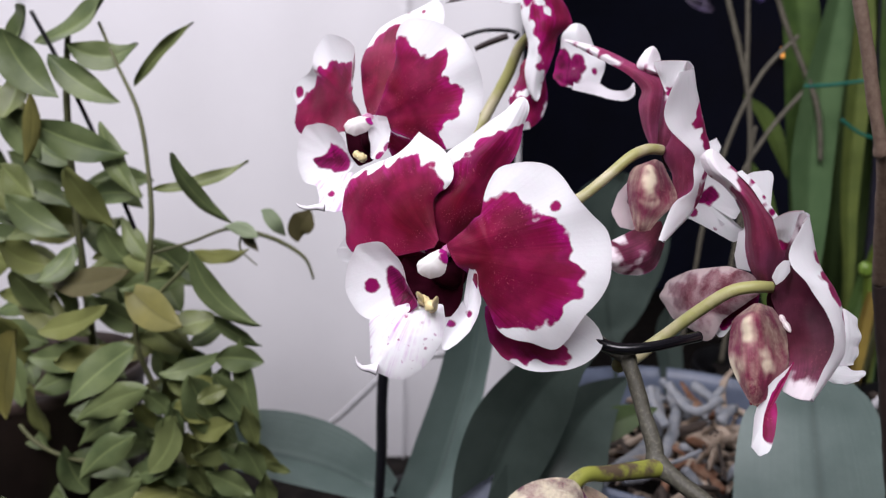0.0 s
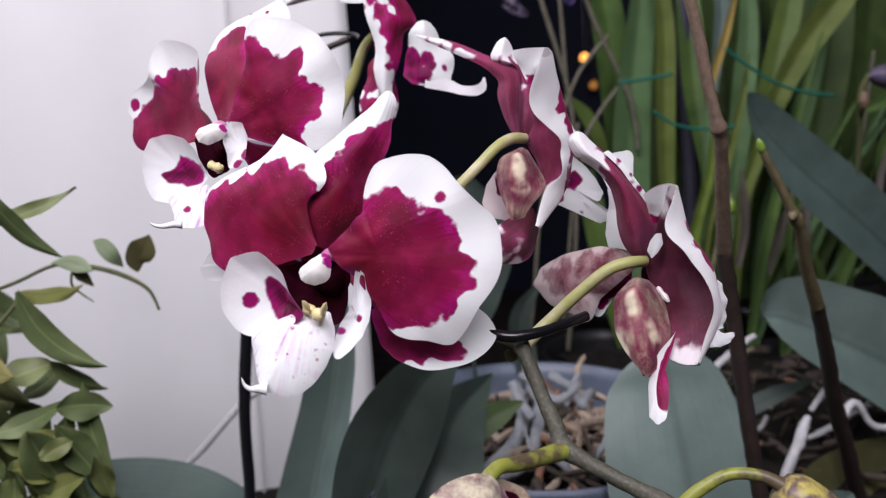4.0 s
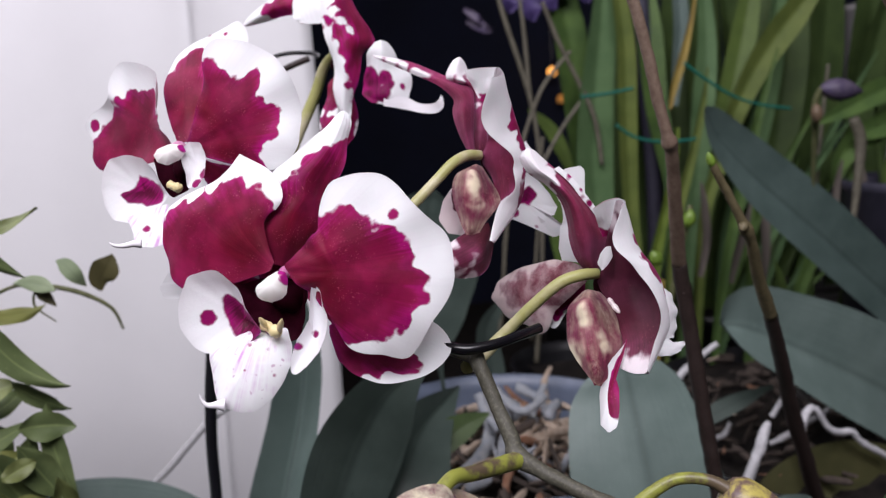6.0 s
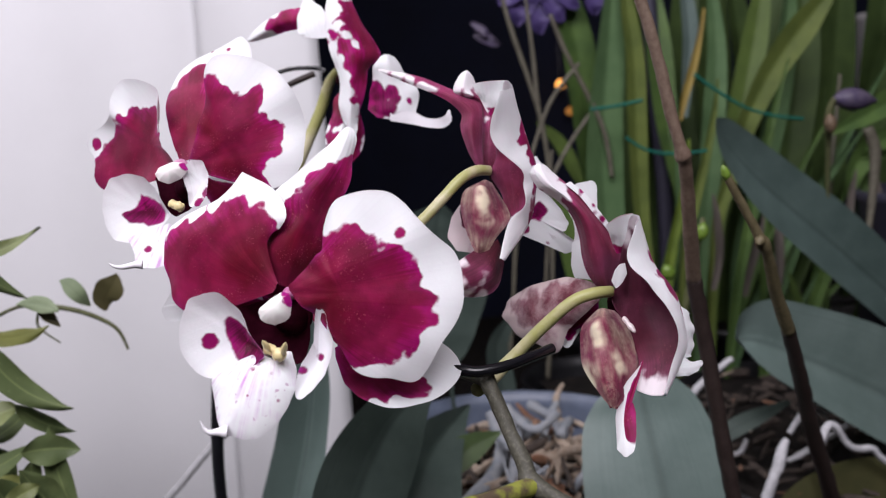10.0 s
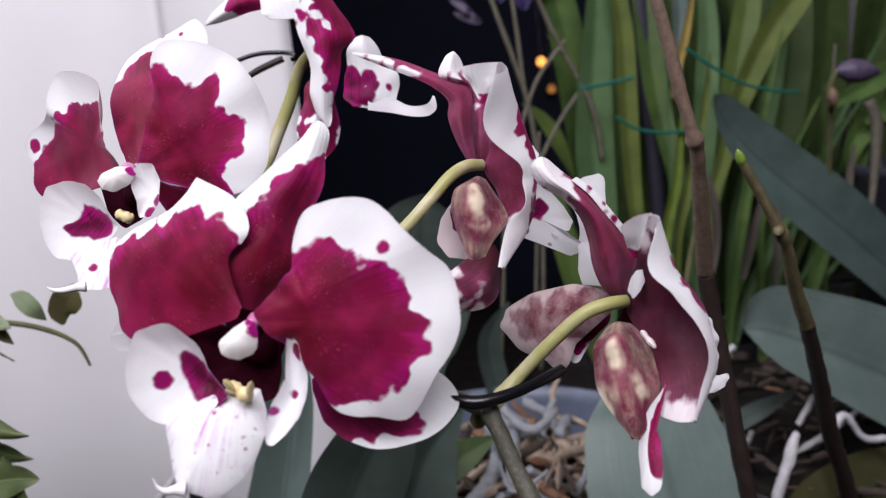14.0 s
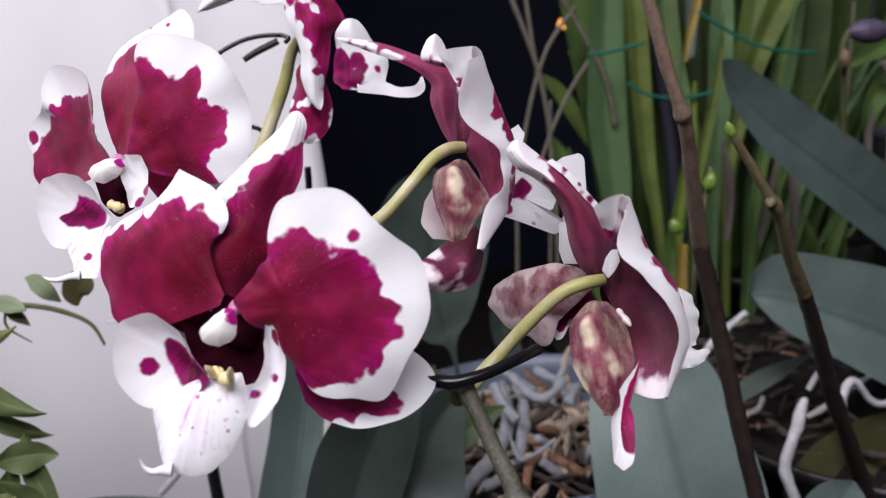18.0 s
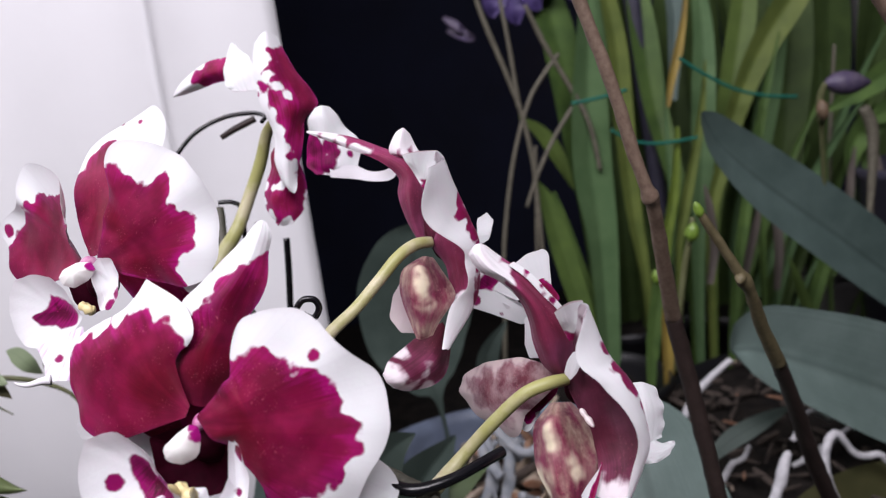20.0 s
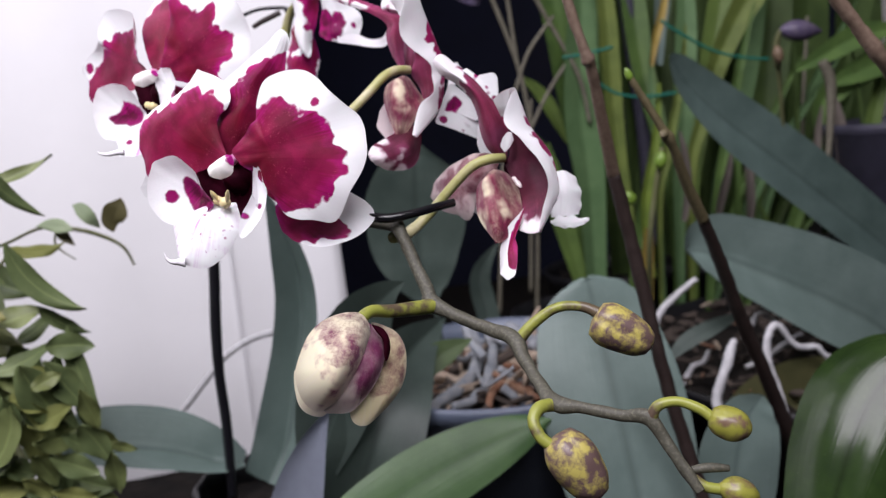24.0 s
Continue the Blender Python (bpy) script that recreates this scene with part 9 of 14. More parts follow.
ribbon("leaf", vine, LEAF_VINE, [(-0.1511, 0.529, 1.075, 0.0007, 0.0007), (-0.1541, 0.528, 1.0771, 0.0036, 0.0036), (-0.1602, 0.5267, 1.08, 0.0065, 0.0065), (-0.1675, 0.5247, 1.0816, 0.0058, 0.0058), (-0.1743, 0.523, 1.0814, 0.0027, 0.0027), (-0.1786, 0.5224, 1.0805, 0.0002, 0.0002)], (-0.16, -1, 0.30), keel=0.0045, wave=0.0010, curl=0.0006, seed=71, steps=18)
ribbon("leaf", vine, LEAF_VINE, [(-0.2064, 0.5204, 0.9667, 0.0007, 0.0007), (-0.2037, 0.5236, 0.9629, 0.0052, 0.0052), (-0.1973, 0.5278, 0.9577, 0.0095, 0.0095), (-0.1896, 0.5341, 0.9529, 0.0087, 0.0087), (-0.182, 0.5394, 0.9507, 0.0041, 0.0041), (-0.1769, 0.5415, 0.9506, 0.0002, 0.0002)], (-0.39, -1, 0.20), keel=0.0045, wave=0.0010, curl=0.001, seed=77, steps=18)
ribbon("leaf", vine, LEAF_VINE, [(-0.2371, 0.5025, 0.93, 0.0007, 0.0007), (-0.2352, 0.5012, 0.9265, 0.0034, 0.0034), (-0.2311, 0.4996, 0.9203, 0.0061, 0.0061), (-0.2246, 0.4971, 0.9147, 0.0055, 0.0055), (-0.2174, 0.4951, 0.911, 0.0026, 0.0026), (-0.2129, 0.4943, 0.9091, 0.0002, 0.0002)], (-0.02, -1, 0.52), keel=0.0045, wave=0.0010, curl=0.0003, seed=86, steps=18)
ribbon("leaf", vine, LEAF_VINE, [(-0.1892, 0.4986, 1.0734, 0.0007, 0.0007), (-0.1882, 0.5005, 1.0703, 0.0029, 0.0029), (-0.1862, 0.5031, 1.0642, 0.0054, 0.0054), (-0.1858, 0.507, 1.0561, 0.0049, 0.0049), (-0.1865, 0.5102, 1.0482, 0.0023, 0.0023), (-0.1872, 0.5115, 1.0435, 0.0002, 0.0002)], (0.14, -1, 0.10), keel=0.0045, wave=0.0010, curl=-0.0001, seed=83, steps=18)
ribbon("leaf", vine, LEAF_VINE, [(-0.1958, 0.5535, 1.1182, 0.0007, 0.0007), (-0.1887, 0.5501, 1.1207, 0.0053, 0.0053), (-0.1761, 0.5455, 1.1244, 0.0096, 0.0096), (-0.1608, 0.5386, 1.1273, 0.0085, 0.0085), (-0.1476, 0.5329, 1.1284, 0.0039, 0.0039), (-0.1404, 0.5306, 1.1284, 0.0002, 0.0002)], (0.07, -1, 0.45), keel=0.0045, wave=0.0010, curl=-0.0001, seed=69, steps=18)
ribbon("leaf", vine, LEAF_VINE, [(-0.2012, 0.5515, 1.0927, 0.0007, 0.0007), (-0.1979, 0.5529, 1.0921, 0.004, 0.004), (-0.1914, 0.5548, 1.0922, 0.0074, 0.0074), (-0.1844, 0.5577, 1.094, 0.0067, 0.0067), (-0.1784, 0.5601, 1.0974, 0.0031, 0.0031), (-0.1748, 0.561, 1.1002, 0.0002, 0.0002)], (0.35, -1, 0.85), keel=0.0045, wave=0.0010, curl=-0.0027, seed=41, steps=18)
ribbon("leaf", vine, LEAF_VINE, [(-0.2691, 0.5628, 1.0759, 0.0007, 0.0007), (-0.2636, 0.5598, 1.0786, 0.0044, 0.0044), (-0.2543, 0.5557, 1.0824, 0.008, 0.008), (-0.2425, 0.5496, 1.0856, 0.0071, 0.0071), (-0.2323, 0.5446, 1.0869, 0.0033, 0.0033), (-0.2269, 0.5425, 1.0868, 0.0002, 0.0002)], (0.48, -1, 0.48), keel=0.0045, wave=0.0010, curl=-0.0015, seed=49, steps=18)
ribbon("leaf", vine, LEAF_VINE, [(-0.2536, 0.5398, 1.0394, 0.0007, 0.0007), (-0.2481, 0.5374, 1.0422, 0.0041, 0.0041), (-0.2386, 0.5342, 1.046, 0.0074, 0.0074), (-0.2269, 0.5294, 1.0492, 0.0066, 0.0066), (-0.2167, 0.5254, 1.0505, 0.003, 0.003), (-0.2111, 0.5238, 1.0504, 0.0002, 0.0002)], (0.11, -1, 0.88), keel=0.0045, wave=0.0010, curl=-0.0021, seed=14, steps=18)
ribbon("leaf", vine, LEAF_VINE, [(-0.2304, 0.5183, 1.007, 0.0007, 0.0007), (-0.2279, 0.5149, 1.0132, 0.0051, 0.0051), (-0.2252, 0.5103, 1.0237, 0.0091, 0.0091), (-0.223, 0.5034, 1.0356, 0.0081, 0.0081), (-0.2228, 0.4977, 1.0453, 0.0037, 0.0037), (-0.224, 0.4954, 1.0503, 0.0002, 0.0002)], (0.34, -1, 0.88), keel=0.0045, wave=0.0010, curl=-0.0023, seed=67, steps=18)
ribbon("leaf", vine, LEAF_VINE, [(-0.2179, 0.4899, 1.0667, 0.0007, 0.0007), (-0.2155, 0.4934, 1.0649, 0.0041, 0.0041), (-0.2095, 0.4981, 1.0632, 0.0075, 0.0075), (-0.2031, 0.5052, 1.0625, 0.0068, 0.0068), (-0.1971, 0.511, 1.0636, 0.0032, 0.0032), (-0.1929, 0.5134, 1.0653, 0.0002, 0.0002)], (-0.24, -1, 0.62), keel=0.0045, wave=0.0010, curl=-0.0003, seed=39, steps=18)
ribbon("leaf", vine, LEAF_VINE, [(-0.2342, 0.5137, 1.1201, 0.0007, 0.0007), (-0.2296, 0.5124, 1.1217, 0.0032, 0.0032), (-0.2212, 0.5107, 1.1236, 0.0059, 0.0059), (-0.2112, 0.5081, 1.1245, 0.0052, 0.0052), (-0.2026, 0.5059, 1.124, 0.0024, 0.0024), (-0.1979, 0.505, 1.1231, 0.0002, 0.0002)], (0.41, -1, 0.20), keel=0.0045, wave=0.0010, curl=0.0002, seed=80, steps=18)
ribbon("leaf", vine, LEAF_VINE, [(-0.1351, 0.5573, 1.0297, 0.0007, 0.0007), (-0.1401, 0.5561, 1.0305, 0.0059, 0.0059), (-0.1496, 0.5544, 1.0328, 0.0106, 0.0106), (-0.1597, 0.5518, 1.0372, 0.0095, 0.0095), (-0.1682, 0.5497, 1.0424, 0.0044, 0.0044), (-0.173, 0.5488, 1.046, 0.0002, 0.0002)], (-0.43, -1, 0.08), keel=0.0045, wave=0.0010, curl=-0.001, seed=35, steps=18)
ribbon("leaf", vine, LEAF_VINE, [(-0.2509, 0.5232, 0.9322, 0.0007, 0.0007), (-0.2441, 0.5216, 0.9325, 0.0062, 0.0062), (-0.232, 0.5194, 0.9317, 0.0112, 0.0112), (-0.2183, 0.5162, 0.9295, 0.01, 0.01), (-0.2069, 0.5136, 0.926, 0.0046, 0.0046), (-0.2008, 0.5125, 0.923, 0.0002, 0.0002)], (0.31, -1, 0.06), keel=0.0045, wave=0.0010, curl=-0.002, seed=27, steps=18)
ribbon("leaf", vine, LEAF_VINE, [(-0.2032, 0.5015, 0.9701, 0.0007, 0.0007), (-0.2043, 0.4993, 0.9751, 0.0047, 0.0047), (-0.2061, 0.4964, 0.9843, 0.0085, 0.0085), (-0.2062, 0.492, 0.9959, 0.0076, 0.0076), (-0.205, 0.4884, 1.0064, 0.0035, 0.0035), (-0.2042, 0.487, 1.0124, 0.0002, 0.0002)], (-0.43, -1, 0.42), keel=0.0045, wave=0.0010, curl=-0.0008, seed=34, steps=18)
ribbon("leaf", vine, LEAF_VINE, [(-0.1939, 0.5078, 1.0743, 0.0007, 0.0007), (-0.1908, 0.5094, 1.0734, 0.0043, 0.0043), (-0.1849, 0.5115, 1.0711, 0.0078, 0.0078), (-0.1789, 0.5146, 1.0668, 0.0071, 0.0071), (-0.1741, 0.5173, 1.0617, 0.0033, 0.0033), (-0.1713, 0.5183, 1.0582, 0.0002, 0.0002)], (0.04, -1, 0.12), keel=0.0045, wave=0.0010, curl=0.0002, seed=18, steps=18)
ribbon("leaf", vine, LEAF_VINE, [(-0.2238, 0.5336, 1.1225, 0.0007, 0.0007), (-0.2188, 0.5322, 1.1222, 0.0037, 0.0037), (-0.2104, 0.5303, 1.1209, 0.0067, 0.0067), (-0.2008, 0.5275, 1.118, 0.006, 0.006), (-0.1932, 0.5252, 1.1142, 0.0028, 0.0028), (-0.1892, 0.5242, 1.1113, 0.0002, 0.0002)], (0.49, -1, 0.32), keel=0.0045, wave=0.0010, curl=0.0006, seed=7, steps=18)
ribbon("leaf", vine, LEAF_VINE, [(-0.2494, 0.5438, 1.1131, 0.0007, 0.0007), (-0.2449, 0.5429, 1.112, 0.0044, 0.0044), (-0.2367, 0.5417, 1.1111, 0.008, 0.008), (-0.2267, 0.5399, 1.1118, 0.0071, 0.0071), (-0.2179, 0.5383, 1.1142, 0.0033, 0.0033), (-0.2129, 0.5377, 1.1162, 0.0002, 0.0002)], (-0.35, -1, 0.81), keel=0.0045, wave=0.0010, curl=-0.0003, seed=54, steps=18)
ribbon("leaf", vine, LEAF_VINE, [(-0.1759, 0.5055, 1.0613, 0.0007, 0.0007), (-0.1706, 0.5028, 1.0586, 0.0048, 0.0048), (-0.1608, 0.4992, 1.0539, 0.0087, 0.0087), (-0.148, 0.4938, 1.0505, 0.0077, 0.0077), (-0.1362, 0.4893, 1.049, 0.0036, 0.0036), (-0.1294, 0.4875, 1.0484, 0.0002, 0.0002)], (-0.30, -1, 0.02), keel=0.0045, wave=0.0010, curl=-0.0005, seed=48, steps=18)
ribbon("leaf", vine, LEAF_VINE, [(-0.1548, 0.5568, 1.0858, 0.0007, 0.0007), (-0.1513, 0.5576, 1.081, 0.0061, 0.0061), (-0.1437, 0.5587, 1.073, 0.0112, 0.0112), (-0.1337, 0.5603, 1.065, 0.0102, 0.0102), (-0.1235, 0.5617, 1.0594, 0.0048, 0.0048), (-0.117, 0.5622, 1.0569, 0.0002, 0.0002)], (-0.37, -1, 0.58), keel=0.0045, wave=0.0010, curl=-0.0024, seed=22, steps=18)
ribbon("leaf", vine, LEAF_VINE, [(-0.2011, 0.5181, 0.9501, 0.0007, 0.0007), (-0.1954, 0.5178, 0.9502, 0.0051, 0.0051), (-0.1847, 0.5174, 0.9494, 0.0093, 0.0093), (-0.1727, 0.5168, 0.9469, 0.0084, 0.0084), (-0.1624, 0.5163, 0.9432, 0.0039, 0.0039), (-0.1567, 0.5161, 0.9403, 0.0002, 0.0002)], (0.20, -1, 0.64), keel=0.0045, wave=0.0010, curl=-0.0009, seed=18, steps=18)
ribbon("leaf", vine, LEAF_VINE, [(-0.2003, 0.5614, 1.1022, 0.0007, 0.0007), (-0.1954, 0.5583, 1.0989, 0.0058, 0.0058), (-0.1877, 0.5542, 1.092, 0.0105, 0.0105), (-0.1795, 0.548, 1.0834, 0.0094, 0.0094), (-0.1738, 0.5429, 1.075, 0.0044, 0.0044), (-0.1714, 0.5408, 1.0696, 0.0002, 0.0002)], (0.08, -1, 0.07), keel=0.0045, wave=0.0010, curl=-0.0003, seed=51, steps=18)
ribbon("leaf", vine, LEAF_VINE, [(-0.1077, 0.4493, 1.0172, 0.0006, 0.0006), (-0.1059, 0.4505, 1.0164, 0.0038, 0.0038), (-0.1022, 0.4529, 1.0145, 0.0063, 0.0063), (-0.0979, 0.4557, 1.0117, 0.0057, 0.0057), (-0.0944, 0.458, 1.0089, 0.0027, 0.0027), (-0.0924, 0.4593, 1.0071, 0.0002, 0.0002)], (-0.38, -1, 0.86), keel=0.0045, wave=0.0010, steps=18, seed=0)
ribbon("leaf", vine, LEAF_VINE, [(-0.0801, 0.4576, 1.0057, 0.0006, 0.0006), (-0.08, 0.4588, 1.0029, 0.0035, 0.0035), (-0.0798, 0.4612, 0.9968, 0.0058, 0.0058), (-0.0797, 0.464, 0.9891, 0.0053, 0.0053), (-0.0796, 0.4663, 0.9821, 0.0025, 0.0025), (-0.0796, 0.4676, 0.978, 0.0002, 0.0002)], (-0.27, -1, 0.89), keel=0.0045, wave=0.0010, steps=18, seed=1)
ribbon("leaf", vine, LEAF_VINE, [(-0.0962, 0.4471, 1.016, 0.0006, 0.0006), (-0.0952, 0.4483, 1.0139, 0.0035, 0.0035), (-0.0932, 0.4507, 1.0095, 0.006, 0.006), (-0.0908, 0.4535, 1.0037, 0.0054, 0.0054), (-0.089, 0.4558, 0.9984, 0.0025, 0.0025), (-0.0879, 0.4571, 0.9951, 0.0002, 0.0002)], (-0.24, -1, 0.16), keel=0.0045, wave=0.0010, steps=18, seed=3)
ribbon("leaf", vine, LEAF_VINE, [(-0.0901, 0.4566, 0.9806, 0.0006, 0.0006), (-0.0899, 0.4578, 0.9771, 0.0046, 0.0046), (-0.0897, 0.4602, 0.9696, 0.0078, 0.0078), (-0.0896, 0.463, 0.9601, 0.0071, 0.0071), (-0.0895, 0.4653, 0.9517, 0.0033, 0.0033), (-0.0895, 0.4666, 0.9468, 0.0002, 0.0002)], (-0.12, -1, 0.16), keel=0.0045, wave=0.0010, steps=18, seed=5)
ribbon("leaf", vine, LEAF_VINE, [(-0.0832, 0.457, 1.0425, 0.0006, 0.0006), (-0.0804, 0.4582, 1.0424, 0.0044, 0.0044), (-0.0747, 0.4606, 1.0416, 0.0074, 0.0074), (-0.0681, 0.4634, 1.0402, 0.0068, 0.0068), (-0.0626, 0.4657, 1.0386, 0.0032, 0.0032), (-0.0595, 0.467, 1.0375, 0.0002, 0.0002)], (0.17, -1, 0.13), keel=0.0045, wave=0.0010, steps=18, seed=6)
ribbon("leaf", vine, LEAF_VINE, [(-0.0961, 0.4468, 0.9847, 0.0006, 0.0006), (-0.0953, 0.448, 0.9824, 0.0033, 0.0033), (-0.0937, 0.4504, 0.9774, 0.0056, 0.0056), (-0.0918, 0.4532, 0.9709, 0.0051, 0.0051), (-0.0903, 0.4555, 0.965, 0.0024, 0.0024), (-0.0895, 0.4568, 0.9615, 0.0002, 0.0002)], (0.08, -1, 0.23), keel=0.0045, wave=0.0010, steps=18, seed=7)
ribbon("leaf", vine, LEAF_VINE, [(-0.118, 0.4444, 1.0268, 0.0006, 0.0006), (-0.1168, 0.4456, 1.0253, 0.0032, 0.0032), (-0.1144, 0.448, 1.0218, 0.0054, 0.0054), (-0.1116, 0.4508, 1.0171, 0.0049, 0.0049), (-0.1094, 0.4531, 1.0127, 0.0023, 0.0023), (-0.1082, 0.4544, 1.01, 0.0002, 0.0002)], (0.19, -1, 0.41), keel=0.0045, wave=0.0010, steps=18, seed=9)
ribbon("leaf", vine, LEAF_VINE, [(-0.0996, 0.4481, 1.0222, 0.0006, 0.0006), (-0.0975, 0.4493, 1.0235, 0.0042, 0.0042), (-0.0933, 0.4517, 1.0257, 0.007, 0.007), (-0.0884, 0.4545, 1.0279, 0.0063, 0.0063), (-0.0844, 0.4568, 1.0292, 0.003, 0.003), (-0.0822, 0.4581, 1.0298, 0.0002, 0.0002)], (0.28, -1, 0.32), keel=0.0045, wave=0.0010, steps=18, seed=10)
ribbon("leaf", vine, LEAF_VINE, [(-0.0851, 0.4743, 0.9589, 0.0007, 0.0007), (-0.0844, 0.4755, 0.9551, 0.005, 0.005), (-0.0831, 0.4779, 0.947, 0.0085, 0.0085), (-0.0816, 0.4807, 0.9367, 0.0077, 0.0077), (-0.0804, 0.483, 0.9277, 0.0036, 0.0036), (-0.0797, 0.4843, 0.9223, 0.0002, 0.0002)], (-0.14, -1, 0.74), keel=0.0045, wave=0.0010, steps=18, seed=11)
ribbon("leaf", vine, LEAF_VINE, [(-0.1081, 0.4849, 0.9977, 0.0007, 0.0007), (-0.1072, 0.4861, 0.9955, 0.0036, 0.0036), (-0.1054, 0.4885, 0.9906, 0.006, 0.006), (-0.1033, 0.4913, 0.9842, 0.0054, 0.0054), (-0.1016, 0.4936, 0.9784, 0.0026, 0.0026), (-0.1007, 0.4949, 0.9748, 0.0002, 0.0002)], (0.15, -1, 0.33), keel=0.0045, wave=0.0010, steps=18, seed=12)
ribbon("leaf", vine, LEAF_VINE, [(-0.0974, 0.4485, 1.0027, 0.0006, 0.0006), (-0.0974, 0.4497, 0.9997, 0.0045, 0.0045), (-0.0973, 0.4521, 0.9932, 0.0075, 0.0075), (-0.0973, 0.4549, 0.985, 0.0068, 0.0068), (-0.0974, 0.4572, 0.9777, 0.0032, 0.0032), (-0.0975, 0.4585, 0.9734, 0.0002, 0.0002)], (-0.21, -1, 0.55), keel=0.0045, wave=0.0010, steps=18, seed=13)
ribbon("leaf", vine, LEAF_VINE, [(-0.0993, 0.4825, 0.9417, 0.0007, 0.0007), (-0.0987, 0.4837, 0.9386, 0.0039, 0.0039), (-0.0977, 0.4861, 0.9321, 0.0065, 0.0065), (-0.0967, 0.4889, 0.9238, 0.0059, 0.0059), (-0.0958, 0.4912, 0.9163, 0.0028, 0.0028), (-0.0954, 0.4925, 0.9119, 0.0002, 0.0002)], (-0.09, -1, 0.63), keel=0.0045, wave=0.0010, steps=18, seed=14)
ribbon("leaf", vine, LEAF_VINE, [(-0.1054, 0.4736, 0.9897, 0.0007, 0.0007), (-0.1041, 0.4748, 0.9864, 0.0049, 0.0049), (-0.1015, 0.4772, 0.9794, 0.0082, 0.0082), (-0.0985, 0.48, 0.9705, 0.0075, 0.0075), (-0.0961, 0.4823, 0.9625, 0.0035, 0.0035), (-0.0948, 0.4836, 0.9578, 0.0002, 0.0002)], (0.25, -1, 0.66), keel=0.0045, wave=0.0010, steps=18, seed=15)
ribbon("leaf", vine, LEAF_VINE, [(-0.1075, 0.4778, 1.0411, 0.0007, 0.0007), (-0.1065, 0.479, 1.038, 0.0051, 0.0051), (-0.1044, 0.4814, 1.0315, 0.0086, 0.0086), (-0.1021, 0.4842, 1.0232, 0.0078, 0.0078), (-0.1002, 0.4865, 1.0158, 0.0037, 0.0037), (-0.0991, 0.4878, 1.0114, 0.0002, 0.0002)], (0.01, -1, 0.54), keel=0.0045, wave=0.0010, steps=18, seed=17)
ribbon("leaf", vine, LEAF_VINE, [(-0.1088, 0.4868, 0.9376, 0.0007, 0.0007), (-0.1088, 0.488, 0.9342, 0.0046, 0.0046), (-0.1089, 0.4904, 0.9269, 0.0077, 0.0077), (-0.1091, 0.4932, 0.9177, 0.007, 0.007), (-0.1093, 0.4955, 0.9095, 0.0033, 0.0033), (-0.1095, 0.4968, 0.9046, 0.0002, 0.0002)], (0.16, -1, 0.45), keel=0.0045, wave=0.0010, steps=18, seed=18)
ribbon("leaf", vine, LEAF_VINE, [(-0.1308, 0.4761, 0.9905, 0.0007, 0.0007), (-0.13, 0.4773, 0.9881, 0.0034, 0.0034), (-0.1283, 0.4797, 0.983, 0.0057, 0.0057), (-0.1265, 0.4825, 0.9764, 0.0051, 0.0051), (-0.125, 0.4848, 0.9703, 0.0024, 0.0024), (-0.1242, 0.4861, 0.9667, 0.0002, 0.0002)], (-0.18, -1, 0.31), keel=0.0045, wave=0.0010, steps=18, seed=19)
ribbon("leaf", vine, LEAF_VINE, [(-0.1235, 0.4611, 0.9688, 0.0006, 0.0006), (-0.122, 0.4623, 0.9671, 0.0036, 0.0036), (-0.1189, 0.4647, 0.9634, 0.0061, 0.0061), (-0.1153, 0.4675, 0.9584, 0.0055, 0.0055), (-0.1124, 0.4698, 0.9538, 0.0026, 0.0026), (-0.1108, 0.4711, 0.9509, 0.0002, 0.0002)], (0.09, -1, 0.68), keel=0.0045, wave=0.0010, steps=18, seed=20)
ribbon("leaf", vine, LEAF_VINE, [(-0.0888, 0.4415, 1.0238, 0.0006, 0.0006), (-0.0871, 0.4427, 1.0247, 0.0028, 0.0028), (-0.0838, 0.4451, 1.0261, 0.0047, 0.0047), (-0.08, 0.4479, 1.0273, 0.0043, 0.0043), (-0.0768, 0.4502, 1.0278, 0.002, 0.002), (-0.0751, 0.4515, 1.028, 0.0002, 0.0002)], (0.18, -1, 0.32), keel=0.0045, wave=0.0010, steps=18, seed=21)
ribbon("leaf", vine, LEAF_VINE, [(-0.0702, 0.4498, 0.9974, 0.0006, 0.0006), (-0.0689, 0.451, 0.9944, 0.0044, 0.0044), (-0.0663, 0.4534, 0.9881, 0.0074, 0.0074), (-0.0632, 0.4562, 0.9801, 0.0067, 0.0067), (-0.0607, 0.4585, 0.9729, 0.0032, 0.0032), (-0.0593, 0.4598, 0.9687, 0.0002, 0.0002)], (-0.20, -1, 0.42), keel=0.0045, wave=0.0010, steps=18, seed=23)
ribbon("leaf", vine, LEAF_VINE, [(-0.0772, 0.4578, 0.9527, 0.0007, 0.0007), (-0.075, 0.459, 0.9504, 0.0047, 0.0047), (-0.0705, 0.4614, 0.9454, 0.008, 0.008), (-0.0653, 0.4642, 0.9389, 0.0072, 0.0072), (-0.061, 0.4665, 0.9329, 0.0034, 0.0034), (-0.0585, 0.4678, 0.9293, 0.0002, 0.0002)], (0.17, -1, 0.27), keel=0.0045, wave=0.0010, steps=18, seed=24)
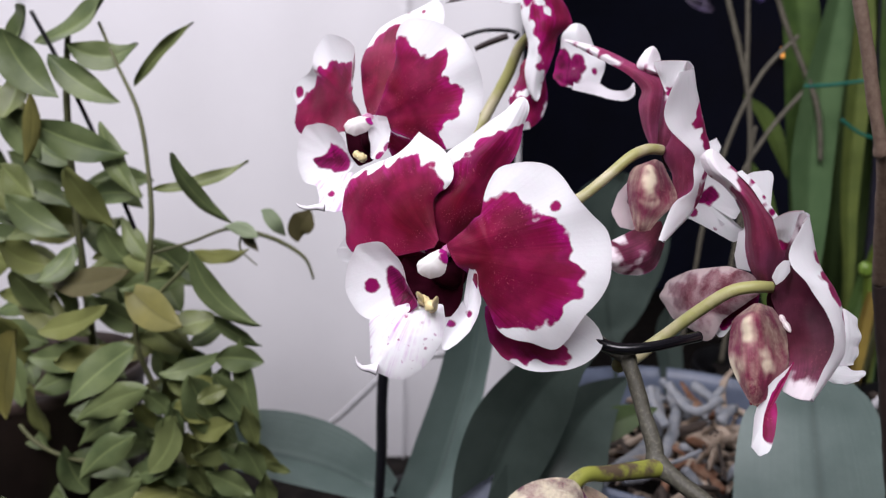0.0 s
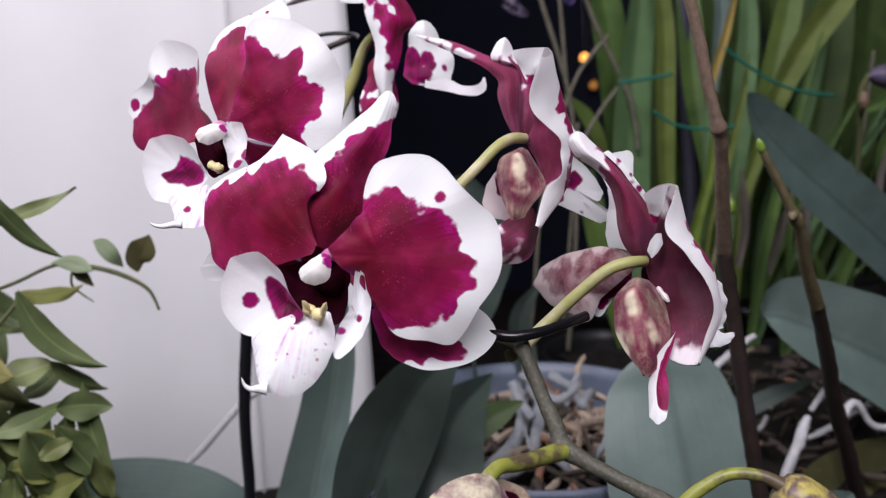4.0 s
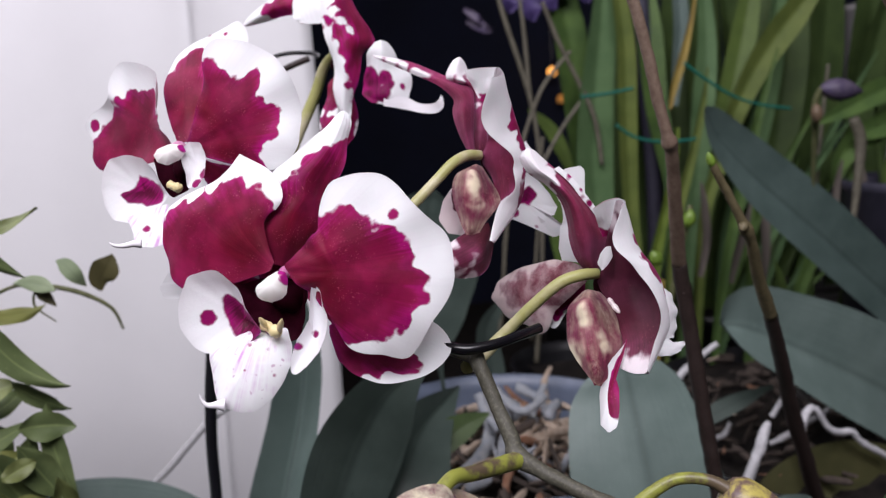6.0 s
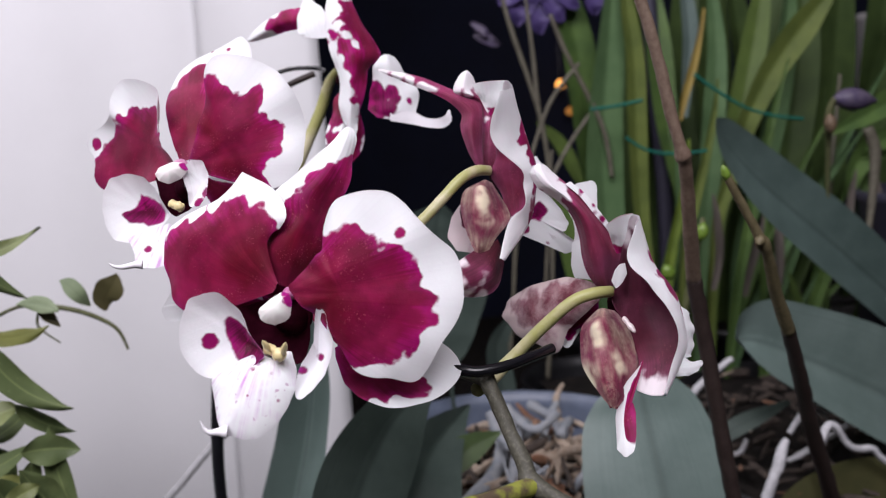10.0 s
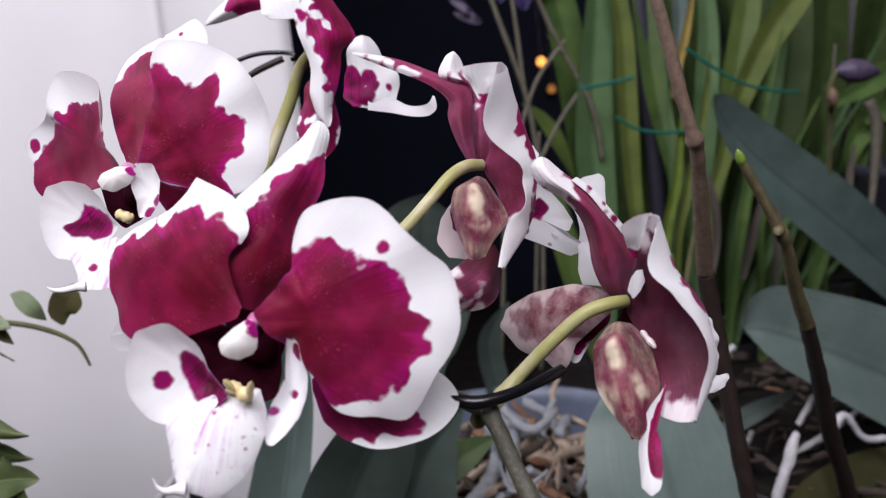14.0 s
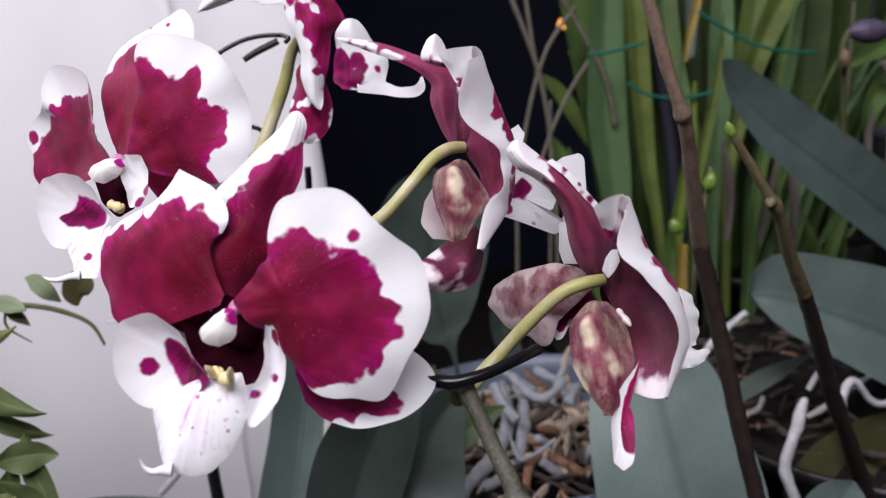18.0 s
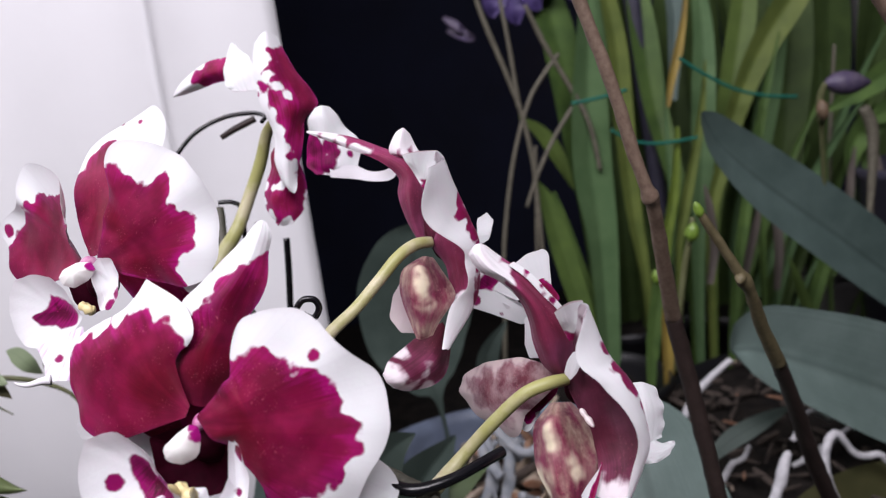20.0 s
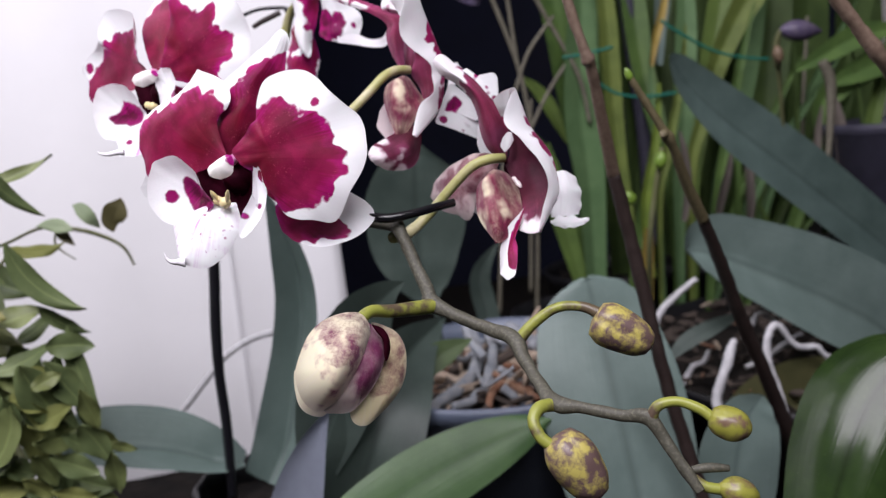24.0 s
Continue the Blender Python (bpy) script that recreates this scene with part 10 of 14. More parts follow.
ribbon("leaf", vine, LEAF_VINE, [(-0.1119, 0.4614, 1.0259, 0.0006, 0.0006), (-0.1098, 0.4626, 1.0253, 0.0037, 0.0037), (-0.1055, 0.465, 1.0238, 0.0062, 0.0062), (-0.1006, 0.4678, 1.0215, 0.0056, 0.0056), (-0.0965, 0.4701, 1.0191, 0.0026, 0.0026), (-0.0942, 0.4714, 1.0175, 0.0002, 0.0002)], (0.28, -1, 0.14), keel=0.0045, wave=0.0010, steps=18, seed=25)
ribbon("leaf", vine, LEAF_VINE, [(-0.1233, 0.4607, 0.9932, 0.0006, 0.0006), (-0.1227, 0.4619, 0.991, 0.0032, 0.0032), (-0.1214, 0.4643, 0.9862, 0.0054, 0.0054), (-0.1201, 0.4671, 0.9799, 0.0049, 0.0049), (-0.119, 0.4694, 0.9742, 0.0023, 0.0023), (-0.1184, 0.4707, 0.9708, 0.0002, 0.0002)], (-0.06, -1, 0.55), keel=0.0045, wave=0.0010, steps=18, seed=26)
ribbon("leaf", vine, LEAF_VINE, [(-0.1062, 0.4567, 1.0587, 0.0006, 0.0006), (-0.1035, 0.4579, 1.0596, 0.0045, 0.0045), (-0.0983, 0.4603, 1.0611, 0.0076, 0.0076), (-0.0922, 0.4631, 1.0622, 0.0069, 0.0069), (-0.0871, 0.4654, 1.0628, 0.0032, 0.0032), (-0.0842, 0.4667, 1.0629, 0.0002, 0.0002)], (-0.06, -1, 0.86), keel=0.0045, wave=0.0010, steps=18, seed=28)
ribbon("leaf", vine, LEAF_VINE, [(-0.0995, 0.4628, 0.9674, 0.0006, 0.0006), (-0.0993, 0.464, 0.9642, 0.0042, 0.0042), (-0.0989, 0.4664, 0.9574, 0.007, 0.007), (-0.0985, 0.4692, 0.9488, 0.0064, 0.0064), (-0.0982, 0.4715, 0.9411, 0.003, 0.003), (-0.0981, 0.4728, 0.9366, 0.0002, 0.0002)], (-0.04, -1, 0.23), keel=0.0045, wave=0.0010, steps=18, seed=30)
ribbon("leaf", vine, LEAF_VINE, [(-0.1142, 0.4665, 0.9552, 0.0007, 0.0007), (-0.1124, 0.4677, 0.953, 0.0046, 0.0046), (-0.1088, 0.4701, 0.9483, 0.0078, 0.0078), (-0.1046, 0.4729, 0.9421, 0.0071, 0.0071), (-0.1012, 0.4752, 0.9365, 0.0033, 0.0033), (-0.0992, 0.4765, 0.9331, 0.0002, 0.0002)], (0.23, -1, 0.61), keel=0.0045, wave=0.0010, steps=18, seed=31)
ribbon("leaf", vine, LEAF_VINE, [(-0.1363, 0.4742, 1.007, 0.0006, 0.0006), (-0.1354, 0.4754, 1.0052, 0.0031, 0.0031), (-0.1335, 0.4778, 1.0012, 0.0052, 0.0052), (-0.1314, 0.4806, 0.996, 0.0047, 0.0047), (-0.1297, 0.4829, 0.9911, 0.0022, 0.0022), (-0.1287, 0.4842, 0.9881, 0.0002, 0.0002)], (0.29, -1, 0.16), keel=0.0045, wave=0.0010, steps=18, seed=32)
ribbon("leaf", vine, LEAF_VINE, [(-0.1071, 0.4545, 0.9622, 0.0006, 0.0006), (-0.1047, 0.4557, 0.9617, 0.0041, 0.0041), (-0.1001, 0.4581, 0.9604, 0.007, 0.007), (-0.0947, 0.4609, 0.9583, 0.0063, 0.0063), (-0.0903, 0.4632, 0.9561, 0.003, 0.003), (-0.0877, 0.4645, 0.9547, 0.0002, 0.0002)], (0.19, -1, 0.42), keel=0.0045, wave=0.0010, steps=18, seed=33)
ribbon("leaf", vine, OLIVE, [(-0.0478, 0.505, 1.0979, 0.0007, 0.0007), (-0.0479, 0.503, 1.1043, 0.0055, 0.0055), (-0.0433, 0.5, 1.1109, 0.0071, 0.0071), (-0.0406, 0.5, 1.1155, 0.0032, 0.0032), (-0.0396, 0.5, 1.1181, 0.0003, 0.0003)], (0.2, -1, 0.2), keel=0.002, steps=16)
ribbon("leaf", vine, LEAF_PALE, [(-0.055, 0.505, 1.1011, 0.0003, 0.0003), (-0.0586, 0.5, 1.1079, 0.0039, 0.0039), (-0.0633, 0.5, 1.1143, 0.0039, 0.0039), (-0.0674, 0.5, 1.1168, 0.0003, 0.0003)], (0.2, -1, 0.2), steps=16)
ribbon("leaf", vine, OLIVE, [(-0.0798, 0.5, 1.1047, 0.0006, 0.0006), (-0.0751, 0.5, 1.0992, 0.0032, 0.0032), (-0.0697, 0.5, 1.0927, 0.0003, 0.0003)], (0.2, -1, 0.5), steps=16)
ribbon("leaf", vine, LEAF_VINE, [(-0.0715, 0.445, 1.0113, 0.0004, 0.0004), (-0.0764, 0.447, 1.0087, 0.0039, 0.0039), (-0.0826, 0.4495, 1.0055, 0.0066, 0.0066), (-0.0893, 0.4522, 1.0021, 0.0052, 0.0052), (-0.0943, 0.4542, 0.9995, 0.002, 0.002), (-0.0963, 0.455, 0.9984, 0.0001, 0.0001)], (0.2, -1, 0.7), keel=0.005, wave=0.0010, seed=300, steps=18)
ribbon("leaf", vine, LEAF_VINE, [(-0.0854, 0.44, 0.9847, 0.0004, 0.0004), (-0.0812, 0.442, 0.9814, 0.0041, 0.0041), (-0.0759, 0.4445, 0.9772, 0.0069, 0.0069), (-0.07, 0.4472, 0.9726, 0.0054, 0.0054), (-0.0655, 0.4492, 0.9692, 0.0021, 0.0021), (-0.0637, 0.45, 0.9678, 0.0001, 0.0001)], (-0.3, -1, 0.5), keel=0.005, wave=0.0010, seed=301, steps=18)
ribbon("leaf", vine, LEAF_VINE, [(-0.1127, 0.445, 0.984, 0.0004, 0.0004), (-0.11, 0.447, 0.9815, 0.0039, 0.0039), (-0.1064, 0.4495, 0.9783, 0.0066, 0.0066), (-0.1026, 0.4522, 0.9748, 0.0052, 0.0052), (-0.0996, 0.4542, 0.9721, 0.002, 0.002), (-0.0985, 0.455, 0.9711, 0.0001, 0.0001)], (0.1, -1, 0.9), keel=0.005, wave=0.0010, seed=302, steps=18)
ribbon("leaf", vine, LEAF_VINE, [(-0.1028, 0.44, 1.0222, 0.0004, 0.0004), (-0.103, 0.442, 1.0164, 0.0035, 0.0035), (-0.1034, 0.4445, 1.0091, 0.0059, 0.0059), (-0.1037, 0.4472, 1.0011, 0.0046, 0.0046), (-0.1039, 0.4492, 0.9951, 0.0018, 0.0018), (-0.104, 0.45, 0.9927, 0.0001, 0.0001)], (0.2, -1, 0.7), keel=0.005, wave=0.0010, seed=303, steps=18)
ribbon("leaf", vine, LEAF_VINE, [(-0.0613, 0.46, 0.9811, 0.0002, 0.0002), (-0.0584, 0.462, 0.9791, 0.0018, 0.0018), (-0.0547, 0.4645, 0.9766, 0.0031, 0.0031), (-0.0507, 0.4672, 0.9739, 0.0024, 0.0024), (-0.0477, 0.4692, 0.9718, 0.0009, 0.0009), (-0.0464, 0.47, 0.971, 0.0001, 0.0001)], (-0.3, -1, 0.5), keel=0.005, wave=0.0010, seed=304, steps=18)
ribbon("leaf", vine, LEAF_VINE, [(-0.0825, 0.45, 1.0368, 0.0005, 0.0005), (-0.0798, 0.452, 1.0304, 0.005, 0.005), (-0.0762, 0.4545, 1.0224, 0.0084, 0.0084), (-0.0723, 0.4572, 1.0135, 0.0066, 0.0066), (-0.0694, 0.4592, 1.0068, 0.0025, 0.0025), (-0.0682, 0.46, 1.0041, 0.0002, 0.0002)], (0.1, -1, 0.9), keel=0.005, wave=0.0010, seed=305, steps=18)
ribbon("leaf", vine, LEAF_VINE, [(-0.0564, 0.45, 0.9795, 0.0004, 0.0004), (-0.0566, 0.452, 0.9738, 0.0036, 0.0036), (-0.0568, 0.4545, 0.9666, 0.006, 0.006), (-0.057, 0.4572, 0.9586, 0.0047, 0.0047), (-0.0572, 0.4592, 0.9527, 0.0018, 0.0018), (-0.0573, 0.46, 0.9503, 0.0001, 0.0001)], (0.2, -1, 0.7), keel=0.005, wave=0.0010, seed=306, steps=18)
ribbon("leaf", vine, LEAF_VINE, [(-0.0858, 0.435, 0.9672, 0.0003, 0.0003), (-0.0818, 0.437, 0.9647, 0.0027, 0.0027), (-0.0768, 0.4395, 0.9616, 0.0045, 0.0045), (-0.0712, 0.4422, 0.9582, 0.0036, 0.0036), (-0.067, 0.4442, 0.9557, 0.0014, 0.0014), (-0.0653, 0.445, 0.9547, 0.0001, 0.0001)], (-0.3, -1, 0.5), keel=0.005, wave=0.0010, seed=307, steps=18)
ribbon("leaf", vine, LEAF_VINE, [(-0.1016, 0.455, 1.0093, 0.0003, 0.0003), (-0.0995, 0.457, 1.0109, 0.003, 0.003), (-0.0969, 0.4595, 1.013, 0.0051, 0.0051), (-0.0941, 0.4622, 1.0152, 0.004, 0.004), (-0.092, 0.4642, 1.0169, 0.0015, 0.0015), (-0.0911, 0.465, 1.0176, 0.0001, 0.0001)], (0.1, -1, 0.9), keel=0.005, wave=0.0010, seed=308, steps=18)
ribbon("leaf", vine, LEAF_VINE, [(-0.0801, 0.45, 0.9936, 0.0003, 0.0003), (-0.0777, 0.452, 0.9904, 0.003, 0.003), (-0.0746, 0.4545, 0.9864, 0.005, 0.005), (-0.0711, 0.4572, 0.982, 0.0039, 0.0039), (-0.0685, 0.4592, 0.9786, 0.0015, 0.0015), (-0.0675, 0.46, 0.9773, 0.0001, 0.0001)], (0.2, -1, 0.7), keel=0.005, wave=0.0010, seed=309, steps=18)
ribbon("leaf", vine, LEAF_VINE, [(-0.1011, 0.44, 0.9749, 0.0003, 0.0003), (-0.0989, 0.442, 0.9716, 0.0029, 0.0029), (-0.096, 0.4445, 0.9675, 0.0049, 0.0049), (-0.0929, 0.4472, 0.9629, 0.0039, 0.0039), (-0.0905, 0.4492, 0.9595, 0.0015, 0.0015), (-0.0896, 0.45, 0.9581, 0.0001, 0.0001)], (-0.3, -1, 0.5), keel=0.005, wave=0.0010, seed=310, steps=18)
ribbon("leaf", vine, LEAF_VINE, [(-0.0686, 0.455, 1.0167, 0.0003, 0.0003), (-0.0678, 0.457, 1.0112, 0.0032, 0.0032), (-0.0668, 0.4595, 1.0042, 0.0054, 0.0054), (-0.0656, 0.4622, 0.9966, 0.0042, 0.0042), (-0.0647, 0.4642, 0.9909, 0.0016, 0.0016), (-0.0643, 0.465, 0.9886, 0.0001, 0.0001)], (0.1, -1, 0.9), keel=0.005, wave=0.0010, seed=311, steps=18)
tube("aerial_root", orchid, ROOT, [(-0.04674, 0.6, 0.94323, 0.00213), (-0.03489, 0.6, 0.95387, 0.00255), (-0.02028, 0.6, 0.96942, 0.00255), (-0.00352, 0.6, 0.98554, 0.00255), (0.01666, 0.6, 0.99586, 0.00256), (0.04022, 0.6, 0.99867, 0.00257), (0.05874, 0.6, 0.99334, 0.00216)], label='grey aerial root')
barkpot = thing("bark_pot", (0.195, 0.572, 0.82), "blue-grey plastic pot of bark chips and tangled grey roots", "flower pot")
vessel("pot_wall", barkpot, POT, (0.195, 0.572, 0.964), 0.113, 0.090, 0.144, lip=0.004)
mound("potting_mix", barkpot, SOIL, (0.195, 0.572, 0.928), 0.106, 0.012)
pod("bark_chip", barkpot, BARK_DARK, (0.175, 0.5595, 0.954), (0.195, 0.5843, 0.9427), 0.0020, (0.8, 1, 0.9, 1, 0.95, 0.7), 3, 0.45, 0.4, 0, True)
pod("bark_chip", barkpot, BARK, (0.1801, 0.58, 0.938), (0.152, 0.6084, 0.9474), 0.0034, (0.8, 1, 0.9, 1, 0.95, 0.7), 3, 0.45, 0.4, 1, True)
pod("bark_chip", barkpot, BARK_DARK, (0.2592, 0.5429, 0.9533), (0.2497, 0.5124, 0.9488), 0.0037, (0.8, 1, 0.9, 1, 0.95, 0.7), 3, 0.45, 0.4, 2, True)
pod("bark_chip", barkpot, BARK_DARK, (0.2495, 0.5336, 0.9547), (0.265, 0.5616, 0.9555), 0.0029, (0.8, 1, 0.9, 1, 0.95, 0.7), 3, 0.45, 0.4, 3, True)
pod("bark_chip", barkpot, BARK, (0.2591, 0.5653, 0.957), (0.2108, 0.5381, 0.9688), 0.0036, (0.8, 1, 0.9, 1, 0.95, 0.7), 3, 0.45, 0.4, 4, True)
pod("bark_chip", barkpot, BARK, (0.18, 0.5052, 0.9415), (0.1632, 0.4831, 0.947), 0.0023, (0.8, 1, 0.9, 1, 0.95, 0.7), 3, 0.45, 0.4, 7, True)
pod("bark_chip", barkpot, BARK, (0.1552, 0.5052, 0.9461), (0.1774, 0.5283, 0.9289), 0.0029, (0.8, 1, 0.9, 1, 0.95, 0.7), 3, 0.45, 0.4, 8, True)
pod("bark_chip", barkpot, BARK_DARK, (0.205, 0.492, 0.9423), (0.2367, 0.4966, 0.9373), 0.0037, (0.8, 1, 0.9, 1, 0.95, 0.7), 3, 0.45, 0.4, 9, True)
pod("bark_chip", barkpot, BARK, (0.2154, 0.5845, 0.9645), (0.1772, 0.5724, 0.946), 0.0029, (0.8, 1, 0.9, 1, 0.95, 0.7), 3, 0.45, 0.4, 10, True)
pod("bark_chip", barkpot, BARK, (0.2457, 0.5187, 0.9479), (0.2172, 0.5043, 0.9333), 0.0017, (0.8, 1, 0.9, 1, 0.95, 0.7), 3, 0.45, 0.4, 11, True)
pod("bark_chip", barkpot, BARK_RED, (0.2624, 0.5707, 0.9415), (0.2699, 0.5396, 0.9612), 0.0024, (0.8, 1, 0.9, 1, 0.95, 0.7), 3, 0.45, 0.4, 12, True)
pod("bark_chip", barkpot, BARK, (0.1774, 0.5739, 0.9546), (0.1498, 0.5739, 0.938), 0.0031, (0.8, 1, 0.9, 1, 0.95, 0.7), 3, 0.45, 0.4, 13, True)
pod("bark_chip", barkpot, BARK_DARK, (0.1818, 0.5663, 0.9537), (0.2145, 0.5622, 0.9697), 0.0038, (0.8, 1, 0.9, 1, 0.95, 0.7), 3, 0.45, 0.4, 14, True)
pod("bark_chip", barkpot, BARK_DARK, (0.1859, 0.6597, 0.9401), (0.1941, 0.6288, 0.9398), 0.0030, (0.8, 1, 0.9, 1, 0.95, 0.7), 3, 0.45, 0.4, 15, True)
pod("bark_chip", barkpot, BARK_RED, (0.2218, 0.5642, 0.9481), (0.1978, 0.5528, 0.9619), 0.0036, (0.8, 1, 0.9, 1, 0.95, 0.7), 3, 0.45, 0.4, 16, True)
pod("bark_chip", barkpot, BARK, (0.2238, 0.5064, 0.9434), (0.2309, 0.4798, 0.9464), 0.0041, (0.8, 1, 0.9, 1, 0.95, 0.7), 3, 0.45, 0.4, 17, True)
pod("bark_chip", barkpot, BARK_RED, (0.1706, 0.6462, 0.9363), (0.1618, 0.5901, 0.9521), 0.0023, (0.8, 1, 0.9, 1, 0.95, 0.7), 3, 0.45, 0.4, 18, True)
pod("bark_chip", barkpot, BARK_DARK, (0.2767, 0.5613, 0.9358), (0.3038, 0.5571, 0.9432), 0.0030, (0.8, 1, 0.9, 1, 0.95, 0.7), 3, 0.45, 0.4, 19, True)
pod("bark_chip", barkpot, BARK_RED, (0.2163, 0.6404, 0.9434), (0.2261, 0.6126, 0.9508), 0.0035, (0.8, 1, 0.9, 1, 0.95, 0.7), 3, 0.45, 0.4, 20, True)
pod("bark_chip", barkpot, BARK_DARK, (0.1691, 0.5858, 0.9374), (0.2116, 0.562, 0.9395), 0.0041, (0.8, 1, 0.9, 1, 0.95, 0.7), 3, 0.45, 0.4, 22, True)
pod("bark_chip", barkpot, BARK, (0.2054, 0.6285, 0.9309), (0.2259, 0.6531, 0.9403), 0.0034, (0.8, 1, 0.9, 1, 0.95, 0.7), 3, 0.45, 0.4, 23, True)
pod("bark_chip", barkpot, BARK, (0.2491, 0.6267, 0.9334), (0.2215, 0.6106, 0.9487), 0.0040, (0.8, 1, 0.9, 1, 0.95, 0.7), 3, 0.45, 0.4, 24, True)
pod("bark_chip", barkpot, BARK, (0.2057, 0.4708, 0.9477), (0.2218, 0.4985, 0.9294), 0.0027, (0.8, 1, 0.9, 1, 0.95, 0.7), 3, 0.45, 0.4, 25, True)
pod("bark_chip", barkpot, BARK, (0.2218, 0.5628, 0.9554), (0.1938, 0.5136, 0.9636), 0.0025, (0.8, 1, 0.9, 1, 0.95, 0.7), 3, 0.45, 0.4, 26, True)
pod("bark_chip", barkpot, BARK_RED, (0.2397, 0.6284, 0.9424), (0.2281, 0.6582, 0.942), 0.0017, (0.8, 1, 0.9, 1, 0.95, 0.7), 3, 0.45, 0.4, 27, True)
pod("bark_chip", barkpot, BARK, (0.2354, 0.5002, 0.9527), (0.2196, 0.5632, 0.9479), 0.0023, (0.8, 1, 0.9, 1, 0.95, 0.7), 3, 0.45, 0.4, 28, True)
pod("bark_chip", barkpot, BARK_DARK, (0.2262, 0.6482, 0.9528), (0.2284, 0.6163, 0.9394), 0.0024, (0.8, 1, 0.9, 1, 0.95, 0.7), 3, 0.45, 0.4, 29, True)
pod("bark_chip", barkpot, BARK, (0.184, 0.6236, 0.9366), (0.2045, 0.6482, 0.9346), 0.0023, (0.8, 1, 0.9, 1, 0.95, 0.7), 3, 0.45, 0.4, 31, True)
pod("bark_chip", barkpot, BARK_DARK, (0.2038, 0.5132, 0.9486), (0.2163, 0.577, 0.9546), 0.0040, (0.8, 1, 0.9, 1, 0.95, 0.7), 3, 0.45, 0.4, 32, True)
pod("bark_chip", barkpot, BARK, (0.1767, 0.5776, 0.9479), (0.2114, 0.58, 0.9299), 0.0025, (0.8, 1, 0.9, 1, 0.95, 0.7), 3, 0.45, 0.4, 33, True)
pod("bark_chip", barkpot, BARK_DARK, (0.2633, 0.6054, 0.9456), (0.2945, 0.5986, 0.9331), 0.0037, (0.8, 1, 0.9, 1, 0.95, 0.7), 3, 0.45, 0.4, 34, True)
pod("bark_chip", barkpot, BARK, (0.2368, 0.6297, 0.9383), (0.2357, 0.5928, 0.9478), 0.0034, (0.8, 1, 0.9, 1, 0.95, 0.7), 3, 0.45, 0.4, 35, True)
pod("bark_chip", barkpot, BARK_DARK, (0.1529, 0.5214, 0.9352), (0.1843, 0.5183, 0.9363), 0.0023, (0.8, 1, 0.9, 1, 0.95, 0.7), 3, 0.45, 0.4, 36, True)
pod("bark_chip", barkpot, BARK_DARK, (0.1491, 0.4842, 0.9398), (0.1638, 0.5126, 0.9384), 0.0036, (0.8, 1, 0.9, 1, 0.95, 0.7), 3, 0.45, 0.4, 37, True)
pod("bark_chip", barkpot, BARK_RED, (0.2006, 0.5694, 0.9449), (0.2548, 0.5393, 0.9496), 0.0032, (0.8, 1, 0.9, 1, 0.95, 0.7), 3, 0.45, 0.4, 38, True)
pod("bark_chip", barkpot, BARK_DARK, (0.2672, 0.6222, 0.9402), (0.238, 0.6212, 0.934), 0.0026, (0.8, 1, 0.9, 1, 0.95, 0.7), 3, 0.45, 0.4, 39, True)
pod("bark_chip", barkpot, BARK, (0.1904, 0.5127, 0.9446), (0.1649, 0.4933, 0.9396), 0.0031, (0.8, 1, 0.9, 1, 0.95, 0.7), 3, 0.45, 0.4, 40, True)
pod("bark_chip", barkpot, BARK_RED, (0.2619, 0.545, 0.9592), (0.2764, 0.5165, 0.9403), 0.0025, (0.8, 1, 0.9, 1, 0.95, 0.7), 3, 0.45, 0.4, 41, True)
pod("bark_chip", barkpot, BARK, (0.174, 0.5648, 0.939), (0.1444, 0.5069, 0.9511), 0.0028, (0.8, 1, 0.9, 1, 0.95, 0.7), 3, 0.45, 0.4, 43, True)
pod("bark_chip", barkpot, BARK, (0.2254, 0.6532, 0.9361), (0.1934, 0.6534, 0.9477), 0.0018, (0.8, 1, 0.9, 1, 0.95, 0.7), 3, 0.45, 0.4, 44, True)
pod("bark_chip", barkpot, BARK, (0.1517, 0.5249, 0.9567), (0.194, 0.5539, 0.9505), 0.0034, (0.8, 1, 0.9, 1, 0.95, 0.7), 3, 0.45, 0.4, 45, True)
pod("bark_chip", barkpot, BARK, (0.2494, 0.5114, 0.9569), (0.2186, 0.52, 0.9527), 0.0034, (0.8, 1, 0.9, 1, 0.95, 0.7), 3, 0.45, 0.4, 46, True)
pod("bark_chip", barkpot, BARK_DARK, (0.273, 0.5967, 0.9286), (0.2865, 0.6241, 0.9449), 0.0040, (0.8, 1, 0.9, 1, 0.95, 0.7), 3, 0.45, 0.4, 47, True)
pod("bark_chip", barkpot, BARK_DARK, (0.1532, 0.5169, 0.9443), (0.1731, 0.4918, 0.9388), 0.0026, (0.8, 1, 0.9, 1, 0.95, 0.7), 3, 0.45, 0.4, 48, True)
pod("bark_chip", barkpot, BARK, (0.2225, 0.5844, 0.9551), (0.2678, 0.5897, 0.9548), 0.0031, (0.8, 1, 0.9, 1, 0.95, 0.7), 3, 0.45, 0.4, 49, True)
pod("bark_chip", barkpot, BARK_DARK, (0.2091, 0.6238, 0.9543), (0.1602, 0.6104, 0.9403), 0.0035, (0.8, 1, 0.9, 1, 0.95, 0.7), 3, 0.45, 0.4, 50, True)
pod("bark_chip", barkpot, BARK_RED, (0.1867, 0.6499, 0.9448), (0.2141, 0.6334, 0.934), 0.0037, (0.8, 1, 0.9, 1, 0.95, 0.7), 3, 0.45, 0.4, 51, True)
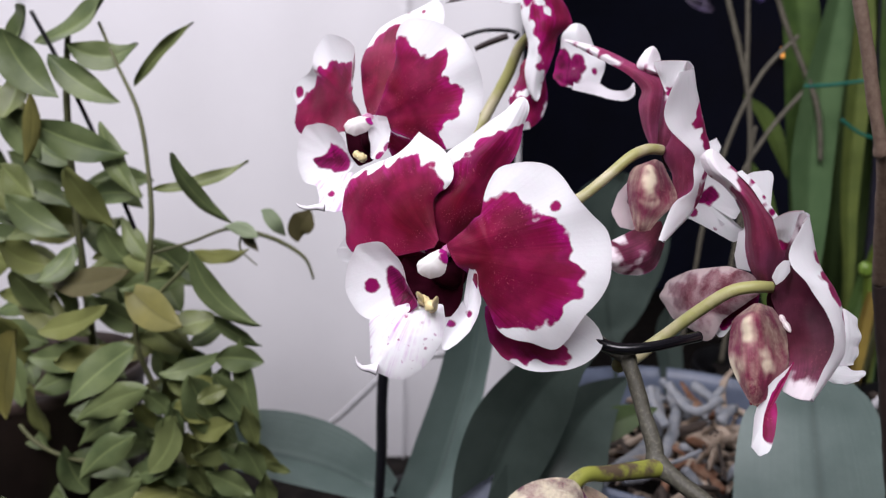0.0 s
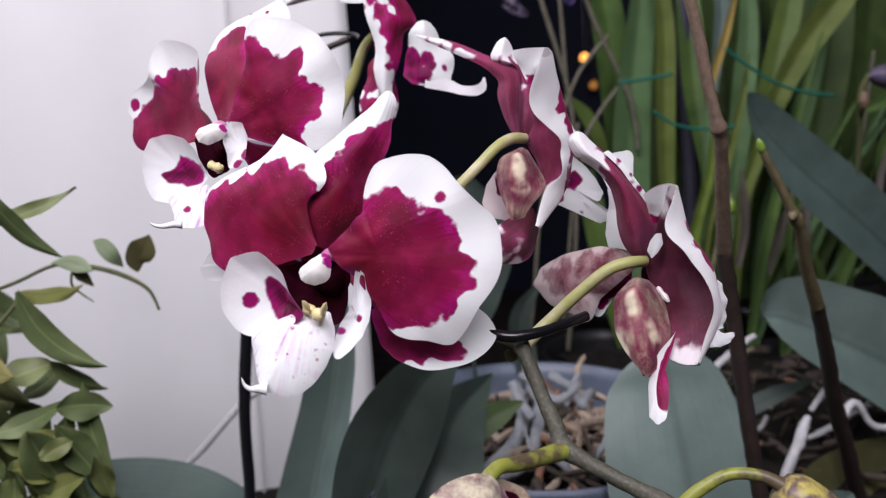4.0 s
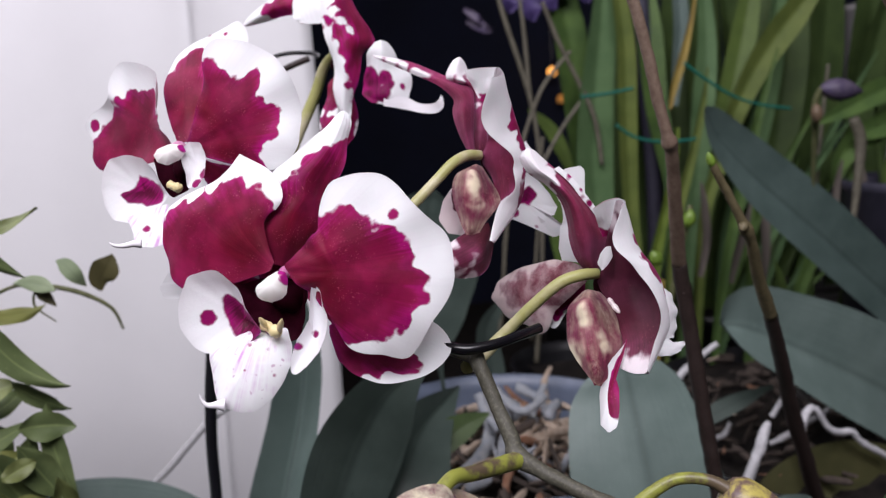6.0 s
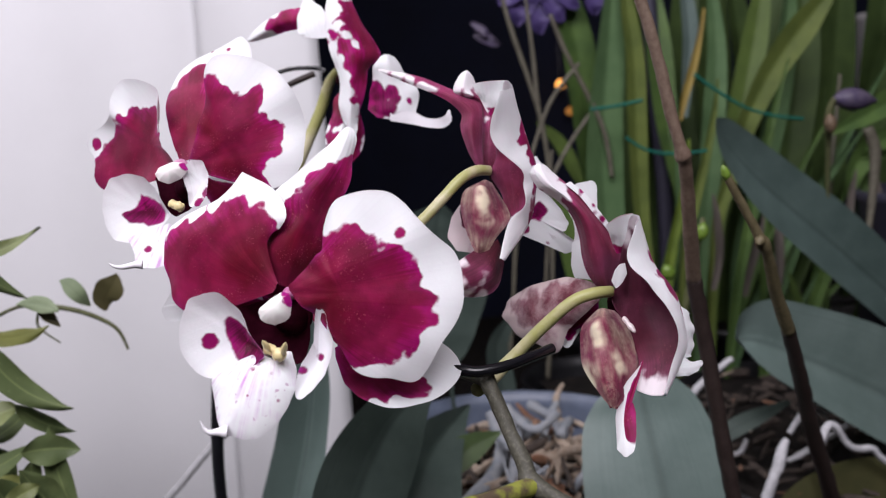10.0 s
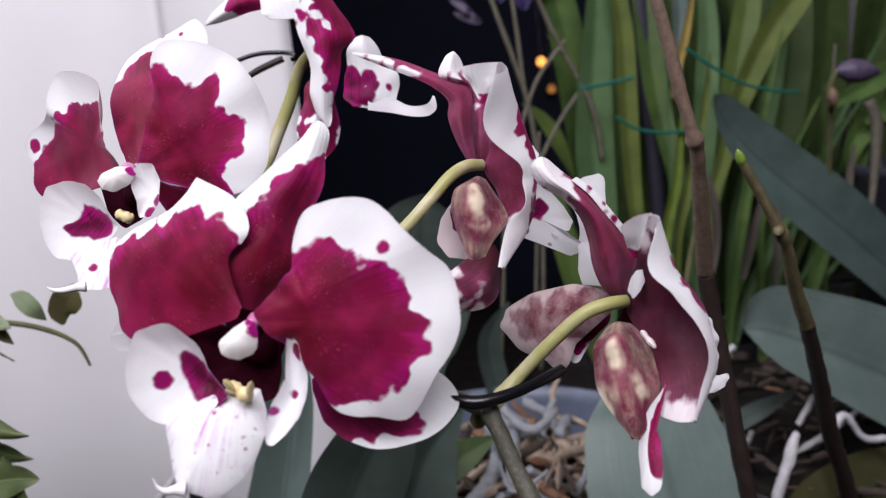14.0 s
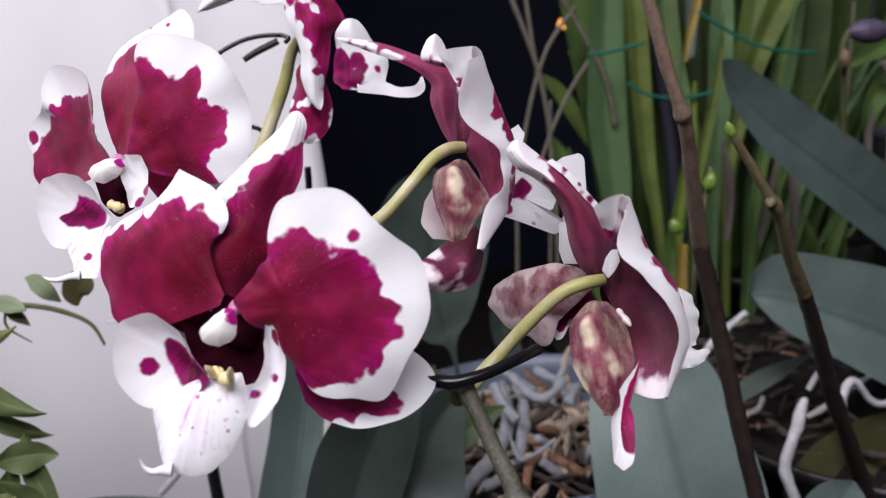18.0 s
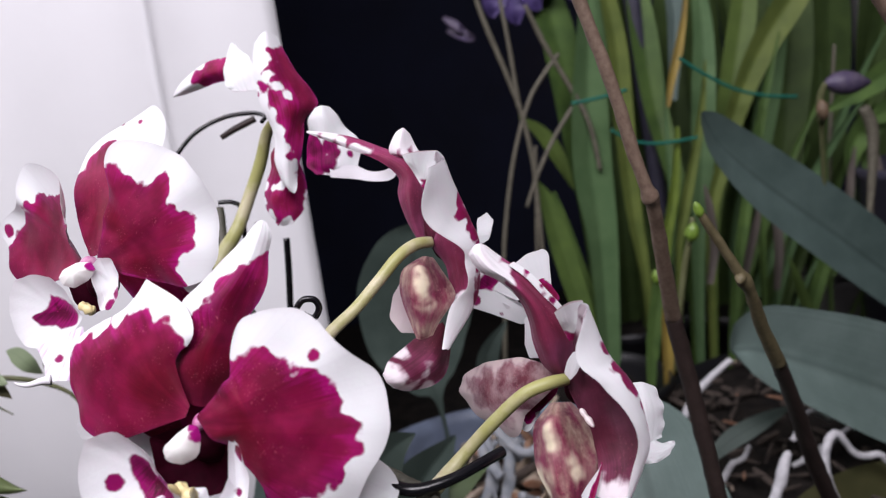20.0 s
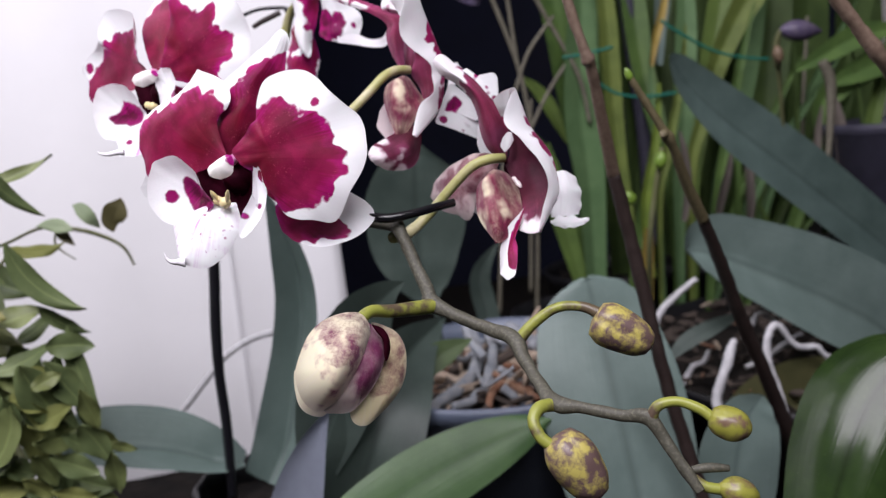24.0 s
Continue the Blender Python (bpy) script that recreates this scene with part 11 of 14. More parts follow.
pod("bark_chip", barkpot, BARK_RED, (0.2525, 0.5345, 0.9472), (0.247, 0.5911, 0.9501), 0.0037, (0.8, 1, 0.9, 1, 0.95, 0.7), 3, 0.45, 0.4, 54, True)
pod("bark_chip", barkpot, BARK_DARK, (0.1484, 0.5724, 0.9452), (0.2118, 0.5869, 0.9434), 0.0039, (0.8, 1, 0.9, 1, 0.95, 0.7), 3, 0.45, 0.4, 55, True)
pod("bark_chip", barkpot, BARK_RED, (0.0895, 0.547, 0.9334), (0.1148, 0.5666, 0.9425), 0.0019, (0.8, 1, 0.9, 1, 0.95, 0.7), 3, 0.45, 0.4, 56, True)
pod("bark_chip", barkpot, BARK_DARK, (0.1892, 0.6605, 0.9355), (0.1572, 0.6615, 0.9369), 0.0040, (0.8, 1, 0.9, 1, 0.95, 0.7), 3, 0.45, 0.4, 57, True)
pod("bark_chip", barkpot, BARK, (0.243, 0.6225, 0.9371), (0.2281, 0.6508, 0.9427), 0.0022, (0.8, 1, 0.9, 1, 0.95, 0.7), 3, 0.45, 0.4, 58, True)
pod("bark_chip", barkpot, BARK, (0.2296, 0.5225, 0.9524), (0.2163, 0.4934, 0.9452), 0.0040, (0.8, 1, 0.9, 1, 0.95, 0.7), 3, 0.45, 0.4, 59, True)
pod("bark_chip", barkpot, BARK, (0.1906, 0.6076, 0.9435), (0.1849, 0.5429, 0.9316), 0.0040, (0.8, 1, 0.9, 1, 0.95, 0.7), 3, 0.45, 0.4, 60, True)
pod("bark_chip", barkpot, BARK, (0.215, 0.5437, 0.9589), (0.1756, 0.5301, 0.9441), 0.0020, (0.8, 1, 0.9, 1, 0.95, 0.7), 3, 0.45, 0.4, 61, True)
pod("bark_chip", barkpot, BARK_RED, (0.2296, 0.4924, 0.9433), (0.2343, 0.5205, 0.946), 0.0032, (0.8, 1, 0.9, 1, 0.95, 0.7), 3, 0.45, 0.4, 62, True)
pod("bark_chip", barkpot, BARK, (0.2092, 0.6613, 0.9473), (0.1824, 0.6787, 0.9353), 0.0037, (0.8, 1, 0.9, 1, 0.95, 0.7), 3, 0.45, 0.4, 64, True)
pod("bark_chip", barkpot, BARK_RED, (0.1249, 0.5951, 0.9416), (0.1033, 0.6188, 0.9407), 0.0023, (0.8, 1, 0.9, 1, 0.95, 0.7), 3, 0.45, 0.4, 66, True)
pod("bark_chip", barkpot, BARK, (0.1785, 0.5688, 0.9485), (0.2207, 0.6056, 0.9585), 0.0021, (0.8, 1, 0.9, 1, 0.95, 0.7), 3, 0.45, 0.4, 67, True)
pod("bark_chip", barkpot, BARK_DARK, (0.1675, 0.5574, 0.9452), (0.2311, 0.544, 0.9532), 0.0029, (0.8, 1, 0.9, 1, 0.95, 0.7), 3, 0.45, 0.4, 68, True)
pod("bark_chip", barkpot, BARK, (0.2125, 0.5395, 0.938), (0.1878, 0.5808, 0.954), 0.0035, (0.8, 1, 0.9, 1, 0.95, 0.7), 3, 0.45, 0.4, 69, True)
pod("bark_chip", barkpot, BARK_RED, (0.2637, 0.6513, 0.9469), (0.2515, 0.6218, 0.9388), 0.0019, (0.8, 1, 0.9, 1, 0.95, 0.7), 3, 0.45, 0.4, 70, True)
pod("bark_chip", barkpot, BARK_DARK, (0.1954, 0.5014, 0.9458), (0.1794, 0.4737, 0.9266), 0.0016, (0.8, 1, 0.9, 1, 0.95, 0.7), 3, 0.45, 0.4, 71, True)
pod("bark_chip", barkpot, BARK, (0.1603, 0.6057, 0.9494), (0.1783, 0.6348, 0.939), 0.0022, (0.8, 1, 0.9, 1, 0.95, 0.7), 3, 0.45, 0.4, 72, True)
pod("bark_chip", barkpot, BARK, (0.1932, 0.6181, 0.9309), (0.1673, 0.5646, 0.9453), 0.0040, (0.8, 1, 0.9, 1, 0.95, 0.7), 3, 0.45, 0.4, 73, True)
pod("bark_chip", barkpot, BARK, (0.2078, 0.5527, 0.967), (0.238, 0.6069, 0.9474), 0.0033, (0.8, 1, 0.9, 1, 0.95, 0.7), 3, 0.45, 0.4, 74, True)
pod("bark_chip", barkpot, BARK_RED, (0.1352, 0.5702, 0.9444), (0.1655, 0.5845, 0.9325), 0.0032, (0.8, 1, 0.9, 1, 0.95, 0.7), 3, 0.45, 0.4, 75, True)
pod("bark_chip", barkpot, BARK, (0.2227, 0.5565, 0.96), (0.1765, 0.6022, 0.9418), 0.0024, (0.8, 1, 0.9, 1, 0.95, 0.7), 3, 0.45, 0.4, 76, True)
pod("bark_chip", barkpot, BARK_DARK, (0.1877, 0.6191, 0.9355), (0.1635, 0.6401, 0.9315), 0.0019, (0.8, 1, 0.9, 1, 0.95, 0.7), 3, 0.45, 0.4, 77, True)
pod("bark_chip", barkpot, BARK_DARK, (0.1202, 0.6304, 0.9482), (0.1519, 0.6346, 0.9344), 0.0023, (0.8, 1, 0.9, 1, 0.95, 0.7), 3, 0.45, 0.4, 79, True)
pod("bark_chip", barkpot, BARK, (0.2043, 0.5202, 0.9564), (0.2292, 0.5751, 0.9601), 0.0039, (0.8, 1, 0.9, 1, 0.95, 0.7), 3, 0.45, 0.4, 80, True)
pod("bark_chip", barkpot, BARK_DARK, (0.2047, 0.4988, 0.9549), (0.1848, 0.5239, 0.9409), 0.0032, (0.8, 1, 0.9, 1, 0.95, 0.7), 3, 0.45, 0.4, 81, True)
pod("bark_chip", barkpot, BARK_DARK, (0.1732, 0.5138, 0.947), (0.1601, 0.4847, 0.9438), 0.0018, (0.8, 1, 0.9, 1, 0.95, 0.7), 3, 0.45, 0.4, 83, True)
pod("bark_chip", barkpot, BARK, (0.153, 0.6084, 0.926), (0.1572, 0.5825, 0.9416), 0.0030, (0.8, 1, 0.9, 1, 0.95, 0.7), 3, 0.45, 0.4, 84, True)
pod("bark_chip", barkpot, BARK_RED, (0.2876, 0.5942, 0.9295), (0.2591, 0.6087, 0.9482), 0.0016, (0.8, 1, 0.9, 1, 0.95, 0.7), 3, 0.45, 0.4, 85, True)
pod("bark_chip", barkpot, BARK_DARK, (0.1758, 0.5694, 0.9609), (0.2408, 0.5682, 0.9555), 0.0041, (0.8, 1, 0.9, 1, 0.95, 0.7), 3, 0.45, 0.4, 86, True)
pod("bark_chip", barkpot, BARK_DARK, (0.1326, 0.5883, 0.9375), (0.1283, 0.5566, 0.9412), 0.0028, (0.8, 1, 0.9, 1, 0.95, 0.7), 3, 0.45, 0.4, 87, True)
pod("bark_chip", barkpot, BARK_DARK, (0.1766, 0.5291, 0.9593), (0.1645, 0.5539, 0.9421), 0.0023, (0.8, 1, 0.9, 1, 0.95, 0.7), 3, 0.45, 0.4, 88, True)
pod("bark_chip", barkpot, BARK, (0.2629, 0.5417, 0.9329), (0.2871, 0.5305, 0.9467), 0.0019, (0.8, 1, 0.9, 1, 0.95, 0.7), 3, 0.45, 0.4, 89, True)
pod("bark_chip", barkpot, BARK_DARK, (0.1213, 0.5209, 0.9443), (0.1331, 0.5506, 0.9413), 0.0020, (0.8, 1, 0.9, 1, 0.95, 0.7), 3, 0.45, 0.4, 90, True)
pod("bark_chip", barkpot, BARK, (0.1677, 0.6141, 0.9327), (0.1485, 0.5783, 0.9506), 0.0033, (0.8, 1, 0.9, 1, 0.95, 0.7), 3, 0.45, 0.4, 91, True)
pod("bark_chip", barkpot, BARK_DARK, (0.257, 0.6005, 0.9439), (0.2722, 0.6287, 0.9318), 0.0018, (0.8, 1, 0.9, 1, 0.95, 0.7), 3, 0.45, 0.4, 93, True)
pod("bark_chip", barkpot, BARK_DARK, (0.1541, 0.5588, 0.948), (0.1946, 0.5502, 0.9457), 0.0024, (0.8, 1, 0.9, 1, 0.95, 0.7), 3, 0.45, 0.4, 94, True)
pod("bark_chip", barkpot, BARK, (0.1538, 0.6404, 0.9437), (0.1671, 0.6113, 0.9288), 0.0023, (0.8, 1, 0.9, 1, 0.95, 0.7), 3, 0.45, 0.4, 95, True)
pod("bark_chip", barkpot, BARK, (0.2367, 0.5664, 0.96), (0.2389, 0.6154, 0.9439), 0.0032, (0.8, 1, 0.9, 1, 0.95, 0.7), 3, 0.45, 0.4, 98, True)
pod("bark_chip", barkpot, BARK, (0.2418, 0.511, 0.9481), (0.2185, 0.5429, 0.9452), 0.0041, (0.8, 1, 0.9, 1, 0.95, 0.7), 3, 0.45, 0.4, 99, True)
pod("bark_chip", barkpot, BARK, (0.2414, 0.6014, 0.9463), (0.2154, 0.5579, 0.9609), 0.0030, (0.8, 1, 0.9, 1, 0.95, 0.7), 3, 0.45, 0.4, 100, True)
pod("bark_chip", barkpot, BARK_DARK, (0.2182, 0.661, 0.9319), (0.1939, 0.6402, 0.9412), 0.0027, (0.8, 1, 0.9, 1, 0.95, 0.7), 3, 0.45, 0.4, 101, True)
pod("bark_chip", barkpot, BARK, (0.1926, 0.5082, 0.9367), (0.2359, 0.5567, 0.9492), 0.0023, (0.8, 1, 0.9, 1, 0.95, 0.7), 3, 0.45, 0.4, 102, True)
pod("bark_chip", barkpot, BARK_DARK, (0.2206, 0.5578, 0.957), (0.2078, 0.4977, 0.961), 0.0036, (0.8, 1, 0.9, 1, 0.95, 0.7), 3, 0.45, 0.4, 103, True)
pod("bark_chip", barkpot, BARK_DARK, (0.179, 0.4824, 0.9412), (0.1794, 0.5144, 0.9429), 0.0028, (0.8, 1, 0.9, 1, 0.95, 0.7), 3, 0.45, 0.4, 104, True)
pod("bark_chip", barkpot, BARK_RED, (0.1886, 0.6568, 0.9332), (0.1698, 0.6337, 0.9478), 0.0016, (0.8, 1, 0.9, 1, 0.95, 0.7), 3, 0.45, 0.4, 105, True)
pod("bark_chip", barkpot, BARK_DARK, (0.2565, 0.5946, 0.9519), (0.2681, 0.6244, 0.9346), 0.0022, (0.8, 1, 0.9, 1, 0.95, 0.7), 3, 0.45, 0.4, 106, True)
pod("bark_chip", barkpot, BARK_RED, (0.1897, 0.5907, 0.9363), (0.1386, 0.5767, 0.9448), 0.0029, (0.8, 1, 0.9, 1, 0.95, 0.7), 3, 0.45, 0.4, 107, True)
pod("bark_chip", barkpot, BARK_DARK, (0.2027, 0.6673, 0.9474), (0.2323, 0.6552, 0.9321), 0.0030, (0.8, 1, 0.9, 1, 0.95, 0.7), 3, 0.45, 0.4, 109, True)
pod("bark_chip", barkpot, BARK_DARK, (0.1839, 0.6288, 0.9291), (0.1652, 0.6548, 0.945), 0.0024, (0.8, 1, 0.9, 1, 0.95, 0.7), 3, 0.45, 0.4, 110, True)
pod("bark_chip", barkpot, BARK_DARK, (0.1734, 0.5244, 0.9271), (0.1604, 0.4951, 0.9433), 0.0038, (0.8, 1, 0.9, 1, 0.95, 0.7), 3, 0.45, 0.4, 111, True)
pod("bark_chip", barkpot, BARK, (0.2516, 0.6077, 0.9308), (0.2126, 0.6247, 0.94), 0.0033, (0.8, 1, 0.9, 1, 0.95, 0.7), 3, 0.45, 0.4, 112, True)
pod("bark_chip", barkpot, BARK_DARK, (0.2311, 0.4918, 0.9315), (0.203, 0.5071, 0.9462), 0.0021, (0.8, 1, 0.9, 1, 0.95, 0.7), 3, 0.45, 0.4, 113, True)
pod("bark_chip", barkpot, BARK_DARK, (0.2112, 0.5, 0.9361), (0.1767, 0.524, 0.9535), 0.0017, (0.8, 1, 0.9, 1, 0.95, 0.7), 3, 0.45, 0.4, 114, True)
pod("bark_chip", barkpot, BARK, (0.155, 0.6445, 0.954), (0.1547, 0.6125, 0.9376), 0.0038, (0.8, 1, 0.9, 1, 0.95, 0.7), 3, 0.45, 0.4, 116, True)
pod("bark_chip", barkpot, BARK, (0.1959, 0.6725, 0.9441), (0.2199, 0.6548, 0.9281), 0.0021, (0.8, 1, 0.9, 1, 0.95, 0.7), 3, 0.45, 0.4, 117, True)
pod("bark_chip", barkpot, BARK, (0.1918, 0.5374, 0.9528), (0.1509, 0.5535, 0.9364), 0.0034, (0.8, 1, 0.9, 1, 0.95, 0.7), 3, 0.45, 0.4, 118, True)
pod("bark_chip", barkpot, BARK_DARK, (0.2696, 0.5986, 0.9484), (0.3009, 0.5919, 0.9334), 0.0037, (0.8, 1, 0.9, 1, 0.95, 0.7), 3, 0.45, 0.4, 119, True)
pod("bark_chip", barkpot, BARK_DARK, (0.16, 0.5857, 0.9486), (0.1648, 0.5293, 0.9453), 0.0039, (0.8, 1, 0.9, 1, 0.95, 0.7), 3, 0.45, 0.4, 120, True)
pod("bark_chip", barkpot, BARK, (0.2664, 0.5927, 0.94), (0.2204, 0.5476, 0.9498), 0.0039, (0.8, 1, 0.9, 1, 0.95, 0.7), 3, 0.45, 0.4, 121, True)
pod("bark_chip", barkpot, BARK, (0.2192, 0.5246, 0.9442), (0.211, 0.4985, 0.9539), 0.0040, (0.8, 1, 0.9, 1, 0.95, 0.7), 3, 0.45, 0.4, 122, True)
pod("bark_chip", barkpot, BARK_DARK, (0.232, 0.4978, 0.9524), (0.2015, 0.5552, 0.9423), 0.0019, (0.8, 1, 0.9, 1, 0.95, 0.7), 3, 0.45, 0.4, 125, True)
pod("bark_chip", barkpot, BARK, (0.2375, 0.527, 0.9639), (0.2564, 0.5528, 0.9451), 0.0026, (0.8, 1, 0.9, 1, 0.95, 0.7), 3, 0.45, 0.4, 127, True)
pod("bark_chip", barkpot, BARK_DARK, (0.19, 0.6682, 0.9425), (0.1776, 0.6387, 0.9406), 0.0041, (0.8, 1, 0.9, 1, 0.95, 0.7), 3, 0.45, 0.4, 128, True)
pod("bark_chip", barkpot, BARK_RED, (0.2792, 0.5664, 0.9328), (0.2473, 0.564, 0.9515), 0.0033, (0.8, 1, 0.9, 1, 0.95, 0.7), 3, 0.45, 0.4, 129, True)
pod("bark_chip", barkpot, BARK, (0.2597, 0.6362, 0.9442), (0.245, 0.6077, 0.9485), 0.0023, (0.8, 1, 0.9, 1, 0.95, 0.7), 3, 0.45, 0.4, 130, True)
pod("bark_chip", barkpot, BARK_DARK, (0.2332, 0.505, 0.9454), (0.2511, 0.479, 0.9435), 0.0038, (0.8, 1, 0.9, 1, 0.95, 0.7), 3, 0.45, 0.4, 132, True)
pod("bark_chip", barkpot, BARK_DARK, (0.2513, 0.5043, 0.9474), (0.2627, 0.5342, 0.9359), 0.0017, (0.8, 1, 0.9, 1, 0.95, 0.7), 3, 0.45, 0.4, 133, True)
pod("bark_chip", barkpot, BARK, (0.2271, 0.6487, 0.944), (0.2037, 0.6268, 0.9457), 0.0037, (0.8, 1, 0.9, 1, 0.95, 0.7), 3, 0.45, 0.4, 134, True)
pod("bark_chip", barkpot, BARK, (0.1991, 0.6628, 0.9414), (0.21, 0.6327, 0.9239), 0.0034, (0.8, 1, 0.9, 1, 0.95, 0.7), 3, 0.45, 0.4, 135, True)
pod("bark_chip", barkpot, BARK_DARK, (0.1324, 0.4862, 0.9256), (0.1413, 0.517, 0.9445), 0.0021, (0.8, 1, 0.9, 1, 0.95, 0.7), 3, 0.45, 0.4, 136, True)
pod("bark_chip", barkpot, BARK, (0.1913, 0.5897, 0.9461), (0.2408, 0.5846, 0.9527), 0.0040, (0.8, 1, 0.9, 1, 0.95, 0.7), 3, 0.45, 0.4, 138, True)
pod("bark_chip", barkpot, BARK_DARK, (0.2091, 0.6275, 0.9484), (0.1822, 0.6449, 0.9337), 0.0031, (0.8, 1, 0.9, 1, 0.95, 0.7), 3, 0.45, 0.4, 139, True)
pod("bark_chip", barkpot, BARK, (0.1972, 0.6485, 0.9448), (0.2004, 0.6179, 0.9391), 0.0032, (0.8, 1, 0.9, 1, 0.95, 0.7), 3, 0.45, 0.4, 140, True)
pod("bark_chip", barkpot, BARK, (0.2224, 0.576, 0.9652), (0.241, 0.5425, 0.9512), 0.0032, (0.8, 1, 0.9, 1, 0.95, 0.7), 3, 0.45, 0.4, 141, True)
pod("bark_chip", barkpot, BARK_RED, (0.1582, 0.5888, 0.9348), (0.2157, 0.5933, 0.9519), 0.0023, (0.8, 1, 0.9, 1, 0.95, 0.7), 3, 0.45, 0.4, 145, True)
pod("bark_chip", barkpot, BARK, (0.2103, 0.657, 0.938), (0.2167, 0.5961, 0.9301), 0.0019, (0.8, 1, 0.9, 1, 0.95, 0.7), 3, 0.45, 0.4, 146, True)
pod("bark_chip", barkpot, BARK, (0.1983, 0.6334, 0.9446), (0.2135, 0.6602, 0.9256), 0.0042, (0.8, 1, 0.9, 1, 0.95, 0.7), 3, 0.45, 0.4, 148, True)
pod("bark_chip", barkpot, BARK, (0.2899, 0.5489, 0.9506), (0.2667, 0.5268, 0.9364), 0.0025, (0.8, 1, 0.9, 1, 0.95, 0.7), 3, 0.45, 0.4, 149, True)
pod("bark_chip", barkpot, BARK_DARK, (0.2105, 0.5707, 0.9611), (0.223, 0.6178, 0.9416), 0.0023, (0.8, 1, 0.9, 1, 0.95, 0.7), 3, 0.45, 0.4, 150, True)
pod("bark_chip", barkpot, BARK_RED, (0.1729, 0.6424, 0.9354), (0.157, 0.6676, 0.9359), 0.0024, (0.8, 1, 0.9, 1, 0.95, 0.7), 3, 0.45, 0.4, 151, True)
pod("bark_chip", barkpot, BARK_DARK, (0.2387, 0.6254, 0.9306), (0.222, 0.6527, 0.9445), 0.0021, (0.8, 1, 0.9, 1, 0.95, 0.7), 3, 0.45, 0.4, 152, True)
pod("bark_chip", barkpot, BARK_RED, (0.2586, 0.5556, 0.9405), (0.2225, 0.5131, 0.952), 0.0038, (0.8, 1, 0.9, 1, 0.95, 0.7), 3, 0.45, 0.4, 154, True)
pod("bark_chip", barkpot, BARK, (0.1855, 0.4892, 0.9452), (0.2155, 0.5002, 0.9337), 0.0019, (0.8, 1, 0.9, 1, 0.95, 0.7), 3, 0.45, 0.4, 155, True)
pod("bark_chip", barkpot, BARK_DARK, (0.1733, 0.5083, 0.9506), (0.1713, 0.4763, 0.9358), 0.0038, (0.8, 1, 0.9, 1, 0.95, 0.7), 3, 0.45, 0.4, 156, True)
pod("bark_chip", barkpot, BARK_RED, (0.2121, 0.5426, 0.943), (0.1623, 0.5463, 0.9559), 0.0021, (0.8, 1, 0.9, 1, 0.95, 0.7), 3, 0.45, 0.4, 157, True)
pod("bark_chip", barkpot, BARK, (0.2017, 0.5046, 0.936), (0.2149, 0.4754, 0.9462), 0.0032, (0.8, 1, 0.9, 1, 0.95, 0.7), 3, 0.45, 0.4, 158, True)
pod("bark_chip", barkpot, BARK_DARK, (0.2208, 0.6092, 0.941), (0.25, 0.6229, 0.9549), 0.0035, (0.8, 1, 0.9, 1, 0.95, 0.7), 3, 0.45, 0.4, 160, True)
pod("bark_chip", barkpot, BARK_DARK, (0.1506, 0.6034, 0.941), (0.2076, 0.6347, 0.9484), 0.0041, (0.8, 1, 0.9, 1, 0.95, 0.7), 3, 0.45, 0.4, 162, True)
pod("bark_chip", barkpot, BARK_DARK, (0.1235, 0.559, 0.9488), (0.1767, 0.5216, 0.9479), 0.0033, (0.8, 1, 0.9, 1, 0.95, 0.7), 3, 0.45, 0.4, 163, True)
pod("bark_chip", barkpot, BARK_DARK, (0.1558, 0.4955, 0.9361), (0.1251, 0.4863, 0.9299), 0.0025, (0.8, 1, 0.9, 1, 0.95, 0.7), 3, 0.45, 0.4, 164, True)
pod("bark_chip", barkpot, BARK, (0.1823, 0.6361, 0.9477), (0.1711, 0.5833, 0.9515), 0.0036, (0.8, 1, 0.9, 1, 0.95, 0.7), 3, 0.45, 0.4, 165, True)
pod("bark_chip", barkpot, BARK_DARK, (0.1703, 0.5236, 0.9545), (0.1999, 0.5424, 0.9377), 0.0034, (0.8, 1, 0.9, 1, 0.95, 0.7), 3, 0.45, 0.4, 166, True)
pod("bark_chip", barkpot, BARK_DARK, (0.1657, 0.6573, 0.9354), (0.1928, 0.6402, 0.9343), 0.0022, (0.8, 1, 0.9, 1, 0.95, 0.7), 3, 0.45, 0.4, 167, True)
tube("root", barkpot, BARK_RED, [(0.2168, 0.597, 0.9445, 0.0015), (0.2308, 0.6001, 0.9513, 0.0015), (0.2413, 0.6098, 0.958, 0.0015), (0.2554, 0.612, 0.9547, 0.0015), (0.2647, 0.6228, 0.9463, 0.0008)], 7, 5, 0.35)
tube("root", barkpot, BARK, [(0.2608, 0.583, 0.9643, 0.0016), (0.2503, 0.5754, 0.966, 0.0016), (0.2398, 0.5679, 0.9585, 0.0016), (0.2342, 0.5563, 0.9527, 0.0016), (0.231, 0.5437, 0.9572, 0.0008)], 7, 5, 0.35)
tube("root", barkpot, ROOT_BLUE, [(0.1964, 0.5131, 0.9726, 0.0012), (0.1854, 0.5129, 0.9665, 0.0012), (0.1775, 0.5204, 0.9592, 0.0012), (0.1756, 0.5311, 0.9613, 0.0012), (0.1758, 0.5421, 0.9698, 0.0006)], 7, 5, 0.35)
tube("root", barkpot, BARK_RED, [(0.2322, 0.6056, 0.96, 0.0029), (0.2245, 0.6025, 0.9572, 0.0029), (0.2191, 0.5962, 0.9641, 0.0029), (0.2142, 0.5895, 0.9707, 0.0029), (0.2098, 0.5824, 0.9673, 0.0015)], 7, 5, 0.35)
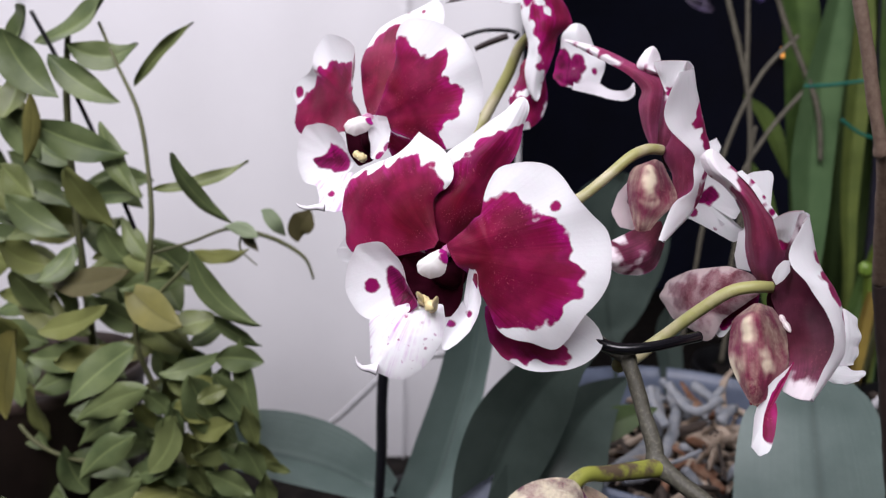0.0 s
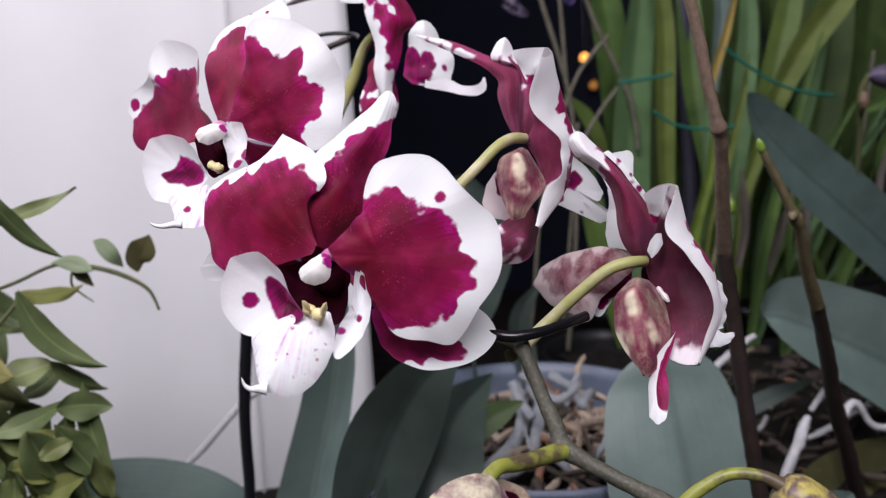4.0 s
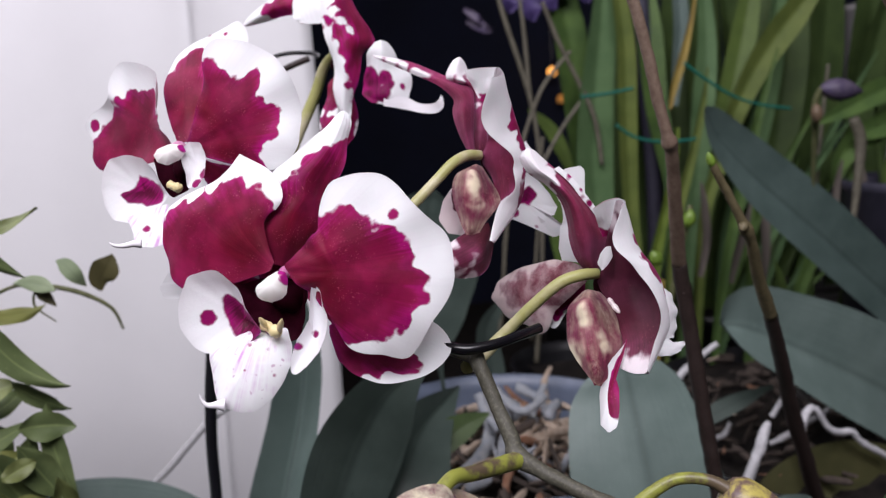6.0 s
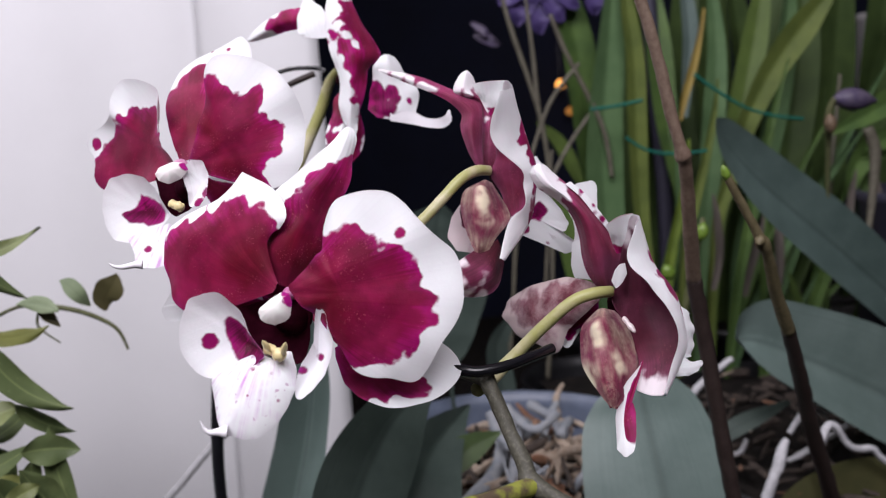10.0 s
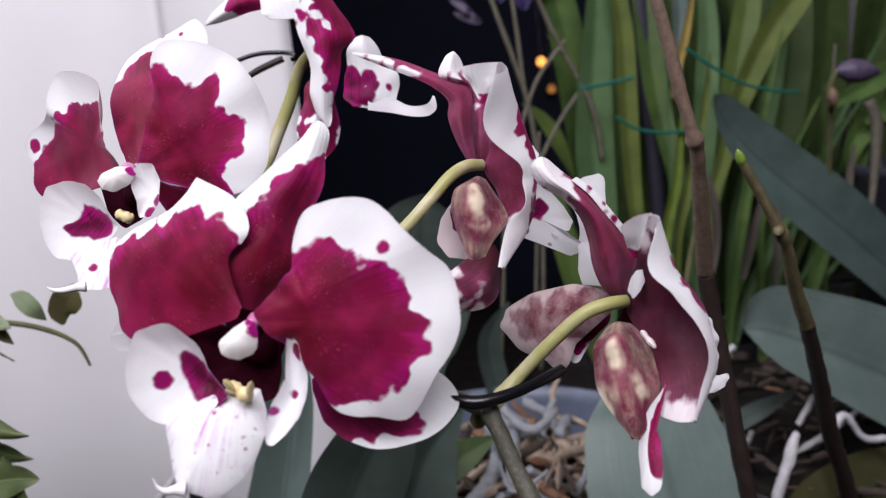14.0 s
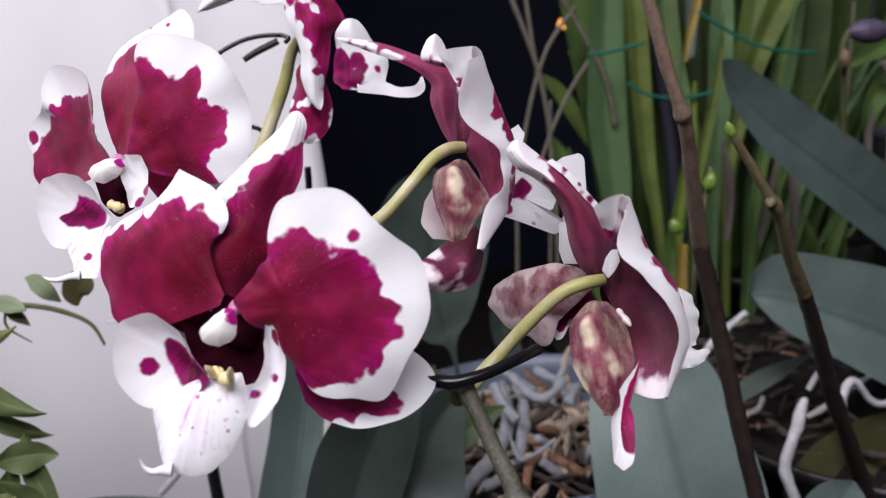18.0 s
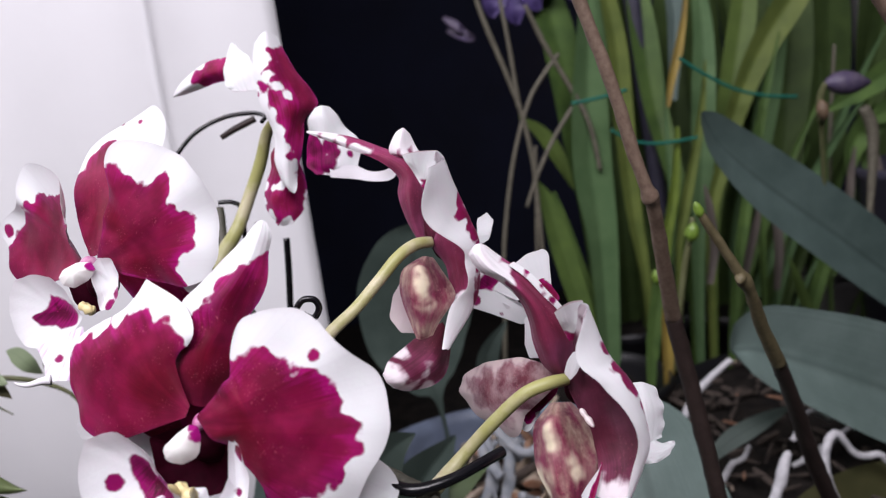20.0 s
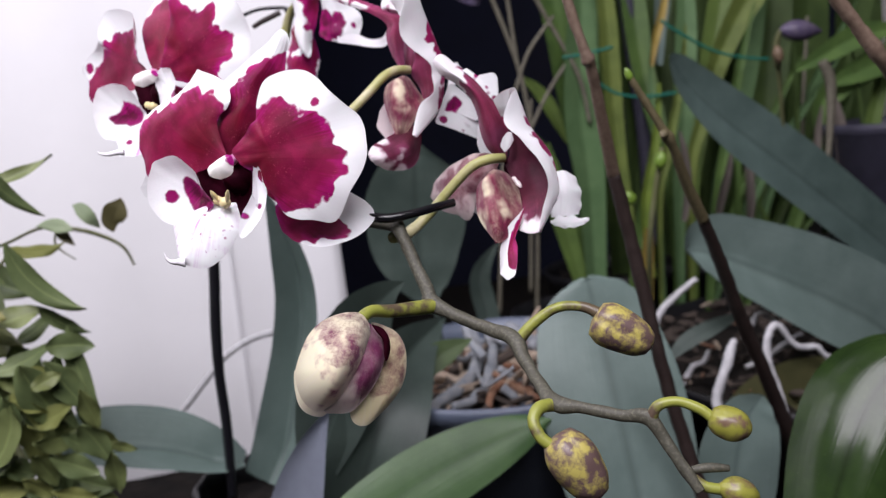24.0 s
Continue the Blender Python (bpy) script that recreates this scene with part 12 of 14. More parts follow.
tube("root", barkpot, BARK_RED, [(0.2219, 0.6025, 0.9579, 0.0027), (0.233, 0.6147, 0.9495, 0.0027), (0.2357, 0.631, 0.9467, 0.0027), (0.226, 0.6444, 0.9537, 0.0027), (0.2211, 0.6602, 0.9602, 0.0014)], 7, 5, 0.35)
tube("root", barkpot, BARK, [(0.2081, 0.5517, 0.9486, 0.0021), (0.2088, 0.543, 0.9436, 0.0021), (0.2043, 0.5356, 0.9489, 0.0021), (0.1964, 0.5322, 0.9567, 0.0021), (0.1922, 0.5246, 0.9556, 0.001)], 7, 5, 0.35)
tube("root", barkpot, ROOT_BLUE, [(0.2143, 0.5183, 0.9503, 0.0025), (0.2233, 0.5232, 0.9586, 0.0025), (0.23, 0.5309, 0.9624, 0.0025), (0.2392, 0.5353, 0.9562, 0.0025), (0.2494, 0.5344, 0.949, 0.0013)], 7, 5, 0.35)
tube("root", barkpot, BARK, [(0.2607, 0.5924, 0.9546, 0.002), (0.2498, 0.6058, 0.9605, 0.002), (0.2397, 0.6199, 0.9562, 0.002), (0.2227, 0.6233, 0.9481, 0.002), (0.2066, 0.6296, 0.948, 0.001)], 7, 5, 0.35)
tube("root", barkpot, BARK, [(0.2776, 0.5779, 0.9472, 0.002), (0.2764, 0.587, 0.9405, 0.002), (0.2811, 0.5949, 0.9437, 0.002), (0.2831, 0.6039, 0.9521, 0.002), (0.2808, 0.6128, 0.9534, 0.001)], 7, 5, 0.35)
tube("root", barkpot, BARK_RED, [(0.195, 0.4957, 0.9467, 0.0017), (0.1886, 0.4846, 0.9541, 0.0017), (0.1898, 0.4718, 0.952, 0.0017)], 7, 5, 0.35)
tube("root", barkpot, ROOT_BLUE, [(0.1985, 0.6177, 0.9635, 0.0023), (0.1845, 0.6096, 0.9556, 0.0023), (0.1768, 0.5953, 0.9565, 0.0023), (0.1636, 0.5858, 0.9649, 0.0023), (0.156, 0.5715, 0.9685, 0.0011)], 7, 5, 0.35)
tube("root", barkpot, BARK, [(0.1948, 0.546, 0.9448, 0.0027), (0.2029, 0.5442, 0.9432, 0.0027), (0.2106, 0.5408, 0.9508, 0.0027), (0.2184, 0.5438, 0.9565, 0.0027), (0.2256, 0.5481, 0.9519, 0.0013)], 7, 5, 0.35)
tube("root", barkpot, ROOT_BLUE, [(0.18741, 0.6, 0.97681, 0.00313), (0.1852, 0.585, 0.96995, 0.00438), (0.18305, 0.57, 0.96442, 0.00471), (0.17246, 0.55, 0.95718, 0.00456), (0.15622, 0.53, 0.95529, 0.00439), (0.13949, 0.51, 0.95479, 0.00384), (0.13391, 0.5, 0.95057, 0.00302)], rough=0.3)
tube("root", barkpot, ROOT_BLUE, [(0.20992, 0.6, 0.96823, 0.00316), (0.19927, 0.585, 0.96644, 0.00396), (0.19002, 0.56, 0.95924, 0.00423), (0.17879, 0.54, 0.95061, 0.00409), (0.16463, 0.525, 0.94764, 0.00358), (0.15077, 0.515, 0.95018, 0.00311)], rough=0.3)
tube("root", barkpot, ROOT_BLUE, [(0.20314, 0.62, 0.97162, 0.0037), (0.20209, 0.6, 0.96341, 0.0036), (0.20963, 0.59, 0.9606, 0.00311), (0.22275, 0.585, 0.95859, 0.00266)], rough=0.3)
tube("root", barkpot, BARK_RED, [(0.17349, 0.505, 0.94228, 0.00232), (0.17946, 0.52, 0.95177, 0.00277), (0.19095, 0.53, 0.95575, 0.00323), (0.2025, 0.525, 0.95128, 0.00321), (0.21227, 0.51, 0.94732, 0.00236)], rough=0.3)
tube("root", barkpot, BARK_RED, [(0.1893, 0.55, 0.95681, 0.0025), (0.20013, 0.54, 0.95413, 0.00247), (0.21295, 0.53, 0.94718, 0.00244)], rough=0.3)
tube("root", barkpot, BARK, [(0.19852, 0.57, 0.95782, 0.00388), (0.20992, 0.565, 0.95758, 0.00429), (0.22506, 0.56, 0.95252, 0.00342)], rough=0.3)
tube("root", barkpot, BARK, [(0.19186, 0.555, 0.95627, 0.00294), (0.20092, 0.53, 0.94772, 0.00365), (0.2069, 0.515, 0.94328, 0.00277)], rough=0.3)
tube("root", barkpot, BARK, [(0.24207, 0.62, 0.95988, 0.00234), (0.24572, 0.635, 0.96967, 0.00239), (0.25505, 0.645, 0.97714, 0.00145)], rough=0.3)
tube("root", barkpot, ROOT_BLUE, [(0.22236, 0.63, 0.96949, 0.00378), (0.23192, 0.61, 0.96547, 0.00368), (0.2344, 0.6, 0.95717, 0.00273)], rough=0.3)
tube("root", barkpot, ROOT_BLUE, [(0.19793, 0.63, 0.97295, 0.00281), (0.20724, 0.62, 0.96644, 0.00325), (0.21402, 0.6, 0.96406, 0.00316)], rough=0.3)
tube("root", barkpot, ROOT_BLUE, [(0.17561, 0.57, 0.98998, 0.00369), (0.1776, 0.56, 0.97967, 0.00365), (0.18333, 0.55, 0.97096, 0.00324)], rough=0.3)
tube("root", barkpot, ROOT_BLUE, [(0.19272, 0.59, 0.98567, 0.00308), (0.2008, 0.58, 0.97562, 0.00343), (0.20927, 0.57, 0.97385, 0.00301), (0.22718, 0.58, 0.97901, 0.00269)], rough=0.3)
tube("root", barkpot, ROOT_BLUE, [(0.21286, 0.57, 0.96914, 0.00264), (0.22225, 0.58, 0.97785, 0.00268), (0.23033, 0.59, 0.98312, 0.00234)], rough=0.3)
tube("root", barkpot, ROOT_BLUE, [(0.22464, 0.57, 0.96695, 0.00379), (0.23262, 0.58, 0.96979, 0.00386), (0.24048, 0.59, 0.96876, 0.00315)], rough=0.3)
tube("root", barkpot, ROOT_BLUE, [(0.18962, 0.53, 0.96687, 0.00279), (0.21032, 0.54, 0.94862, 0.00288), (0.23248, 0.55, 0.93348, 0.00297)], rough=0.3)
tube("root", barkpot, ROOT_BLUE, [(0.18909, 0.52, 0.95651, 0.00309), (0.20254, 0.52, 0.94242, 0.00312), (0.2205, 0.53, 0.93175, 0.00286)], rough=0.3)
broad = thing("orchid_plant", (0.24, 0.5, 0.82), "orchid plant with broad grey-green leaves and no flowers", "orchid")
ribbon("leaf", broad, LEAF_GREY, [(0.2479, 0.41, 0.842, 0.0137, 0.0137), (0.2467, 0.415, 0.8766, 0.029, 0.029), (0.2443, 0.425, 0.9163, 0.0419, 0.0419), (0.2423, 0.438, 0.9553, 0.0458, 0.0458), (0.2422, 0.454, 0.9869, 0.0439, 0.0439), (0.2433, 0.471, 1.012, 0.0378, 0.0378), (0.2426, 0.476, 1.0253, 0.0285, 0.0285), (0.2419, 0.478, 1.0317, 0.0197, 0.0197), (0.2416, 0.479, 1.0342, 0.0124, 0.0124), (0.2414, 0.479, 1.0357, 0.0022, 0.0022)], ((-0.1, -1, 0.25), (0, -1, 0.35)), keel=0.001, curl=-0.004, seed=81)
ribbon("leaf", broad, LEAF_GREY, [(0.3055, 0.43, 0.845, 0.0145, 0.0145), (0.311, 0.43, 0.8867, 0.025, 0.025), (0.3163, 0.43, 0.9237, 0.0255, 0.0255), (0.324, 0.43, 0.9449, 0.019, 0.019), (0.3301, 0.43, 0.9543, 0.0098, 0.0098), (0.3329, 0.43, 0.9583, 0.0011, 0.0011)], (-0.1, -1, 0.3), keel=0.004, seed=82)
ribbon("leaf", broad, LEAF_GLOSS, [(0.0181, 0.425, 0.8811, 0.0064, 0.0064), (0.0498, 0.425, 0.9046, 0.0149, 0.0149), (0.0778, 0.426, 0.9215, 0.0201, 0.0201), (0.1059, 0.428, 0.9356, 0.0216, 0.0216), (0.1341, 0.43, 0.9466, 0.0205, 0.0205), (0.1589, 0.431, 0.9546, 0.0167, 0.0167), (0.1805, 0.432, 0.9605, 0.0101, 0.0101), (0.1969, 0.432, 0.9642, 0.001, 0.001)], ((0.1, -0.9, 0.65), (0.15, -0.9, 0.6)), keel=0.002, curl=-0.003, seed=83)
ribbon("leaf", broad, LEAF_GLOSS_DARK, [(0.278, 0.2892, 0.9508, 0.0168, 0.0168), (0.2944, 0.3041, 0.9626, 0.0235, 0.0235), (0.3118, 0.317, 0.9782, 0.0284, 0.0284), (0.3284, 0.3239, 0.9961, 0.0303, 0.0303), (0.3433, 0.3243, 1.0095, 0.025, 0.025), (0.3579, 0.3239, 1.0173, 0.0147, 0.0147), (0.3663, 0.3235, 1.0196, 0.0007, 0.0007)], ((-0.50, -0.65, 0.57), (-0.50, -0.65, 0.57)), keel=0.007, curl=-0.017, wave=0.0014, seed=84, label='dark glossy green leaf')
ribbon("leaf", broad, LEAF_DARK, [(0.3297, 0.56, 0.9428, 0.0018, 0.0018), (0.3469, 0.56, 0.9563, 0.0062, 0.0062), (0.3686, 0.56, 0.9646, 0.0062, 0.0062), (0.3978, 0.56, 0.9733, 0.0013, 0.0013)], (0, -1, 0.6), steps=20)
broad2 = thing("orchid_plant", (0.6, 0.62, 0.82), "orchid plant with two long dull green leaves", "orchid")
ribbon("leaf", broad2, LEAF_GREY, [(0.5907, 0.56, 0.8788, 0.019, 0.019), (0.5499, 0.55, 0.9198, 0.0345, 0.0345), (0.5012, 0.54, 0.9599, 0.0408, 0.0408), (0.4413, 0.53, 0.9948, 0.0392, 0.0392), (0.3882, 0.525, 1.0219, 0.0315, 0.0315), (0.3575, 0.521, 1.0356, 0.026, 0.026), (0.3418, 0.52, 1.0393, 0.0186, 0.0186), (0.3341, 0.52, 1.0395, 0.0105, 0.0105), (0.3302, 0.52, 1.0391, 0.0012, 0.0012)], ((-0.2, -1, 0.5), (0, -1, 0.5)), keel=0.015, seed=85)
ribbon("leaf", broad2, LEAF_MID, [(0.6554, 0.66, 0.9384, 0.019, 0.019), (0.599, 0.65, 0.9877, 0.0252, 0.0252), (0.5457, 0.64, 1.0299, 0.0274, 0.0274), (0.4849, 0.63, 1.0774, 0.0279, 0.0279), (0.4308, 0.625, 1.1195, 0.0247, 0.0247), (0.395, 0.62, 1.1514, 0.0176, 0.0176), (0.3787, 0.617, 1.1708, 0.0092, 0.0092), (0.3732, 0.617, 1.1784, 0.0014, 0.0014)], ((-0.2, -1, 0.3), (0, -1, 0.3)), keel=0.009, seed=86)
# LEAF_DARK and LEAF_SHADE put this plant's shade into the leaf colour
backleaf = thing("orchid_plant", (0.2, 0.66, 0.82), "dark broad-leaved orchid in the shade", "orchid")
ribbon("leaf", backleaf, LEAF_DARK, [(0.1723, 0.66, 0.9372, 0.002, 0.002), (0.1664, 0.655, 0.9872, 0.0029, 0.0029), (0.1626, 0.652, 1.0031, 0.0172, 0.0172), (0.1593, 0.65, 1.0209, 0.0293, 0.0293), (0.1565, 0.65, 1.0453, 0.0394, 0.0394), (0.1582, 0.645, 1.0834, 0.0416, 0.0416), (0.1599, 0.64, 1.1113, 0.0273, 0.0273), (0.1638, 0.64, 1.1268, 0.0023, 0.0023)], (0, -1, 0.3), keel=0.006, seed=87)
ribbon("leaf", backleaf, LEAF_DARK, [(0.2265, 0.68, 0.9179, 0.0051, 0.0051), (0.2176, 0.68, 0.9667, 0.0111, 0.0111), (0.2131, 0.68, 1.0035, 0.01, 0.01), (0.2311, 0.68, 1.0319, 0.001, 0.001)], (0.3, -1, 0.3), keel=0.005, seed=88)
ribbon("leaf", backleaf, LEAF_SHADE, [(0.1195, 0.52, 0.9658, 0.0054, 0.0054), (0.1347, 0.52, 0.9797, 0.0093, 0.0093), (0.1522, 0.525, 0.987, 0.0086, 0.0086), (0.1718, 0.53, 0.9918, 0.0008, 0.0008)], (0, -0.9, 0.5), keel=0.003, steps=20)
spike = thing("flower_spike", (0.2734, 0.4, 0.9083), "bare brown orchid flower spike with a swollen node", "flower spike")
tube("spike_upper", spike, SPIKE, [(0.17562, 0.362, 1.274, 0.00237), (0.18942, 0.362, 1.23224, 0.00243), (0.19599, 0.362, 1.21187, 0.00246), (0.20169, 0.363, 1.19123, 0.0025), (0.20697, 0.364, 1.174, 0.00253), (0.20948, 0.365, 1.16833, 0.0036), (0.2116, 0.367, 1.1635, 0.00275), (0.22038, 0.38, 1.13809, 0.00311), (0.23054, 0.395, 1.10893, 0.00351)], rough=0.15)
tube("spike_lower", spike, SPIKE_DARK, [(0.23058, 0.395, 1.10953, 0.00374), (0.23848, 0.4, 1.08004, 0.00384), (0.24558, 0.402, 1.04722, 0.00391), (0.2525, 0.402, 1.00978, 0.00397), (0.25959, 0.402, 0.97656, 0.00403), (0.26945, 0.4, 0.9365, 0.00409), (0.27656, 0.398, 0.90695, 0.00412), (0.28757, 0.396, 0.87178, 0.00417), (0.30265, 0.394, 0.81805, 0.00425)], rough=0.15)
spike2 = thing("flower_spike", (0.4127, 0.5, 0.8426), "thin olive flower spike with a green tip", "flower spike")
tube("spike_upper", spike2, SPIKE_OLIVE, [(0.23141, 0.37, 1.15982, 0.00108), (0.23354, 0.37, 1.15608, 0.00172), (0.2407, 0.371, 1.14445, 0.00196), (0.24856, 0.372, 1.13168, 0.00221), (0.25182, 0.373, 1.1271, 0.00311), (0.25553, 0.375, 1.12126, 0.00247), (0.26662, 0.385, 1.10114, 0.00301), (0.28044, 0.395, 1.07878, 0.00336)], rough=0.15)
pod("tip_bud", spike2, TIP_GREEN, (0.2329, 0.37, 1.1559), (0.2297, 0.369, 1.1632), 0.0019)
pod("node_bud", spike2, SPIKE_OLIVE, (0.2503, 0.372, 1.1304), (0.2465, 0.368, 1.1277), 0.0023)
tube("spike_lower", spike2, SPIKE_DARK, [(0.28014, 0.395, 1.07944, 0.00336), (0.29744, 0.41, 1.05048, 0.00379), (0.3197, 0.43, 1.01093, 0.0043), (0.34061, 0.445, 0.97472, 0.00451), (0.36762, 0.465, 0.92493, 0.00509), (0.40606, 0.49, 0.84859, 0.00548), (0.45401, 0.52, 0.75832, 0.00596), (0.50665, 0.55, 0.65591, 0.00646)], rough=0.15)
spike3 = thing("flower_spike", (0.3968, 0.37, 1.1166), "grey-brown bare flower spike leaning over the bench", "flower spike")
tube("spike_upper", spike3, SPIKE, [(0.29716, 0.36, 1.24372, 0.00308), (0.32579, 0.36, 1.20315, 0.00337), (0.33923, 0.36, 1.18479, 0.00341), (0.34994, 0.36, 1.17171, 0.00344), (0.35866, 0.36, 1.16051, 0.00429), (0.36718, 0.362, 1.15155, 0.00374), (0.40527, 0.38, 1.11568, 0.00422), (0.51627, 0.45, 1.01015, 0.00546), (0.61198, 0.5, 0.86288, 0.00634)], rough=0.15)
strap = thing("strap_leaf_plant", (0.5, 0.86, 0.82), "clump of long green strap leaves tied with teal twine", "plant")
ribbon("leaf", strap, STRAP_BLUE, [(0.3657, 0.81, 0.85, 0.0083, 0.0083), (0.3657, 0.8, 1.0432, 0.0166, 0.0166), (0.3611, 0.8, 1.1219, 0.0221, 0.0221), (0.3634, 0.8, 1.1867, 0.02, 0.02), (0.3689, 0.8, 1.2393, 0.0166, 0.0166), (0.3732, 0.8, 1.2909, 0.0111, 0.0111), (0.3758, 0.8, 1.3163, 0.0021, 0.0021)], (0.25, -1, 0.14), keel=0.006, steps=24, seed=57)
ribbon("leaf", strap, STRAP_LIME, [(0.4026, 0.8, 0.85, 0.0023, 0.0023), (0.4026, 0.79, 0.9967, 0.0048, 0.0048), (0.3938, 0.79, 1.0875, 0.0088, 0.0088), (0.3906, 0.79, 1.1746, 0.0109, 0.0109), (0.3895, 0.79, 1.2325, 0.0103, 0.0103), (0.3832, 0.79, 1.279, 0.0082, 0.0082), (0.3769, 0.79, 1.3145, 0.0021, 0.0021)], (0.15, -1, 0.15), keel=0.006, steps=24, seed=98)
ribbon("leaf", strap, LEAF_STRAP, [(0.3757, 0.85, 0.85, 0.0065, 0.0065), (0.3757, 0.84, 1.0364, 0.0131, 0.0131), (0.3646, 0.84, 1.1652, 0.019, 0.019), (0.3542, 0.84, 1.2433, 0.019, 0.019), (0.3424, 0.84, 1.2922, 0.016, 0.016), (0.3323, 0.84, 1.3293, 0.0022, 0.0022)], (0.15, -1, 0.15), keel=0.006, steps=24, seed=74)
ribbon("leaf", strap, LEAF_STRAP, [(0.4654, 0.83, 0.85, 0.0025, 0.0025), (0.4654, 0.82, 0.9967, 0.0049, 0.0049), (0.4571, 0.82, 1.0861, 0.0087, 0.0087), (0.4477, 0.84, 1.1726, 0.0123, 0.0123), (0.4438, 0.85, 1.2528, 0.0136, 0.0136), (0.44, 0.86, 1.3213, 0.0069, 0.0069)], (-0.1, -1, 0.1), keel=0.006, steps=24, seed=75)
ribbon("leaf", strap, LEAF_GREY, [(0.4613, 0.83, 1.1775, 0.0044, 0.0044), (0.4651, 0.83, 1.2168, 0.0072, 0.0072), (0.4689, 0.83, 1.2557, 0.01, 0.01), (0.4639, 0.83, 1.2995, 0.0078, 0.0078), (0.4584, 0.83, 1.3212, 0.0017, 0.0017)], (0.15, -1, 0.15), keel=0.006, steps=24, seed=69)
ribbon("leaf", strap, LEAF_YELLOW, [(0.43, 0.78, 1.1753, 0.0021, 0.0021), (0.4353, 0.78, 1.1989, 0.0041, 0.0041), (0.4435, 0.78, 1.2248, 0.0047, 0.0047), (0.4505, 0.78, 1.2532, 0.0031, 0.0031), (0.4551, 0.78, 1.2789, 0.0016, 0.0016)], (0.15, -1, 0.15), keel=0.006, steps=24, seed=96)
ribbon("leaf", strap, STRAP_BLUE, [(0.4624, 0.81, 0.85, 0.0031, 0.0031), (0.4624, 0.8, 1.0183, 0.0062, 0.0062), (0.4709, 0.8, 1.0983, 0.0104, 0.0104), (0.4767, 0.8, 1.1762, 0.0117, 0.0117), (0.48, 0.8, 1.236, 0.0097, 0.0097), (0.4761, 0.8, 1.284, 0.0062, 0.0062), (0.4718, 0.8, 1.3103, 0.0014, 0.0014)], (-0.2, -1, 0.1), keel=0.006, steps=24, seed=50)
ribbon("leaf", strap, STRAP_LIME, [(0.4256, 0.78, 0.85, 0.0018, 0.0018), (0.4256, 0.77, 1.0266, 0.0036, 0.0036), (0.4357, 0.77, 1.081, 0.0056, 0.0056), (0.4499, 0.77, 1.1343, 0.0051, 0.0051), (0.4591, 0.77, 1.1764, 0.0036, 0.0036), (0.4636, 0.77, 1.213, 0.001, 0.001)], (0.15, -1, 0.15), keel=0.006, steps=24, seed=51)
ribbon("leaf", strap, STRAP_LIME, [(0.4657, 0.79, 0.85, 0.003, 0.003), (0.4657, 0.78, 1.0498, 0.0061, 0.0061), (0.4824, 0.78, 1.1156, 0.0087, 0.0087), (0.5013, 0.78, 1.1693, 0.0114, 0.0114), (0.5287, 0.78, 1.2194, 0.0142, 0.0142), (0.5628, 0.78, 1.2611, 0.0148, 0.0148), (0.599, 0.78, 1.3002, 0.0034, 0.0034)], (0.18, -1, 0.26), keel=0.006, steps=24, seed=19)
ribbon("leaf", strap, LEAF_STRAP, [(0.4834, 0.82, 0.85, 0.0035, 0.0035), (0.4834, 0.81, 1.0385, 0.007, 0.007), (0.4981, 0.81, 1.1188, 0.0112, 0.0112), (0.5139, 0.81, 1.186, 0.0133, 0.0133), (0.5269, 0.81, 1.2465, 0.0133, 0.0133), (0.5361, 0.81, 1.3007, 0.0084, 0.0084)], (-0.25, -1, 0.2), keel=0.006, steps=24, seed=20)
ribbon("leaf", strap, STRAP_BLUE, [(0.5204, 0.84, 0.85, 0.0043, 0.0043), (0.5204, 0.83, 1.0144, 0.0086, 0.0086), (0.5492, 0.83, 1.1089, 0.0144, 0.0144), (0.5677, 0.83, 1.1843, 0.0159, 0.0159), (0.5776, 0.83, 1.2472, 0.0144, 0.0144), (0.5815, 0.83, 1.309, 0.0072, 0.0072)], (0.25, -1, 0.2), keel=0.006, steps=24, seed=49)
ribbon("leaf", strap, STRAP_SHADED, [(0.6534, 0.89, 0.85, 0.0094, 0.0094), (0.6534, 0.88, 0.9949, 0.0189, 0.0189), (0.6662, 0.88, 1.1119, 0.0271, 0.0271), (0.6742, 0.88, 1.2252, 0.0283, 0.0283), (0.6809, 0.88, 1.3225, 0.0153, 0.0153)], (0.15, -1, 0.15), keel=0.006, steps=24, seed=96)
ribbon("leaf", strap, STRAP_SHADED, [(0.5949, 0.88, 0.85, 0.0076, 0.0076), (0.5949, 0.87, 1.008, 0.0151, 0.0151), (0.6083, 0.87, 1.1157, 0.021, 0.021), (0.62, 0.87, 1.2201, 0.0233, 0.0233), (0.6265, 0.87, 1.3213, 0.0128, 0.0128)], (-0.22, -1, 0.05), keel=0.006, steps=24, seed=83)
ribbon("leaf", strap, STRAP_SHADED, [(0.6816, 0.87, 0.85, 0.0057, 0.0057), (0.6816, 0.86, 1.022, 0.0115, 0.0115), (0.7013, 0.86, 1.1234, 0.0161, 0.0161), (0.7221, 0.86, 1.2159, 0.0195, 0.0195), (0.7482, 0.86, 1.3063, 0.0115, 0.0115)], (0.15, -1, 0.15), keel=0.006, steps=24, seed=93)
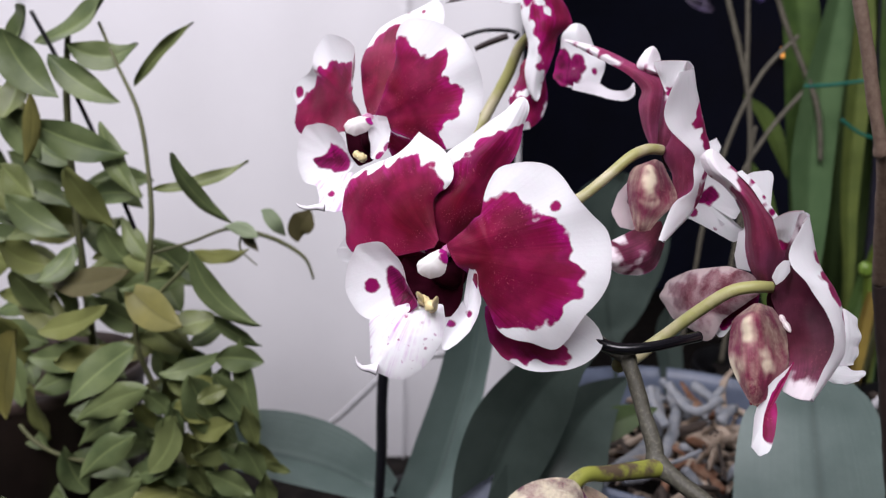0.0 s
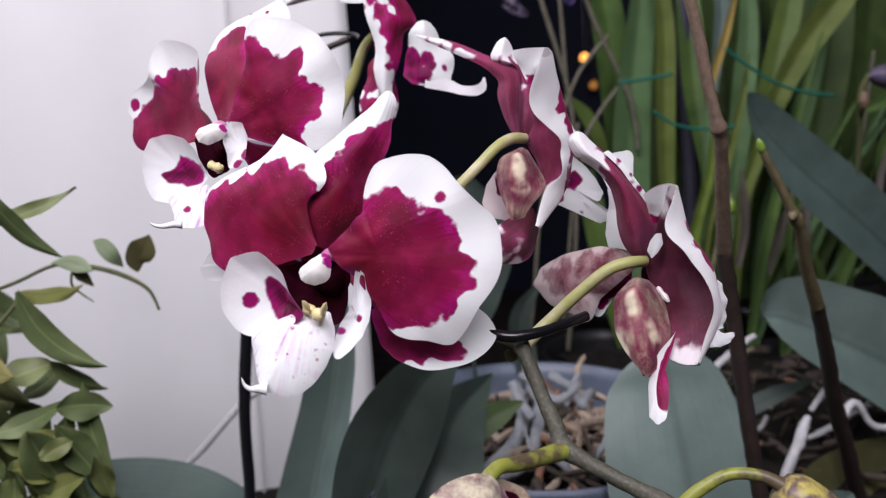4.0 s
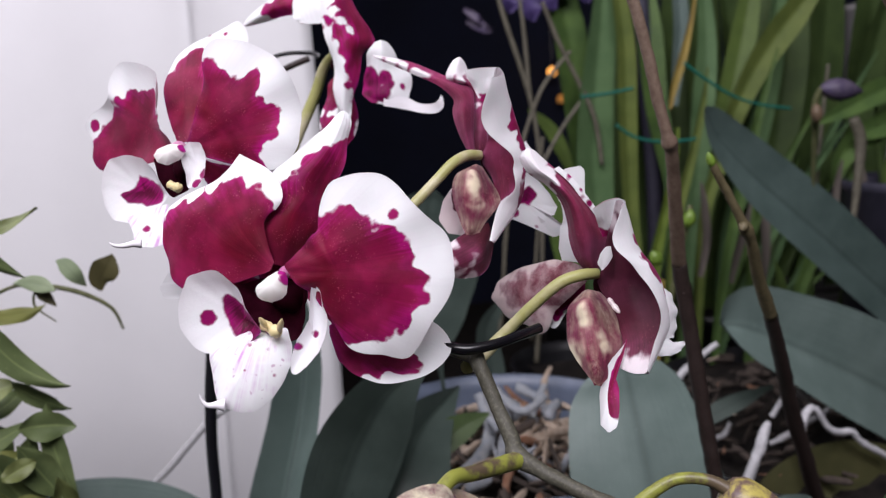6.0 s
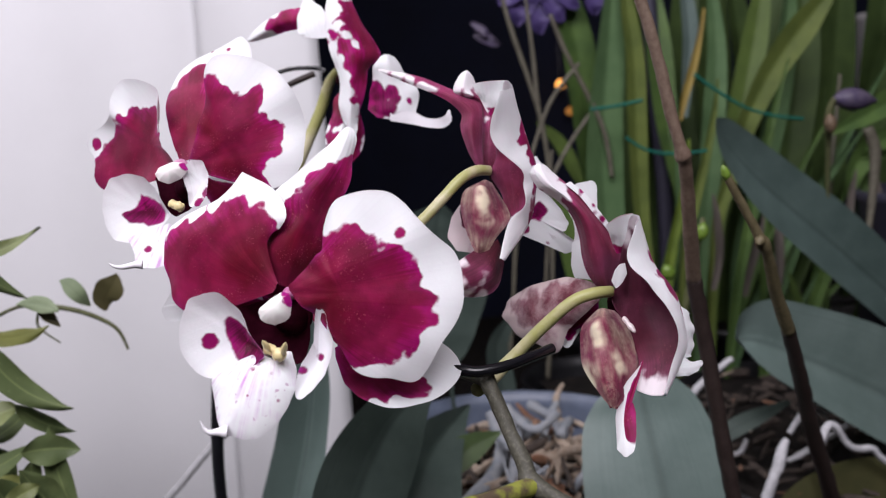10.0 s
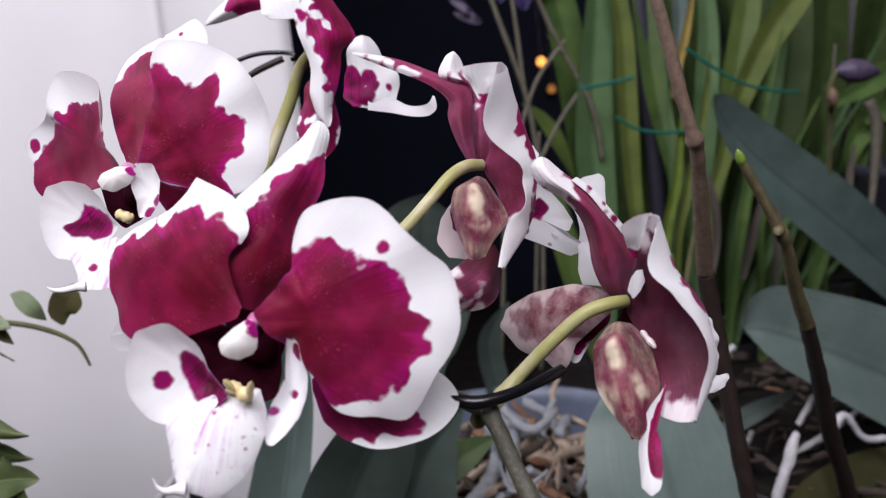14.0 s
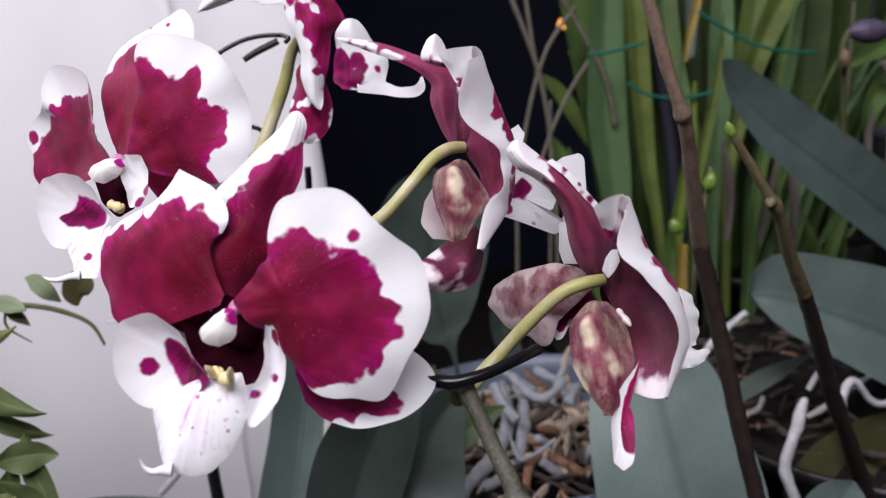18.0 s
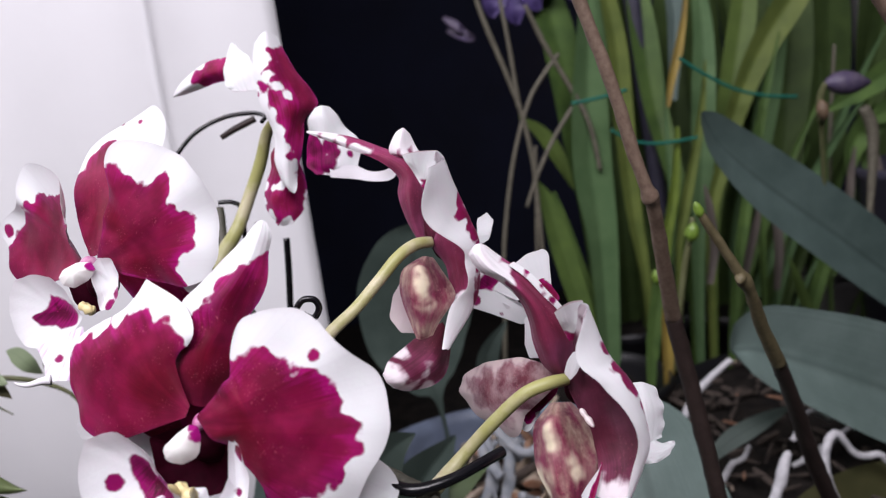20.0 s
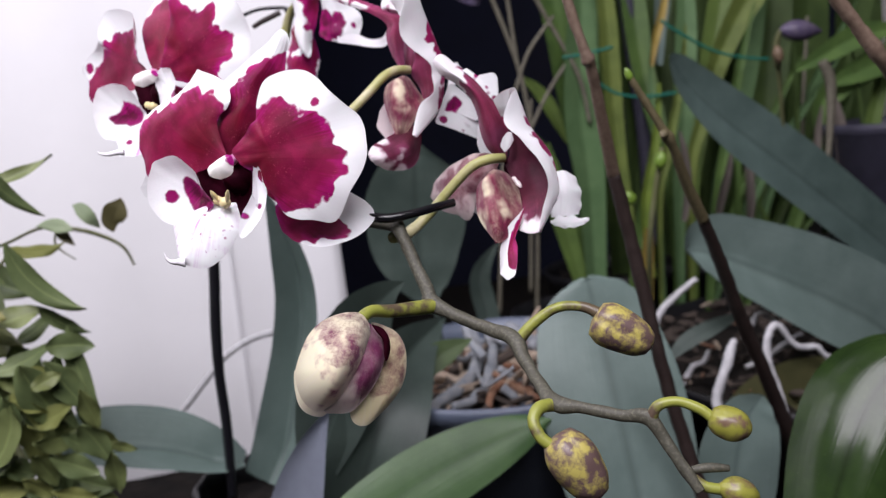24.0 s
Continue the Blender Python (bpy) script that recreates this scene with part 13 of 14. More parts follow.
ribbon("leaf", strap, STRAP_SHADED, [(0.5452, 0.88, 0.85, 0.0064, 0.0064), (0.5452, 0.87, 1.0057, 0.0128, 0.0128), (0.5567, 0.87, 1.1063, 0.0163, 0.0163), (0.5582, 0.87, 1.1981, 0.0175, 0.0175), (0.5457, 0.87, 1.2874, 0.0151, 0.0151), (0.5353, 0.87, 1.3279, 0.0058, 0.0058)], (0.3, -1, 0.1), keel=0.006, steps=24, seed=40)
ribbon("leaf", strap, STRAP_SHADED, [(0.4474, 0.89, 0.85, 0.0065, 0.0065), (0.4474, 0.88, 1.0124, 0.013, 0.013), (0.4549, 0.88, 1.1119, 0.0153, 0.0153), (0.4491, 0.88, 1.2206, 0.0177, 0.0177), (0.4403, 0.88, 1.3192, 0.013, 0.013)], (0.15, -1, 0.15), keel=0.006, steps=24, seed=41)
rnd = random.Random(12)
for k in range(22):
    x, y, lean = rnd.uniform(0.41, 0.70), rnd.uniform(0.74, 0.85), rnd.uniform(-0.04, 0.17)
    tall, half = rnd.uniform(0.16, 0.42), rnd.uniform(0.003, 0.009)
    rows = [(x + lean * f ** 1.7, y, 0.86 + tall * f, half * w, half * w) for f, w in ((0, 0.5), (0.3, 0.9), (0.6, 1.0), (0.85, 0.7), (1.0, 0.08))]
    ribbon("leaf", strap, rnd.choice((LEAF_STRAP, STRAP_LIME, STRAP_BLUE, STRAP_SHADED, LEAF_STRAP) if x < 0.55 else (STRAP_SHADED, LEAF_STRAP)), rows, (rnd.uniform(-0.3, 0.3), -1, 0.15), keel=0.004, steps=16, seed=k)
ribbon("dry_sheath", strap, SHEATH, [(0.4614, 0.72, 1.0125, 0.0026, 0.0026), (0.4675, 0.72, 1.0397, 0.0046, 0.0046), (0.476, 0.72, 1.0663, 0.0041, 0.0041), (0.4805, 0.72, 1.0878, 0.001, 0.001)], (0.1, -1, 0.1), keel=0.003, steps=14, seed=1, label="dry papery leaf sheath")
ribbon("dry_sheath", strap, SHEATH, [(0.5067, 0.74, 0.9976, 0.0037, 0.0037), (0.5106, 0.74, 1.0319, 0.0053, 0.0053), (0.5096, 0.74, 1.0664, 0.0048, 0.0048), (0.5069, 0.74, 1.0893, 0.0011, 0.0011)], (0.1, -1, 0.1), keel=0.003, steps=14, seed=2, label="dry papery leaf sheath")
ribbon("dry_sheath", strap, SHEATH, [(0.418, 0.7, 1.0267, 0.003, 0.003), (0.4237, 0.7, 1.0582, 0.0045, 0.0045), (0.4216, 0.7, 1.0903, 0.004, 0.004), (0.4177, 0.7, 1.1117, 0.001, 0.001)], (0.1, -1, 0.1), keel=0.003, steps=14, seed=3, label="dry papery leaf sheath")
ribbon("dry_sheath", strap, SHEATH, [(0.5966, 0.72, 1.035, 0.0062, 0.0062), (0.5999, 0.72, 1.0686, 0.0077, 0.0077), (0.5969, 0.72, 1.1026, 0.0067, 0.0067), (0.5926, 0.72, 1.1279, 0.001, 0.001)], (0.1, -1, 0.1), keel=0.003, steps=14, seed=4, label="dry papery leaf sheath")
ribbon("dry_sheath", strap, SHEATH, [(0.5787, 0.74, 1.0234, 0.0042, 0.0042), (0.5837, 0.74, 1.0635, 0.0053, 0.0053), (0.5872, 0.74, 1.0975, 0.0042, 0.0042), (0.5917, 0.74, 1.1197, 0.0011, 0.0011)], (0.1, -1, 0.1), keel=0.003, steps=14, seed=5, label="dry papery leaf sheath")
tube("support_cane", strap, POT_PURPLE, [(0.4573, 0.86, 0.9772, 0.0085), (0.4526, 0.86, 1.1131, 0.0085), (0.4441, 0.86, 1.2022, 0.0085), (0.4384, 0.86, 1.2879, 0.0085), (0.4338, 0.86, 1.3324, 0.0085)], sides=10, label="dark purple-grey support cane")
ribbon("leaf", strap, LEAF_STRAP, [(0.3907, 0.77, 0.9152, 0.0045, 0.0045), (0.3958, 0.77, 0.961, 0.0067, 0.0067), (0.4062, 0.77, 1.0113, 0.0077, 0.0077), (0.4153, 0.77, 1.0498, 0.0066, 0.0066), (0.4242, 0.77, 1.0933, 0.0038, 0.0038), (0.4301, 0.77, 1.1364, 0.0016, 0.0016)], (-0.23, -1, 0.08), keel=0.006, steps=24, seed=49)
ribbon("leaf", strap, LEAF_YELLOW2, [(0.4101, 0.76, 0.962, 0.0039, 0.0039), (0.4054, 0.76, 1.0187, 0.0049, 0.0049), (0.4101, 0.76, 1.057, 0.0054, 0.0054), (0.4219, 0.76, 1.105, 0.0048, 0.0048), (0.4276, 0.76, 1.1579, 0.0021, 0.0021)], (0.12, -1, 0.28), keel=0.006, steps=24, seed=39)
ribbon("leaf", strap, LEAF_STRAP, [(0.3594, 0.81, 0.9189, 0.0047, 0.0047), (0.3422, 0.81, 0.9922, 0.0103, 0.0103), (0.3284, 0.81, 1.0511, 0.0113, 0.0113), (0.3176, 0.81, 1.097, 0.0078, 0.0078), (0.3094, 0.81, 1.1197, 0.0017, 0.0017)], (-0.01, -1, 0.04), keel=0.006, steps=24, seed=67)
ribbon("leaf", strap, LEAF_STRAP, [(0.376, 0.82, 0.9019, 0.0048, 0.0048), (0.3583, 0.82, 0.9768, 0.0093, 0.0093), (0.3409, 0.82, 1.0373, 0.0103, 0.0103), (0.3327, 0.82, 1.0782, 0.0068, 0.0068), (0.3274, 0.82, 1.1069, 0.0017, 0.0017)], (0.05, -1, 0.22), keel=0.006, steps=24, seed=43)
ribbon("leaf", strap, LEAF_STRAP, [(0.3562, 0.84, 1.1039, 0.0023, 0.0023), (0.3416, 0.84, 1.1393, 0.0081, 0.0081), (0.327, 0.84, 1.1627, 0.0068, 0.0068), (0.3066, 0.84, 1.1804, 0.0011, 0.0011)], (0.20, -1, 0.02), keel=0.006, steps=24, seed=78)
ribbon("leaf", strap, LEAF_YELLOW, [(0.3939, 0.74, 0.9238, 0.0054, 0.0054), (0.3952, 0.74, 0.9573, 0.0065, 0.0065), (0.397, 0.74, 0.9902, 0.007, 0.007), (0.3999, 0.74, 1.0172, 0.0048, 0.0048)], (0.20, -1, 0.05), keel=0.006, steps=24, seed=97)
ribbon("leaf", strap, LEAF_STRAP, [(0.6023, 0.74, 1.1392, 0.0022, 0.0022), (0.6271, 0.74, 1.1489, 0.011, 0.011), (0.6651, 0.74, 1.1581, 0.0133, 0.0133), (0.7049, 0.74, 1.1509, 0.0022, 0.0022)], (-0.18, -1, 0.21), keel=0.006, steps=24, seed=91)
ribbon("leaf", strap, LEAF_STRAP, [(0.5568, 0.73, 1.1572, 0.0021, 0.0021), (0.5868, 0.73, 1.1691, 0.0086, 0.0086), (0.6294, 0.73, 1.186, 0.0119, 0.0119), (0.6799, 0.73, 1.1896, 0.0022, 0.0022)], (0.01, -1, 0.16), keel=0.006, steps=24, seed=68)
ribbon("leaf", strap, LEAF_STRAP, [(0.5937, 0.75, 1.0786, 0.0022, 0.0022), (0.5985, 0.75, 1.1173, 0.0111, 0.0111), (0.623, 0.75, 1.1408, 0.0134, 0.0134), (0.6681, 0.75, 1.1471, 0.0034, 0.0034)], (0.13, -1, 0.18), keel=0.006, steps=24, seed=19)
ribbon("leaf", strap, STRAP_SHADED, [(0.4331, 0.91, 0.85, 0.0082, 0.0082), (0.4331, 0.9, 1.0039, 0.0164, 0.0164), (0.4279, 0.9, 1.125, 0.0205, 0.0205), (0.4259, 0.9, 1.2227, 0.0215, 0.0215), (0.4241, 0.9, 1.3286, 0.0144, 0.0144)], (0.2, -1, 0.1), keel=0.006, steps=24, seed=141)
ribbon("leaf", strap, STRAP_SHADED, [(0.4912, 0.92, 0.85, 0.0093, 0.0093), (0.4912, 0.91, 0.9972, 0.0186, 0.0186), (0.5013, 0.91, 1.1203, 0.0232, 0.0232), (0.5063, 0.91, 1.2206, 0.0244, 0.0244), (0.5111, 0.91, 1.3295, 0.0162, 0.0162)], (-0.2, -1, 0.1), keel=0.006, steps=24, seed=142)
ribbon("leaf", strap, STRAP_SHADED, [(0.5465, 0.91, 0.85, 0.0087, 0.0087), (0.5465, 0.9, 0.9941, 0.0174, 0.0174), (0.5399, 0.9, 1.1185, 0.0217, 0.0217), (0.5365, 0.9, 1.2189, 0.0228, 0.0228), (0.5332, 0.9, 1.3275, 0.0152, 0.0152)], (0.1, -1, 0.2), keel=0.006, steps=24, seed=143)
ribbon("leaf", strap, STRAP_SHADED, [(0.5951, 0.93, 0.85, 0.0109, 0.0109), (0.5951, 0.92, 0.9865, 0.0217, 0.0217), (0.6081, 0.92, 1.1137, 0.0272, 0.0272), (0.6138, 0.92, 1.2175, 0.0285, 0.0285), (0.619, 0.92, 1.3303, 0.019, 0.019)], (-0.15, -1, 0.1), keel=0.006, steps=24, seed=144)
ribbon("leaf", strap, STRAP_SHADED, [(0.6553, 0.93, 0.85, 0.0114, 0.0114), (0.6553, 0.92, 0.9813, 0.0227, 0.0227), (0.672, 0.92, 1.11, 0.0284, 0.0284), (0.6789, 0.92, 1.2152, 0.0298, 0.0298), (0.6853, 0.92, 1.3296, 0.0199, 0.0199)], (0.2, -1, 0.1), keel=0.006, steps=24, seed=145)
ribbon("leaf", strap, STRAP_SHADED, [(0.7548, 0.93, 0.85, 0.0124, 0.0124), (0.7548, 0.92, 0.9727, 0.0247, 0.0247), (0.7653, 0.92, 1.1046, 0.0309, 0.0309), (0.7685, 0.92, 1.212, 0.0324, 0.0324), (0.7711, 0.92, 1.3287, 0.0216, 0.0216)], (0.0, -1, 0.1), keel=0.006, steps=24, seed=146)
tube("shoot", strap, VINE_STEM, [(0.36273, 0.62, 1.10381, 0.00186), (0.3588, 0.62, 1.08649, 0.00234), (0.35576, 0.625, 1.06286, 0.00236), (0.35177, 0.63, 1.02416, 0.0024), (0.36229, 0.66, 0.97216, 0.00254)])
pod("shoot_tip", strap, TIP_GREEN, (0.357, 0.615, 1.0869), (0.3589, 0.612, 1.1017), 0.0051)
pod("shoot_tip", strap, TIP_GREEN, (0.3312, 0.61, 1.0614), (0.3238, 0.607, 1.0726), 0.0051)
twine = thing("garden_twine", (0.4443, 0.78, 1.1572), "thin teal twine tied round the strap leaves", "twine")
tube("twine_loop", twine, TWINE, [(0.3287, 0.755, 1.19009, 0.00153), (0.35172, 0.755, 1.19177, 0.00154), (0.37951, 0.755, 1.19585, 0.00155)], sides=6)
tube("twine_loop", twine, TWINE, [(0.36246, 0.755, 1.16336, 0.00156), (0.3792, 0.755, 1.1523, 0.00157), (0.39906, 0.755, 1.14667, 0.00158), (0.42206, 0.755, 1.14556, 0.00159), (0.4436, 0.755, 1.14663, 0.0016)], sides=6)
tube("twine_loop", twine, TWINE, [(0.43045, 0.755, 1.21715, 0.00157), (0.45365, 0.755, 1.20105, 0.00158), (0.48325, 0.755, 1.18441, 0.0016), (0.51338, 0.755, 1.17536, 0.00162), (0.54398, 0.755, 1.17095, 0.00163)], sides=6)
twigs = thing("dry_orchid_stems", (0.3, 0.8, 0.82), "thin dry stems of a violet orchid, leafless", "plant")
tube("twig", twigs, TWIG, [(0.2618, 0.8, 1.3038, 0.00193), (0.2715, 0.8, 1.2663, 0.00234), (0.2842, 0.8, 1.2278, 0.00236), (0.2968, 0.8, 1.1857, 0.00239), (0.3029, 0.8, 1.1435, 0.00202), (0.3046, 0.8, 1.0923, 0.00204), (0.3035, 0.8, 1.023, 0.00206), (0.2956, 0.8, 0.9288, 0.00251)], sides=8, rough=0.2)
tube("twig", twigs, TWIG, [(0.2861, 0.8, 1.2967, 0.00156), (0.2915, 0.8, 1.2432, 0.00197), (0.2954, 0.8, 1.1886, 0.00199)], sides=8, rough=0.2)
tube("twig", twigs, TWIG, [(0.3367, 0.8, 1.2336, 0.00199), (0.3138, 0.8, 1.2086, 0.00199), (0.301, 0.8, 1.1869, 0.00199), (0.2873, 0.8, 1.1509, 0.00200), (0.2774, 0.8, 1.113, 0.00202), (0.2678, 0.8, 1.0631, 0.00203), (0.2628, 0.8, 1.006, 0.00204), (0.2551, 0.8, 0.9361, 0.00248)], sides=8, rough=0.2)
tube("twig", twigs, TWIG, [(0.3096, 0.8, 1.279, 0.00196), (0.3234, 0.8, 1.2456, 0.00238), (0.338, 0.8, 1.2171, 0.00240), (0.3602, 0.8, 1.1704, 0.00244), (0.3679, 0.8, 1.1242, 0.00205)], sides=8, rough=0.2)
tube("twig", twigs, TWIG, [(0.3467, 0.8, 1.1858, 0.00202), (0.3264, 0.8, 1.1603, 0.00202), (0.3087, 0.8, 1.1315, 0.00202), (0.2935, 0.8, 1.0995, 0.00162)], sides=8, rough=0.2)
tube("twig", twigs, TWIG, [(0.3069, 0.8, 1.1541, 0.00161), (0.3005, 0.8, 1.07, 0.00163), (0.2909, 0.8, 0.9538, 0.00208)], sides=8, rough=0.2)
tube("twig", twigs, TWIG, [(0.6177, 0.8, 1.2127, 0.00171), (0.6123, 0.8, 1.1483, 0.00217), (0.607, 0.8, 1.0701, 0.00220), (0.5987, 0.8, 0.9776, 0.00223)], sides=8, rough=0.2)
violets = thing("violet_flowers", (0.3139, 0.85, 1.2887), "blurred violet orchid flowers at the top of the stems", "flower")
ribbon("petal", violets, VIOLET, [(0.2975, 0.84, 1.3098, 0.0016, 0.0016), (0.293, 0.835, 1.2967, 0.0109, 0.0109), (0.2886, 0.83, 1.2838, 0.0108, 0.0108), (0.2878, 0.835, 1.2739, 0.0011, 0.0011)], (0.1, -1, 0.3), steps=14, curl=0.003)
ribbon("petal", violets, VIOLET, [(0.3075, 0.84, 1.3037, 0.0016, 0.0016), (0.3078, 0.835, 1.2899, 0.012, 0.012), (0.3081, 0.83, 1.2761, 0.012, 0.012), (0.3116, 0.835, 1.2652, 0.0011, 0.0011)], (0.1, -1, 0.3), steps=14, curl=0.003)
ribbon("petal", violets, VIOLET, [(0.3176, 0.84, 1.3083, 0.0016, 0.0016), (0.3223, 0.835, 1.2965, 0.011, 0.011), (0.327, 0.83, 1.2848, 0.0109, 0.0109), (0.3344, 0.835, 1.2758, 0.0011, 0.0011)], (0.1, -1, 0.3), steps=14, curl=0.003)
ribbon("petal", violets, VIOLET, [(0.3269, 0.84, 1.3107, 0.0017, 0.0017), (0.3342, 0.835, 1.3026, 0.0099, 0.0099), (0.3414, 0.83, 1.2945, 0.0099, 0.0099), (0.3512, 0.835, 1.2889, 0.0011, 0.0011)], (0.1, -1, 0.3), steps=14, curl=0.003)
ribbon("petal", violets, VIOLET, [(0.2989, 0.84, 1.3149, 0.0016, 0.0016), (0.2878, 0.835, 1.3072, 0.0098, 0.0098), (0.277, 0.83, 1.2996, 0.0097, 0.0097), (0.2705, 0.835, 1.2944, 0.0011, 0.0011)], (0.1, -1, 0.3), steps=14, curl=0.003)
ribbon("petal", violets, VIOLET, [(0.306, 0.84, 1.322, 0.0016, 0.0016), (0.3039, 0.835, 1.3102, 0.012, 0.012), (0.3018, 0.83, 1.2984, 0.0119, 0.0119), (0.3032, 0.835, 1.2896, 0.0011, 0.0011)], (0.1, -1, 0.3), steps=14, curl=0.003)
ribbon("petal", violets, VIOLET, [(0.3709, 0.84, 1.3108, 0.0017, 0.0017), (0.3685, 0.835, 1.3003, 0.0111, 0.0111), (0.3662, 0.83, 1.2899, 0.011, 0.011), (0.3681, 0.835, 1.2822, 0.0011, 0.0011)], (0.1, -1, 0.3), steps=14, curl=0.003)
ribbon("petal", violets, VIOLET, [(0.3882, 0.84, 1.3118, 0.0017, 0.0017), (0.3895, 0.835, 1.3018, 0.0122, 0.0122), (0.3908, 0.83, 1.2918, 0.0122, 0.0122), (0.3961, 0.835, 1.2845, 0.0011, 0.0011)], (0.1, -1, 0.3), steps=14, curl=0.003)
ribbon("petal", violets, PURPLE_BUD, [(0.2455, 0.84, 1.266, 0.0016, 0.0016), (0.2529, 0.835, 1.2622, 0.0054, 0.0054), (0.2602, 0.83, 1.2584, 0.0054, 0.0054), (0.2691, 0.835, 1.256, 0.0011, 0.0011)], (0.1, -1, 0.3), steps=14, curl=0.003)
ribbon("petal", violets, PURPLE_BUD, [(0.243, 0.84, 1.2774, 0.0016, 0.0016), (0.2485, 0.835, 1.272, 0.0043, 0.0043), (0.254, 0.83, 1.2666, 0.0043, 0.0043), (0.2612, 0.835, 1.2629, 0.0011, 0.0011)], (0.1, -1, 0.3), steps=14, curl=0.003)
purplebud = thing("purple_bud", (0.4733, 0.6, 1.1871), "dull purple flower bud on a green stalk", "flower bud")
pod("bud", purplebud, PURPLE_BUD, (0.4586, 0.6, 1.1888), (0.4957, 0.6, 1.185), 0.0086, profile=(0.3, 0.8, 1, 0.9, 0.55, 0.15))
tube("stalk", purplebud, VINE_STEM, [(0.45953, 0.6, 1.1888, 0.00214), (0.4587, 0.605, 1.17937, 0.00259), (0.46194, 0.61, 1.16442, 0.00306), (0.46994, 0.62, 1.14662, 0.00179), (0.50016, 0.66, 1.0478, 0.00196)])
pod("node", purplebud, CALLUS_BROWN, (0.4573, 0.603, 1.1772), (0.4598, 0.603, 1.1623), 0.0043)
roots = thing("aerial_roots", (0.342, 0.49, 0.9548), "silver-white orchid roots hanging over the bench", "root")
tube("root", roots, ROOT, [(0.3453, 0.49, 0.8941, 0.00296), (0.3396, 0.495, 0.9177, 0.00326), (0.3386, 0.5, 0.9317, 0.00357), (0.3475, 0.503, 0.9504, 0.00357), (0.3555, 0.506, 0.9665, 0.00299), (0.3588, 0.507, 0.9695, 0.00180)], rough=0.3)
tube("root", roots, ROOT, [(0.3895, 0.49, 0.9037, 0.00239), (0.385, 0.497, 0.9317, 0.00240), (0.3796, 0.5, 0.9528, 0.00269), (0.3805, 0.502, 0.9689, 0.00269), (0.3858, 0.503, 0.9775, 0.00269), (0.3919, 0.503, 0.9754, 0.00240), (0.3996, 0.503, 0.9642, 0.00211), (0.4084, 0.503, 0.9583, 0.00242), (0.4196, 0.503, 0.957, 0.00212), (0.4285, 0.503, 0.948, 0.00213), (0.4504, 0.505, 0.9342, 0.00247)], rough=0.3)
tube("root", roots, ROOT, [(0.3961, 0.56, 0.9281, 0.00199), (0.4109, 0.56, 0.9329, 0.00233), (0.4284, 0.56, 0.9411, 0.00234), (0.446, 0.56, 0.9489, 0.00201)], rough=0.3)
ribbon("leaf", broad2, LEAF_OLIVE_DARK, [(0.3478, 0.503, 0.8965, 0.016, 0.016), (0.3731, 0.503, 0.9098, 0.026, 0.026), (0.3995, 0.504, 0.9158, 0.031, 0.031), (0.4318, 0.506, 0.9141, 0.031, 0.031), (0.4743, 0.508, 0.9048, 0.024, 0.024), (0.5141, 0.51, 0.8912, 0.002, 0.002)], (0, -1, 0.3), keel=0.006, wave=0.002, seed=90, label="dull olive leaf lying over the bench")
tube("root", roots, ROOT, [(0.3455, 0.62, 0.948, 0.00285), (0.3531, 0.62, 0.9643, 0.00284), (0.3676, 0.62, 0.9772, 0.00284), (0.3873, 0.62, 0.9899, 0.00249)], rough=0.3)
tube("root", roots, ROOT, [(0.3523, 0.58, 0.9144, 0.00203), (0.3604, 0.58, 0.9275, 0.00238), (0.3704, 0.58, 0.9308, 0.00204), (0.3757, 0.58, 0.9396, 0.00169)], rough=0.3)
tube("root", roots, ROOT, [(0.3832, 0.54, 0.9586, 0.00191), (0.3906, 0.54, 0.9686, 0.00223), (0.3979, 0.54, 0.9765, 0.00191), (0.4118, 0.54, 0.9679, 0.00192)], rough=0.3)
greyroot = thing("aerial_roots", (0.5418, 0.66, 1.1235), "grey dried root hanging from the plants behind", "root")
tube("root", greyroot, TWIG, [(0.53726, 0.66, 1.16211, 0.00434), (0.54472, 0.66, 1.14507, 0.00485), (0.54483, 0.66, 1.1185, 0.00391), (0.5412, 0.66, 1.07455, 0.00246)])
LAMPS = ((0.8043, 2.12, 1.2631), (0.8363, 2.14, 1.192))

# ---- dark corner: pots, crate, far lamps ----
def far_lamp(at, radius, strength):
    m, t, p = material("amber_lamp")
    p.inputs["Base Color"].default_value = (0.3, 0.12, 0.03, 1)
    p.inputs["Emission Color"].default_value = (1.0, 0.42, 0.09, 1)
    p.inputs["Emission Strength"].default_value = strength
    ob = thing("string_lamp", at, "small amber lamp glowing in the dark", "lamp", "string lamps")
    a = Vector(at)
    pod("bulb", ob, m, a - Vector((0, 0, radius)), a + Vector((0, 0, radius)), radius, profile=(0.3, 0.8, 1.0, 0.95, 0.7, 0.3))
    tube("cord", ob, WIRE, [(*(a + Vector((0, 0, radius * 0.8))), 0.002), (*(a + Vector((0, 0.02, 0.3))), 0.002), (a.x, a.y + 0.05, 2.6, 0.002)], 6)


far_lamp(LAMPS[0], 0.012, 2.2)
far_lamp(LAMPS[1], 0.011, 0.35)

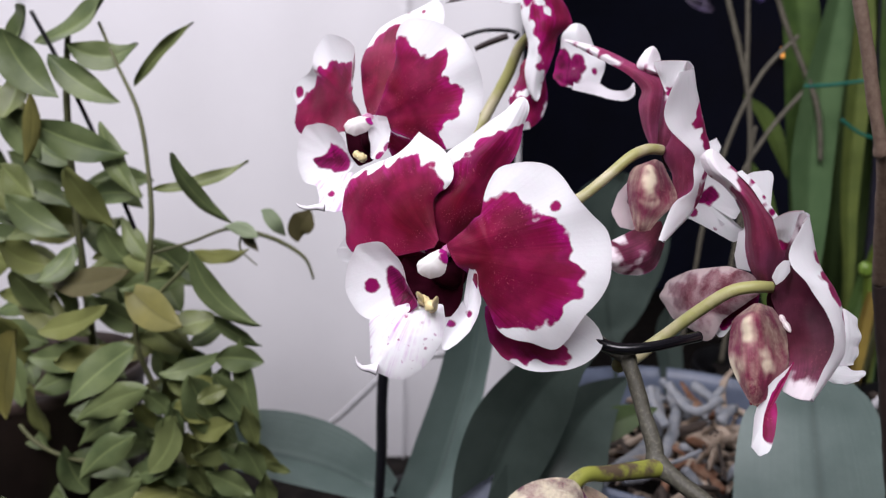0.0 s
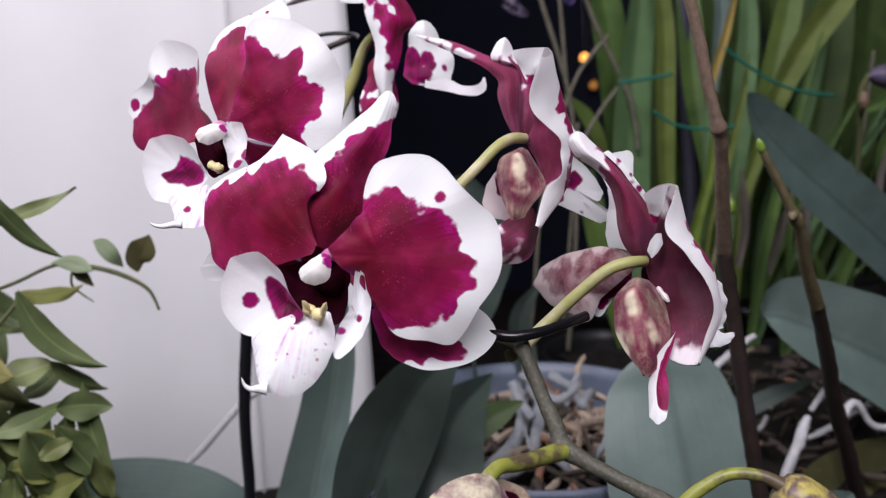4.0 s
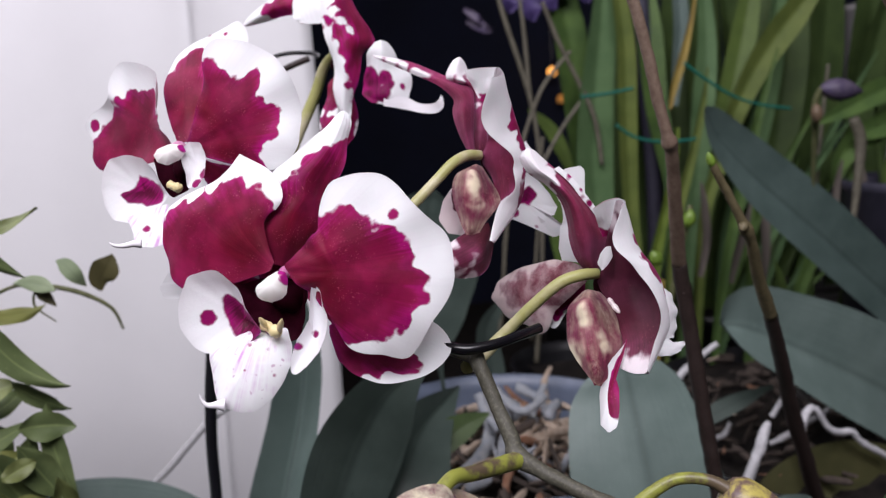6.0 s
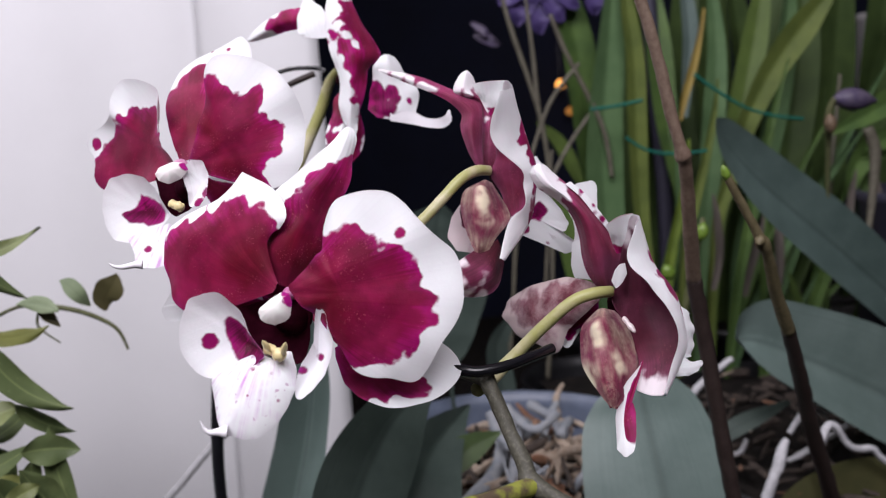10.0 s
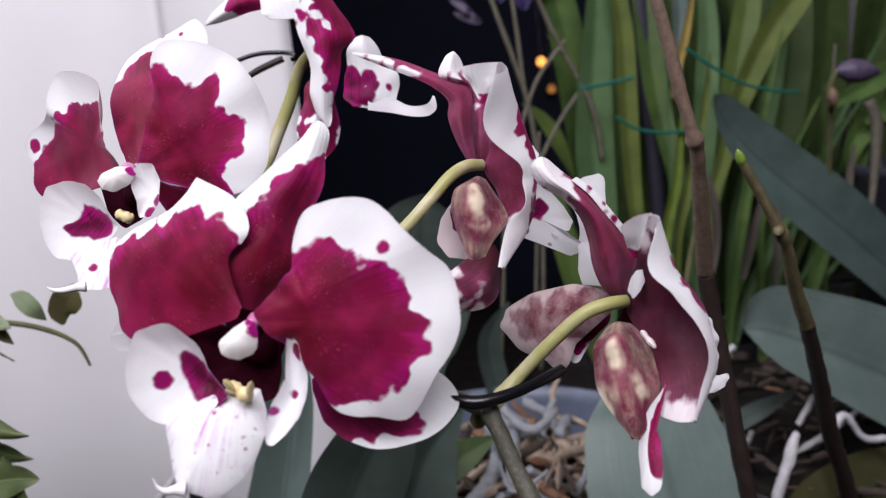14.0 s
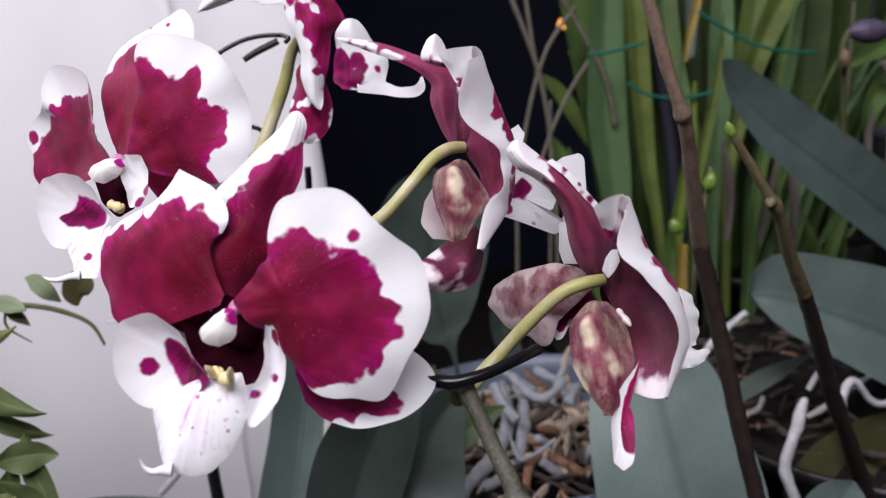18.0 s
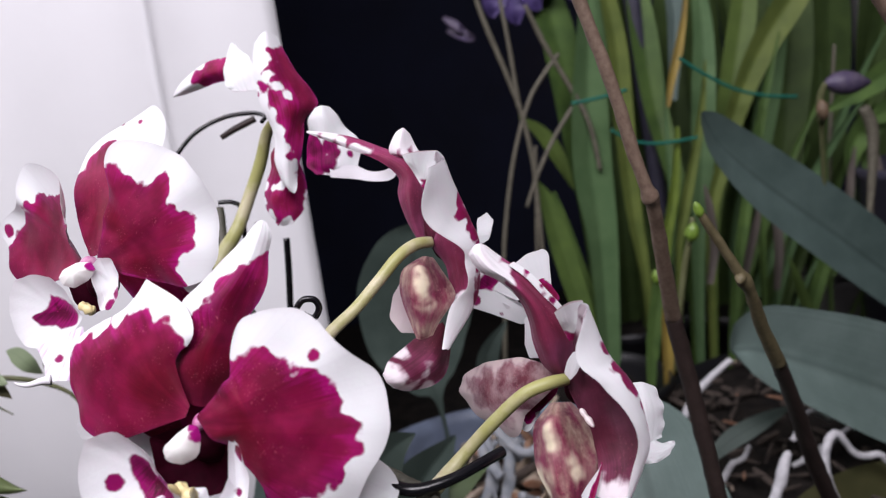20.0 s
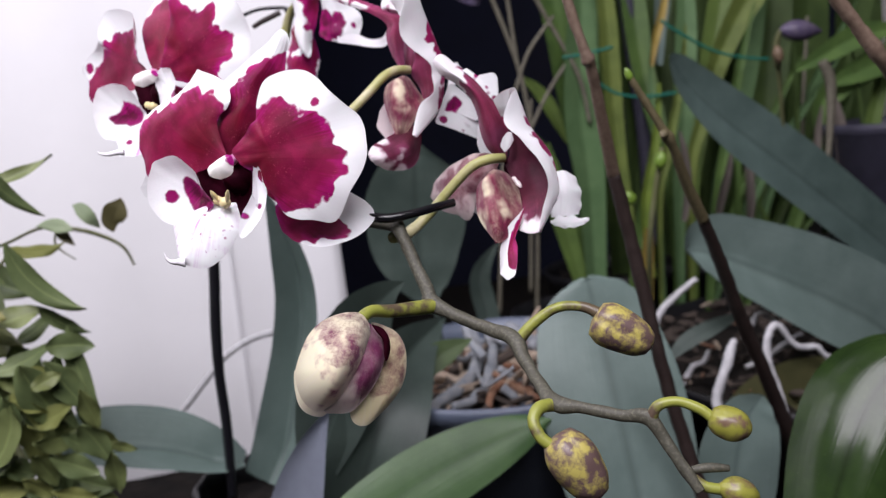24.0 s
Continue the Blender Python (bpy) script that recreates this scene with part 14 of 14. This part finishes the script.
crate = thing("plastic_crate", (0.95, 0.95, 0.82), "dark grey slatted plastic crate on the bench", "crate")
for k in range(12):
    box("slat", crate, SLAT, (0.62, 0.86 + 0.025 * k, 0.955), (1.2, 0.872 + 0.025 * k, 0.962), 0.001)
for y in (0.85, 1.16):
    box("rail", crate, SLAT, (0.61, y - 0.006, 0.82), (1.21, y + 0.006, 0.955), 0.002)


def black_pot(x, y, z, rim, tall, mat=POT_BLACK, label="black plastic nursery pot on the bench"):
    ob = thing("nursery_pot", (x, y, z - tall), label, "flower pot", "nursery pots")
    vessel("pot_wall", ob, mat, (x, y, z), rim, rim * 0.75, tall)
    bm = bmesh.new()
    bmesh.ops.create_grid(bm, x_segments=10, y_segments=10, size=rim * 0.62)
    for v in bm.verts:
        v.co = Vector((x + v.co.x, y + v.co.y, z - 0.014 + 0.006 * noise.noise(v.co * 90)))
    part("potting_mix", bm, SOIL, ob)


black_pot(0.33, 0.76, 0.94, 0.07, 0.12)
black_pot(0.55, 0.90, 0.95, 0.09, 0.13)
# stand-in for a pale patch, made tall so its rim shows in view there
black_pot(1.0387, 1.2, 1.3168, 0.075, 0.4968, POT_WHITE, "tall white pot set to fill a pale patch seen behind the leaves")
black_pot(0.42, 0.90, 0.95, 0.08, 0.13)
black_pot(0.66, 0.72, 1.10, 0.07, 0.28, POT_PURPLE, "dull purple-grey tall pot on the bench")

# a bed of dark substrate with loose bark and dry scraps
bed = thing("substrate_tray", (0.52, 0.60, 0.82), "black tray of dark substrate with loose bark and dry scraps", "tray")
vessel("tray_wall", bed, POT_BLACK, (0.52, 0.60, 0.925), 0.195, 0.17, 0.105)
mound("substrate", bed, SOIL, (0.52, 0.60, 0.912), 0.19, 0.016)
rnd = random.Random(5)
for k in range(290):
    r, q = 0.182 * math.sqrt(rnd.random()), rnd.uniform(0, 6.28)
    x, y = 0.52 + r * math.cos(q), 0.60 + r * math.sin(q)
    a, l = rnd.uniform(0, 6.28), rnd.uniform(0.007, 0.028)
    d = Vector((math.cos(a), math.sin(a), rnd.uniform(-0.4, 0.4))) * l / 2
    c = Vector((x, y, 0.921 + rnd.uniform(-0.006, 0.006)))
    mat = BARK_DARK if rnd.random() < 0.90 else BARK_RED if rnd.random() < 0.7 else BARK
    pod("bark_chip", bed, mat, c - d, c + d, rnd.uniform(0.0012, 0.0038), (0.6, 1.0, 0.9, 1.0, 0.9, 0.5), 4, 0.3, 0.5, k, True)
